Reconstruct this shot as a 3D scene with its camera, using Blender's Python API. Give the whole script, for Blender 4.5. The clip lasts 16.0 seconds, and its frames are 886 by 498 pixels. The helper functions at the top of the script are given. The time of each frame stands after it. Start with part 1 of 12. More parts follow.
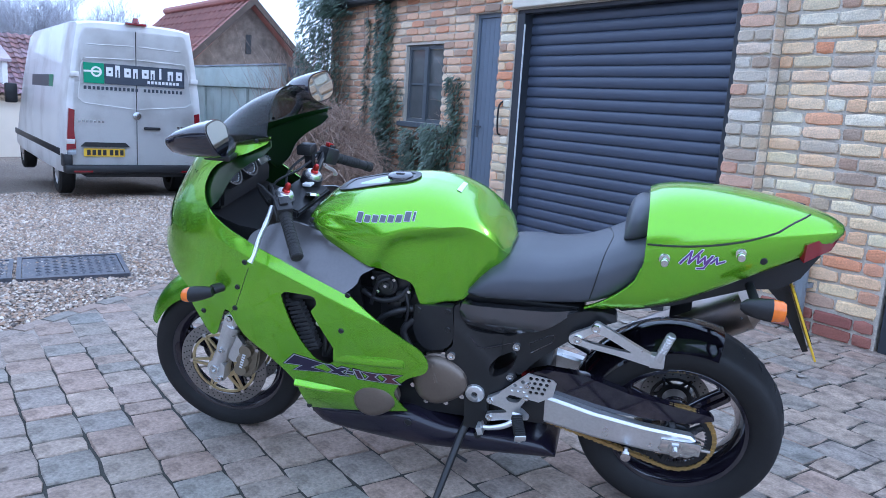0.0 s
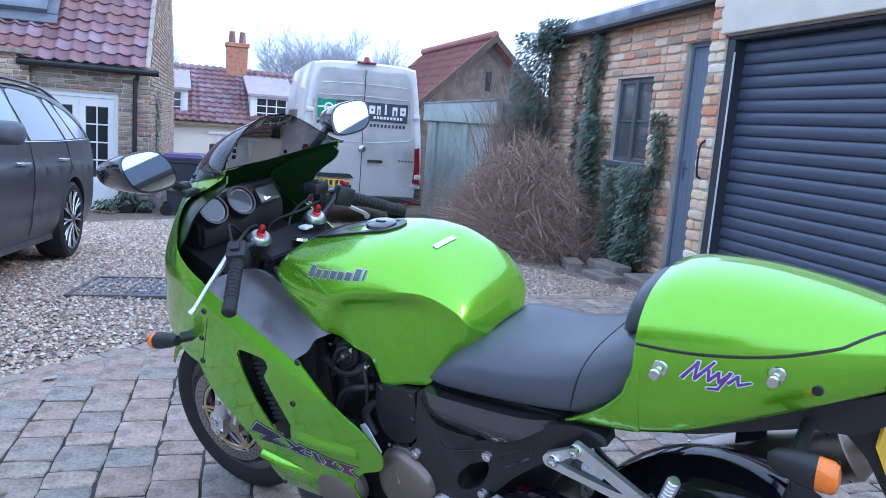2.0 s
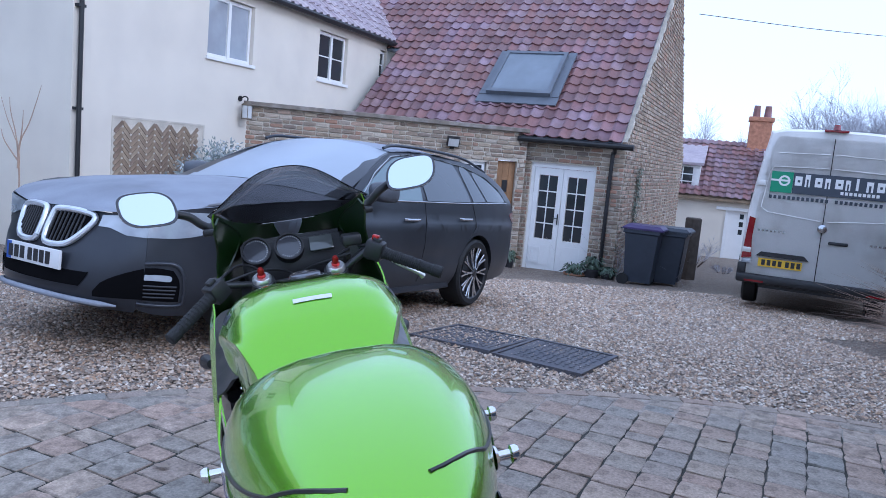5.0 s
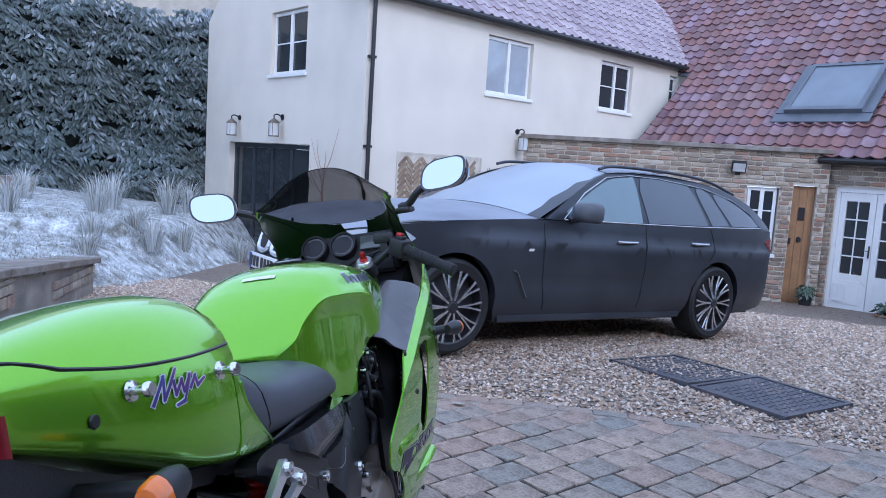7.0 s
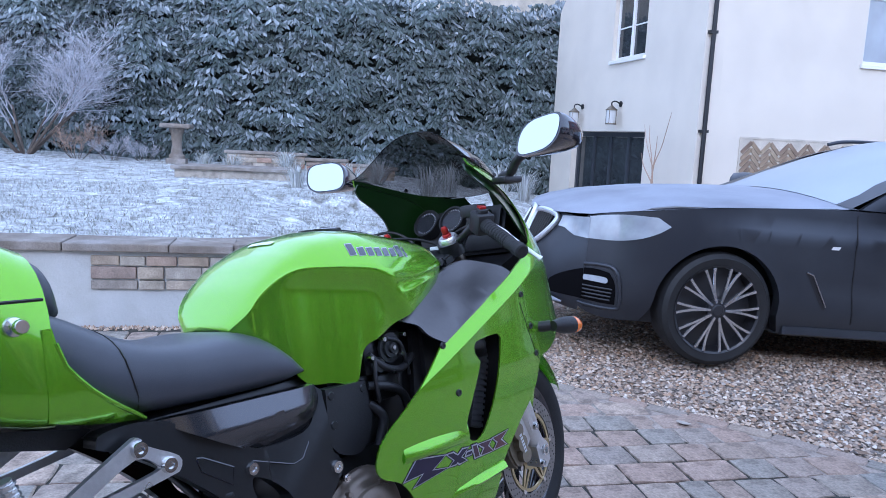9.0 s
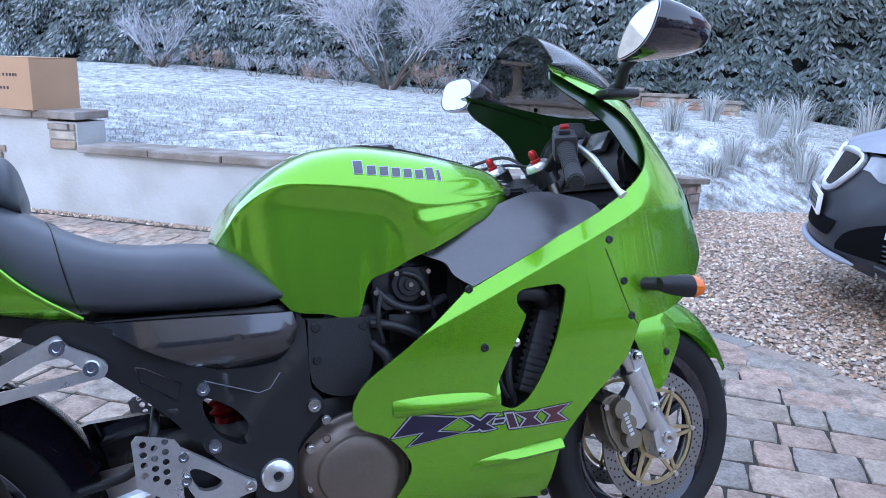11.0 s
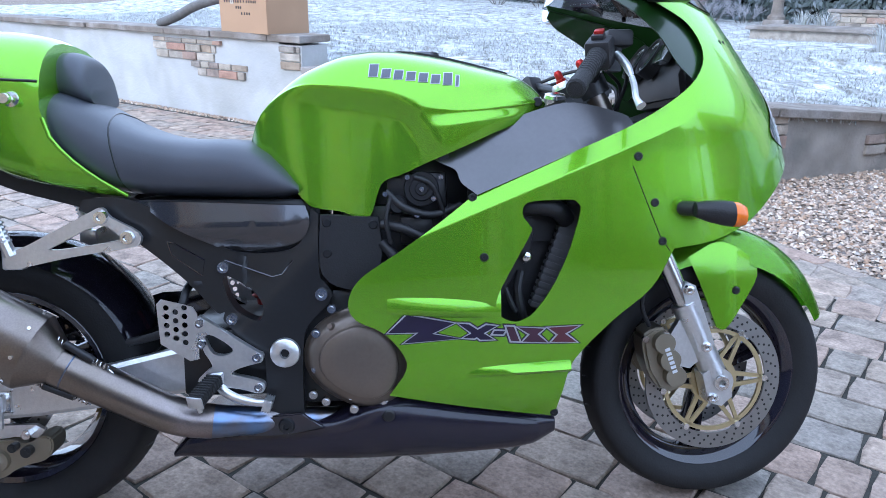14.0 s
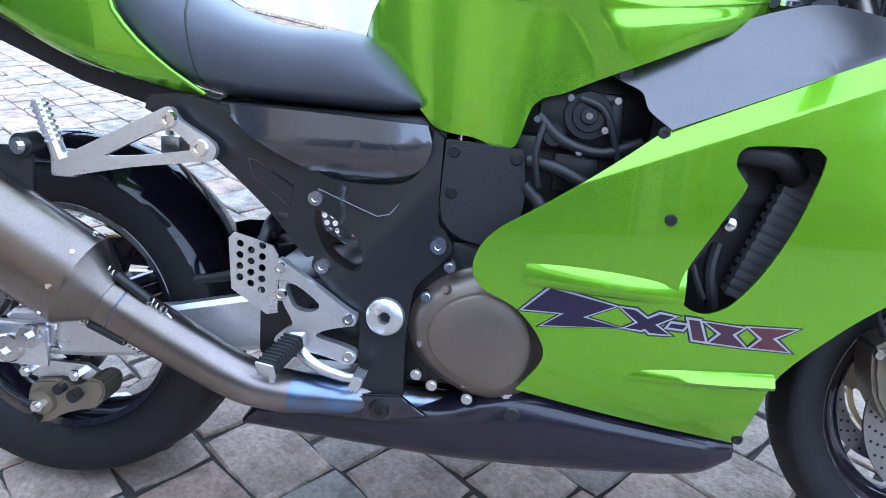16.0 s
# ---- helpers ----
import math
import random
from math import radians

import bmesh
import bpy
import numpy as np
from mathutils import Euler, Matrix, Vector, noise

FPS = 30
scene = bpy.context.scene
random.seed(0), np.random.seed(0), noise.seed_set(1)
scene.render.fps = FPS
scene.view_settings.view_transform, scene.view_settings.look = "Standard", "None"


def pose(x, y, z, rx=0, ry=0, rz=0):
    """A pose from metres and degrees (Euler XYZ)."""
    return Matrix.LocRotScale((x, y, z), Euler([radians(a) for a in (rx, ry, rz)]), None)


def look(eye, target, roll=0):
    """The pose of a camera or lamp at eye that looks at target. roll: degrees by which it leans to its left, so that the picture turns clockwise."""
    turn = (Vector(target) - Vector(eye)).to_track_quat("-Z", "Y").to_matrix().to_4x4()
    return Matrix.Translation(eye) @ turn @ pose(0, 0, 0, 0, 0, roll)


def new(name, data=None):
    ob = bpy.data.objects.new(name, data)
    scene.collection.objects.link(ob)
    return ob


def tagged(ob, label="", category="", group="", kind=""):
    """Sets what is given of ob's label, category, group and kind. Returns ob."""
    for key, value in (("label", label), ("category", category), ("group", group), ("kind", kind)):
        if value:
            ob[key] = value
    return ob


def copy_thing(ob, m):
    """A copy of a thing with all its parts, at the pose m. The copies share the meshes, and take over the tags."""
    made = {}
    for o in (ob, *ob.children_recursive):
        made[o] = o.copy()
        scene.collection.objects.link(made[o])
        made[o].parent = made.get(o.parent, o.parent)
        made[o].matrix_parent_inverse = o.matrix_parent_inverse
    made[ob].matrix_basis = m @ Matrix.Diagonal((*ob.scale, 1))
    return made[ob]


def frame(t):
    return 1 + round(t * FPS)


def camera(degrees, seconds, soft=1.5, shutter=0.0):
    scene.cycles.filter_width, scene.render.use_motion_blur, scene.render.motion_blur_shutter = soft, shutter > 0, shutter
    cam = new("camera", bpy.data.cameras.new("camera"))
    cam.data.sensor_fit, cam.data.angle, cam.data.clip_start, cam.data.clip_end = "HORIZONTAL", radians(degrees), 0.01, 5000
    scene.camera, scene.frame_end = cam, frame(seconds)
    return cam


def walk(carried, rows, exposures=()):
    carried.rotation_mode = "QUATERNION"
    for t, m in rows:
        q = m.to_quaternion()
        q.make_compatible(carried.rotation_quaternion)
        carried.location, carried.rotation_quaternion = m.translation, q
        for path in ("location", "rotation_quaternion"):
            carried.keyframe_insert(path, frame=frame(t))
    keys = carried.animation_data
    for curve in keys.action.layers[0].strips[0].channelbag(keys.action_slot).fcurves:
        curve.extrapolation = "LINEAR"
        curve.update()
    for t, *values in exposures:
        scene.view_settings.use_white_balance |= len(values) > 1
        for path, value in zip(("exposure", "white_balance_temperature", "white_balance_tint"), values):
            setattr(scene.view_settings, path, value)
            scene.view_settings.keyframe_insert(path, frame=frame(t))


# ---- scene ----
cam = camera(61.1, 16.0, soft=0.75)
PATH = [
    (0, (-0.313, 2.306, 1.278), (0.455, 0.497, 0.906), 3.6),
    (0.5, (-0.368, 2.082, 1.306), (0.54, 0.338, 0.942), 3.9),
    (1, (-0.492, 1.891, 1.307), (0.561, 0.228, 0.953), 4.0),
    (1.5, (-0.645, 1.702, 1.327), (0.552, 0.136, 0.985), 4.0),
    (2, (-0.709, 1.461, 1.322), (0.643, 0.024, 0.997), 4.4),
    (2.5, (-0.787, 1.196, 1.352), (0.71, -0.093, 1.041), 5.1),
    (3, (-0.952, 0.933, 1.367), (0.685, -0.177, 1.069), 5.8),
    (3.5, (-1.048, 0.72, 1.381), (0.713, -0.185, 1.095), 6.3),
    (4, (-1.069, 0.453, 1.378), (0.794, -0.22, 1.102), 6.1),
    (4.5, (-1.155, 0.224, 1.387), (0.78, -0.209, 1.125), 5.6),
    (7, (-1.07, -0.951, 1.347), (0.812, -0.313, 1.127), 3.6),
    (7.5, (-0.835, -1.091, 1.326), (0.956, -0.23, 1.101), 3.1),
    (8, (-0.643, -1.244, 1.323), (1.024, -0.166, 1.086), 2.9),
    (8.5, (-0.466, -1.422, 1.324), (1.051, -0.144, 1.065), 2.9),
    (9, (-0.293, -1.484, 1.301), (1.044, -0.025, 1.009), 2.8),
    (9.5, (-0.076, -1.495, 1.297), (1.051, 0.124, 0.964), 2.4),
    (10, (0.123, -1.545, 1.282), (1.024, 0.2, 0.904), 2.0),
    (12.5, (0.891, -1.61, 1.227), (0.954, 0.294, 0.617), 1.3),
    (13, (0.95, -1.638, 1.225), (0.926, 0.261, 0.599), 0.8),
    (13.5, (0.976, -1.658, 1.221), (0.877, 0.234, 0.58), 0.5),
    (14, (0.987, -1.649, 1.207), (0.82, 0.23, 0.542), 0.6),
    (14.5, (0.975, -1.547, 1.175), (0.739, 0.311, 0.473), 1.1),
    (15, (0.931, -1.408, 1.131), (0.63, 0.422, 0.382), 1.9),
    (15.5, (0.888, -1.316, 1.105), (0.525, 0.483, 0.311), 2.6),
    (16, (0.879, -1.263, 1.077), (0.427, 0.5, 0.248), 2.9),
]
walk(cam, [(t, look(*p)) for t, *p in PATH], exposures=[(0, 0.88, 4900, 13), (2, 0.88, 4950, 13), (3, 0.70, 4985, 14), (3.5, 0.54, 5000, 14), (4.5, 0.36, 5050, 15), (7, 0.46, 5050, 16), (9.5, 0.78, 5000, 17), (12.5, 1.02, 5200, 13), (14, 1.12, 5200, 12), (16, 1.68, 5200, 11)])

# world and sun: pale winter morning, the yard itself in open shade
world = bpy.data.worlds.new("world")
scene.world = world
world.use_nodes = True
wn = world.node_tree.nodes
sky = wn.new("ShaderNodeTexSky")
sky.sky_type = "NISHITA"
sky.sun_disc = False
SUN_EL, SUN_AZ = radians(16), radians(230)
sky.sun_elevation, sky.sun_rotation = SUN_EL, SUN_AZ
sky.air_density, sky.dust_density, sky.ozone_density = 1.0, 1.0, 2.0
# thin high cloud: a pale veil over the clear sky
veil = wn.new("ShaderNodeMix")
veil.data_type = "RGBA"
veil.inputs["Factor"].default_value = 0.62
veil.inputs["B"].default_value = (9.6, 10.4, 11.6, 1)
world.node_tree.links.new(sky.outputs[0], veil.inputs["A"])
world.node_tree.links.new(veil.outputs["Result"], wn["Background"].inputs[0])
wn["Background"].inputs[1].default_value = 0.13
sun = new("sun", bpy.data.lights.new("sun", "SUN"))
sun.data.energy, sun.data.angle, sun.data.color = 0.7, radians(14), (1.0, 0.93, 0.86)
sun_way = Vector((math.sin(SUN_AZ) * math.cos(SUN_EL + 0.3), math.cos(SUN_AZ) * math.cos(SUN_EL + 0.3), math.sin(SUN_EL + 0.3)))
sun.matrix_world = look(sun_way * 50, (0, 0, 0))

# ---------- small builders ----------
def rot2(deg):
    return Matrix.Rotation(radians(deg), 4, "Z")


def at_frame(x, y, deg, z=0.0):
    return Matrix.Translation((x, y, z)) @ rot2(deg)


def part(name, bm, material, parent=None, label="", smooth=False, kind=""):
    me = bpy.data.meshes.new(name)
    bmesh.ops.recalc_face_normals(bm, faces=bm.faces)
    bm.to_mesh(me)
    bm.free()
    if smooth:
        me.shade_smooth()
    for m in material if isinstance(material, (list, tuple)) else [material]:
        me.materials.append(m)
    ob = new(name, me)
    ob.parent = parent
    if label:
        ob["label"] = label
    if kind:
        ob["kind"] = kind
    return ob


def soft_edges(ob, degrees=35):
    """Smooth shading with creases kept sharp."""
    me = ob.data
    me.shade_smooth()
    me.set_sharp_from_angle(angle=radians(degrees))
    return ob


def thing(name, m, label, category, group="", kind=""):
    ob = new(name)
    ob.matrix_world = m
    ob.empty_display_size = 0.1
    return tagged(ob, label, category, group, kind)


def box(bm, lo, hi, m=None, bevel=0.0):
    lo, hi = Vector(lo), Vector(hi)
    tmp = bmesh.ops.create_cube(bm, size=1.0)["verts"]
    for v in tmp:
        v.co = Vector(((lo[k] + hi[k]) / 2 + v.co[k] * (hi[k] - lo[k]) for k in range(3)))
    if bevel:
        es = list({e for v in tmp for e in v.link_edges})
        out = bmesh.ops.bevel(bm, geom=es, offset=bevel, segments=2, affect="EDGES", profile=0.5)
        tmp = list({v for f in out["faces"] for v in f.verts} | {v for v in tmp if v.is_valid})
    if m is not None:
        bmesh.ops.transform(bm, matrix=m, verts=tmp)
    return tmp


def prism(bm, pts, y0, y1, m=None):
    """A polygon in the xz plane, extruded from y0 to y1."""
    a = [bm.verts.new((x, y0, z)) for x, z in pts]
    b = [bm.verts.new((x, y1, z)) for x, z in pts]
    n = len(pts)
    bm.faces.new(a)
    bm.faces.new(b[::-1])
    for k in range(n):
        bm.faces.new((a[k], b[k], b[(k + 1) % n], a[(k + 1) % n]))
    if m is not None:
        bmesh.ops.transform(bm, matrix=m, verts=a + b)
    return a + b


def cyl(bm, p0, p1, r0, r1=None, seg=12, caps=True):
    p0, p1 = Vector(p0), Vector(p1)
    r1 = r0 if r1 is None else r1
    q = (p1 - p0).to_track_quat("Z", "Y").to_matrix()
    ra, rb = [], []
    for k in range(seg):
        a = 2 * math.pi * k / seg
        d = q @ Vector((math.cos(a), math.sin(a), 0))
        ra.append(bm.verts.new(p0 + d * r0))
        rb.append(bm.verts.new(p1 + d * r1))
    for k in range(seg):
        bm.faces.new((ra[k], ra[(k + 1) % seg], rb[(k + 1) % seg], rb[k]))
    if caps:
        bm.faces.new(ra[::-1])
        bm.faces.new(rb)
    return ra + rb


def tube(bm, pts, r, seg=8, caps=True):
    """A round bar along points; r a number or one a point."""
    pts = [Vector(p) for p in pts]
    rs = r if isinstance(r, (list, tuple)) else [r] * len(pts)
    rings, up = [], None
    for k, p in enumerate(pts):
        d = (pts[min(k + 1, len(pts) - 1)] - pts[max(k - 1, 0)]).normalized()
        if up is None:
            up = d.orthogonal().normalized()
        up = (up - d * up.dot(d)).normalized()
        side = d.cross(up)
        rings.append([bm.verts.new(p + (up * math.cos(2 * math.pi * j / seg) + side * math.sin(2 * math.pi * j / seg)) * rs[k]) for j in range(seg)])
    for a, b in zip(rings, rings[1:]):
        for j in range(seg):
            bm.faces.new((a[j], a[(j + 1) % seg], b[(j + 1) % seg], b[j]))
    if caps:
        bm.faces.new(rings[0][::-1])
        bm.faces.new(rings[-1])


def smooth_line(pts, steps=6):
    """Points of a soft curve through the given ones."""
    pts = [Vector(p) for p in pts]
    out = []
    for k in range(len(pts) - 1):
        p0, p1, p2, p3 = pts[max(k - 1, 0)], pts[k], pts[k + 1], pts[min(k + 2, len(pts) - 1)]
        for j in range(steps):
            t = j / steps
            out.append(0.5 * (2 * p1 + (p2 - p0) * t + (2 * p0 - 5 * p1 + 4 * p2 - p3) * t * t + (3 * p1 - p0 - 3 * p2 + p3) * t ** 3))
    return out + [pts[-1]]


def loft(bm, rings, close=True, cap=True):
    """Skin over rings of equal count."""
    vs = [[bm.verts.new(p) for p in r] for r in rings]
    n = len(vs[0])
    for a, b in zip(vs, vs[1:]):
        for j in range(n if close else n - 1):
            bm.faces.new((a[j], a[(j + 1) % n], b[(j + 1) % n], b[j]))
    if cap and close:
        bm.faces.new(vs[0][::-1])
        bm.faces.new(vs[-1])
    return vs


def lathe(bm, profile, seg=48, m=None, closed=False):
    """Turn (radius, offset) pairs about the y axis."""
    rings = []
    for k in range(seg):
        a = 2 * math.pi * k / seg
        rings.append([bm.verts.new((r * math.cos(a), y, r * math.sin(a))) for r, y in profile])
    n = len(profile)
    for k in range(seg):
        a, b = rings[k], rings[(k + 1) % seg]
        for j in range(n if closed else n - 1):
            bm.faces.new((a[j], a[(j + 1) % n], b[(j + 1) % n], b[j]))
    vs = [v for r in rings for v in r]
    if m is not None:
        bmesh.ops.transform(bm, matrix=m, verts=vs)
    return vs


def holed(bm, s0, s1, z0, z1, y0, y1, holes):
    """A wall of boxes round rectangular openings, in its own frame."""
    xs = sorted({s0, s1, *[h[0] for h in holes], *[h[1] for h in holes]})
    zs = sorted({z0, z1, *[h[2] for h in holes], *[h[3] for h in holes]})
    for a, b in zip(xs, xs[1:]):
        run = None
        for c, d in zip(zs, zs[1:]):
            mx, mz = (a + b) / 2, (c + d) / 2
            solid = not any(h[0] < mx < h[1] and h[2] < mz < h[3] for h in holes)
            if solid:
                run = (run[0], d) if run else (c, d)
            elif run:
                box(bm, (a, y0, run[0]), (b, y1, run[1]))
                run = None
        if run:
            box(bm, (a, y0, run[0]), (b, y1, run[1]))


def ground_z(x, y):
    """The yard is level round the paving and falls gently towards the house."""
    d = max(0.0, x - 4.4)
    z = -0.08 * d * d / (d + 0.5)
    if x > 12.0:
        z = -0.571 - 0.05 * (min(x, 24.0) - 12.0)
    return z

# ---------- materials ----------
def mat(name, base, rough=0.6, metal=0.0, vary=0.0, scale=8.0, fine=0.0, fine_scale=120.0, bump=0.0, bump_scale=60.0, coat=0.0, per="", tint=None, tint_scale=1.5, tint_amount=0.5, rough_vary=0.0, ior=1.5):
    """A surface with broad and fine variation, relief and, where asked, a change from piece to piece."""
    m = bpy.data.materials.new(name)
    m.use_nodes = True
    nt = m.node_tree
    n, l = nt.nodes, nt.links
    b = n["Principled BSDF"]
    b.inputs["Roughness"].default_value = rough
    b.inputs["Metallic"].default_value = metal
    b.inputs["Coat Weight"].default_value = coat
    b.inputs["Coat Roughness"].default_value = 0.04
    b.inputs["IOR"].default_value = ior
    co = n.new("ShaderNodeTexCoord")
    rgb = n.new("ShaderNodeRGB")
    rgb.outputs[0].default_value = (*base, 1)
    col = rgb.outputs[0]

    def noise_at(s, detail=4.0):
        t = n.new("ShaderNodeTexNoise")
        t.inputs["Scale"].default_value, t.inputs["Detail"].default_value = s, detail
        l.new(co.outputs["Object"], t.inputs["Vector"])
        return t.outputs["Fac"]

    def brighten(col, fac, amount):
        r = n.new("ShaderNodeMapRange")
        r.inputs["From Min"].default_value, r.inputs["From Max"].default_value = 0.25, 0.75
        r.inputs["To Min"].default_value, r.inputs["To Max"].default_value = 1 - amount, 1 + amount
        l.new(fac, r.inputs["Value"])
        x = n.new("ShaderNodeVectorMath")
        x.operation = "SCALE"
        l.new(col, x.inputs[0])
        l.new(r.outputs[0], x.inputs["Scale"])
        return x.outputs[0]

    if tint:
        ramp = n.new("ShaderNodeMapRange")
        ramp.inputs["From Min"].default_value, ramp.inputs["From Max"].default_value = 0.45, 0.65
        l.new(noise_at(tint_scale, 5.0), ramp.inputs["Value"])
        mul = n.new("ShaderNodeMath")
        mul.operation = "MULTIPLY"
        mul.inputs[1].default_value = tint_amount
        l.new(ramp.outputs[0], mul.inputs[0])
        mix = n.new("ShaderNodeMix")
        mix.data_type = "RGBA"
        l.new(mul.outputs[0], mix.inputs["Factor"])
        l.new(col, mix.inputs["A"])
        mix.inputs["B"].default_value = (*tint, 1)
        col = mix.outputs["Result"]
    if per:
        if per == "object":
            src = n.new("ShaderNodeObjectInfo").outputs["Random"]
        else:
            src = n.new("ShaderNodeNewGeometry").outputs["Random Per Island"]
        ramp = n.new("ShaderNodeValToRGB")
        ramp.color_ramp.interpolation = "LINEAR"
        l.new(src, ramp.inputs[0])
        m["ramp"] = ramp.name
        mixp = n.new("ShaderNodeMix")
        mixp.data_type, mixp.blend_type = "RGBA", "MULTIPLY"
        mixp.inputs["Factor"].default_value = 1.0
        l.new(col, mixp.inputs["A"])
        l.new(ramp.outputs[0], mixp.inputs["B"])
        col = mixp.outputs["Result"]
    if vary:
        col = brighten(col, noise_at(scale), vary)
    if fine:
        col = brighten(col, noise_at(fine_scale, 3.0), fine)
    l.new(col, b.inputs["Base Color"])
    if rough_vary:
        r = n.new("ShaderNodeMapRange")
        r.inputs["To Min"].default_value, r.inputs["To Max"].default_value = rough - rough_vary, rough + rough_vary
        l.new(noise_at(scale * 2.3), r.inputs["Value"])
        l.new(r.outputs[0], b.inputs["Roughness"])
    if bump:
        t = n.new("ShaderNodeBump")
        t.inputs["Strength"].default_value, t.inputs["Distance"].default_value = min(bump, 1.0), 0.01
        l.new(noise_at(bump_scale, 5.0), t.inputs["Height"])
        l.new(t.outputs[0], b.inputs["Normal"])
    return m


def stops(m, colours):
    """The colours that pieces of one material are drawn from."""
    ramp = m.node_tree.nodes[m["ramp"]].color_ramp
    while len(ramp.elements) < len(colours):
        ramp.elements.new(0.5)
    for k, (e, c) in enumerate(zip(ramp.elements, colours)):
        e.position, e.color = k / (len(colours) - 1), (*c, 1)
    return m


def glass_mat(name, colour=(1, 1, 1), rough=0.0, ior=1.45):
    m = bpy.data.materials.new(name)
    m.use_nodes = True
    b = m.node_tree.nodes["Principled BSDF"]
    b.inputs["Base Color"].default_value = (*colour, 1)
    b.inputs["Roughness"].default_value = rough
    b.inputs["Transmission Weight"].default_value = 1.0
    b.inputs["IOR"].default_value = ior
    return m


def gravel_mat():
    m = mat("gravel", (0.22, 0.18, 0.14), 0.85, vary=0.25, scale=1.3)
    nt = m.node_tree
    n, l = nt.nodes, nt.links
    b = n["Principled BSDF"]
    co = n.new("ShaderNodeTexCoord")
    v = n.new("ShaderNodeTexVoronoi")
    v.inputs["Scale"].default_value = 55.0
    l.new(co.outputs["Object"], v.inputs["Vector"])
    ramp = n.new("ShaderNodeValToRGB")
    # darker than the loose pebbles: shade of the gaps put into the colour
    cols = [(0.06, 0.045, 0.034), (0.32, 0.25, 0.19), (0.16, 0.105, 0.07), (0.44, 0.39, 0.33), (0.11, 0.095, 0.085), (0.25, 0.175, 0.12)]
    while len(ramp.color_ramp.elements) < len(cols):
        ramp.color_ramp.elements.new(0.5)
    for k, (e, c) in enumerate(zip(ramp.color_ramp.elements, cols)):
        e.position, e.color = k / (len(cols) - 1), (*c, 1)
    sep = n.new("ShaderNodeSeparateColor")
    l.new(v.outputs["Color"], sep.inputs[0])
    l.new(sep.outputs[0], ramp.inputs[0])
    mix = n.new("ShaderNodeMix")
    mix.data_type, mix.blend_type = "RGBA", "MULTIPLY"
    mix.inputs["Factor"].default_value = 0.0
    old = b.inputs["Base Color"].links[0].from_socket
    mix.inputs["Factor"].default_value = 0.75
    mix.blend_type = "MIX"
    l.new(old, mix.inputs["A"])
    l.new(ramp.outputs[0], mix.inputs["B"])
    l.new(mix.outputs["Result"], b.inputs["Base Color"])
    inv = n.new("ShaderNodeMath")
    inv.operation = "SUBTRACT"
    inv.inputs[0].default_value = 1.0
    l.new(v.outputs["Distance"], inv.inputs[1])
    bp = n.new("ShaderNodeBump")
    bp.inputs["Strength"].default_value, bp.inputs["Distance"].default_value = 0.9, 0.02
    l.new(inv.outputs[0], bp.inputs["Height"])
    l.new(bp.outputs[0], b.inputs["Normal"])
    return m


GRAVEL = gravel_mat()
SAND = mat("jointing_sand", (0.045, 0.043, 0.036), 0.95, vary=0.3, scale=5, bump=0.5)
PAVER = stops(mat("paver", (1, 1, 1), 0.78, vary=0.26, scale=9, fine=0.28, fine_scale=95, bump=0.8, bump_scale=60, per="object", tint=(0.12, 0.115, 0.11), tint_scale=16, tint_amount=0.45, rough_vary=0.12),
              [(0.366, 0.285, 0.222), (0.415, 0.300, 0.232), (0.330, 0.296, 0.250), (0.450, 0.325, 0.250), (0.295, 0.276, 0.242), (0.385, 0.310, 0.240), (0.470, 0.365, 0.284), (0.318, 0.280, 0.232)])
PAVER_FAR = stops(mat("paver_far", (1, 1, 1), 0.78, vary=0.26, scale=9, fine=0.28, fine_scale=95, bump=0.8, bump_scale=60, per="island", tint=(0.12, 0.115, 0.11), tint_scale=16, tint_amount=0.45, rough_vary=0.12),
                  [(0.366, 0.285, 0.222), (0.415, 0.300, 0.232), (0.330, 0.296, 0.250), (0.450, 0.325, 0.250), (0.295, 0.276, 0.242), (0.385, 0.310, 0.240), (0.470, 0.365, 0.284), (0.318, 0.280, 0.232)])
MORTAR = mat("mortar", (0.56, 0.51, 0.43), 0.95, vary=0.2, scale=4, fine=0.2, bump=0.6, bump_scale=80)
BUFF = [(0.86, 0.68, 0.42), (0.80, 0.52, 0.31), (0.88, 0.77, 0.52), (0.76, 0.34, 0.18), (0.46, 0.34, 0.25), (0.90, 0.83, 0.64), (0.82, 0.52, 0.31), (0.88, 0.75, 0.48), (0.52, 0.40, 0.28), (0.84, 0.58, 0.38)]
BRICK = stops(mat("buff_brick", (1, 1, 1), 0.9, vary=0.2, scale=12, fine=0.22, fine_scale=130, bump=0.6, bump_scale=70, per="object", tint=(0.80, 0.72, 0.58), tint_scale=6, tint_amount=0.4), BUFF)
BRICK_FAR = stops(mat("buff_brick_far", (1, 1, 1), 0.9, vary=0.2, scale=12, fine=0.22, fine_scale=130, bump=0.6, bump_scale=70, per="island", tint=(0.80, 0.72, 0.58), tint_scale=6, tint_amount=0.4), BUFF)
PALE_BRICK = stops(mat("limewashed_brick", (1, 1, 1), 0.92, vary=0.2, scale=14, fine=0.2, bump=0.6, bump_scale=70, per="object", tint=(0.5, 0.4, 0.3), tint_scale=9, tint_amount=0.35), [(0.72, 0.64, 0.50), (0.56, 0.47, 0.36), (0.80, 0.74, 0.62), (0.46, 0.35, 0.26), (0.68, 0.56, 0.40), (0.66, 0.36, 0.24), (0.78, 0.70, 0.54)])
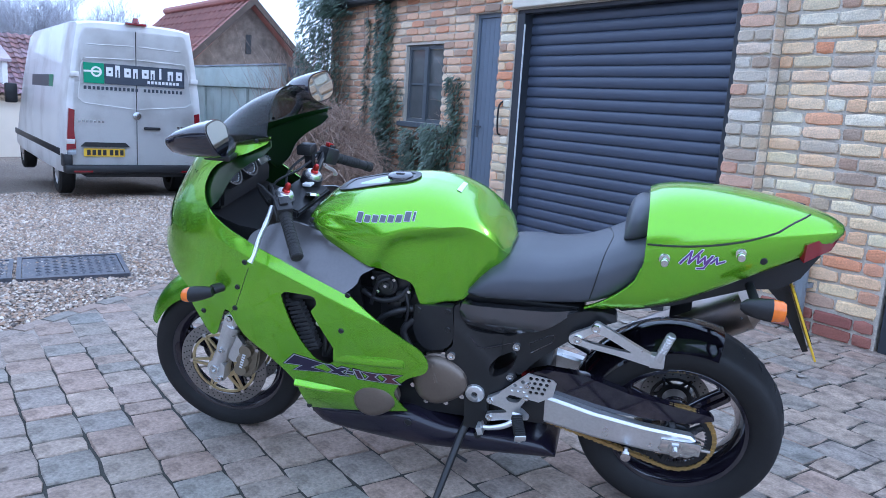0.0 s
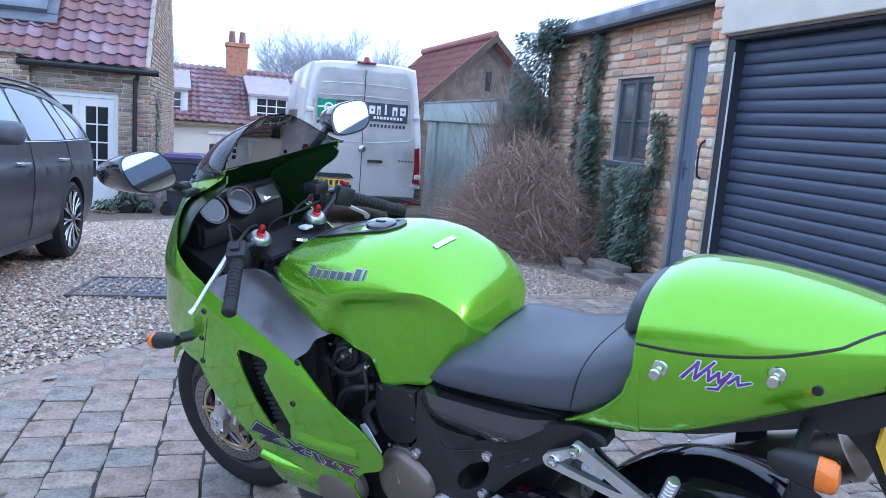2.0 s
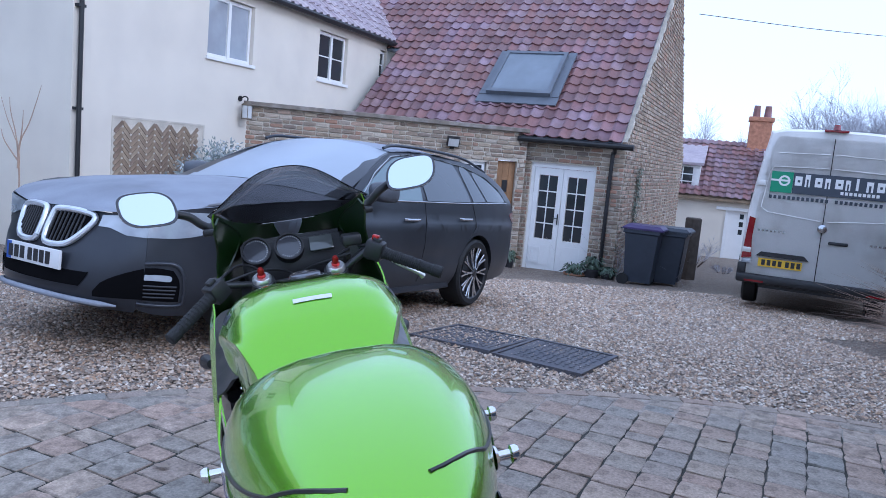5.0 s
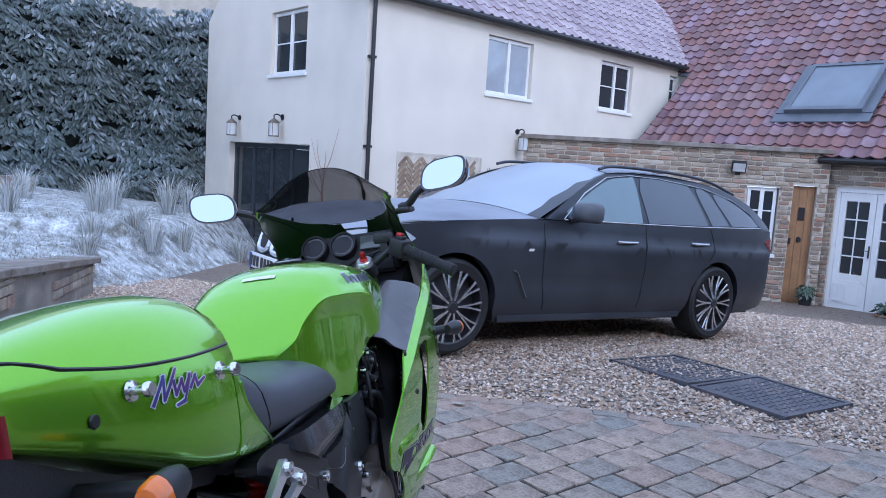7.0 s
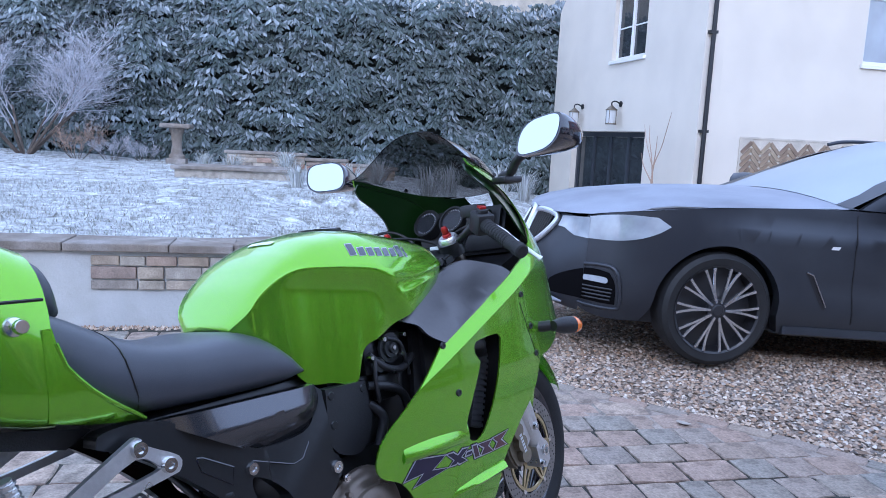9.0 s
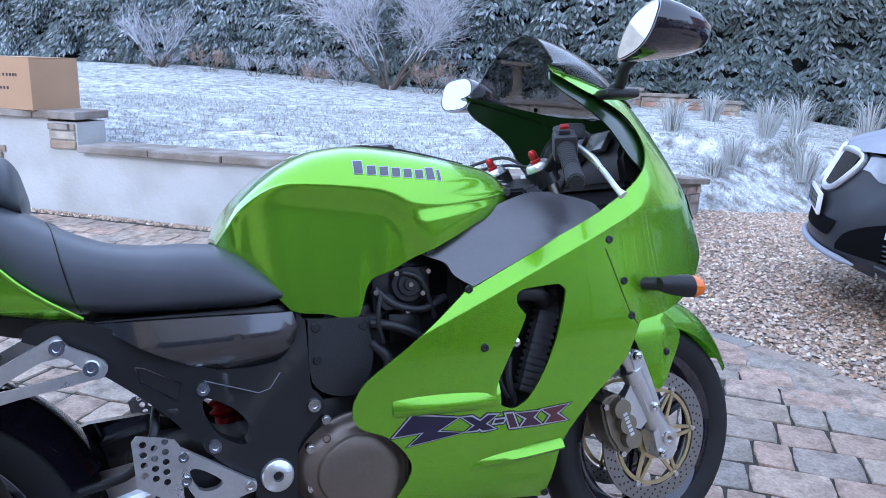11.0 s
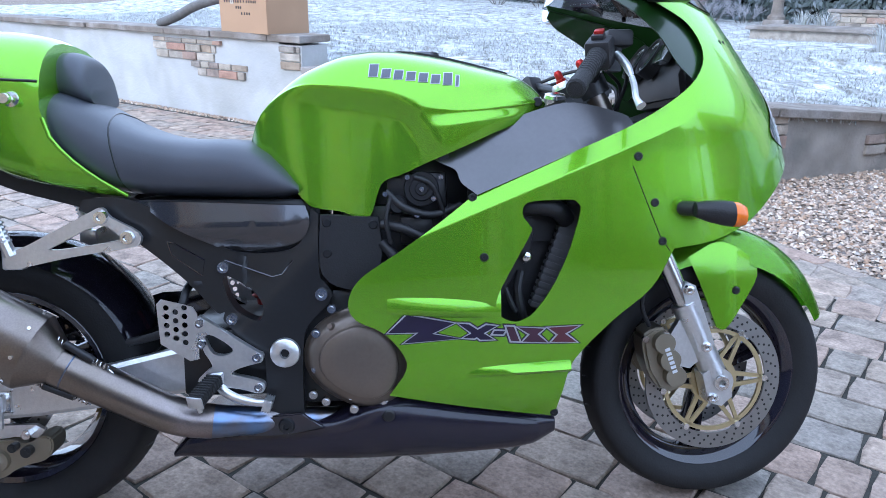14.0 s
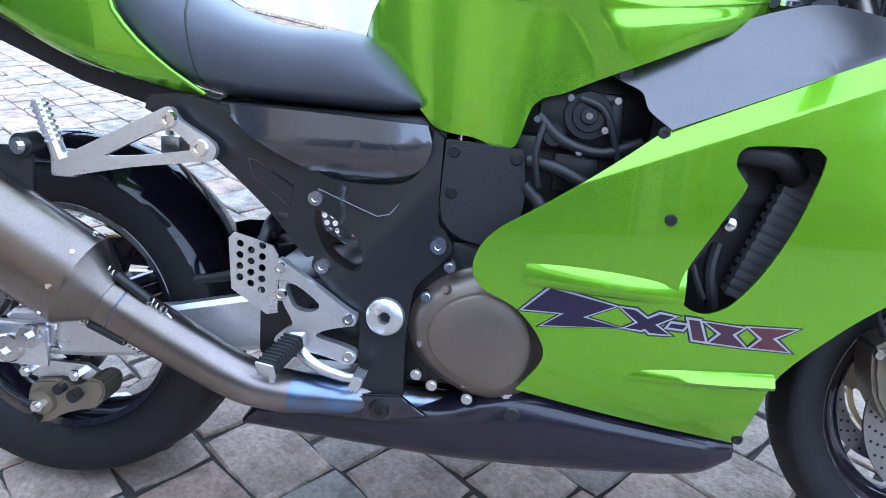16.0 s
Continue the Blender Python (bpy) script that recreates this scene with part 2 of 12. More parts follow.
OLD_STONE = [(0.30, 0.22, 0.155), (0.42, 0.35, 0.26), (0.24, 0.19, 0.15), (0.38, 0.22, 0.15), (0.50, 0.44, 0.36), (0.20, 0.155, 0.125), (0.34, 0.27, 0.20)]
STONE_FAR = stops(mat("rubble_brick", (1, 1, 1), 0.92, vary=0.25, scale=10, fine=0.2, bump=0.6, per="island", tint=(0.4, 0.38, 0.35), tint_scale=4, tint_amount=0.5), OLD_STONE)
RENDER_WHITE = mat("white_render", (0.70, 0.645, 0.555), 0.9, vary=0.05, scale=1.2, fine=0.04, bump=0.25, bump_scale=140, tint=(0.60, 0.555, 0.49), tint_scale=0.9, tint_amount=0.4)
WALL_WHITE = mat("painted_garden_wall", (0.47, 0.48, 0.48), 0.9, vary=0.10, scale=2.5, fine=0.08, bump=0.6, bump_scale=30, tint=(0.36, 0.36, 0.33), tint_scale=2.2, tint_amount=0.6)
COPING = mat("stone_coping", (0.21, 0.18, 0.15), 0.9, vary=0.25, scale=6, fine=0.2, bump=0.7, bump_scale=50, tint=(0.36, 0.35, 0.34), tint_scale=3, tint_amount=0.45)
PANTILE = stops(mat("clay_pantile", (1, 1, 1), 0.5, vary=0.15, scale=6, fine=0.12, bump=0.3, per="island", tint=(1.35, 1.6, 2.1), tint_scale=1.3, tint_amount=0.55), [(0.175, 0.082, 0.076), (0.225, 0.108, 0.096), (0.130, 0.066, 0.068), (0.20, 0.118, 0.118), (0.24, 0.15, 0.15)])
FROSTED_TILE = stops(mat("frosted_pantile", (1, 1, 1), 0.75, vary=0.15, scale=6, fine=0.15, bump=0.3, per="island", tint=(0.78, 0.80, 0.86), tint_scale=1.5, tint_amount=0.5), [(0.36, 0.30, 0.33), (0.42, 0.36, 0.38), (0.30, 0.24, 0.27)])
SLATE = mat("slate", (0.18, 0.20, 0.24), 0.6, vary=0.2, scale=3, fine=0.1, bump=0.3, tint=(0.55, 0.58, 0.64), tint_scale=1.2, tint_amount=0.6)
DARK_PAINT = mat("anthracite_paint", (0.035, 0.04, 0.05), 0.42, vary=0.1, scale=3, fine=0.05, rough_vary=0.08)
DOOR_SLAT = mat("anthracite_slat", (0.066, 0.080, 0.118), 0.40, vary=0.08, scale=1.5, rough_vary=0.08)
GREY_DOOR = mat("grey_blue_door_paint", (0.17, 0.205, 0.26), 0.5, vary=0.08, scale=3, fine=0.05, bump=0.1)
GREY_FRAME = mat("dull_grey_window_paint", (0.095, 0.11, 0.125), 0.5, vary=0.12, scale=5, fine=0.06)
SHED_GLASS = mat("old_shed_glass", (0.10, 0.105, 0.105), 0.05, vary=0.35, scale=3.0, coat=0.4)
WHITE_PAINT = mat("white_gloss_paint", (0.78, 0.78, 0.77), 0.35, vary=0.04, scale=3, fine=0.03)
CREAM = mat("cream_fascia", (0.72, 0.66, 0.54), 0.6, vary=0.1, scale=3, fine=0.06)
BLACK_PLASTIC = mat("black_plastic", (0.018, 0.018, 0.020), 0.45, vary=0.15, scale=9, fine=0.1, bump=0.12, bump_scale=300)
PIPE_BLACK = mat("black_downpipe", (0.014, 0.014, 0.016), 0.4, vary=0.1, scale=6)
OAK = mat("oak_door", (0.30, 0.16, 0.07), 0.55, vary=0.25, scale=5, fine=0.2, fine_scale=60, bump=0.3)
WOOD_OLD = mat("weathered_wood", (0.24, 0.18, 0.12), 0.8, vary=0.25, scale=6, fine=0.2, bump=0.4)
GREEN_BOARD = mat("sage_garage_board", (0.40, 0.46, 0.44), 0.7, vary=0.15, scale=3, fine=0.08, tint=(0.30, 0.30, 0.26), tint_scale=2, tint_amount=0.5)
PALE_GLASS = mat("glass_over_pale_blind", (0.36, 0.39, 0.43), 0.04, vary=0.25, scale=1.5, coat=0.6)
DRY_STONE = mat("weathered_wall_stone", (0.30, 0.27, 0.235), 0.92, vary=0.3, scale=5, fine=0.25, bump=0.8, bump_scale=40, tint=(0.20, 0.19, 0.17), tint_scale=3, tint_amount=0.7)
WINDOW_GLASS = mat("window_glass", (0.03, 0.035, 0.04), 0.03, vary=0.2, scale=0.8, ior=1.5)
FROST = mat("frosted_grass", (0.52, 0.54, 0.55), 0.95, vary=0.45, scale=9, fine=0.45, fine_scale=45, bump=1.0, bump_scale=22, tint=(0.12, 0.11, 0.075), tint_scale=6.0, tint_amount=0.8)
LEAD = mat("lead_flashing", (0.115, 0.13, 0.155), 0.5, vary=0.15, scale=4)

# ---------- ground ----------
def steps_of(a, b, fine0, fine1, fine, coarse):
    xs, x = [], a
    while x < b:
        xs.append(x)
        x += fine if fine0 <= x < fine1 else coarse if fine0 - 40 < x < fine1 + 40 else 80
    return xs + [b]


gx = steps_of(-600, 900, -8, 26, 0.5, 5)
gy = steps_of(-700, 700, -16, 16, 0.8, 5)
gv = [(x, y, ground_z(x, y) - 0.03 + (0.012 * noise.noise(Vector((x * 0.6, y * 0.6, 0))) if abs(x) < 40 else 0)) for y in gy for x in gx]
gf = [(j * len(gx) + i, j * len(gx) + i + 1, (j + 1) * len(gx) + i + 1, (j + 1) * len(gx) + i) for j in range(len(gy) - 1) for i in range(len(gx) - 1)]
me = bpy.data.meshes.new("ground")
me.from_pydata(gv, [], gf)
me.materials.append(GRAVEL)
ground = tagged(new("ground", me), "pale gravel yard of mixed flint pebbles, gently falling", "ground", kind="structure")

# paved apron: the edge towards the gravel is a bow
GARAGE_E = Vector((math.cos(radians(-31.5)), math.sin(radians(-31.5)), 0))
APRON_EDGE = smooth_line([(2.04, -4.62, 0), (2.51, -4.07, 0), (3.02, -3.15, 0), (3.28, -2.1, 0), (3.30, -1.2, 0), (3.20, -0.2, 0), (3.04, 0.5, 0), (2.85, 1.1, 0), (2.60, 1.65, 0), (2.30, 2.15, 0), (2.05, 2.75, 0)], 5)
bm = bmesh.new()
rim = [Vector((p.x, p.y, -0.007)) for p in APRON_EDGE] + [Vector((1.9, 3.1, -0.007)), Vector((-9.0, 9.8, -0.007)), Vector((-9.0, 2.2, -0.007))]
top = [bm.verts.new(p) for p in rim]
low = [bm.verts.new(p - Vector((0, 0, 0.08))) for p in rim]
bm.faces.new(top)
for k in range(len(top)):
    bm.faces.new((top[k], low[k], low[(k + 1) % len(top)], top[(k + 1) % len(top)]))
apron = tagged(part("pavement", bm, SAND), "tumbled block paving in grey, buff and brown", "pavement", kind="structure")

# ---------- garage and brick shed ----------
GM = at_frame(2.04, -4.55, -31.5)
SHED_OFF = -0.28


def set_wall(name, bm, material, m, label, category="wall"):
    ob = part(name, bm, material)
    ob.matrix_world = m
    return tagged(ob, label, category, kind="structure")


bm = bmesh.new()
holed(bm, -7.5, 0.17, -0.05, 3.1, -0.30, -0.012, [(-2.45, -0.05, -0.06, 2.19), (-6.02, -3.58, -0.06, 2.19)])
box(bm, (-6.02, -0.30, -0.05), (-3.58, -0.26, 2.19))
wall_garage = set_wall("wall_garage", bm, MORTAR, GM, "buff brick garage wall with pale quoins beside the roller door")
bm = bmesh.new()
holed(bm, 0.17, 4.3, -0.05, 2.62, SHED_OFF - 0.25, SHED_OFF - 0.012, [(0.53, 0.97, -0.06, 2.25), (1.5, 2.29, 1.08, 1.97)])
box(bm, (0.17, SHED_OFF - 0.012, -0.05), (0.175, -0.30, 2.6))
box(bm, (4.05, SHED_OFF - 4.0, -0.15), (4.3, SHED_OFF - 0.25, 2.62))
wall_shed = set_wall("wall_shed", bm, MORTAR, GM, "warm orange and buff brick shed wall under a slate roof")

# fascia over the roller door and roofs behind
bm = bmesh.new()
box(bm, (-2.75, -0.012, 2.20), (-0.03, 0.05, 2.62), bevel=0.01)
fascia = set_wall("trim", bm, CREAM, GM, "cream painted fascia board over the garage door", "fascia")
bm = bmesh.new()
prism(bm, [(0, 0), (4.3, 1.6), (4.3, 1.72), (0, 0.1)], 0.1, 4.5)
roof_shed = part("roof", bm, SLATE)
roof_shed.matrix_world = GM @ Matrix.Translation((0, SHED_OFF + 0.12, 2.58)) @ rot2(-90) @ Matrix.Rotation(0, 4, "X") @ Matrix.Translation((0, 0, 0))
tagged(roof_shed, "blue-grey slate shed roof with frost", "roof", kind="structure")
bm = bmesh.new()
box(bm, (-7.5, -5.0, 3.1), (0.25, 0.08, 3.25))
garage_roof = set_wall("roof_garage", bm, SLATE, GM, "dark edge of the garage roof", "roof")
bm = bmesh.new()
tube(bm, [(0.17, SHED_OFF + 0.10, 2.56), (4.4, SHED_OFF + 0.10, 2.52)], 0.055, 10)
gutter = set_wall("gutter", bm, PIPE_BLACK, GM, "black half-round gutter along the shed eave", "gutter")


# roller door: frame and one object a slat
def roller_door():
    door = thing("roller_door", GM @ Matrix.Translation((-1.25, -0.17, 0)), "closed anthracite roller shutter garage door", "garage door", kind="structure")
    bm = bmesh.new()
    for s in (-1, 1):
        box(bm, (s * 1.15 - 0.05, 0.0, 0), (s * 1.15 + 0.05, 0.155, 2.16), bevel=0.006)
    box(bm, (-1.2, 0.0, 2.155), (1.2, 0.15, 2.19), bevel=0.006)
    box(bm, (-1.15, -0.03, 0.0), (1.15, 0.018, 2.16))
    part("door_frame", bm, DARK_PAINT, door)
    h = 0.0925
    prof = [(0.0, 0.0), (0.008, 0.003), (0.016, 0.012), (0.020, 0.034), (0.019, 0.060), (0.013, 0.080), (0.006, 0.089), (0.0, 0.092)]
    me = None
    for k in range(23):
        if me is None:
            bm = bmesh.new()
            loft(bm, [[(x, y + 0.02, z) for y, z in prof] + [(x, 0.005, 0.092), (x, 0.005, 0.0)] for x in (-1.11, 1.11)])
            ob = part("slat", bm, DOOR_SLAT, door)
            me = ob.data
            soft_edges(ob, 50)
        else:
            ob = new("slat", me)
            ob.parent = door
        ob.location = (0, 0.02, 0.03 + k * h)
    return door


first_shutter = roller_door()
copy_thing(first_shutter, Matrix.Translation(GM.to_3x3() @ Vector((-3.55, 0, 0))) @ first_shutter.matrix_world)


def panes(parent, x0, x1, z0, z1, cols, rows, y, bar=0.022, frame_w=0.05, depth=0.05, material=None, glass=None):
    """A glazed frame: outer frame, bars and one pane for each light."""
    material = material or WHITE_PAINT
    bm = bmesh.new()
    holed(bm, x0, x1, z0, z1, y, y + depth, [(x0 + frame_w, x1 - frame_w, z0 + frame_w, z1 - frame_w)])
    part("window_frame", bm, material, parent)
    w, h = (x1 - x0 - 2 * frame_w) / cols, (z1 - z0 - 2 * frame_w) / rows
    for c in range(1, cols):
        bm = bmesh.new()
        xx = x0 + frame_w + c * w
        box(bm, (xx - bar / 2, y + 0.008, z0 + frame_w), (xx + bar / 2, y + depth - 0.008, z1 - frame_w))
        part("glazing_bar", bm, material, parent)
    for r in range(1, rows):
        bm = bmesh.new()
        zz = z0 + frame_w + r * h
        box(bm, (x0 + frame_w, y + 0.010, zz - bar / 2), (x1 - frame_w, y + depth - 0.010, zz + bar / 2))
        part("glazing_bar", bm, material, parent)
    for c in range(cols):
        for r in range(rows):
            bm = bmesh.new()
            xa, za = x0 + frame_w + c * w, z0 + frame_w + r * h
            box(bm, (xa + 0.004, y + depth * 0.45, za + 0.004), (xa + w - 0.004, y + depth * 0.55, za + h - 0.004))
            part("pane", bm, glass or WINDOW_GLASS, parent)


def casement(name, m, w, h, cols, rows, label, material=None, sill=True, sign=1, frame_w=0.055, glass=None):
    """A window in its own frame: x along the wall, outward +y, sill at z 0."""
    ob = thing(name, m, label, "window", kind="structure")
    panes(ob, -w / 2, w / 2, 0, h, cols, rows, -0.10, material=material, frame_w=frame_w, glass=glass)
    if cols > 1:
        bm = bmesh.new()
        box(bm, (-0.035, -0.095, 0.02), (0.035, -0.035, h - 0.02), bevel=0.004)
        part("mullion", bm, material or WHITE_PAINT, ob)
    if sill:
        bm = bmesh.new()
        box(bm, (-w / 2 - 0.05, -0.10, -0.06), (w / 2 + 0.05, 0.06, -0.002), bevel=0.006)
        part("window_sill", bm, material or WHITE_PAINT, ob)
    return ob


casement("window_1", GM @ Matrix.Translation((1.895, SHED_OFF, 1.08)), 0.78, 0.88, 2, 2, "grey timber shed window with four panes", GREY_FRAME, frame_w=0.042, glass=SHED_GLASS)


def plank_door():
    ob = thing("door_1", GM @ Matrix.Translation((0.75, SHED_OFF - 0.09, 0.02)), "grey-blue vertical plank door, closed, in the brick shed", "door", kind="structure")
    bm = bmesh.new()
    holed(bm, -0.22, 0.22, 0, 2.23, -0.03, 0.03, [(-0.185, 0.185, -0.01, 2.19)])
    part("door_frame", bm, GREY_DOOR, ob)
    for k in range(5):
        bm = bmesh.new()
        a = -0.183 + k * 0.0735
        box(bm, (a, -0.02, 0.01), (a + 0.071, 0.012, 2.185), bevel=0.003)
        part("plank", bm, GREY_DOOR, ob)
    bm = bmesh.new()
    box(bm, (0.12, 0.012, 0.96), (0.155, 0.02, 1.14), bevel=0.003)
    cyl(bm, (0.137, 0.02, 1.08), (0.137, 0.06, 1.08), 0.009)
    cyl(bm, (0.145, 0.055, 1.08), (0.03, 0.055, 1.075), 0.008)
    part("door_handle", bm, LEAD, ob, "dull grey lever handle")
    return ob


plank_door()

# ---------- white house ----------
HG = at_frame(9.48, 4.04, 61)       # gable wall: outward is +y
HL = at_frame(9.48, 4.04, -29) @ Matrix.Diagonal((1, -1, 1, 1))  # long wall: outward is +y
bm = bmesh.new()
holed(bm, 0, 5.5, -0.9, 3.95, -0.3, 0, [(1.49, 4.42, -0.85, 1.56), (1.72, 2.92, 2.77, 3.86)])
prism(bm, [(0, 3.95), (5.5, 3.95), (2.75, 6.6)], -0.3, 0)
wall_gable = set_wall("wall_gable", bm, RENDER_WHITE, HG, "smooth cream-white rendered gable wall")
bm = bmesh.new()
holed(bm, 0.3, 9.6, -0.9, 3.95, -0.3, 0, [(2.58, 3.75, 2.66, 3.66), (5.83, 6.93, 2.70, 3.67), (8.37, 8.70, 3.04, 3.68)])
wall_long = set_wall("wall_long", bm, RENDER_WHITE, HL, "smooth cream-white rendered house wall")

casement("window_2", HG @ Matrix.Translation((2.32, -0.02, 2.77)), 1.18, 1.08, 2, 2, "white casement window in the rendered gable")
casement("window_3", HL @ Matrix.Translation((3.165, -0.02, 2.66)), 1.15, 0.99, 2, 1, "white casement window with pale blinds under the eave", glass=PALE_GLASS)
casement("window_4", HL @ Matrix.Translation((6.38, -0.02, 2.70)), 1.08, 0.96, 2, 2, "white casement window under the eave")
casement("window_5", HL @ Matrix.Translation((8.535, -0.02, 3.04)), 0.32, 0.63, 1, 2, "narrow white window near the roof valley")


def patio_door():
    ob = thing("door_2", HG @ Matrix.Translation((2.955, -0.15, -0.85)), "dark-framed glazed patio doors in the white gable", "door", kind="structure")
    panes(ob, -1.46, 1.46, 0.0, 2.40, 4, 1, -0.03, bar=0.09, frame_w=0.08, depth=0.07, material=DARK_PAINT)
    return ob


patio_door()


def pantile_roof(name, m, width, rise, material, label, course=0.28, thick=0.05, keep=None, deck_edge=()):
    """Rolled clay tiles course by course on a sloping deck. Local x along the eave, z up, the slope runs to -y."""
    length = math.hypot(*rise)
    up = Vector((0, -rise[0], rise[1])).normalized()
    out = Vector((0, rise[1], rise[0])).normalized()
    verts, faces = [], []
    cols, rows = int(width / 0.24), int(length / course)
    prof = [(0.0, 0.030), (0.03, 0.046), (0.06, 0.040), (0.09, 0.016), (0.13, 0.002), (0.18, 0.000), (0.215, 0.012), (0.245, 0.030)]
    rng = random.Random(7)
    for r in range(rows):
        for c in range(cols):
            if keep and not keep(c * 0.24, r * course):
                continue
            j = len(verts)
            dz, dx = rng.uniform(-0.004, 0.006), rng.uniform(-0.006, 0.006)
            for u, lift in ((0.0, 0.035), (course * 1.12, 0.006)):
                for x, h in prof:
                    p = Vector((c * 0.24 + x + dx, 0, 0)) + up * (r * course + u) + out * (h + lift + dz)
                    verts.append(p)
            for x, h in prof:
                verts.append(Vector((c * 0.24 + x + dx, 0, 0)) + up * (r * course) + out * (h + 0.012 + dz))
            n = len(prof)
            for k in range(n - 1):
                faces.append((j + k, j + k + 1, j + n + k + 1, j + n + k))
                faces.append((j + 2 * n + k, j + 2 * n + k + 1, j + k + 1, j + k))
    roof = thing(name, m, label, "roof", kind="structure")
    me = bpy.data.meshes.new("tiles")
    me.from_pydata(verts, [], faces)
    me.materials.append(material)
    me.shade_smooth()
    me.set_sharp_from_angle(angle=radians(50))
    t = new("tiles", me)
    t.parent = roof
    t["kind"] = "stuff"
    bm = bmesh.new()
    a, b = Vector((0, 0, 0)), up * length
    line = [a, a + Vector((width - 0.24, 0, 0)), b + Vector((width - 0.24, 0, 0)), b]
    if deck_edge:
        line = [a + Vector((deck_edge[0], 0, 0)), *line[1:], up * 2.8 + Vector((deck_edge[1] - 0.4, 0, 0)), up * 2.7 + Vector((deck_edge[1], 0, 0))]
    vs = [bm.verts.new(p) for p in line]
    lo = [bm.verts.new(v.co - out * thick) for v in vs]
    bm.faces.new(vs)
    bm.faces.new(lo[::-1])
    for k in range(len(vs)):
        bm.faces.new((vs[k], lo[k], lo[(k + 1) % len(vs)], vs[(k + 1) % len(vs)]))
    part("roof_deck", bm, LEAD, roof)
    return roof


pantile_roof("roof_house", HL @ Matrix.Translation((-0.25, 0.15, 3.90)), 11.0, (3.0, 2.75), FROSTED_TILE, "frosted grey-red pantile roof of the white house")
bm = bmesh.new()
tube(bm, [(-0.2, 0.17, 3.88), (9.9, 0.17, 3.86)], 0.06, 10)
gutter_house = set_wall("gutter_house", bm, PIPE_BLACK, HL, "black gutter along the house eave", "gutter")
bm = bmesh.new()
tube(bm, [(0.08, 0.06, 3.9), (0.08, 0.06, -0.85)], 0.032, 10)
for z in (0.4, 1.55, 2.9):
    box(bm, (0.02, -0.0, z), (0.14, 0.075, z + 0.04))
downpipe_house = set_wall("downpipe", bm, PIPE_BLACK, HL, "black downpipe at the house corner", "downpipe")

# ---------- wing with French doors, and the low rubble extension in the corner ----------
WM = at_frame(13.3, -3.1, -119) @ Matrix.Diagonal((1, -1, 1, 1))  # outward +y, towards the yard
WB = -0.70
bm = bmesh.new()
holed(bm, -0.28, 1.78, -1.2, 1.92, -0.3, -0.012, [(0.0, 1.27, WB, 1.42)])
box(bm, (1.50, -9.4, -1.2), (1.78, -0.3, 1.92))
prism(bm, [(-0.02, 1.92), (-9.4, 1.92), (-4.7, 6.15)], 1.50, 1.78, Matrix(((0, 1, 0, 0), (1, 0, 0, 0), (0, 0, 1, 0), (0, 0, 0, 1))))
wall_wing = set_wall("wall_wing", bm, MORTAR, WM, "weathered buff brick cottage wing with pantile roof")
PITCH = radians(42)
WR = WM @ Matrix.Translation((-8.6, 0.2, 1.88))


def clear_of_house(s, u):
    """Tiles stop short of the white wall; above its eave they run on to the valley."""
    p = HL.inverted() @ (WR @ Vector((s, -u * math.cos(PITCH), u * math.sin(PITCH))))
    return p.z > 3.75 or p.y > 0.30


edge_s = [next(q for q in np.arange(0.0, 9.0, 0.02) if clear_of_house(q, u)) for u in (0.0, 2.7)]
pantile_roof("roof_wing", WR, 10.55, (6.6 * math.cos(PITCH), 6.6 * math.sin(PITCH)), PANTILE, "old red clay pantile roof with patches of frost", keep=clear_of_house, deck_edge=edge_s)
bm = bmesh.new()
tube(bm, [(-0.25, 0.22, 1.84), (1.95, 0.22, 1.82)], 0.055, 10)
tube(bm, smooth_line([(1.60, 0.20, 1.80), (1.58, 0.06, 1.70), (1.55, 0.05, 1.5), (1.55, 0.05, -0.6)]), 0.038, 10)
pipe_wing = set_wall("downpipe_wing", bm, PIPE_BLACK, WM, "black gutter and downpipe on the brick wing", "downpipe")
EM = at_frame(12.7, 2.25, -84) @ Matrix.Diagonal((1, -1, 1, 1))
bm = bmesh.new()
holed(bm, -0.5, 5.25, -1.2, 1.95, -0.28, -0.012, [(3.95, 4.48, 0.17, 1.33), (4.70, 5.08, -0.78, 1.39)])
wall_ext = set_wall("wall_extension", bm, MORTAR, EM, "low rubble and brick extension wall with a stone coping")
bm = bmesh.new()
box(bm, (-0.5, -0.32, 1.95), (5.25, 0.09, 2.03), bevel=0.012)
box(bm, (-0.5, -2.5, 1.85), (5.3, -0.30, 1.95))
coping_ext = set_wall("roof_extension", bm, COPING, EM, "flat roof edge with grey coping", "roof")
bm = bmesh.new()
box(bm, (3.2, -0.012, -1.2), (5.3, 0.55, -0.78), bevel=0.01)
step_ext = set_wall("door_step", bm, COPING, EM, "low brick and stone step along the doors", "step")
bm = bmesh.new()
box(bm, (-0.4, -0.012, -1.2), (2.2, 0.6, -0.72), bevel=0.01)
step_wing = set_wall("door_step_wing", bm, COPING, WM, "low stone step before the French doors", "step")


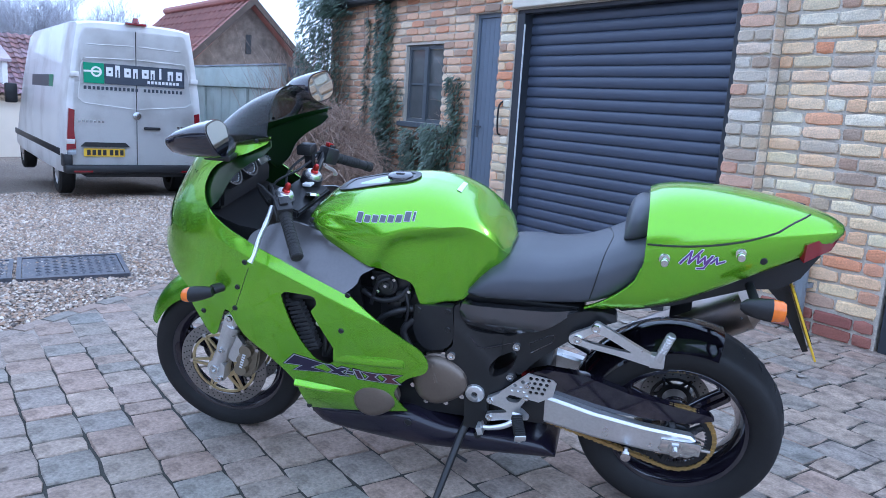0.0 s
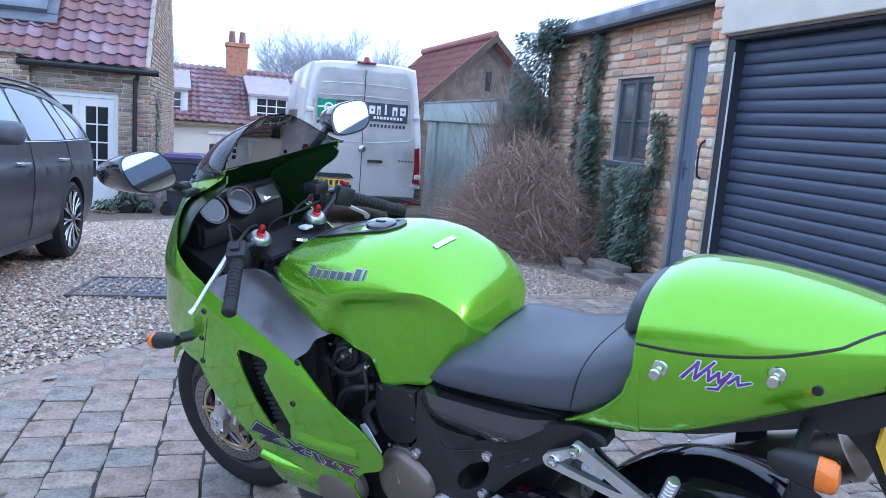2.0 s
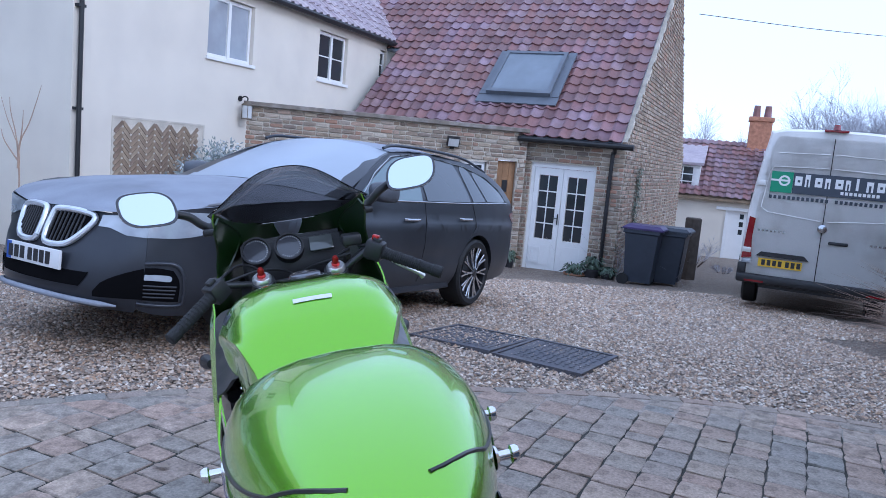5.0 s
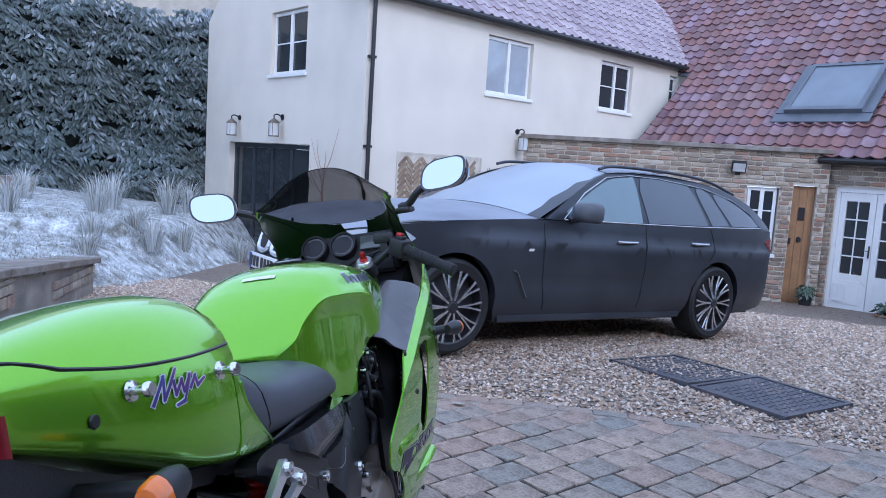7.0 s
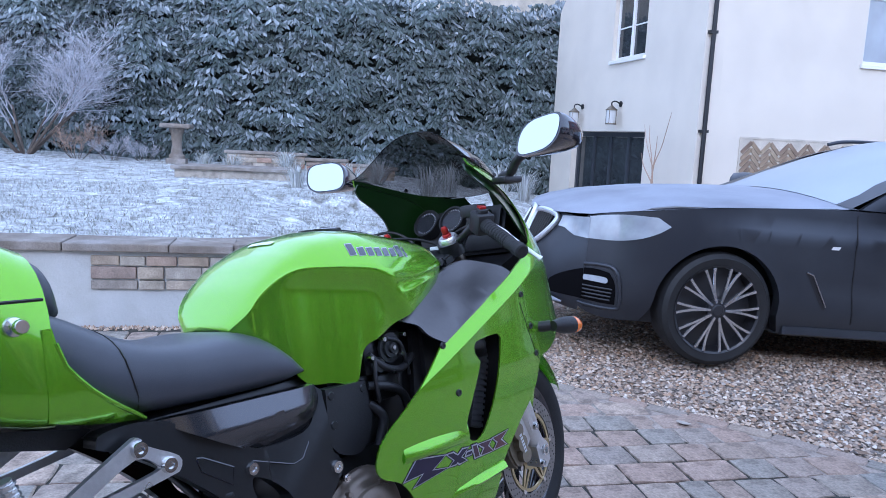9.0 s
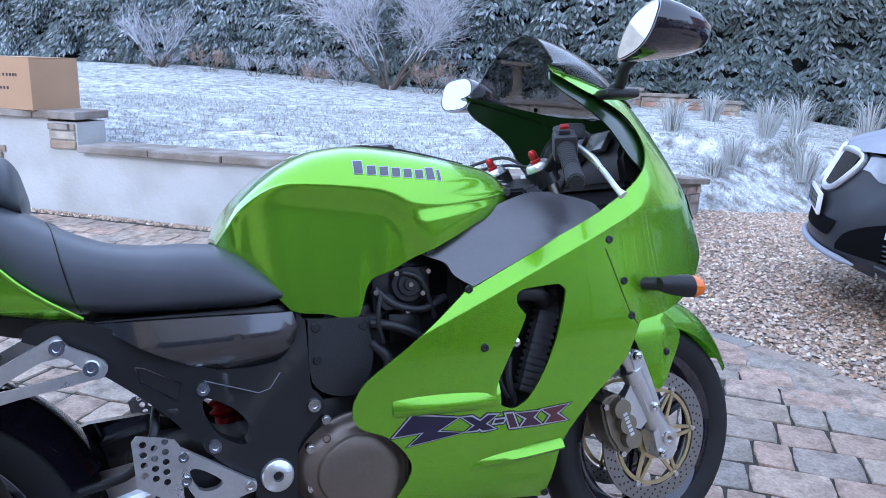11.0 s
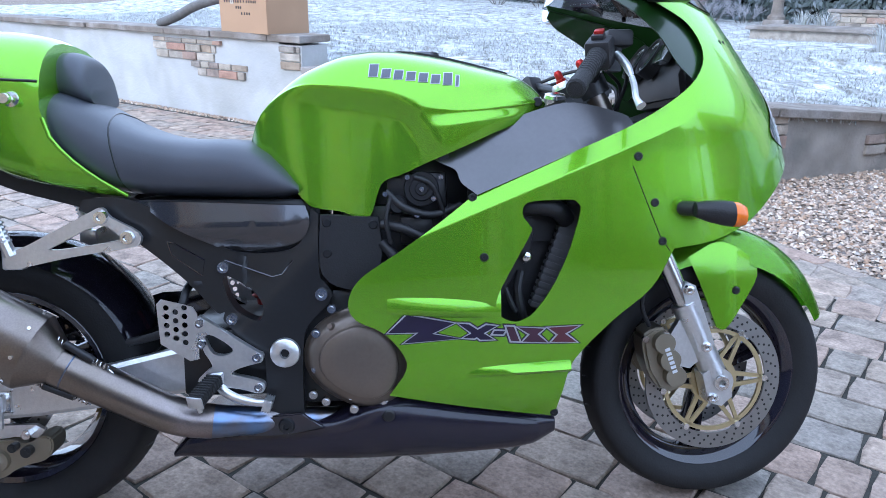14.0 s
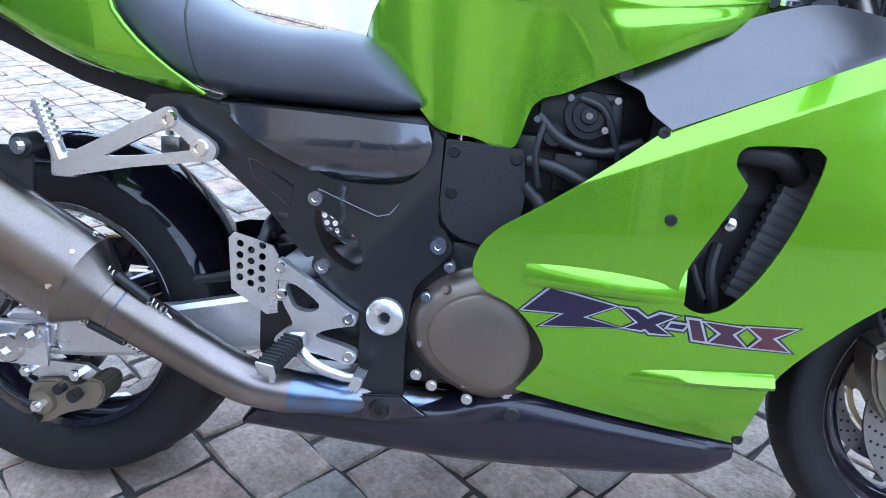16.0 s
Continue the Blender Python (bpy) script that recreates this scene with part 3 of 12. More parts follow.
def french_doors():
    ob = thing("door_3", WM @ Matrix.Translation((0.635, -0.11, WB)) @ Matrix.Diagonal((0.876, 1, 1.03, 1)), "white French doors with arched small panes, closed", "door", kind="structure")
    bm = bmesh.new()
    holed(bm, -0.725, 0.725, 0, 2.06, -0.04, 0.05, [(-0.65, 0.65, -0.01, 1.97)])
    part("door_frame", bm, WHITE_PAINT, ob)
    for s in (-1, 1):
        leaf = new("door_leaf")
        leaf.parent = ob
        leaf.location = (s * 0.325, 0, 0)
        bm = bmesh.new()
        holed(bm, -0.32, 0.32, 0.02, 1.965, -0.02, 0.03, [(-0.21, 0.21, 0.62, 1.83)])
        box(bm, (-0.2, 0.028, 0.12), (0.2, 0.036, 0.52), bevel=0.008)
        p = part("leaf_frame", bm, WHITE_PAINT, leaf)
        for c in range(2):
            for r in range(4):
                bm = bmesh.new()
                box(bm, (-0.21 + c * 0.21 + 0.012, 0.0, 0.62 + r * 0.3025 + 0.012), (-0.21 + (c + 1) * 0.21 - 0.012, 0.008, 0.62 + (r + 1) * 0.3025 - 0.012))
                part("pane", bm, WINDOW_GLASS, leaf)
        bm = bmesh.new()
        box(bm, (-0.011, -0.005, 0.62), (0.011, 0.022, 1.83))
        for r in range(1, 4):
            box(bm, (-0.21, -0.005, 0.62 + r * 0.3025 - 0.011), (0.21, 0.020, 0.62 + r * 0.3025 + 0.011))
        part("glazing_bar", bm, WHITE_PAINT, leaf)
    bm = bmesh.new()
    box(bm, (-0.05, 0.03, 0.92), (-0.025, 0.05, 1.12), bevel=0.003)
    cyl(bm, (-0.037, 0.05, 1.04), (-0.037, 0.08, 1.04), 0.008)
    cyl(bm, (-0.037, 0.075, 1.04), (-0.13, 0.075, 1.04), 0.007)
    part("door_handle", bm, PIPE_BLACK, ob, "black lever handle")
    bm = bmesh.new()
    holed(bm, -0.60, -0.36, 0.16, 0.46, 0.03, 0.05, [(-0.56, -0.40, 0.21, 0.42)])
    part("cat_flap", bm, WHITE_PAINT, ob, "white plastic cat flap")
    return ob


french_doors()


def oak_door():
    ob = thing("door_4", EM @ Matrix.Translation((4.89, -0.12, -0.78)) @ Matrix.Diagonal((0.86, 1, 1.045, 1)), "varnished oak plank door with iron fittings, closed", "door", kind="structure")
    for k in range(3):
        bm = bmesh.new()
        box(bm, (-0.215 + k * 0.144, -0.02, 0.0), (-0.215 + k * 0.144 + 0.141, 0.02, 2.07), bevel=0.004)
        part("plank", bm, OAK, ob)
    bm = bmesh.new()
    box(bm, (-0.06, 0.02, 1.50), (0.06, 0.03, 1.72), bevel=0.003)
    cyl(bm, (0.0, 0.02, 1.18), (0.0, 0.06, 1.18), 0.05, 0.035, 12)
    box(bm, (-0.2, 0.02, 1.1), (-0.15, 0.04, 1.2))
    part("door_knob", bm, PIPE_BLACK, ob, "black iron grille and knob")
    return ob


oak_door()
casement("window_6", EM @ Matrix.Translation((4.215, -0.02, 0.17)), 0.48, 1.15, 2, 3, "white casement window in the rubble wall")


def skylight():
    up = Vector((0, -math.cos(PITCH), math.sin(PITCH)))
    out = Vector((0, math.sin(PITCH), math.cos(PITCH)))
    base = Matrix(((1, 0, 0, 7.98), (0, up.y, out.y, up.y * 1.15 + out.y * 0.05), (0, up.z, out.z, up.z * 1.15 + out.z * 0.05), (0, 0, 0, 1)))
    ob = thing("skylight", WR @ base, "tilted roof window with a lead frame, frosted", "skylight", kind="structure")
    bm = bmesh.new()
    for lo, hi in (((-0.68, 0.0), (0.68, 0.09)), ((-0.68, 1.38), (0.68, 1.46)), ((-0.68, 0.09), (-0.60, 1.38)), ((0.60, 0.09), (0.68, 1.38))):
        box(bm, (*lo, 0.0), (*hi, 0.13))
    part("window_frame", bm, LEAD, ob)
    bm = bmesh.new()
    box(bm, (-0.60, 0.09, 0.09), (0.60, 1.38, 0.105))
    part("pane", bm, SKY_PANE, ob, "frost-misted glass pane")
    bm = bmesh.new()
    box(bm, (-0.85, -0.24, 0.01), (0.85, 0.0, 0.035))
    box(bm, (-0.84, 0.0, 0.01), (-0.68, 1.55, 0.05))
    box(bm, (0.68, 0.0, 0.01), (0.84, 1.55, 0.05))
    part("flashing", bm, LEAD, ob, "lead flashing")
    return ob


SKY_PANE = mat("frosted_skylight_glass", (0.17, 0.20, 0.235), 0.16, vary=0.2, scale=1.5, fine=0.05)
skylight()


# ---------- garden wall, lawn, hedge ----------
LM = at_frame(1.95, 3.03, -31.5)
HIGH, LOW = 0.78, 0.54
bm = bmesh.new()
box(bm, (-16, 0.0, -0.1), (-3.48, 0.24, HIGH - 0.05))
box(bm, (-3.48, 0.0, -0.1), (-3.21, 0.30, HIGH - 0.07))
box(bm, (-3.21, 0.0, -0.1), (0.0, 0.24, LOW - 0.05))
wall_garden = set_wall("wall_garden", bm, WALL_WHITE, LM, "low white-painted garden retaining wall with damp stains")
RET = math.degrees(math.atan2(2.27, 1.37))
RM = LM @ rot2(RET)
bm = bmesh.new()
prism(bm, [(0, -0.15), (2.75, -0.15), (2.75, 0.26), (0, LOW - 0.05)], 0.0, 0.24)
wall_return = set_wall("wall_garden_return", bm, DRY_STONE, RM, "low stone wall end stepping down beside the gravel")


def coping_stones(m, a, b, za, zb, y0, y1, parent, seed):
    rng = random.Random(seed)
    x = a
    while x < b - 0.05:
        w = min(rng.uniform(0.55, 0.95), b - x)
        bm = bmesh.new()
        box(bm, (x + 0.004, y0 + rng.uniform(-0.012, 0.012), 0), (x + w - 0.004, y1, 0.055 + rng.uniform(-0.004, 0.006)), bevel=0.008)
        t0 = za + (zb - za) * (x - a) / (b - a)
        ob = part("coping_stone", bm, COPING, parent)
        sl = math.atan2(zb - za, b - a)
        ob.matrix_local = Matrix.Translation((0, 0, t0 - 0.05 - 0 * sl)) @ Matrix.Translation((x, 0, 0)) @ Matrix.Rotation(-sl, 4, "Y") @ Matrix.Translation((-x, 0, 0))
        x += w


coping_stones(LM, -16, -3.18, HIGH, HIGH, -0.05, 0.32, wall_garden, 3)
coping_stones(LM, -3.18, 0.03, LOW, LOW, -0.05, 0.32, wall_garden, 4)
coping_stones(RM, 0.02, 2.82, LOW, 0.30, -0.06, 0.34, wall_return, 5)


def rubble(parent, x0, x1, z0, z1, y, seed, material, ragged=0.0):
    """Exposed stones and bricks in courses, each a piece."""
    rng = random.Random(seed)
    z = z0
    while z < z1 - 0.02:
        h = rng.uniform(0.065, 0.095)
        x = x0 + rng.uniform(0, ragged) + ragged * 0.6 * (z1 - z) / (z1 - z0) * 0
        end = x1 - rng.uniform(0, ragged)
        while x < end - 0.04:
            w = min(rng.uniform(0.12, 0.30), end - x)
            bm = bmesh.new()
            box(bm, (x + 0.005, y - 0.01 - rng.uniform(0.006, 0.022), z + 0.005), (x + w - 0.005, y + 0.02, min(z + h, z1) - 0.005), bevel=0.006)
            part("stone", bm, material, parent)
            x += w
        z += h


RUBBLE = stops(mat("mixed_rubble", (1, 1, 1), 0.92, vary=0.25, scale=14, fine=0.2, bump=0.6, per="object", tint=(0.5, 0.48, 0.45), tint_scale=8, tint_amount=0.4), [(0.30, 0.26, 0.21), (0.40, 0.36, 0.30), (0.34, 0.27, 0.20), (0.46, 0.42, 0.36), (0.27, 0.24, 0.21), (0.38, 0.22, 0.16), (0.36, 0.32, 0.26)])
rubble(wall_garden, -5.35, -4.25, 0.50, 0.70, 0.0, 11, RUBBLE, 0.12)
rubble(wall_garden, -4.75, -3.85, 0.36, 0.50, 0.0, 12, RUBBLE, 0.15)
rubble(wall_garden, -3.47, -3.22, 0.50, 0.70, 0.0, 13, RUBBLE)
rubble(wall_garden, -0.85, -0.01, 0.24, 0.48, 0.0, 14, RUBBLE)
rubble(wall_return, 0.02, 0.95, 0.20, 0.44, 0.0, 15, RUBBLE)
rubble(wall_return, 1.7, 2.72, 0.10, 0.27, 0.0, 16, RUBBLE)


def lawn_end(v):
    """How far the lawn and its border reach towards the gravel."""
    if v < 2.5:
        return 0.60 * v + 0.05
    return 1.55 + min(0.55, 1.5 * (v - 2.5)) + 0.75 * (v - 2.5)


def lawn_z(u, v):
    """Height of the lawn in the frame of the garden wall."""
    base = 0.49 + 0.012 * v
    edge = max(0.0, u - 0.60 * min(v, 2.4))
    fall = 0.11 * edge + (0.22 * min(1.0, max(0.0, (u + 0.3)) / 1.6) if v < 4 else 0.0)
    left = 0.24 * min(1.0, max(0.0, -3.2 - u) / 1.5) * max(0.0, 1 - v / 5)
    low = 1.0
    if v > 2.4:
        d = min(1.0, max(0.0, (lawn_end(v) - u - 0.12) / 1.2))
        low = d * d * (3 - 2 * d)
    if low < 1.0:
        q = LM @ Vector((u, v, 0))
        base = ground_z(q.x, q.y) - 0.06 + (base - fall - ground_z(q.x, q.y) + 0.06) * low
        fall = 0.0
    left += 0.05 * min(7.0, max(0.0, -2.6 - u)) * min(1.0, max(0.0, (v - 2.0) / 7.0))
    return base - fall + left + 0.03 * noise.noise(Vector((u * 0.7, v * 0.7, 3.0))) + 0.014 * noise.noise(Vector((u * 3.1, v * 3.1, 8.0)))


us, vs_ = np.arange(-16, 9.01, 0.14), np.arange(0.2, 10.9, 0.14)
lv, lf, keepi = [], [], {}


def on_lawn(u, v):
    return u < lawn_end(v)


for j, v in enumerate(vs_):
    for i, u in enumerate(us):
        if on_lawn(u + (0.16 if v < 2.4 else -0.15), v):
            keepi[(i, j)] = len(lv)
            lv.append((u, v, lawn_z(u, v)))
for j in range(len(vs_) - 1):
    for i in range(len(us) - 1):
        q = [(i, j), (i + 1, j), (i + 1, j + 1), (i, j + 1)]
        if all(k in keepi for k in q):
            lf.append([keepi[k] for k in q])
me = bpy.data.meshes.new("lawn")
me.from_pydata(lv, [], lf)
me.materials.append(FROST)
me.shade_smooth()
lawn = new("lawn", me)
lawn.matrix_world = LM
tagged(lawn, "rough lawn white with hoar frost", "lawn", kind="structure")

GRASS = stops(mat("frosted_blades", (1, 1, 1), 0.9, per="island"), [(0.54, 0.56, 0.58), (0.34, 0.36, 0.31), (0.62, 0.65, 0.67), (0.22, 0.21, 0.155), (0.57, 0.59, 0.61), (0.44, 0.45, 0.43)])


def blades(name, points, h0, h1, w, lean, material, label, category, m, seed):
    """Many thin bent blades, as one mass."""
    rng = random.Random(seed)
    v, f = [], []
    for x, y, z in points:
        a, hh = rng.uniform(0, 6.283), rng.uniform(h0, h1)
        dx, dy = math.cos(a), math.sin(a)
        l = rng.uniform(0.2, 1) * lean * hh
        px, py = -dy * w * rng.uniform(0.6, 1.3), dx * w * rng.uniform(0.6, 1.3)
        k = len(v)
        v += [(x - px, y - py, z - 0.01), (x + px, y + py, z - 0.01), (x + dx * l * 0.4 + px * 0.7, y + dy * l * 0.4 + py * 0.7, z + hh * 0.6), (x + dx * l * 0.4 - px * 0.7, y + dy * l * 0.4 - py * 0.7, z + hh * 0.6), (x + dx * l, y + dy * l, z + hh)]
        f += [(k, k + 1, k + 2, k + 3), (k + 3, k + 2, k + 4)]
    me = bpy.data.meshes.new(name)
    me.from_pydata(v, [], f)
    me.materials.append(material)
    ob = new(name, me)
    ob.matrix_world = m
    return tagged(ob, label, category, kind="stuff")


rng = random.Random(21)
pts = []
while len(pts) < 115000:
    v = rng.uniform(0.28, 10.3) if rng.random() < 0.5 else rng.uniform(0.28, 5.0)
    u = rng.uniform(-11, 7.5)
    if on_lawn(u, v) and noise.noise(Vector((u * 1.6, v * 1.6, 1))) + 0.6 * noise.noise(Vector((u * 7.0, v * 7.0, 4))) > -0.30:
        pts.append((u, v, lawn_z(u, v)))
blades("frosted_grass", pts, 0.010, 0.040, 0.0040, 2.6, GRASS, "short grass blades stiff with hoar frost", "grass", LM, 5)


def tuft(m, h, n, label, seed, material=None, spread=0.10):
    rng = random.Random(seed)
    ob = thing("grass_tuft", m, label, "grass tuft", "frosted tufts in the garden border")
    v, f = [], []
    for _ in range(n):
        a, r = rng.uniform(0, 6.283), rng.uniform(0, spread)
        hh, l = h * rng.uniform(0.5, 1), h * rng.uniform(0.15, 0.8)
        dx, dy, w = math.cos(a), math.sin(a), 0.004
        x, y = dx * r, dy * r
        k = len(v)
        v += [(x - dy * w, y + dx * w, -0.02), (x + dy * w, y - dx * w, -0.02), (x + dx * l * 0.35 + dy * w, y + dy * l * 0.35 - dx * w, hh * 0.65), (x + dx * l * 0.35 - dy * w, y + dy * l * 0.35 + dx * w, hh * 0.65), (x + dx * l, y + dy * l, hh * (1 - 0.25 * l / h))]
        f += [(k, k + 1, k + 2, k + 3), (k + 3, k + 2, k + 4)]
    me = bpy.data.meshes.new("leaves")
    me.from_pydata(v, [], f)
    me.materials.append(material or GRASS)
    b = new("leaves", me)
    b.parent = ob
    b["kind"] = "stuff"
    return ob


for k, (u, v, h) in enumerate([(1.1, 4.6, 0.5), (2.2, 5.2, 0.65), (2.7, 6.3, 0.7), (1.6, 6.4, 0.5), (3.6, 6.6, 0.75), (4.3, 7.6, 0.7), (0.4, 5.4, 0.4), (3.2, 4.9, 0.45), (-0.6, 7.2, 0.4), (0.2, 8.3, 0.5), (2.4, 4.3, 0.35), (4.6, 6.2, 0.5), (-1.2, 8.7, 0.35), (1.75, 3.7, 0.4), (2.5, 4.0, 0.5), (1.55, 3.15, 0.25)]):
    tuft(LM @ Matrix.Translation((u, v, lawn_z(u, v))), h, 150, "frost-covered ornamental grass tuft", 30 + k)

# evergreen hedge: a dense skin of drooping leaves on a core coloured dark as shade
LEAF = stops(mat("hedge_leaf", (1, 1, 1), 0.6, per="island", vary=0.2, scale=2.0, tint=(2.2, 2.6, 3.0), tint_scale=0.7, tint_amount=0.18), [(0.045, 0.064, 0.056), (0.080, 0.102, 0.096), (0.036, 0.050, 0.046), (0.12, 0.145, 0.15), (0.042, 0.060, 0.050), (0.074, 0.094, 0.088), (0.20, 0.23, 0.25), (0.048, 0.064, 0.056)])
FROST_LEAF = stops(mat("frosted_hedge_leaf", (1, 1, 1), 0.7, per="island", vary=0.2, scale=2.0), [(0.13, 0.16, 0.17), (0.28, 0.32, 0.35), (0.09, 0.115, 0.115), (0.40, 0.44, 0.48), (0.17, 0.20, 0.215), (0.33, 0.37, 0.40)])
HEDGE_SHADE = mat("hedge_shadow", (0.014, 0.019, 0.016), 0.9, vary=0.3, scale=4)


def leaf_mesh(rng, v, f, p, out, size):
    """A pointed leaf, folded on its rib, hanging outward and down."""
    side = Vector((out.y, -out.x, 0)) * rng.uniform(-1, 1) + Vector((0, 0, rng.uniform(-0.3, 0.3)))
    d = (out * rng.uniform(0.25, 0.8) + side * 0.6 + Vector((0, 0, -rng.uniform(0.3, 1.1)))).normalized()
    w = d.cross(out + Vector((0, 0, 0.01))).normalized()
    nrm = w.cross(d).normalized()
    l, b = size * rng.uniform(0.7, 1.3), size * rng.uniform(0.28, 0.45)
    k = len(v)
    v += [tuple(p), tuple(p + d * l * 0.45 + w * b * 0.5 - nrm * b * 0.12), tuple(p + d * l), tuple(p + d * l * 0.45 - w * b * 0.5 - nrm * b * 0.12), tuple(p + d * l * 0.5 + nrm * b * 0.05)]
    f += [(k, k + 1, k + 4), (k + 1, k + 2, k + 4), (k + 2, k + 3, k + 4), (k + 3, k, k + 4)]


def leaf_along(rng, v, f, p, d, out, size):
    """A pointed leaf from p along d, its face turned to out."""
    w = d.cross(out).normalized()
    nrm = w.cross(d).normalized()
    l, b = size * rng.uniform(0.65, 1.2), size * rng.uniform(0.30, 0.46)
    k = len(v)
    v += [tuple(p), tuple(p + d * l * 0.42 + w * b * 0.5 - nrm * b * 0.14), tuple(p + d * l), tuple(p + d * l * 0.42 - w * b * 0.5 - nrm * b * 0.14), tuple(p + d * l * 0.48 + nrm * b * 0.06)]
    f += [(k, k + 1, k + 4), (k + 1, k + 2, k + 4), (k + 2, k + 3, k + 4), (k + 3, k, k + 4)]


def mesh_of(name, v, f, material, parent, kind="stuff"):
    me = bpy.data.meshes.new(name)
    me.from_pydata(v, [], f)
    me.materials.append(material)
    ob = new(name, me)
    ob.parent = parent
    if kind:
        ob["kind"] = kind
    return ob


def hedge():
    rng = random.Random(9)
    ob = thing("hedge", LM @ Matrix.Translation((0, 10.4, 0.4)), "tall dense evergreen hedge dusted with frost", "hedge")
    # solid box, near-black in place of the shade behind the leaves
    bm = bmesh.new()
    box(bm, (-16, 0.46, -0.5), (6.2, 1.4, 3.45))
    part("core", bm, HEDGE_SHADE, ob)
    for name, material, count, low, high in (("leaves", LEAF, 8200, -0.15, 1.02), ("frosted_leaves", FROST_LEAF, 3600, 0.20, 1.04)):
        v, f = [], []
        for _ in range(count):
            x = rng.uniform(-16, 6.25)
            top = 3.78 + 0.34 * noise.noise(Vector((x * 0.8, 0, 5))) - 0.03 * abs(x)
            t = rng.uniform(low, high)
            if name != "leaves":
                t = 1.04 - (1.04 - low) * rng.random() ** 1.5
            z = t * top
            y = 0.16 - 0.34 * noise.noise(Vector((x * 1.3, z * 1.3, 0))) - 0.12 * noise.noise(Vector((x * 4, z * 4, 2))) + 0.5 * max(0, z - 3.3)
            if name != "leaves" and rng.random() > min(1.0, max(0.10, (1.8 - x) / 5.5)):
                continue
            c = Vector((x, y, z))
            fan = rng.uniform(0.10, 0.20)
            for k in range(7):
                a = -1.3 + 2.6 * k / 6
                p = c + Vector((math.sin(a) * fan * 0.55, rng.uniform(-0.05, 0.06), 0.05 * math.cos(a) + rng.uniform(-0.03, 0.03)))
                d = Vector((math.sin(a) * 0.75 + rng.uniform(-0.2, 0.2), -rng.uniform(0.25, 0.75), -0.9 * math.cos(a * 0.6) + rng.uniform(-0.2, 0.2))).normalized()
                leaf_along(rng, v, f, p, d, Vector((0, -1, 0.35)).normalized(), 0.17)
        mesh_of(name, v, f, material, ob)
    v, f = [], []
    for _ in range(3500):
        x = rng.uniform(-16, 6.2)
        leaf_mesh(rng, v, f, Vector((x, rng.uniform(0.1, 1.2), 3.6 + 0.34 * noise.noise(Vector((x * 0.8, 0, 5))) - 0.03 * abs(x) + rng.uniform(0, 0.2))), Vector((rng.uniform(-0.4, 0.4), -1, 0)).normalized(), 0.16)
    mesh_of("crest_leaves", v, f, FROST_LEAF, ob)


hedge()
bm = bmesh.new()
box(bm, (-16, 12.6, 0), (9.0, 12.9, 6.4))
wall_back = set_wall("wall_back", bm, MORTAR, LM, "old brick boundary wall behind the hedge")

FROST_TWIG = stops(mat("frosted_twig", (1, 1, 1), 0.85, per="island"), [(0.42, 0.42, 0.46), (0.55, 0.56, 0.62), (0.26, 0.23, 0.22), (0.62, 0.64, 0.70)])
BARE_TWIG = stops(mat("bare_twig", (1, 1, 1), 0.85, per="island"), [(0.29, 0.195, 0.145), (0.44, 0.315, 0.235), (0.19, 0.125, 0.095), (0.54, 0.42, 0.335)])
BARK = mat("bark", (0.10, 0.08, 0.065), 0.9, vary=0.3, scale=8, bump=0.6)


def twig(v, f, p, d, length, r, rng, bend):
    """A three-sided tapering twig in four pieces."""
    k0 = len(v)
    n = 4
    for j in range(n + 1):
        t = j / n
        q = p + d * length * t + bend * length * t * t
        a = d.orthogonal().normalized()
        b = d.cross(a)
        rr = r * (1 - 0.8 * t)
        for s in range(3):
            an = 2.094 * s
            v.append(tuple(q + a * rr * math.cos(an) + b * rr * math.sin(an)))
    for j in range(n):
        for s in range(3):
            f.append((k0 + 3 * j + s, k0 + 3 * j + (s + 1) % 3, k0 + 3 * j + 3 + (s + 1) % 3, k0 + 3 * j + 3 + s))
    return p + d * length + bend * length


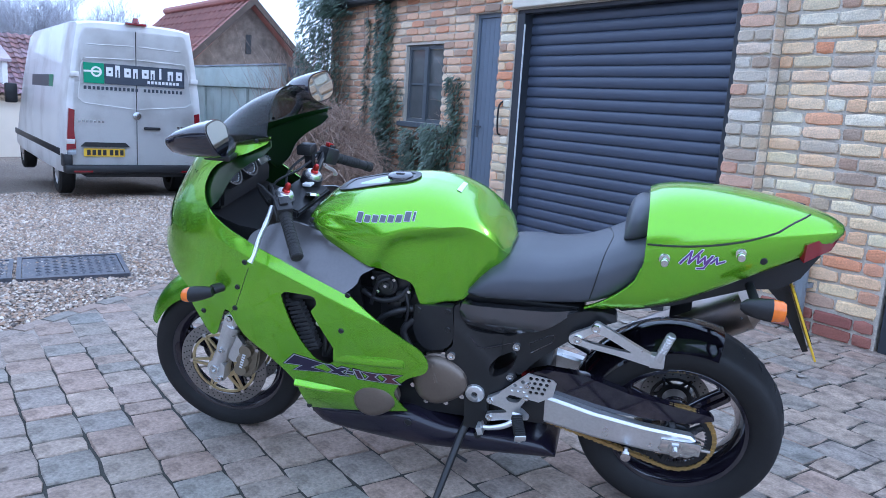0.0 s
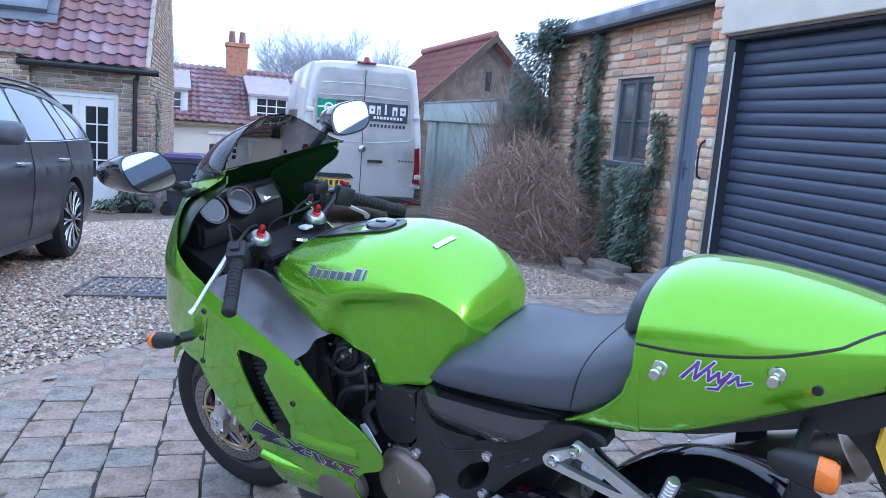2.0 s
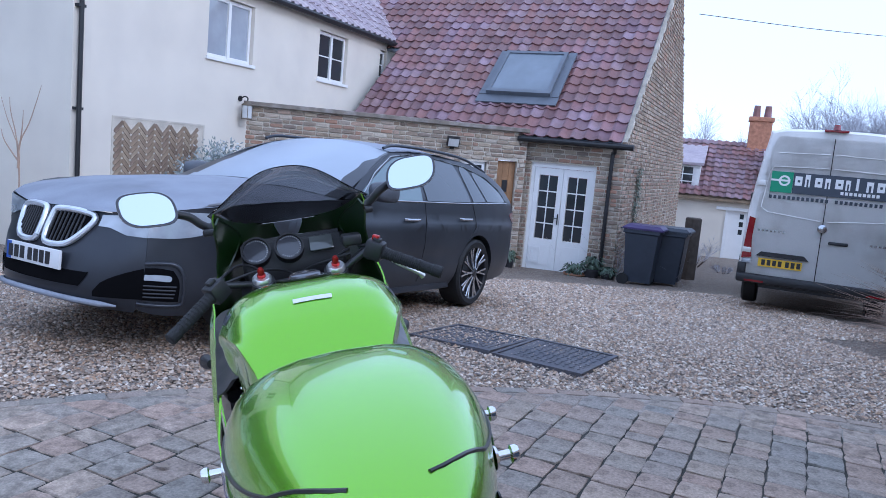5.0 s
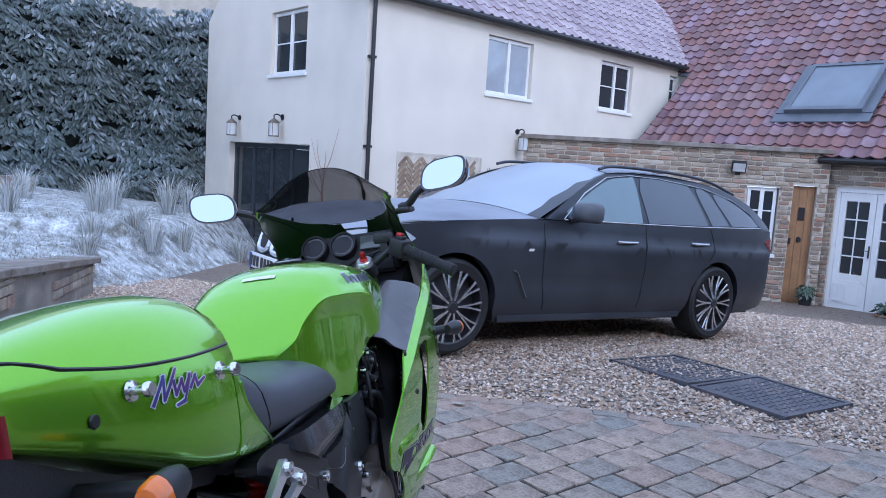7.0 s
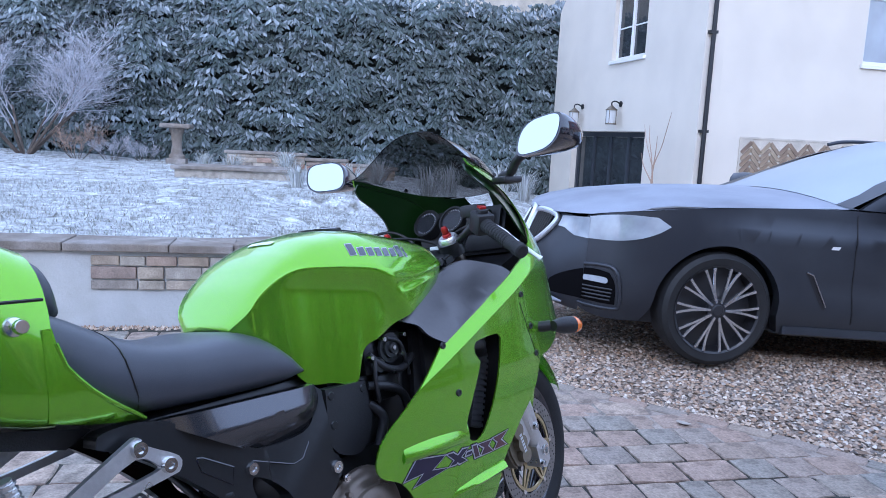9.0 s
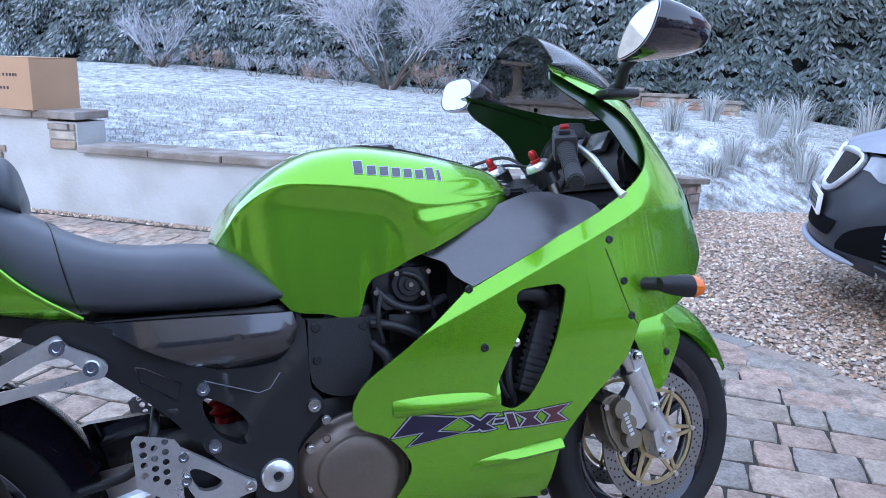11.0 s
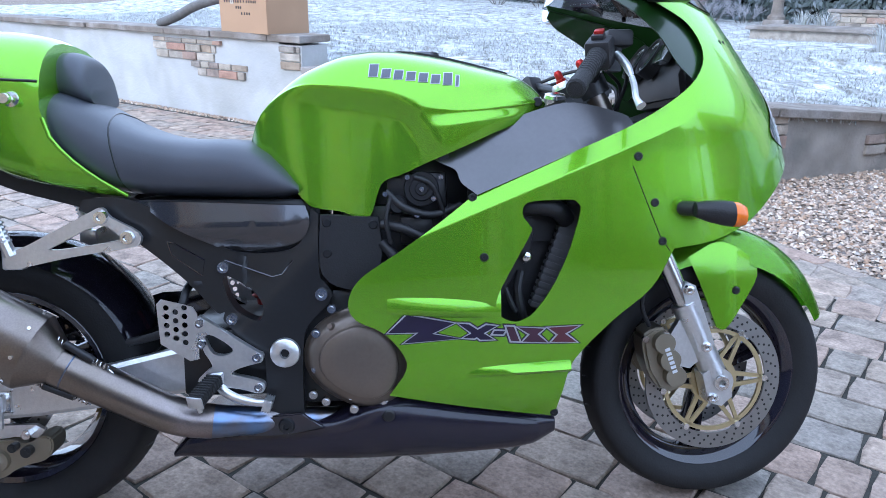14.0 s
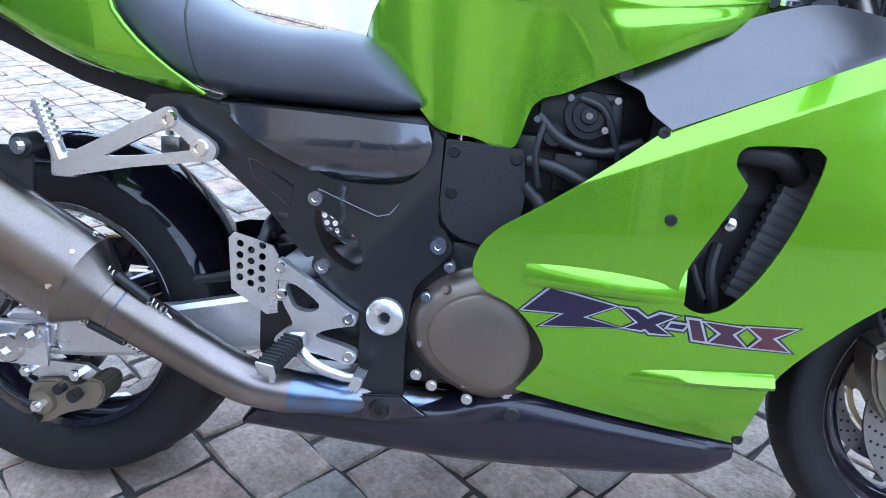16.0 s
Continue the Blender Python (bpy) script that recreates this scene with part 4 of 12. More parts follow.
def bare_tree(name, m, height, spread, label, category, material, seed, stems=7, levels=3, kids=5, trunk=0.035, wild=0.75):
    """Limbs that fork again and again into fine twigs."""
    rng = random.Random(seed)
    ob = thing(name, m, label, category)
    bm = bmesh.new()
    v, f = [], []

    def grow(p, d, l, r, lev):
        bend = Vector((rng.uniform(-0.25, 0.25), rng.uniform(-0.25, 0.25), rng.uniform(-0.05, 0.18)))
        twig(v, f, p, d, l, r, rng, bend)
        if lev <= 0:
            return
        for _ in range(kids):
            t = rng.uniform(0.3, 1.0)
            q = p + d * l * t + bend * l * t * t
            nd = (d + 2 * bend * t + Vector((rng.uniform(-1, 1), rng.uniform(-1, 1), rng.uniform(-0.5, 0.8))) * wild).normalized()
            grow(q, nd, l * rng.uniform(0.45, 0.72), max(r * 0.5, 0.0022), lev - 1)

    for k in range(stems):
        a = 6.283 * k / stems + rng.uniform(-0.3, 0.3)
        d = Vector((math.cos(a) * spread, math.sin(a) * spread, 1)).normalized()
        p1 = Vector((math.cos(a) * 0.06, math.sin(a) * 0.06, -0.05))
        l1 = height * rng.uniform(0.22, 0.40)
        tube(bm, [p1, p1 + d * l1 * 0.5, p1 + d * l1], [trunk, trunk * 0.8, trunk * 0.55], 6)
        for _ in range(3):
            nd = (d + Vector((rng.uniform(-1, 1), rng.uniform(-1, 1), rng.uniform(-0.1, 0.6))) * 0.45).normalized()
            grow(p1 + d * l1 * rng.uniform(0.6, 1.0), nd, height * rng.uniform(0.25, 0.38), trunk * 0.45, levels)
    part("trunk", bm, BARK, ob)
    me = bpy.data.meshes.new("crown")
    me.from_pydata(v, [], f)
    me.materials.append(material)
    b = new("crown", me)
    b.parent = ob
    b["kind"] = "stuff"
    return ob


def lm_at(u, v, dz=0.0):
    return LM @ Matrix.Translation((u, v, lawn_z(u, v) + dz))


bare_tree("frosted_shrub", lm_at(-4.25, 9.2), 3.5, 0.95, "leafless shrub white with hoar frost before the hedge", "shrub", FROST_TWIG, 3, 8, 3, 6, wild=1.5)
bare_tree("frosted_shrub", lm_at(-9.6, 9.3), 1.6, 0.7, "leafless shrub white with hoar frost before the hedge", "shrub", FROST_TWIG, 4, 7, 3, 4)
for k, (u, v, h) in enumerate([(-2.9, 9.4, 0.75), (-3.4, 9.2, 1.0), (-5.2, 9.3, 0.9), (-6.3, 9.4, 0.8), (-5.7, 9.0, 0.5), (-7.2, 9.2, 0.7), (-2.4, 9.7, 0.55), (-8.3, 9.3, 0.8), (-9.5, 9.3, 0.6)]):
    bare_tree("low_shrub", lm_at(u, v), h, 0.9, "small frosted border shrub at the hedge foot", "shrub", BARE_TWIG if k % 3 == 1 else FROST_TWIG, 50 + k, 8, 2, 5, 0.008, wild=1.3)


def sundial():
    ob = thing("sundial", lm_at(-1.75, 9.3), "weathered stone pedestal with a flat round top on the lawn", "sundial")
    bm = bmesh.new()
    box(bm, (-0.17, -0.17, -0.1), (0.17, 0.17, 0.10), bevel=0.015)
    part("base", bm, COPING, ob)
    bm = bmesh.new()
    lathe(bm, [(0.14, 0.09), (0.14, 0.15), (0.10, 0.19), (0.085, 0.35), (0.10, 0.52), (0.13, 0.60), (0.13, 0.64)], 20, Matrix.Rotation(radians(90), 4, "X"))
    soft_edges(part("pedestal", bm, COPING, ob), 40)
    bm = bmesh.new()
    box(bm, (-0.26, -0.26, 0.64), (0.26, 0.26, 0.72), bevel=0.025)
    part("top_slab", bm, COPING, ob)


sundial()


def garden_step(u, v, w, label):
    z = lawn_z(u, v)
    ob = thing("garden_step", LM @ Matrix.Translation((u, v, z)), label, "step", "long stone steps in the lawn")
    bm = bmesh.new()
    box(bm, (-w / 2, 0, -0.1), (w / 2, 0.3, 0.12), bevel=0.008)
    part("riser", bm, RUBBLE, ob)
    bm = bmesh.new()
    box(bm, (-w / 2 - 0.05, -0.06, 0.12), (w / 2 + 0.05, 0.4, 0.165), bevel=0.008)
    part("tread", bm, COPING, ob, "frost-whitened stone tread")


garden_step(-0.45, 6.3, 1.75, "long frosted stone step with a rubble riser")
garden_step(-0.45, 6.75, 1.5, "long frosted stone step with a rubble riser")
for k, (u, v, w, h) in enumerate([(-0.15, 8.7, 1.35, 0.26), (0.9, 8.6, 0.7, 0.20), (1.7, 8.4, 0.8, 0.16)]):
    z = lawn_z(u, v)
    ob = thing("garden_wall_piece", LM @ Matrix.Translation((u, v, z)), "low stepped buff stone garden wall with cap slabs", "wall", "stepped stone wall at the back of the lawn")
    rubble(ob, -w / 2, w / 2, -0.05, h, 0.0, 60 + k, RUBBLE)
    bm = bmesh.new()
    box(bm, (-w / 2, 0.0, -0.1), (w / 2, 0.22, h - 0.005))
    part("core", bm, MORTAR, ob)
    bm = bmesh.new()
    box(bm, (-w / 2 - 0.04, -0.06, h), (w / 2 + 0.04, 0.26, h + 0.05), bevel=0.008)
    part("cap_slab", bm, COPING, ob)

CARD = mat("cardboard", (0.42, 0.27, 0.16), 0.85, vary=0.06, scale=6, fine=0.06, fine_scale=200, tint=(0.36, 0.23, 0.14), tint_scale=3, tint_amount=0.4)
TAPE = mat("packing_tape", (0.55, 0.50, 0.42), 0.25, coat=0.5)
INK = mat("pen_ink", (0.06, 0.045, 0.04), 0.7)


def carton():
    ob = thing("cardboard_box", LM @ Matrix.Translation((-3.88, 0.18, HIGH + 0.008)) @ rot2(-6), "large taped brown cardboard box with pen marks", "box")
    bm = bmesh.new()
    holed(bm, -0.36, 0.36, 0, 0.39, -0.21, -0.205, [])
    box(bm, (-0.36, -0.205, 0.0), (0.36, 0.23, 0.39), bevel=0.003)
    part("box_body", bm, CARD, ob)
    for a in (-1, 1):
        bm = bmesh.new()
        box(bm, (-0.362, 0.012 - 0.219 if a < 0 else 0.014, 0.391), (0.362, 0.008 if a < 0 else 0.232, 0.395))
        part("flap", bm, CARD, ob)
    bm = bmesh.new()
    box(bm, (-0.18, -0.2125, 0.24), (-0.13, -0.2105, 0.394))
    box(bm, (-0.18, -0.21, 0.396), (-0.13, 0.232, 0.398))
    part("tape", bm, TAPE, ob, "strip of clear tape")
    bm = bmesh.new()
    rng = random.Random(2)
    for r, (xa, xb) in enumerate(((-0.28, 0.02), (-0.28, 0.22), (-0.1, 0.0), (-0.02, 0.1))):
        x = xa
        while x < xb:
            box(bm, (x, -0.2125, 0.30 - r * 0.05), (x + 0.018, -0.2105, 0.322 - r * 0.05))
            x += rng.uniform(0.028, 0.045)
    part("pen_marks", bm, INK, ob, "unreadable pen marks as plain bars")


carton()
bm = bmesh.new()
tube(bm, smooth_line([(-5.35, 0.10, HIGH + 0.03), (-5.1, 0.12, HIGH + 0.10), (-4.75, 0.14, HIGH + 0.22), (-4.3, 0.2, HIGH + 0.30), (-4.0, 0.45, HIGH + 0.28)]), 0.045, 10)
pole = part("garden_hose_pipe", bm, mat("weathered_hose", (0.13, 0.125, 0.12), 0.7, vary=0.3, scale=12, bump=0.5), None, smooth=True)
pole.matrix_world = LM
tagged(pole, "thick grey frosted flexible pipe lying on the wall", "pipe")

# ---------- the motorcycle ----------
from mathutils.bvhtree import BVHTree

GREEN = mat("lime_green_metallic", (0.222, 0.540, 0.009), 0.26, metal=0.70, fine=0.03, fine_scale=900, coat=1.0)
SATIN_BLACK = mat("satin_black_frame", (0.016, 0.0165, 0.018), 0.33, vary=0.12, scale=7, fine=0.08, rough_vary=0.06)
GLOSS_BLACK = mat("gloss_black_paint", (0.012, 0.010, 0.018), 0.08, coat=1.0, vary=0.1, scale=5)
PAN_BLACK = mat("violet_black_paint", (0.013, 0.011, 0.022), 0.24, coat=0.25, vary=0.1, scale=5, fine=0.05)
SEAT_VINYL = mat("seat_vinyl", (0.072, 0.077, 0.093), 0.40, vary=0.12, scale=9, fine=0.08, fine_scale=500, bump=0.08, bump_scale=700)
RUBBER = mat("tyre_rubber", (0.009, 0.009, 0.010), 0.66, vary=0.2, scale=10, fine=0.12, bump=0.1, bump_scale=200, rough_vary=0.1)
GRIP_RUBBER = mat("grip_rubber", (0.016, 0.016, 0.017), 0.65, fine=0.1, bump=0.5, bump_scale=400)
SILVER = mat("cast_aluminium", (0.78, 0.79, 0.80), 0.30, metal=0.9, vary=0.08, scale=9, fine=0.06, bump=0.08, bump_scale=260, rough_vary=0.08)
POLISHED = mat("polished_steel", (0.72, 0.72, 0.72), 0.16, metal=1.0, vary=0.06, scale=9, rough_vary=0.05)
TITANIUM = mat("brushed_titanium", (0.25, 0.215, 0.185), 0.32, metal=1.0, vary=0.12, scale=14, fine=0.1, fine_scale=300, tint=(0.36, 0.32, 0.34), tint_scale=6, tint_amount=0.5, rough_vary=0.08)
BLUED = mat("heat_blued_steel", (0.25, 0.235, 0.235), 0.28, metal=1.0, vary=0.2, scale=18, tint=(0.16, 0.28, 0.52), tint_scale=9, tint_amount=0.9)
BRONZE = mat("bronze_engine_paint", (0.19, 0.155, 0.125), 0.36, metal=0.5, vary=0.08, scale=7, fine=0.05)
CALIPER = mat("bronze_caliper", (0.30, 0.265, 0.20), 0.42, metal=0.75, vary=0.1, scale=20)
GOLD = mat("gold_anodised", (0.62, 0.52, 0.30), 0.33, metal=0.9, vary=0.06, scale=20)
CHAIN_GOLD = mat("gold_chain", (0.52, 0.38, 0.16), 0.38, metal=0.9, vary=0.2, scale=60)
DISC_STEEL = mat("brake_disc_steel", (0.33, 0.32, 0.31), 0.36, metal=0.95, vary=0.08, scale=30, rough_vary=0.08)
GREY_PANEL = mat("satin_grey_panel", (0.150, 0.146, 0.150), 0.33, metal=0.85, vary=0.06, scale=6, fine=0.04)
GUNMETAL = mat("gunmetal_gloss", (0.105, 0.104, 0.112), 0.22, metal=0.8, coat=0.6, fine=0.05, fine_scale=600)
AMBER = mat("amber_lens", (0.85, 0.20, 0.015), 0.15, coat=0.6, vary=0.12, scale=60)
RED_LENS = mat("red_lens", (0.20, 0.008, 0.014), 0.12, coat=0.8, vary=0.12, scale=40)
RED_ANOD = mat("red_anodised", (0.45, 0.03, 0.025), 0.3, metal=0.7)
PURPLE = mat("purple_decal", (0.016, 0.011, 0.042), 0.45, vary=0.15, scale=30, coat=0.15)
VIOLET = mat("violet_decal", (0.13, 0.045, 0.22), 0.35, vary=0.3, scale=22, coat=0.5, tint=(0.05, 0.07, 0.30), tint_scale=14, tint_amount=0.7)
SILVER_DECAL = mat("silver_decal", (0.52, 0.54, 0.60), 0.3, metal=0.5, coat=0.6)
SLATE_DECAL = mat("slate_decal", (0.075, 0.08, 0.11), 0.3, vary=0.1, scale=30, coat=0.6)
DUSK = mat("dusk_decal", (0.055, 0.018, 0.04), 0.35, coat=0.4, vary=0.15, scale=20)
MAROON = mat("maroon_decal", (0.10, 0.022, 0.035), 0.3, coat=0.6, vary=0.1, scale=20)
YELLOW_PLATE = mat("yellow_plate", (0.80, 0.52, 0.03), 0.35, vary=0.04, scale=9)
MIRROR = mat("mirror_glass", (0.66, 0.71, 0.74), 0.02, metal=1.0)
DIAL = mat("dial_face", (0.030, 0.032, 0.040), 0.12, vary=0.1, scale=20, coat=1.0)
LCD = mat("lcd_face", (0.085, 0.095, 0.09), 0.1, coat=1.0)
WHITE_MARK = mat("white_mark", (0.75, 0.76, 0.78), 0.5, vary=0.05, scale=30)
SMOKE = glass_mat("smoked_screen", (0.25, 0.24, 0.235), 0.0, 1.25)
# the body green darkened in colour for the shade inside the fairing
SHADED_GREEN = mat("shaded_green_lining", (0.010, 0.034, 0.006), 0.3, coat=0.5)
HEADLAMP = mat("headlamp_glass", (0.16, 0.17, 0.18), 0.05, coat=1.0, vary=0.3, scale=12)
RADIATOR = mat("radiator_fins", (0.10, 0.10, 0.105), 0.5, metal=0.3, vary=0.2, scale=40)

BIKE_M = Matrix(((0.9875, -0.154, -0.0336, 0.0348), (0.1576, 0.9648, 0.2103, -0.2182), (0, -0.213, 0.977, 0), (0, 0, 0, 1)))
bike = thing("motorcycle", BIKE_M, "lime green sports motorcycle leaning on its side stand", "motorcycle")


def bpart(name, bm, material, label="", parent=None, crease=40):
    ob = part(name, bm, material, parent or bike, label)
    return soft_edges(ob, crease) if crease else ob


def table(rows, x):
    """Soft interpolation in rows of x, value."""
    if x <= rows[0][0]:
        return rows[0][1]
    for k in range(len(rows) - 1):
        (x0, v0), (x1, v1) = rows[k], rows[k + 1]
        if x <= x1:
            m0 = (v1 - rows[max(k - 1, 0)][1]) / (x1 - rows[max(k - 1, 0)][0])
            j = min(k + 2, len(rows) - 1)
            m1 = (rows[j][1] - v0) / (rows[j][0] - x0)
            h = x1 - x0
            t = (x - x0) / h
            return (2 * t ** 3 - 3 * t * t + 1) * v0 + (t ** 3 - 2 * t * t + t) * h * m0 + (3 * t * t - 2 * t ** 3) * v1 + (t ** 3 - t * t) * h * m1
    return rows[-1][1]


def round_loop(pts, steps=4):
    """A closed outline through the points; a third value of 1 keeps a corner sharp."""
    out, n = [], len(pts)
    for k in range(n):
        p0, p1, p2, p3 = (Vector(pts[j % n][:2]) for j in (k - 1, k, k + 1, k + 2))
        s1, s2 = len(pts[k]) > 2, len(pts[(k + 1) % n]) > 2
        m1 = (p2 - p1) if s1 else (p2 - p0) / 2
        m2 = (p2 - p1) if s2 else (p3 - p1) / 2
        for j in range(steps):
            t = j / steps
            out.append((2 * t ** 3 - 3 * t * t + 1) * p1 + (t ** 3 - 2 * t * t + t) * m1 + (3 * t * t - 2 * t ** 3) * p2 + (t ** 3 - t * t) * m2)
    return out


def panel(name, outline, yfun, material, side=1, holes=(), step=0.03, rim=0.012, lift=0.0, label="", parent=None, steps=4, lining=None, fine_x=(), slants=()):
    """A curved sheet over an outline in the side view; yfun gives its distance from the middle."""
    bm = bmesh.new()
    edges = []
    for loop in (outline, *holes):
        vs = [bm.verts.new((p[0], 0, p[1])) for p in round_loop(loop, steps)]
        edges += [bm.edges.new((vs[k], vs[(k + 1) % len(vs)])) for k in range(len(vs))]
    bmesh.ops.triangle_fill(bm, use_beauty=True, edges=edges, normal=(0, -1, 0))
    xs, zs = [v.co.x for v in bm.verts], [v.co.z for v in bm.verts]
    cuts = [((x, 0, 0), (1, 0, 0)) for x in [*np.arange(min(xs) + step, max(xs), step), *fine_x]] + [((0, 0, z), (0, 0, 1)) for z in np.arange(min(zs) + step, max(zs), step)]
    for co, no in cuts + list(slants):
        bmesh.ops.bisect_plane(bm, geom=bm.verts[:] + bm.edges[:] + bm.faces[:], dist=1e-5, plane_co=co, plane_no=no)
    bmesh.ops.remove_doubles(bm, verts=bm.verts, dist=2e-4)
    border = [e for e in bm.edges if len(e.link_faces) == 1]
    skirt = []
    for e in border:
        skirt.append([v.co.copy() for v in e.verts])
    e = 1e-3
    normals = []
    bm.verts.index_update()
    for v in bm.verts:
        x, z = v.co.x, v.co.z
        gx_, gz_ = (yfun(x + e, z) - yfun(x - e, z)) / (2 * e), (yfun(x, z + e) - yfun(x, z - e)) / (2 * e)
        nrm = Vector((-gx_, 1, -gz_)).normalized()
        v.co.y = side * (yfun(x, z) + lift)
        normals.append(Vector((nrm.x, side * nrm.y, nrm.z)))
    for f in bm.faces:
        f.normal_update()
        if f.normal.y * side < 0:
            f.normal_flip()
    bm.normal_update()
    for k, v in enumerate(bm.verts):
        if v.normal.dot(normals[k]) < 0.93:
            normals[k] = v.normal.copy()
    me = bpy.data.meshes.new(name)
    bm.to_mesh(me)
    bm.free()
    me.materials.append(material)
    me.shade_smooth()
    me.normals_split_custom_set_from_vertices(normals)
    ob = new(name, me)
    ob.parent = parent or bike
    if label:
        ob["label"] = label
    if rim:
        bm = bmesh.new()
        for a, b in skirt:
            ya, yb = side * (yfun(a.x, a.z) + lift), side * (yfun(b.x, b.z) + lift)
            bm.faces.new([bm.verts.new(p) for p in ((a.x, ya, a.z), (b.x, yb, b.z), (b.x, yb - side * rim, b.z), (a.x, ya - side * rim, a.z))])
        bmesh.ops.remove_doubles(bm, verts=bm.verts, dist=1e-5)
        part("edge", bm, material, ob)
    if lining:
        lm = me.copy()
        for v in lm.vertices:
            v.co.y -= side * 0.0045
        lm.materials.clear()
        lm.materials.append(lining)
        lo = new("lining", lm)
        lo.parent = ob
    return ob


def shell(name, stations, material, label="", parent=None, n=14, top=0.5, ledge=None, crease=60, cap=True, sub=5):
    """A hull along x. Rows: x, top, bottom, half width, height share of the widest line, squareness."""
    xs = [s[0] for s in stations]
    cols = [[(s[0], s[k]) for s in stations] for k in range(1, 6)]
    rings, fine = [], []
    for a, b in zip(xs, xs[1:]):
        fine += [a + (b - a) * j / sub for j in range(sub)]
    fine.append(xs[-1])
    for x in fine:
        zt, zb, w, mid, sq = (table(c, x) for c in cols)
        zm = zb + (zt - zb) * mid
        half = []
        for j in range(n + 1):
            a = math.pi / 2 - math.pi * j / n
            c, s = math.cos(a), math.sin(a)
            y = w * abs(c) ** sq
            z = zm + (zt - zm if s > 0 else zm - zb) * math.copysign(abs(s) ** sq, s)
            if ledge:
                y, z = ledge(x, y, z, a)
            half.append((y, z))
        rings.append([(x, y, z) for y, z in half] + [(x, -y, z) for y, z in half[-2:0:-1]])
    bm = bmesh.new()
    loft(bm, rings, cap=cap)
    bmesh.ops.remove_doubles(bm, verts=bm.verts, dist=1e-5)
    return bpart(name, bm, material, label, parent, crease)


# --- tank ---
TANK_ROWS = [(0.405, 0.890, 0.870, 0.085), (0.425, 0.925, 0.850, 0.135), (0.45, 0.962, 0.830, 0.150), (0.49, 1.000, 0.790, 0.170), (0.515, 1.020, 0.762, 0.181), (0.54, 1.036, 0.738, 0.190), (0.60, 1.064, 0.728, 0.208), (0.666, 1.076, 0.719, 0.221), (0.690, 1.077, 0.784, 0.226),
             (0.735, 1.075, 0.806, 0.234), (0.80, 1.067, 0.836, 0.235), (0.86, 1.055, 0.862, 0.231), (0.93, 1.038, 0.893, 0.218), (0.99, 1.022, 0.916, 0.196), (1.03, 0.995, 0.935, 0.165), (1.05, 0.968, 0.945, 0.13)]


def ease(t):
    t = max(0.0, min(1.0, t))
    return t * t * (3 - 2 * t)


def tank_half(x):
    zt, zb, w = (table([(r[0], r[k]) for r in TANK_ROWS], x) for k in (1, 2, 3))
    zc = table([(0.40, 0.89), (0.46, 0.955), (0.52, 0.985), (0.60, 0.980), (0.70, 0.965), (0.80, 0.945), (0.90, 0.945), (1.05, 0.96)], x)
    zc = min(max(zc, zb + 0.25 * (zt - zb)), zt - 0.012)
    low = zc - zb
    pts = [(0.0, zt, 0), (w * 0.45, zt - 0.06 * (zt - zc), 0), (w * 0.78, zt - 0.30 * (zt - zc), 0), (w * 0.96, zc + 0.20 * (zt - zc), 0), (w, zc, 0),
           (w - 0.002, zc - 0.16 * low, 0), (w - 0.004, zc - 0.38 * low, 0), (w - 0.007, zc - 0.70 * low, 0), (w - 0.012, zb, 0)]
    out = []
    for q in smooth_line(pts, 6) + [Vector((w * 0.5, zb + 0.012, 0)), Vector((0.0, zb + 0.012, 0))]:
        # knee scoop with a rolled lip above and a slanting lip in front
        front = 0.775 + (0.942 - q.y) * 0.586
        d = 0.026 * ease((front - x) / 0.060) * ease((zc + 0.026 - q.y) / 0.075) * ease((x - 0.455) / 0.14)
        # shallow lens-shaped dish ahead of the scoop
        a, b = (x - 0.885) / 0.115, (q.y - 0.951 - 0.14 * (x - 0.885)) / 0.034
        d += 0.011 * max(0.0, 1 - a * a) * max(0.0, 1 - b * b) * (q.x > 0.1)
        out.append((max(0.0, q.x - d * min(1.0, q.x / 0.12)), q.y))
    return out


def tank_y(x, z):
    h = tank_half(x)
    for (y0, z0), (y1, z1) in zip(h, h[1:]):
        if z0 >= z >= z1 and abs(z0 - z1) > 1e-6:
            return y0 + (y1 - y0) * (z0 - z) / (z0 - z1)
    return 0.0


bm = bmesh.new()
fine = []
for a, b in zip(TANK_ROWS, TANK_ROWS[1:]):
    fine += [a[0] + (b[0] - a[0]) * j / 6 for j in range(6)]
rings = []
for x in fine + [1.05]:
    h = tank_half(x)
    rings.append([(x, y, z) for y, z in h] + [(x, -y, z) for y, z in h[-2:0:-1]])
loft(bm, rings)
bmesh.ops.remove_doubles(bm, verts=bm.verts, dist=1e-5)
tank = bpart("fuel_tank", bm, GREEN, "glossy lime green fuel tank with knee scoops", crease=70)


def tank_top(x):
    return table([(r[0], r[1]) for r in TANK_ROWS], x)


# filler panel and cap on the tank top
def flat_ring(bm, pts, inner, h):
    n = len(pts)
    c = sum((Vector(p) for p in pts), Vector()) / n
    o = [bm.verts.new(p) for p in pts]
    i = [bm.verts.new(c + (Vector(p) - c) * inner) for p in pts]
    t = [bm.verts.new(v.co + Vector((0, 0, h))) for v in o]
    u = [bm.verts.new(v.co + Vector((0, 0, h))) for v in i]
    for k in range(n):
        j = (k + 1) % n
        bm.faces.new((t[k], t[j], u[j], u[k]))
        bm.faces.new((o[k], o[j], t[j], t[k]))
        bm.faces.new((u[k], u[j], i[j], i[k]))


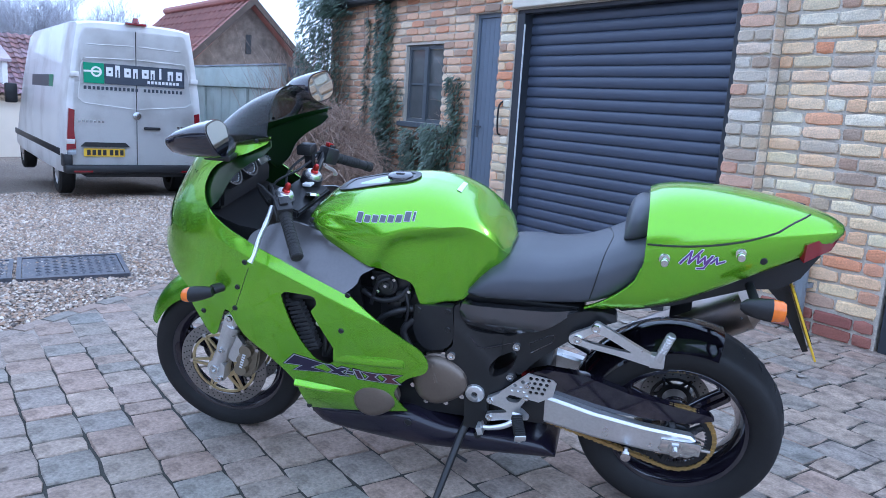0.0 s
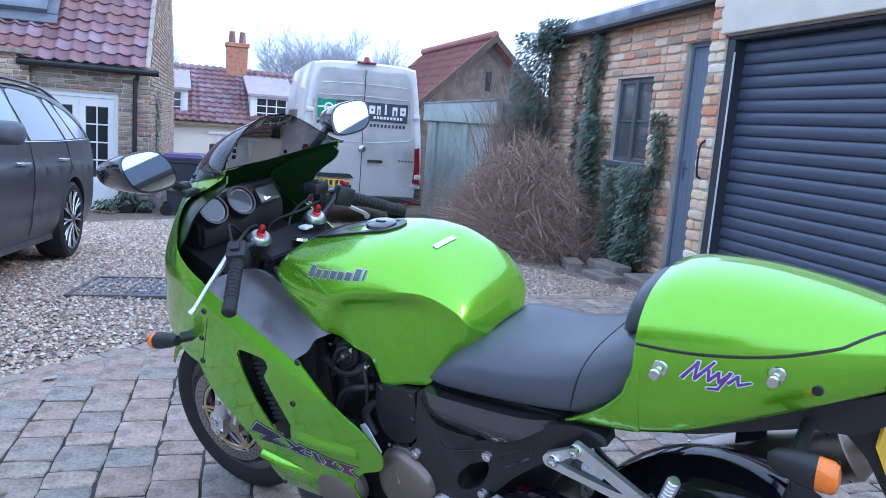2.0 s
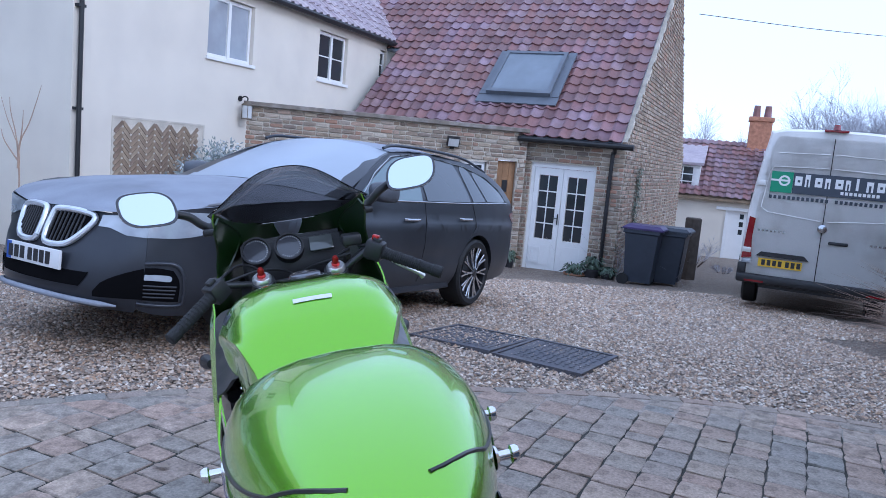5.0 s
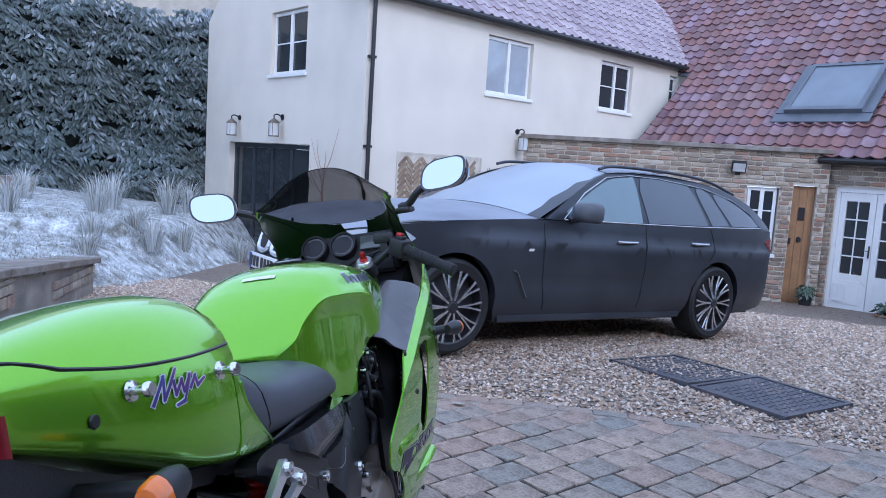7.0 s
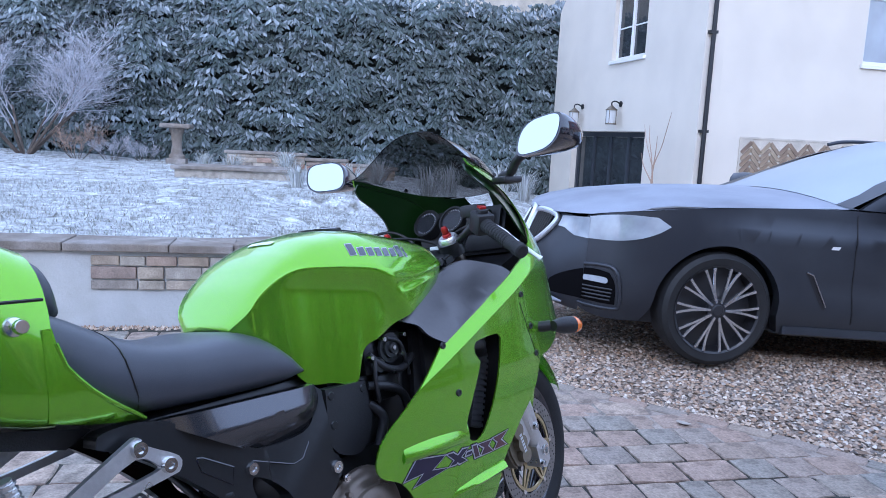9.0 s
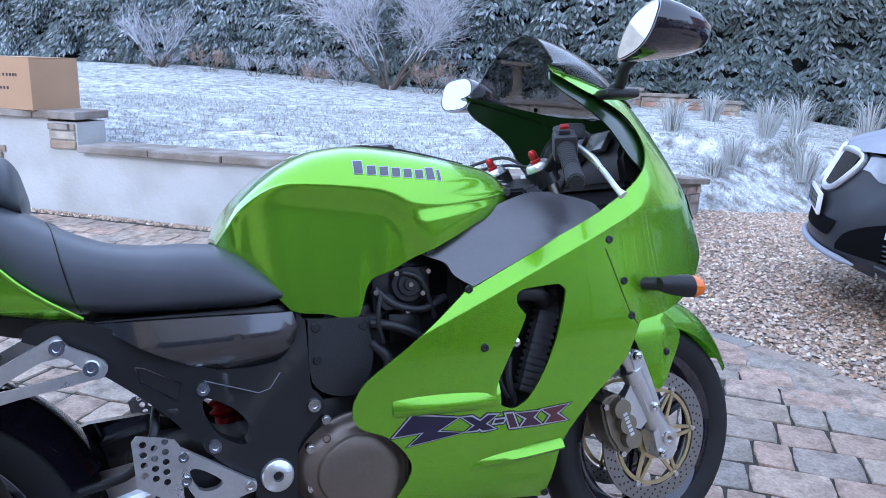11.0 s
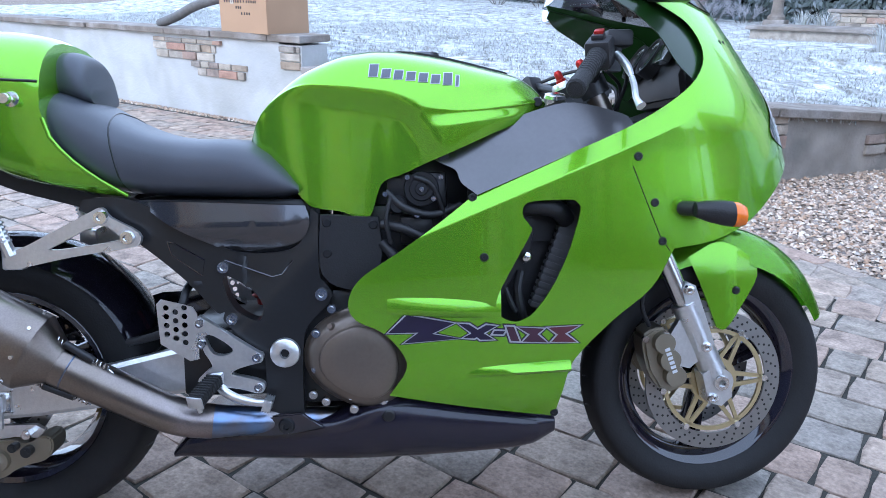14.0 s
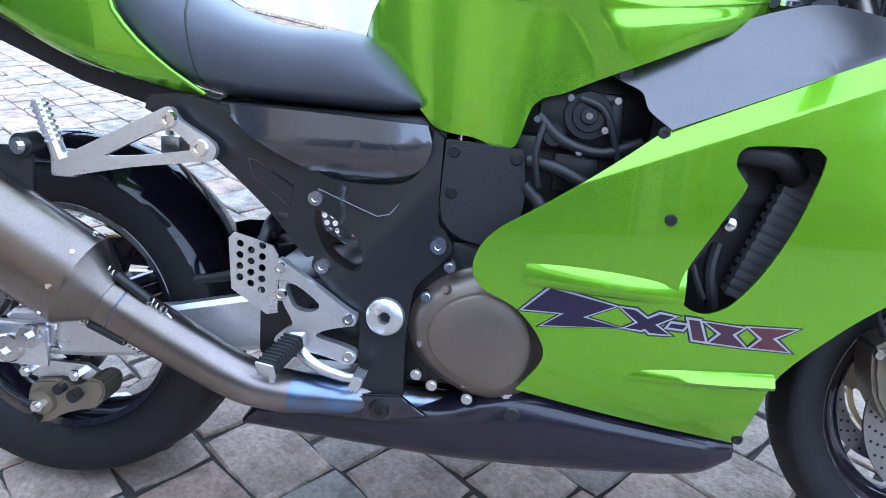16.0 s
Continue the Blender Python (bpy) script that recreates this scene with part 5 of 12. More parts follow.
cap_pts = [(0.72 + 0.26 * (p.x), 0.072 * p.y, 0) for p in round_loop([(0.12, -0.8), (0.5, -1.0), (0.9, -0.95), (1.0, -0.6), (1.0, 0.6), (0.9, 0.95), (0.5, 1.0), (0.12, 0.8), (0.0, 0.3), (0.0, -0.3)], 3)]
cap_pts = [(x, y, tank_top(x) - 0.5 * y * y + 0.001) for x, y, _ in cap_pts]
bm = bmesh.new()
flat_ring(bm, cap_pts, 0.86, 0.004)
bpart("tank_panel_rim", bm, SATIN_BLACK, "black rim round the filler panel", tank)
bm = bmesh.new()
c = sum((Vector(p) for p in cap_pts), Vector()) / len(cap_pts)
vs = [bm.verts.new(c + (Vector(p) - c) * 0.86 + Vector((0, 0, 0.002))) for p in cap_pts]
bm.faces.new(vs)
bpart("filler_panel", bm, GREY_PANEL, "grey filler panel", tank)
bm = bmesh.new()
lathe(bm, [(0.0, 0.012), (0.034, 0.012), (0.040, 0.009), (0.042, 0.0), (0.0, 0.0)], 28, Matrix.Translation((0.785, 0, tank_top(0.785) + 0.001)) @ Matrix.Rotation(radians(90), 4, "X"))
box(bm, (0.772, -0.006, tank_top(0.785) + 0.010), (0.800, 0.006, tank_top(0.785) + 0.017), bevel=0.002)
bpart("fuel_cap", bm, GUNMETAL, "round dark metal fuel cap", tank)
bm = bmesh.new()
g0 = [[bm.verts.new((0.572 + 0.014 * i, -0.045 + 0.0225 * j, tank_top(0.572 + 0.014 * i) + 0.0025 - 0.55 * (-0.045 + 0.0225 * j) ** 2)) for j in range(5)] for i in range(2)]
for j in range(4):
    bm.faces.new((g0[0][j], g0[0][j + 1], g0[1][j + 1], g0[1][j]))
bpart("sticker", bm, WHITE_MARK, "small white sticker strip", tank)

# --- seat and tail ---
SEAT_ROWS = [(-0.03, 0.995, 0.86, 0.160, 0.45, 0.72), (0.02, 0.985, 0.83, 0.168, 0.45, 0.70), (0.07, 0.960, 0.795, 0.173, 0.45, 0.66), (0.13, 0.925, 0.768, 0.176, 0.45, 0.62), (0.20, 0.897, 0.758, 0.180, 0.45, 0.6), (0.28, 0.885, 0.754, 0.187, 0.42, 0.6),
             (0.36, 0.884, 0.752, 0.196, 0.40, 0.62), (0.43, 0.872, 0.750, 0.200, 0.40, 0.68), (0.48, 0.835, 0.752, 0.196, 0.42, 0.75), (0.515, 0.790, 0.760, 0.180, 0.5, 0.9)]
seat = shell("seat", SEAT_ROWS, SEAT_VINYL, "black vinyl rider's seat", crease=75)
pad = shell("seat_pad", [(0.0, 1.075, 0.97, 0.105, 0.4, 0.7), (0.03, 1.072, 0.962, 0.110, 0.4, 0.7), (0.052, 1.050, 0.955, 0.105, 0.4, 0.8), (0.066, 1.00, 0.955, 0.085, 0.4, 0.9)], SEAT_VINYL, "black hump pad behind the seat")
seat_tree = BVHTree.FromPolygons([v.co for v in seat.data.vertices], [tuple(q.vertices) for q in seat.data.polygons])
bm = bmesh.new()
seam = []
for t in np.linspace(-1, 1, 33):
    a = radians(90 - 112 * abs(t))
    at = Vector((0.098 + 0.058 * abs(t) ** 1.5, math.copysign(0.30 * math.cos(a), t), 0.83 + 0.30 * math.sin(a)))
    hit = seat_tree.ray_cast(at, (Vector((at.x, 0, 0.83)) - at).normalized())[0]
    if hit:
        seam.append(hit)
tube(bm, seam, 0.0020, 5)
bpart("seat_seam", bm, SATIN_BLACK, parent=seat)

TAIL_ROWS = [(-0.53, 1.045, 1.020, 0.030, 0.5, 0.9), (-0.50, 1.062, 0.998, 0.058, 0.45, 0.85), (-0.45, 1.078, 0.975, 0.088, 0.42, 0.8), (-0.38, 1.094, 0.945, 0.120, 0.40, 0.78), (-0.29, 1.108, 0.905, 0.152, 0.40, 0.76), (-0.19, 1.117, 0.858, 0.178, 0.40, 0.75),
             (-0.10, 1.116, 0.815, 0.192, 0.42, 0.75), (-0.03, 1.106, 0.792, 0.196, 0.44, 0.74), (0.004, 1.092, 0.785, 0.196, 0.44, 0.73)]


def tail_flank(x, y, z, a):
    """Fuller below the widest line, so that the flanks come straight down."""
    return (y * abs(math.cos(a)) ** (0.15 - 0.75), z) if a < 0 and abs(math.cos(a)) > 1e-4 else (y, z)


tail = shell("tail_cowl", TAIL_ROWS, GREEN, "lime green tail cowl with a single-seat hump", crease=65, ledge=tail_flank)
def tail_y(x, z):
    zt, zb, w, mid, sq = (table([(r[0], r[k]) for r in TAIL_ROWS], x) for k in range(1, 6))
    zm = zb + (zt - zb) * mid
    u = min(1.0, abs(z - zm) / ((zt - zm) if z > zm else (zm - zb)))
    s = u ** (1 / sq)
    return w * max(0.0, 1 - s * s) ** ((sq if z > zm else 0.15) / 2)


TAIL_SIDE = [(0.160, 0.762, 1), (0.111, 0.796), (0.06, 0.838), (0.02, 0.885), (0.004, 0.95, 1), (-0.012, 0.95, 1), (-0.012, 0.800, 1), (0.016, 0.790), (0.06, 0.778), (0.111, 0.768)]


def tail_side_y(x, z):
    """The tail's flank carried on below the seat."""
    x = max(x, -0.02)
    zb = 0.785 - 0.16 * max(0.0, x) - 0.006
    u = min(1.0, max(0.0, (0.92 - z) / (0.92 - zb)))
    return (0.1965 - 0.05 * max(0.0, x)) * max(0.0, 1 - u ** 2.74) ** 0.075


for s in (1, -1):
    flank = panel("tail_side", TAIL_SIDE, tail_side_y, GREEN, s, step=0.03, rim=0.02, lift=0.0006)
    bm = bmesh.new()
    tube(bm, [(x, s * (tail_side_y(x, z) - 0.001), z) for x, z in ((0.158, 0.764), (0.135, 0.780), (0.111, 0.796), (0.085, 0.816), (0.06, 0.838), (0.038, 0.862), (0.02, 0.886), (0.008, 0.925))], 0.0045, 8)
    bpart("lip", bm, GREEN, parent=flank, crease=60)
for s in (1, -1):
    bm = bmesh.new()
    line = smooth_line([(0.0, 0, 0.998), (-0.12, 0, 1.004), (-0.24, 0, 1.020), (-0.33, 0, 1.043), (-0.35, 0, 1.051)], 5)
    tree = BVHTree.FromPolygons([v.co for v in tail.data.vertices], [tuple(q.vertices) for q in tail.data.polygons])
    seam = []
    for p in line:
        hit, nrm, _, _ = tree.find_nearest(Vector((p.x, s * max(0.03, tail_y(p.x, p.z)), p.z)))
        seam.append(hit)
    for x, y, z in ((-0.368, 0.104, 1.059), (-0.386, 0.092, 1.067), (-0.404, 0.078, 1.074), (-0.420, 0.062, 1.080), (-0.432, 0.044, 1.084)):
        seam.append(tree.find_nearest(Vector((x, s * y, z)))[0])
    tube(bm, seam, 0.0030, 6)
    bpart("seam", bm, SATIN_BLACK, parent=tail)
    for x, z in ((-0.05, 0.961), (-0.25, 0.987)):
        y = tail_y(x, z)
        bm = bmesh.new()
        lathe(bm, [(0.0, 0.034), (0.010, 0.034), (0.012, 0.030), (0.012, 0.024), (0.007, 0.022), (0.007, 0.006), (0.015, 0.004), (0.017, 0.0)], 20, Matrix.Translation((x, s * (y - 0.002), z)) @ Matrix.Diagonal((1, s, 1, 1)))
        bpart("luggage_bobbin", bm, POLISHED, "chrome luggage bobbin", tail)
    bm = bmesh.new()
    lathe(bm, [(0.0, 0.003), (0.009, 0.003), (0.011, 0.0)], 16, Matrix.Translation((-0.315, s * (tail_y(-0.315, 0.965)), 0.965)) @ Matrix.Diagonal((1, s, 1, 1)))
    bpart("rubber_plug", bm, SATIN_BLACK, parent=tail)

# brush-stroke decal on the tail
SQUIGGLE = [((0.0, 0.0), (0.011, 0.036)), ((0.011, 0.036), (0.022, 0.002)), ((0.022, 0.002), (0.036, 0.040)), ((0.036, 0.024), (0.046, 0.003)), ((0.046, 0.003), (0.054, 0.022)), ((0.054, 0.022), (0.064, 0.003)), ((0.064, 0.003), (0.073, 0.024)),
            ((0.073, 0.024), (0.070, -0.012)), ((0.070, -0.012), (0.054, -0.014)), ((0.079, 0.004), (0.087, 0.020)), ((0.087, 0.020), (0.097, 0.003)), ((0.097, 0.003), (0.112, 0.010))]


def decal_stroke(a, b, half, x0, z0, d):
    """A tapering slanted stroke in the side view."""
    pa, pb = Vector((a[0] + 0.45 * a[1], a[1])), Vector((b[0] + 0.45 * b[1], b[1]))
    q = (pb - pa).normalized()
    n = Vector((-q.y, q.x)) * half
    pts = [pa - q * half * 0.6 + n * 0.9, pb + q * half * 0.6 + n * 0.6, pb + q * half * 1.1 - n * 0.3, pb + q * half * 0.5 - n * 0.8, pa - q * half * 0.6 - n]
    return [(x0 + d * p.x, z0 + p.y, 1) for p in pts]


for s in (1, -1):
    for a, b in SQUIGGLE:
        x0, d = (-0.093, -1) if s > 0 else (-0.222, 1)
        panel("decal_edge", decal_stroke(a, b, 0.0058, x0, 0.955, d), tail_y, WHITE_MARK, s, step=0.05, rim=0, lift=0.0022, parent=tail, steps=2)
        panel("decal_stroke", decal_stroke(a, b, 0.0034, x0, 0.955, d), tail_y, VIOLET, s, step=0.05, rim=0, lift=0.0030, parent=tail, steps=2)

bm = bmesh.new()
for s in (1, -1):
    rings = [[(-0.525, s * 0.012, 1.035), (-0.525, s * 0.012, 1.005), (-0.50, s * 0.058, 0.985), (-0.485, s * 0.064, 1.025)], [(-0.505, s * 0.020, 1.030), (-0.50, s * 0.020, 0.985), (-0.425, s * 0.108, 0.958), (-0.425, s * 0.108, 1.012)], [(-0.46, s * 0.02, 1.02), (-0.46, s * 0.02, 0.98), (-0.415, s * 0.095, 0.965), (-0.415, s * 0.095, 1.005)]]
    loft(bm, rings)
bpart("tail_light", bm, RED_LENS, "dark red wrap-round tail light", crease=30)
bm = bmesh.new()
prism(bm, [(0.10, 0.755), (-0.10, 0.80), (-0.30, 0.895), (-0.42, 0.96), (-0.47, 0.975), (-0.43, 0.90), (-0.38, 0.86), (-0.30, 0.85), (-0.20, 0.81), (-0.10, 0.77), (0.05, 0.73)], -0.085, 0.085)
bpart("undertail", bm, BLACK_PLASTIC, "black plastic undertail", crease=25)
bm = bmesh.new()
prism(bm, [(-0.33, 0.87), (-0.405, 0.88), (-0.50, 0.655), (-0.485, 0.65), (-0.40, 0.80)], -0.05, 0.05)
bpart("plate_hanger", bm, BLACK_PLASTIC, crease=25)
plate_m = Matrix.Translation((-0.460, 0, 0.760)) @ Matrix.Rotation(radians(23.6), 4, "Y")
bm = bmesh.new()
box(bm, (-0.006, -0.112, -0.115), (0.0, 0.112, 0.115), plate_m)
nplate = bpart("number_plate", bm, YELLOW_PLATE, "yellow rear number plate", crease=30)
bm = bmesh.new()
for r in range(2):
    for k in range(4 if r else 3):
        box(bm, (-0.009, -0.085 + k * 0.046, 0.012 - r * 0.085), (-0.0055, -0.085 + k * 0.046 + 0.030, 0.072 - r * 0.085), plate_m)
bpart("plate_bars", bm, BLACK_PLASTIC, "plain dark bars", nplate, 0)
for s in (1, -1):
    bm = bmesh.new()
    tube(bm, [(-0.30, s * 0.07, 0.862), (-0.305, s * 0.215, 0.862)], 0.013, 10)
    rings = []
    for t, r in ((0.0, 0.010), (0.12, 0.022), (0.4, 0.030), (0.68, 0.033), (0.70, 0.033)):
        rings.append([(-0.262 - 0.115 * t, s * (0.230 + 0.010 * t + 0.75 * r * math.cos(a)), 0.862 + r * math.sin(a)) for a in np.linspace(0, 2 * math.pi, 15)[:-1]])
    loft(bm, rings)
    ind = bpart("rear_indicator", bm, BLACK_PLASTIC, "black indicator with an amber lens")
    bm = bmesh.new()
    rings = []
    for t, r in ((0.70, 0.0325), (0.90, 0.031), (0.98, 0.026), (1.01, 0.012)):
        rings.append([(-0.262 - 0.115 * t, s * (0.230 + 0.010 * t + 0.75 * r * math.cos(a)), 0.862 + r * math.sin(a)) for a in np.linspace(0, 2 * math.pi, 15)[:-1]])
    loft(bm, rings)
    bpart("lens", bm, AMBER, "amber lens", ind)

# --- fairing ---
W_ROWS = [(0.20, 0.170), (0.27, 0.205), (0.34, 0.238), (0.45, 0.262), (0.55, 0.276), (0.65, 0.286), (0.75, 0.290), (0.85, 0.294), (0.95, 0.303), (1.05, 0.294), (1.15, 0.266), (1.25, 0.230), (1.32, 0.215)]
XF_ROWS = [(0.50, 1.80), (0.60, 1.74), (0.70, 1.69), (0.78, 1.665), (0.86, 1.640), (0.95, 1.602), (1.07, 1.525), (1.14, 1.475), (1.20, 1.425), (1.28, 1.37)]


SHOULDER = 0.730


def fair_y(x, z):
    w, xf = table(W_ROWS, z), table(XF_ROWS, z)
    x0 = 1.12 if z < 0.9 else 1.12 - 0.20 * min(1.0, (z - 0.9) / 0.35)
    if x > x0:
        u = min(0.9995, (x - x0) / (xf - x0))
        w *= (1 - u ** 2.3) ** 0.55
    if x < 0.95:
        w -= 0.10 * (0.95 - x) ** 1.6
    # folded shoulder along the upper edge
    if 0.62 < x < 1.33 and z < 0.99:
        w -= 0.58 * min(1.0, (1.33 - x) / 0.10) * min(0.04, max(0.0, z - SHOULDER - 0.424 * (x - 0.882)))
    return w


def nose_pts(zs):
    return [(table(XF_ROWS, z) - 0.002, z) for z in zs]


FAIR = [(1.120, 1.232, 1), (1.19, 1.216), (1.27, 1.194), (1.37, 1.166), (1.455, 1.150, 1), *nose_pts((1.07, 1.0, 0.93, 0.88)), (1.632, 0.845, 1), (1.59, 0.800), (1.53, 0.745), (1.46, 0.695), (1.38, 0.665), (1.295, 0.652, 1), (1.25, 0.570), (1.17, 0.500), (1.095, 0.415), (1.075, 0.345), (1.062, 0.275, 1), (0.87, 0.305), (0.702, 0.336, 1), (0.738, 0.395), (0.730, 0.435),
        (0.690, 0.480), (0.635, 0.508), (0.620, 0.545), (0.645, 0.595), (0.72, 0.648), (0.81, 0.712), (0.882, 0.768, 1), (1.0, 0.818), (1.17, 0.890), (1.265, 0.942), (1.335, 0.998), (1.362, 1.055), (1.335, 1.115), (1.265, 1.154), (1.20, 1.178), (1.130, 1.212, 1)]
VENT = [(0.975, 0.729), (0.979, 0.745), (0.998, 0.753), (1.069, 0.756), (1.086, 0.750), (1.093, 0.731), (1.071, 0.648), (1.040, 0.575), (1.007, 0.525), (0.985, 0.508), (0.962, 0.502), (0.936, 0.513), (0.925, 0.534), (0.930, 0.565), (0.960, 0.626), (0.993, 0.690), (0.990, 0.704), (0.979, 0.718)]


def grown(pts, d):
    """An outline moved out by d, corners cut where they are sharp."""
    n, out = len(pts), []
    area = sum(pts[k - 1][0] * pts[k][1] - pts[k][0] * pts[k - 1][1] for k in range(n))
    for k in range(n):
        p, a, b = Vector(pts[k][:2]), Vector(pts[k - 1][:2]), Vector(pts[(k + 1) % n][:2])
        u, v = (p - a).normalized(), (b - p).normalized()
        m = Vector((u.y + v.y, -u.x - v.x)) * (1 if area > 0 else -1)
        c = max(0.55, m.length / 2)
        out.append((*(p + (m.normalized() if m.length > 1e-6 else u) * d / c), 1))
    return out


# jagged strokes of the model decal, forward along the right side
STROKES = [([(0.701, 0.480), (0.740, 0.519), (0.838, 0.501), (0.792, 0.478), (0.850, 0.467), (0.733, 0.457), (0.764, 0.481)], 0),
           ([(0.846, 0.500), (0.868, 0.498), (0.921, 0.464), (0.893, 0.464)], 0), ([(0.904, 0.496), (0.926, 0.494), (0.880, 0.467), (0.856, 0.468)], 0), ([(0.922, 0.483), (0.944, 0.482), (0.940, 0.475), (0.918, 0.476)], 0),
           ([(0.946, 0.492), (0.962, 0.491), (0.975, 0.459), (0.957, 0.460)], 1), ([(0.970, 0.490), (1.026, 0.486), (1.012, 0.474), (1.034, 0.455), (0.982, 0.458), (0.996, 0.474)], 1),
           ([(1.034, 0.488), (1.100, 0.491), (1.070, 0.474), (1.096, 0.455), (1.042, 0.456), (1.056, 0.472)], 2)]
for s in (1, -1):
    side_panel = panel("fairing_side", FAIR, fair_y, GREEN, s, [VENT], step=0.022, rim=0.005, lining=SHADED_GREEN, label="lime green fairing side with a cooling vent", fine_x=(1.595, 1.61, 1.62, 1.628), slants=[((0.882, 0, SHOULDER + d), (-0.424, 0, 1)) for d in (-0.0035, 0.0, 0.0035)])
    # panel joint and screws
    bm = bmesh.new()
    tube(bm, [(x, s * (fair_y(x, z) + 0.0002), z) for x, z in ((1.165, 0.885), (1.20, 0.82), (1.235, 0.74), (1.262, 0.68), (1.285, 0.648))], 0.0010, 5)
    bpart("panel_joint", bm, SATIN_BLACK, parent=side_panel)
    for x, z in ((0.898, 0.640), (1.209, 0.842), (1.248, 0.748), (1.268, 0.668), (0.876, 0.760), (1.062, 0.285)):
        bm = bmesh.new()
        lathe(bm, [(0.0, 0.002), (0.003, 0.002), (0.004, 0.004), (0.0075, 0.004), (0.0095, 0.0)], 14, Matrix.Translation((x, s * fair_y(x, z), z)) @ Matrix.Diagonal((1, s, 1, 1)))
        bpart("screw", bm, SATIN_BLACK, parent=side_panel)
    # model decal on the lower fairing
    for pts, shade in STROKES:
        pts = pts if s < 0 else [(1.812 - x, z) for x, z in pts]
        for lift, grow, m_ in ((0.0008, 0.0060, PURPLE), (0.0012, 0.0036, SILVER_DECAL), (0.0017, 0.0, (PURPLE, DUSK, MAROON)[shade])):
            panel("decal_bar", grown(pts, grow), fair_y, m_, s, step=0.03, rim=0, lift=lift + 0.0001 * shade, parent=side_panel, steps=1)
    # aero fin
    bm = bmesh.new()
    rings = []
    for x in np.linspace(0.865, 1.085, 12):
        t = (x - 0.865) / 0.22
        o = 0.022 * math.sin(math.pi * min(1, t * 1.15) * 0.5 + 0.15)
        zc = 0.388 + 0.012 * t
        y = fair_y(x, zc) - 0.004
        rings.append([(x, s * y, zc + 0.018), (x, s * (y + o * 0.7), zc + 0.010), (x, s * (y + o), zc - 0.002), (x, s * (y + o * 0.8), zc - 0.008), (x, s * y, zc - 0.012)])
    loft(bm, rings)
    bpart("fairing_fin", bm, GREEN, parent=side_panel, crease=50)
    # ledge above the decal
    bm = bmesh.new()
    rings = []
    for x in np.linspace(0.70, 0.935, 16):
        t = (x - 0.70) / 0.235
        zc = 0.534 - 0.010 * t
        y = fair_y(x, zc) - 0.003
        o = 0.004 + 0.012 * math.sin(math.pi * min(1.0, 0.1 + t * 0.95)) ** 0.7
        rings.append([(x, s * (y - 0.004), zc + 0.044), (x, s * (y + o * 0.55), zc + 0.020), (x, s * (y + o), zc + 0.002), (x, s * (y + o * 0.9), zc - 0.006), (x, s * (y - 0.002), zc - 0.018)])
    loft(bm, rings)
    bpart("fairing_ledge", bm, GREEN, parent=side_panel, crease=70)
    # inside of the vent
    bm = bmesh.new()
    prism(bm, [(0.84, 0.42), (1.12, 0.42), (1.19, 0.80), (0.88, 0.80)], s * 0.155, s * 0.17)
    box(bm, (1.112, min(s * 0.15, s * 0.262), 0.45), (1.120, max(s * 0.15, s * 0.262), 0.80))
    bpart("vent_backing", bm, BLACK_PLASTIC, crease=30)
    bm = bmesh.new()
    box(bm, (-0.024, -0.012, -0.13), (0.024, 0.008, 0.12), Matrix.Translation((1.068, s * 0.212, 0.628)) @ Matrix.Rotation(radians(-160), 4, "Y"), bevel=0.003)
    for k in range(16):
        box(bm, (-0.026, -0.015, -0.125 + k * 0.0155), (0.026, 0.015, -0.116 + k * 0.0155), Matrix.Translation((1.068, s * 0.212, 0.628)) @ Matrix.Rotation(radians(-160), 4, "Y"))
    bpart("radiator", bm, RADIATOR, "finned black radiator", crease=30)
    bm = bmesh.new()
    tube(bm, smooth_line([(0.955, s * 0.235, 0.735), (1.0, s * 0.25, 0.742), (1.05, s * 0.245, 0.735), (1.08, s * 0.22, 0.71)]), 0.020, 12)
    tube(bm, smooth_line([(0.985, s * 0.215, 0.60), (0.978, s * 0.222, 0.56), (0.985, s * 0.222, 0.52), (0.99, s * 0.215, 0.50)]), 0.011, 10)
    tube(bm, smooth_line([(0.945, s * 0.225, 0.585), (0.955, s * 0.232, 0.55), (0.972, s * 0.23, 0.515)]), 0.006, 8)
    bpart("coolant_hose", bm, BLACK_PLASTIC, "black coolant hose", crease=60)
    bm = bmesh.new()
    lathe(bm, [(0, 0.012), (0.006, 0.012), (0.010, 0.009), (0.010, 0.0)], 14, Matrix.Translation((0.991, s * 0.242, 0.635)) @ Matrix.Diagonal((1, s, 1, 1)))
    bpart("bolt", bm, POLISHED, "steel bolt")
    bm = bmesh.new()
    prism(bm, [(0.985, 0.722), (1.006, 0.716), (1.010, 0.690), (0.998, 0.660), (1.004, 0.640), (0.998, 0.622), (0.976, 0.618), (0.952, 0.567), (0.938, 0.548), (0.928, 0.556), (0.948, 0.610), (0.972, 0.650), (0.980, 0.690)], s * 0.226, s * 0.238)
    bmesh.ops.bevel(bm, geom=bm.edges[:], offset=0.003, segments=2, affect="EDGES")
    bpart("radiator_bracket", bm, SATIN_BLACK, "black cast radiator bracket", crease=35)
    # grey upper panel between tank and fairing
    def grey_y(x, z):
        d = z - (0.768 + (x - 0.882) * 0.424)
        return 0.272 - 0.72 * d + 0.03 * max(0, 0.9 - x) - 0.016 * math.sin(math.pi * min(1.0, max(0.0, d / 0.115))) * min(1.0, max(0.0, (x - 0.84) / 0.12))
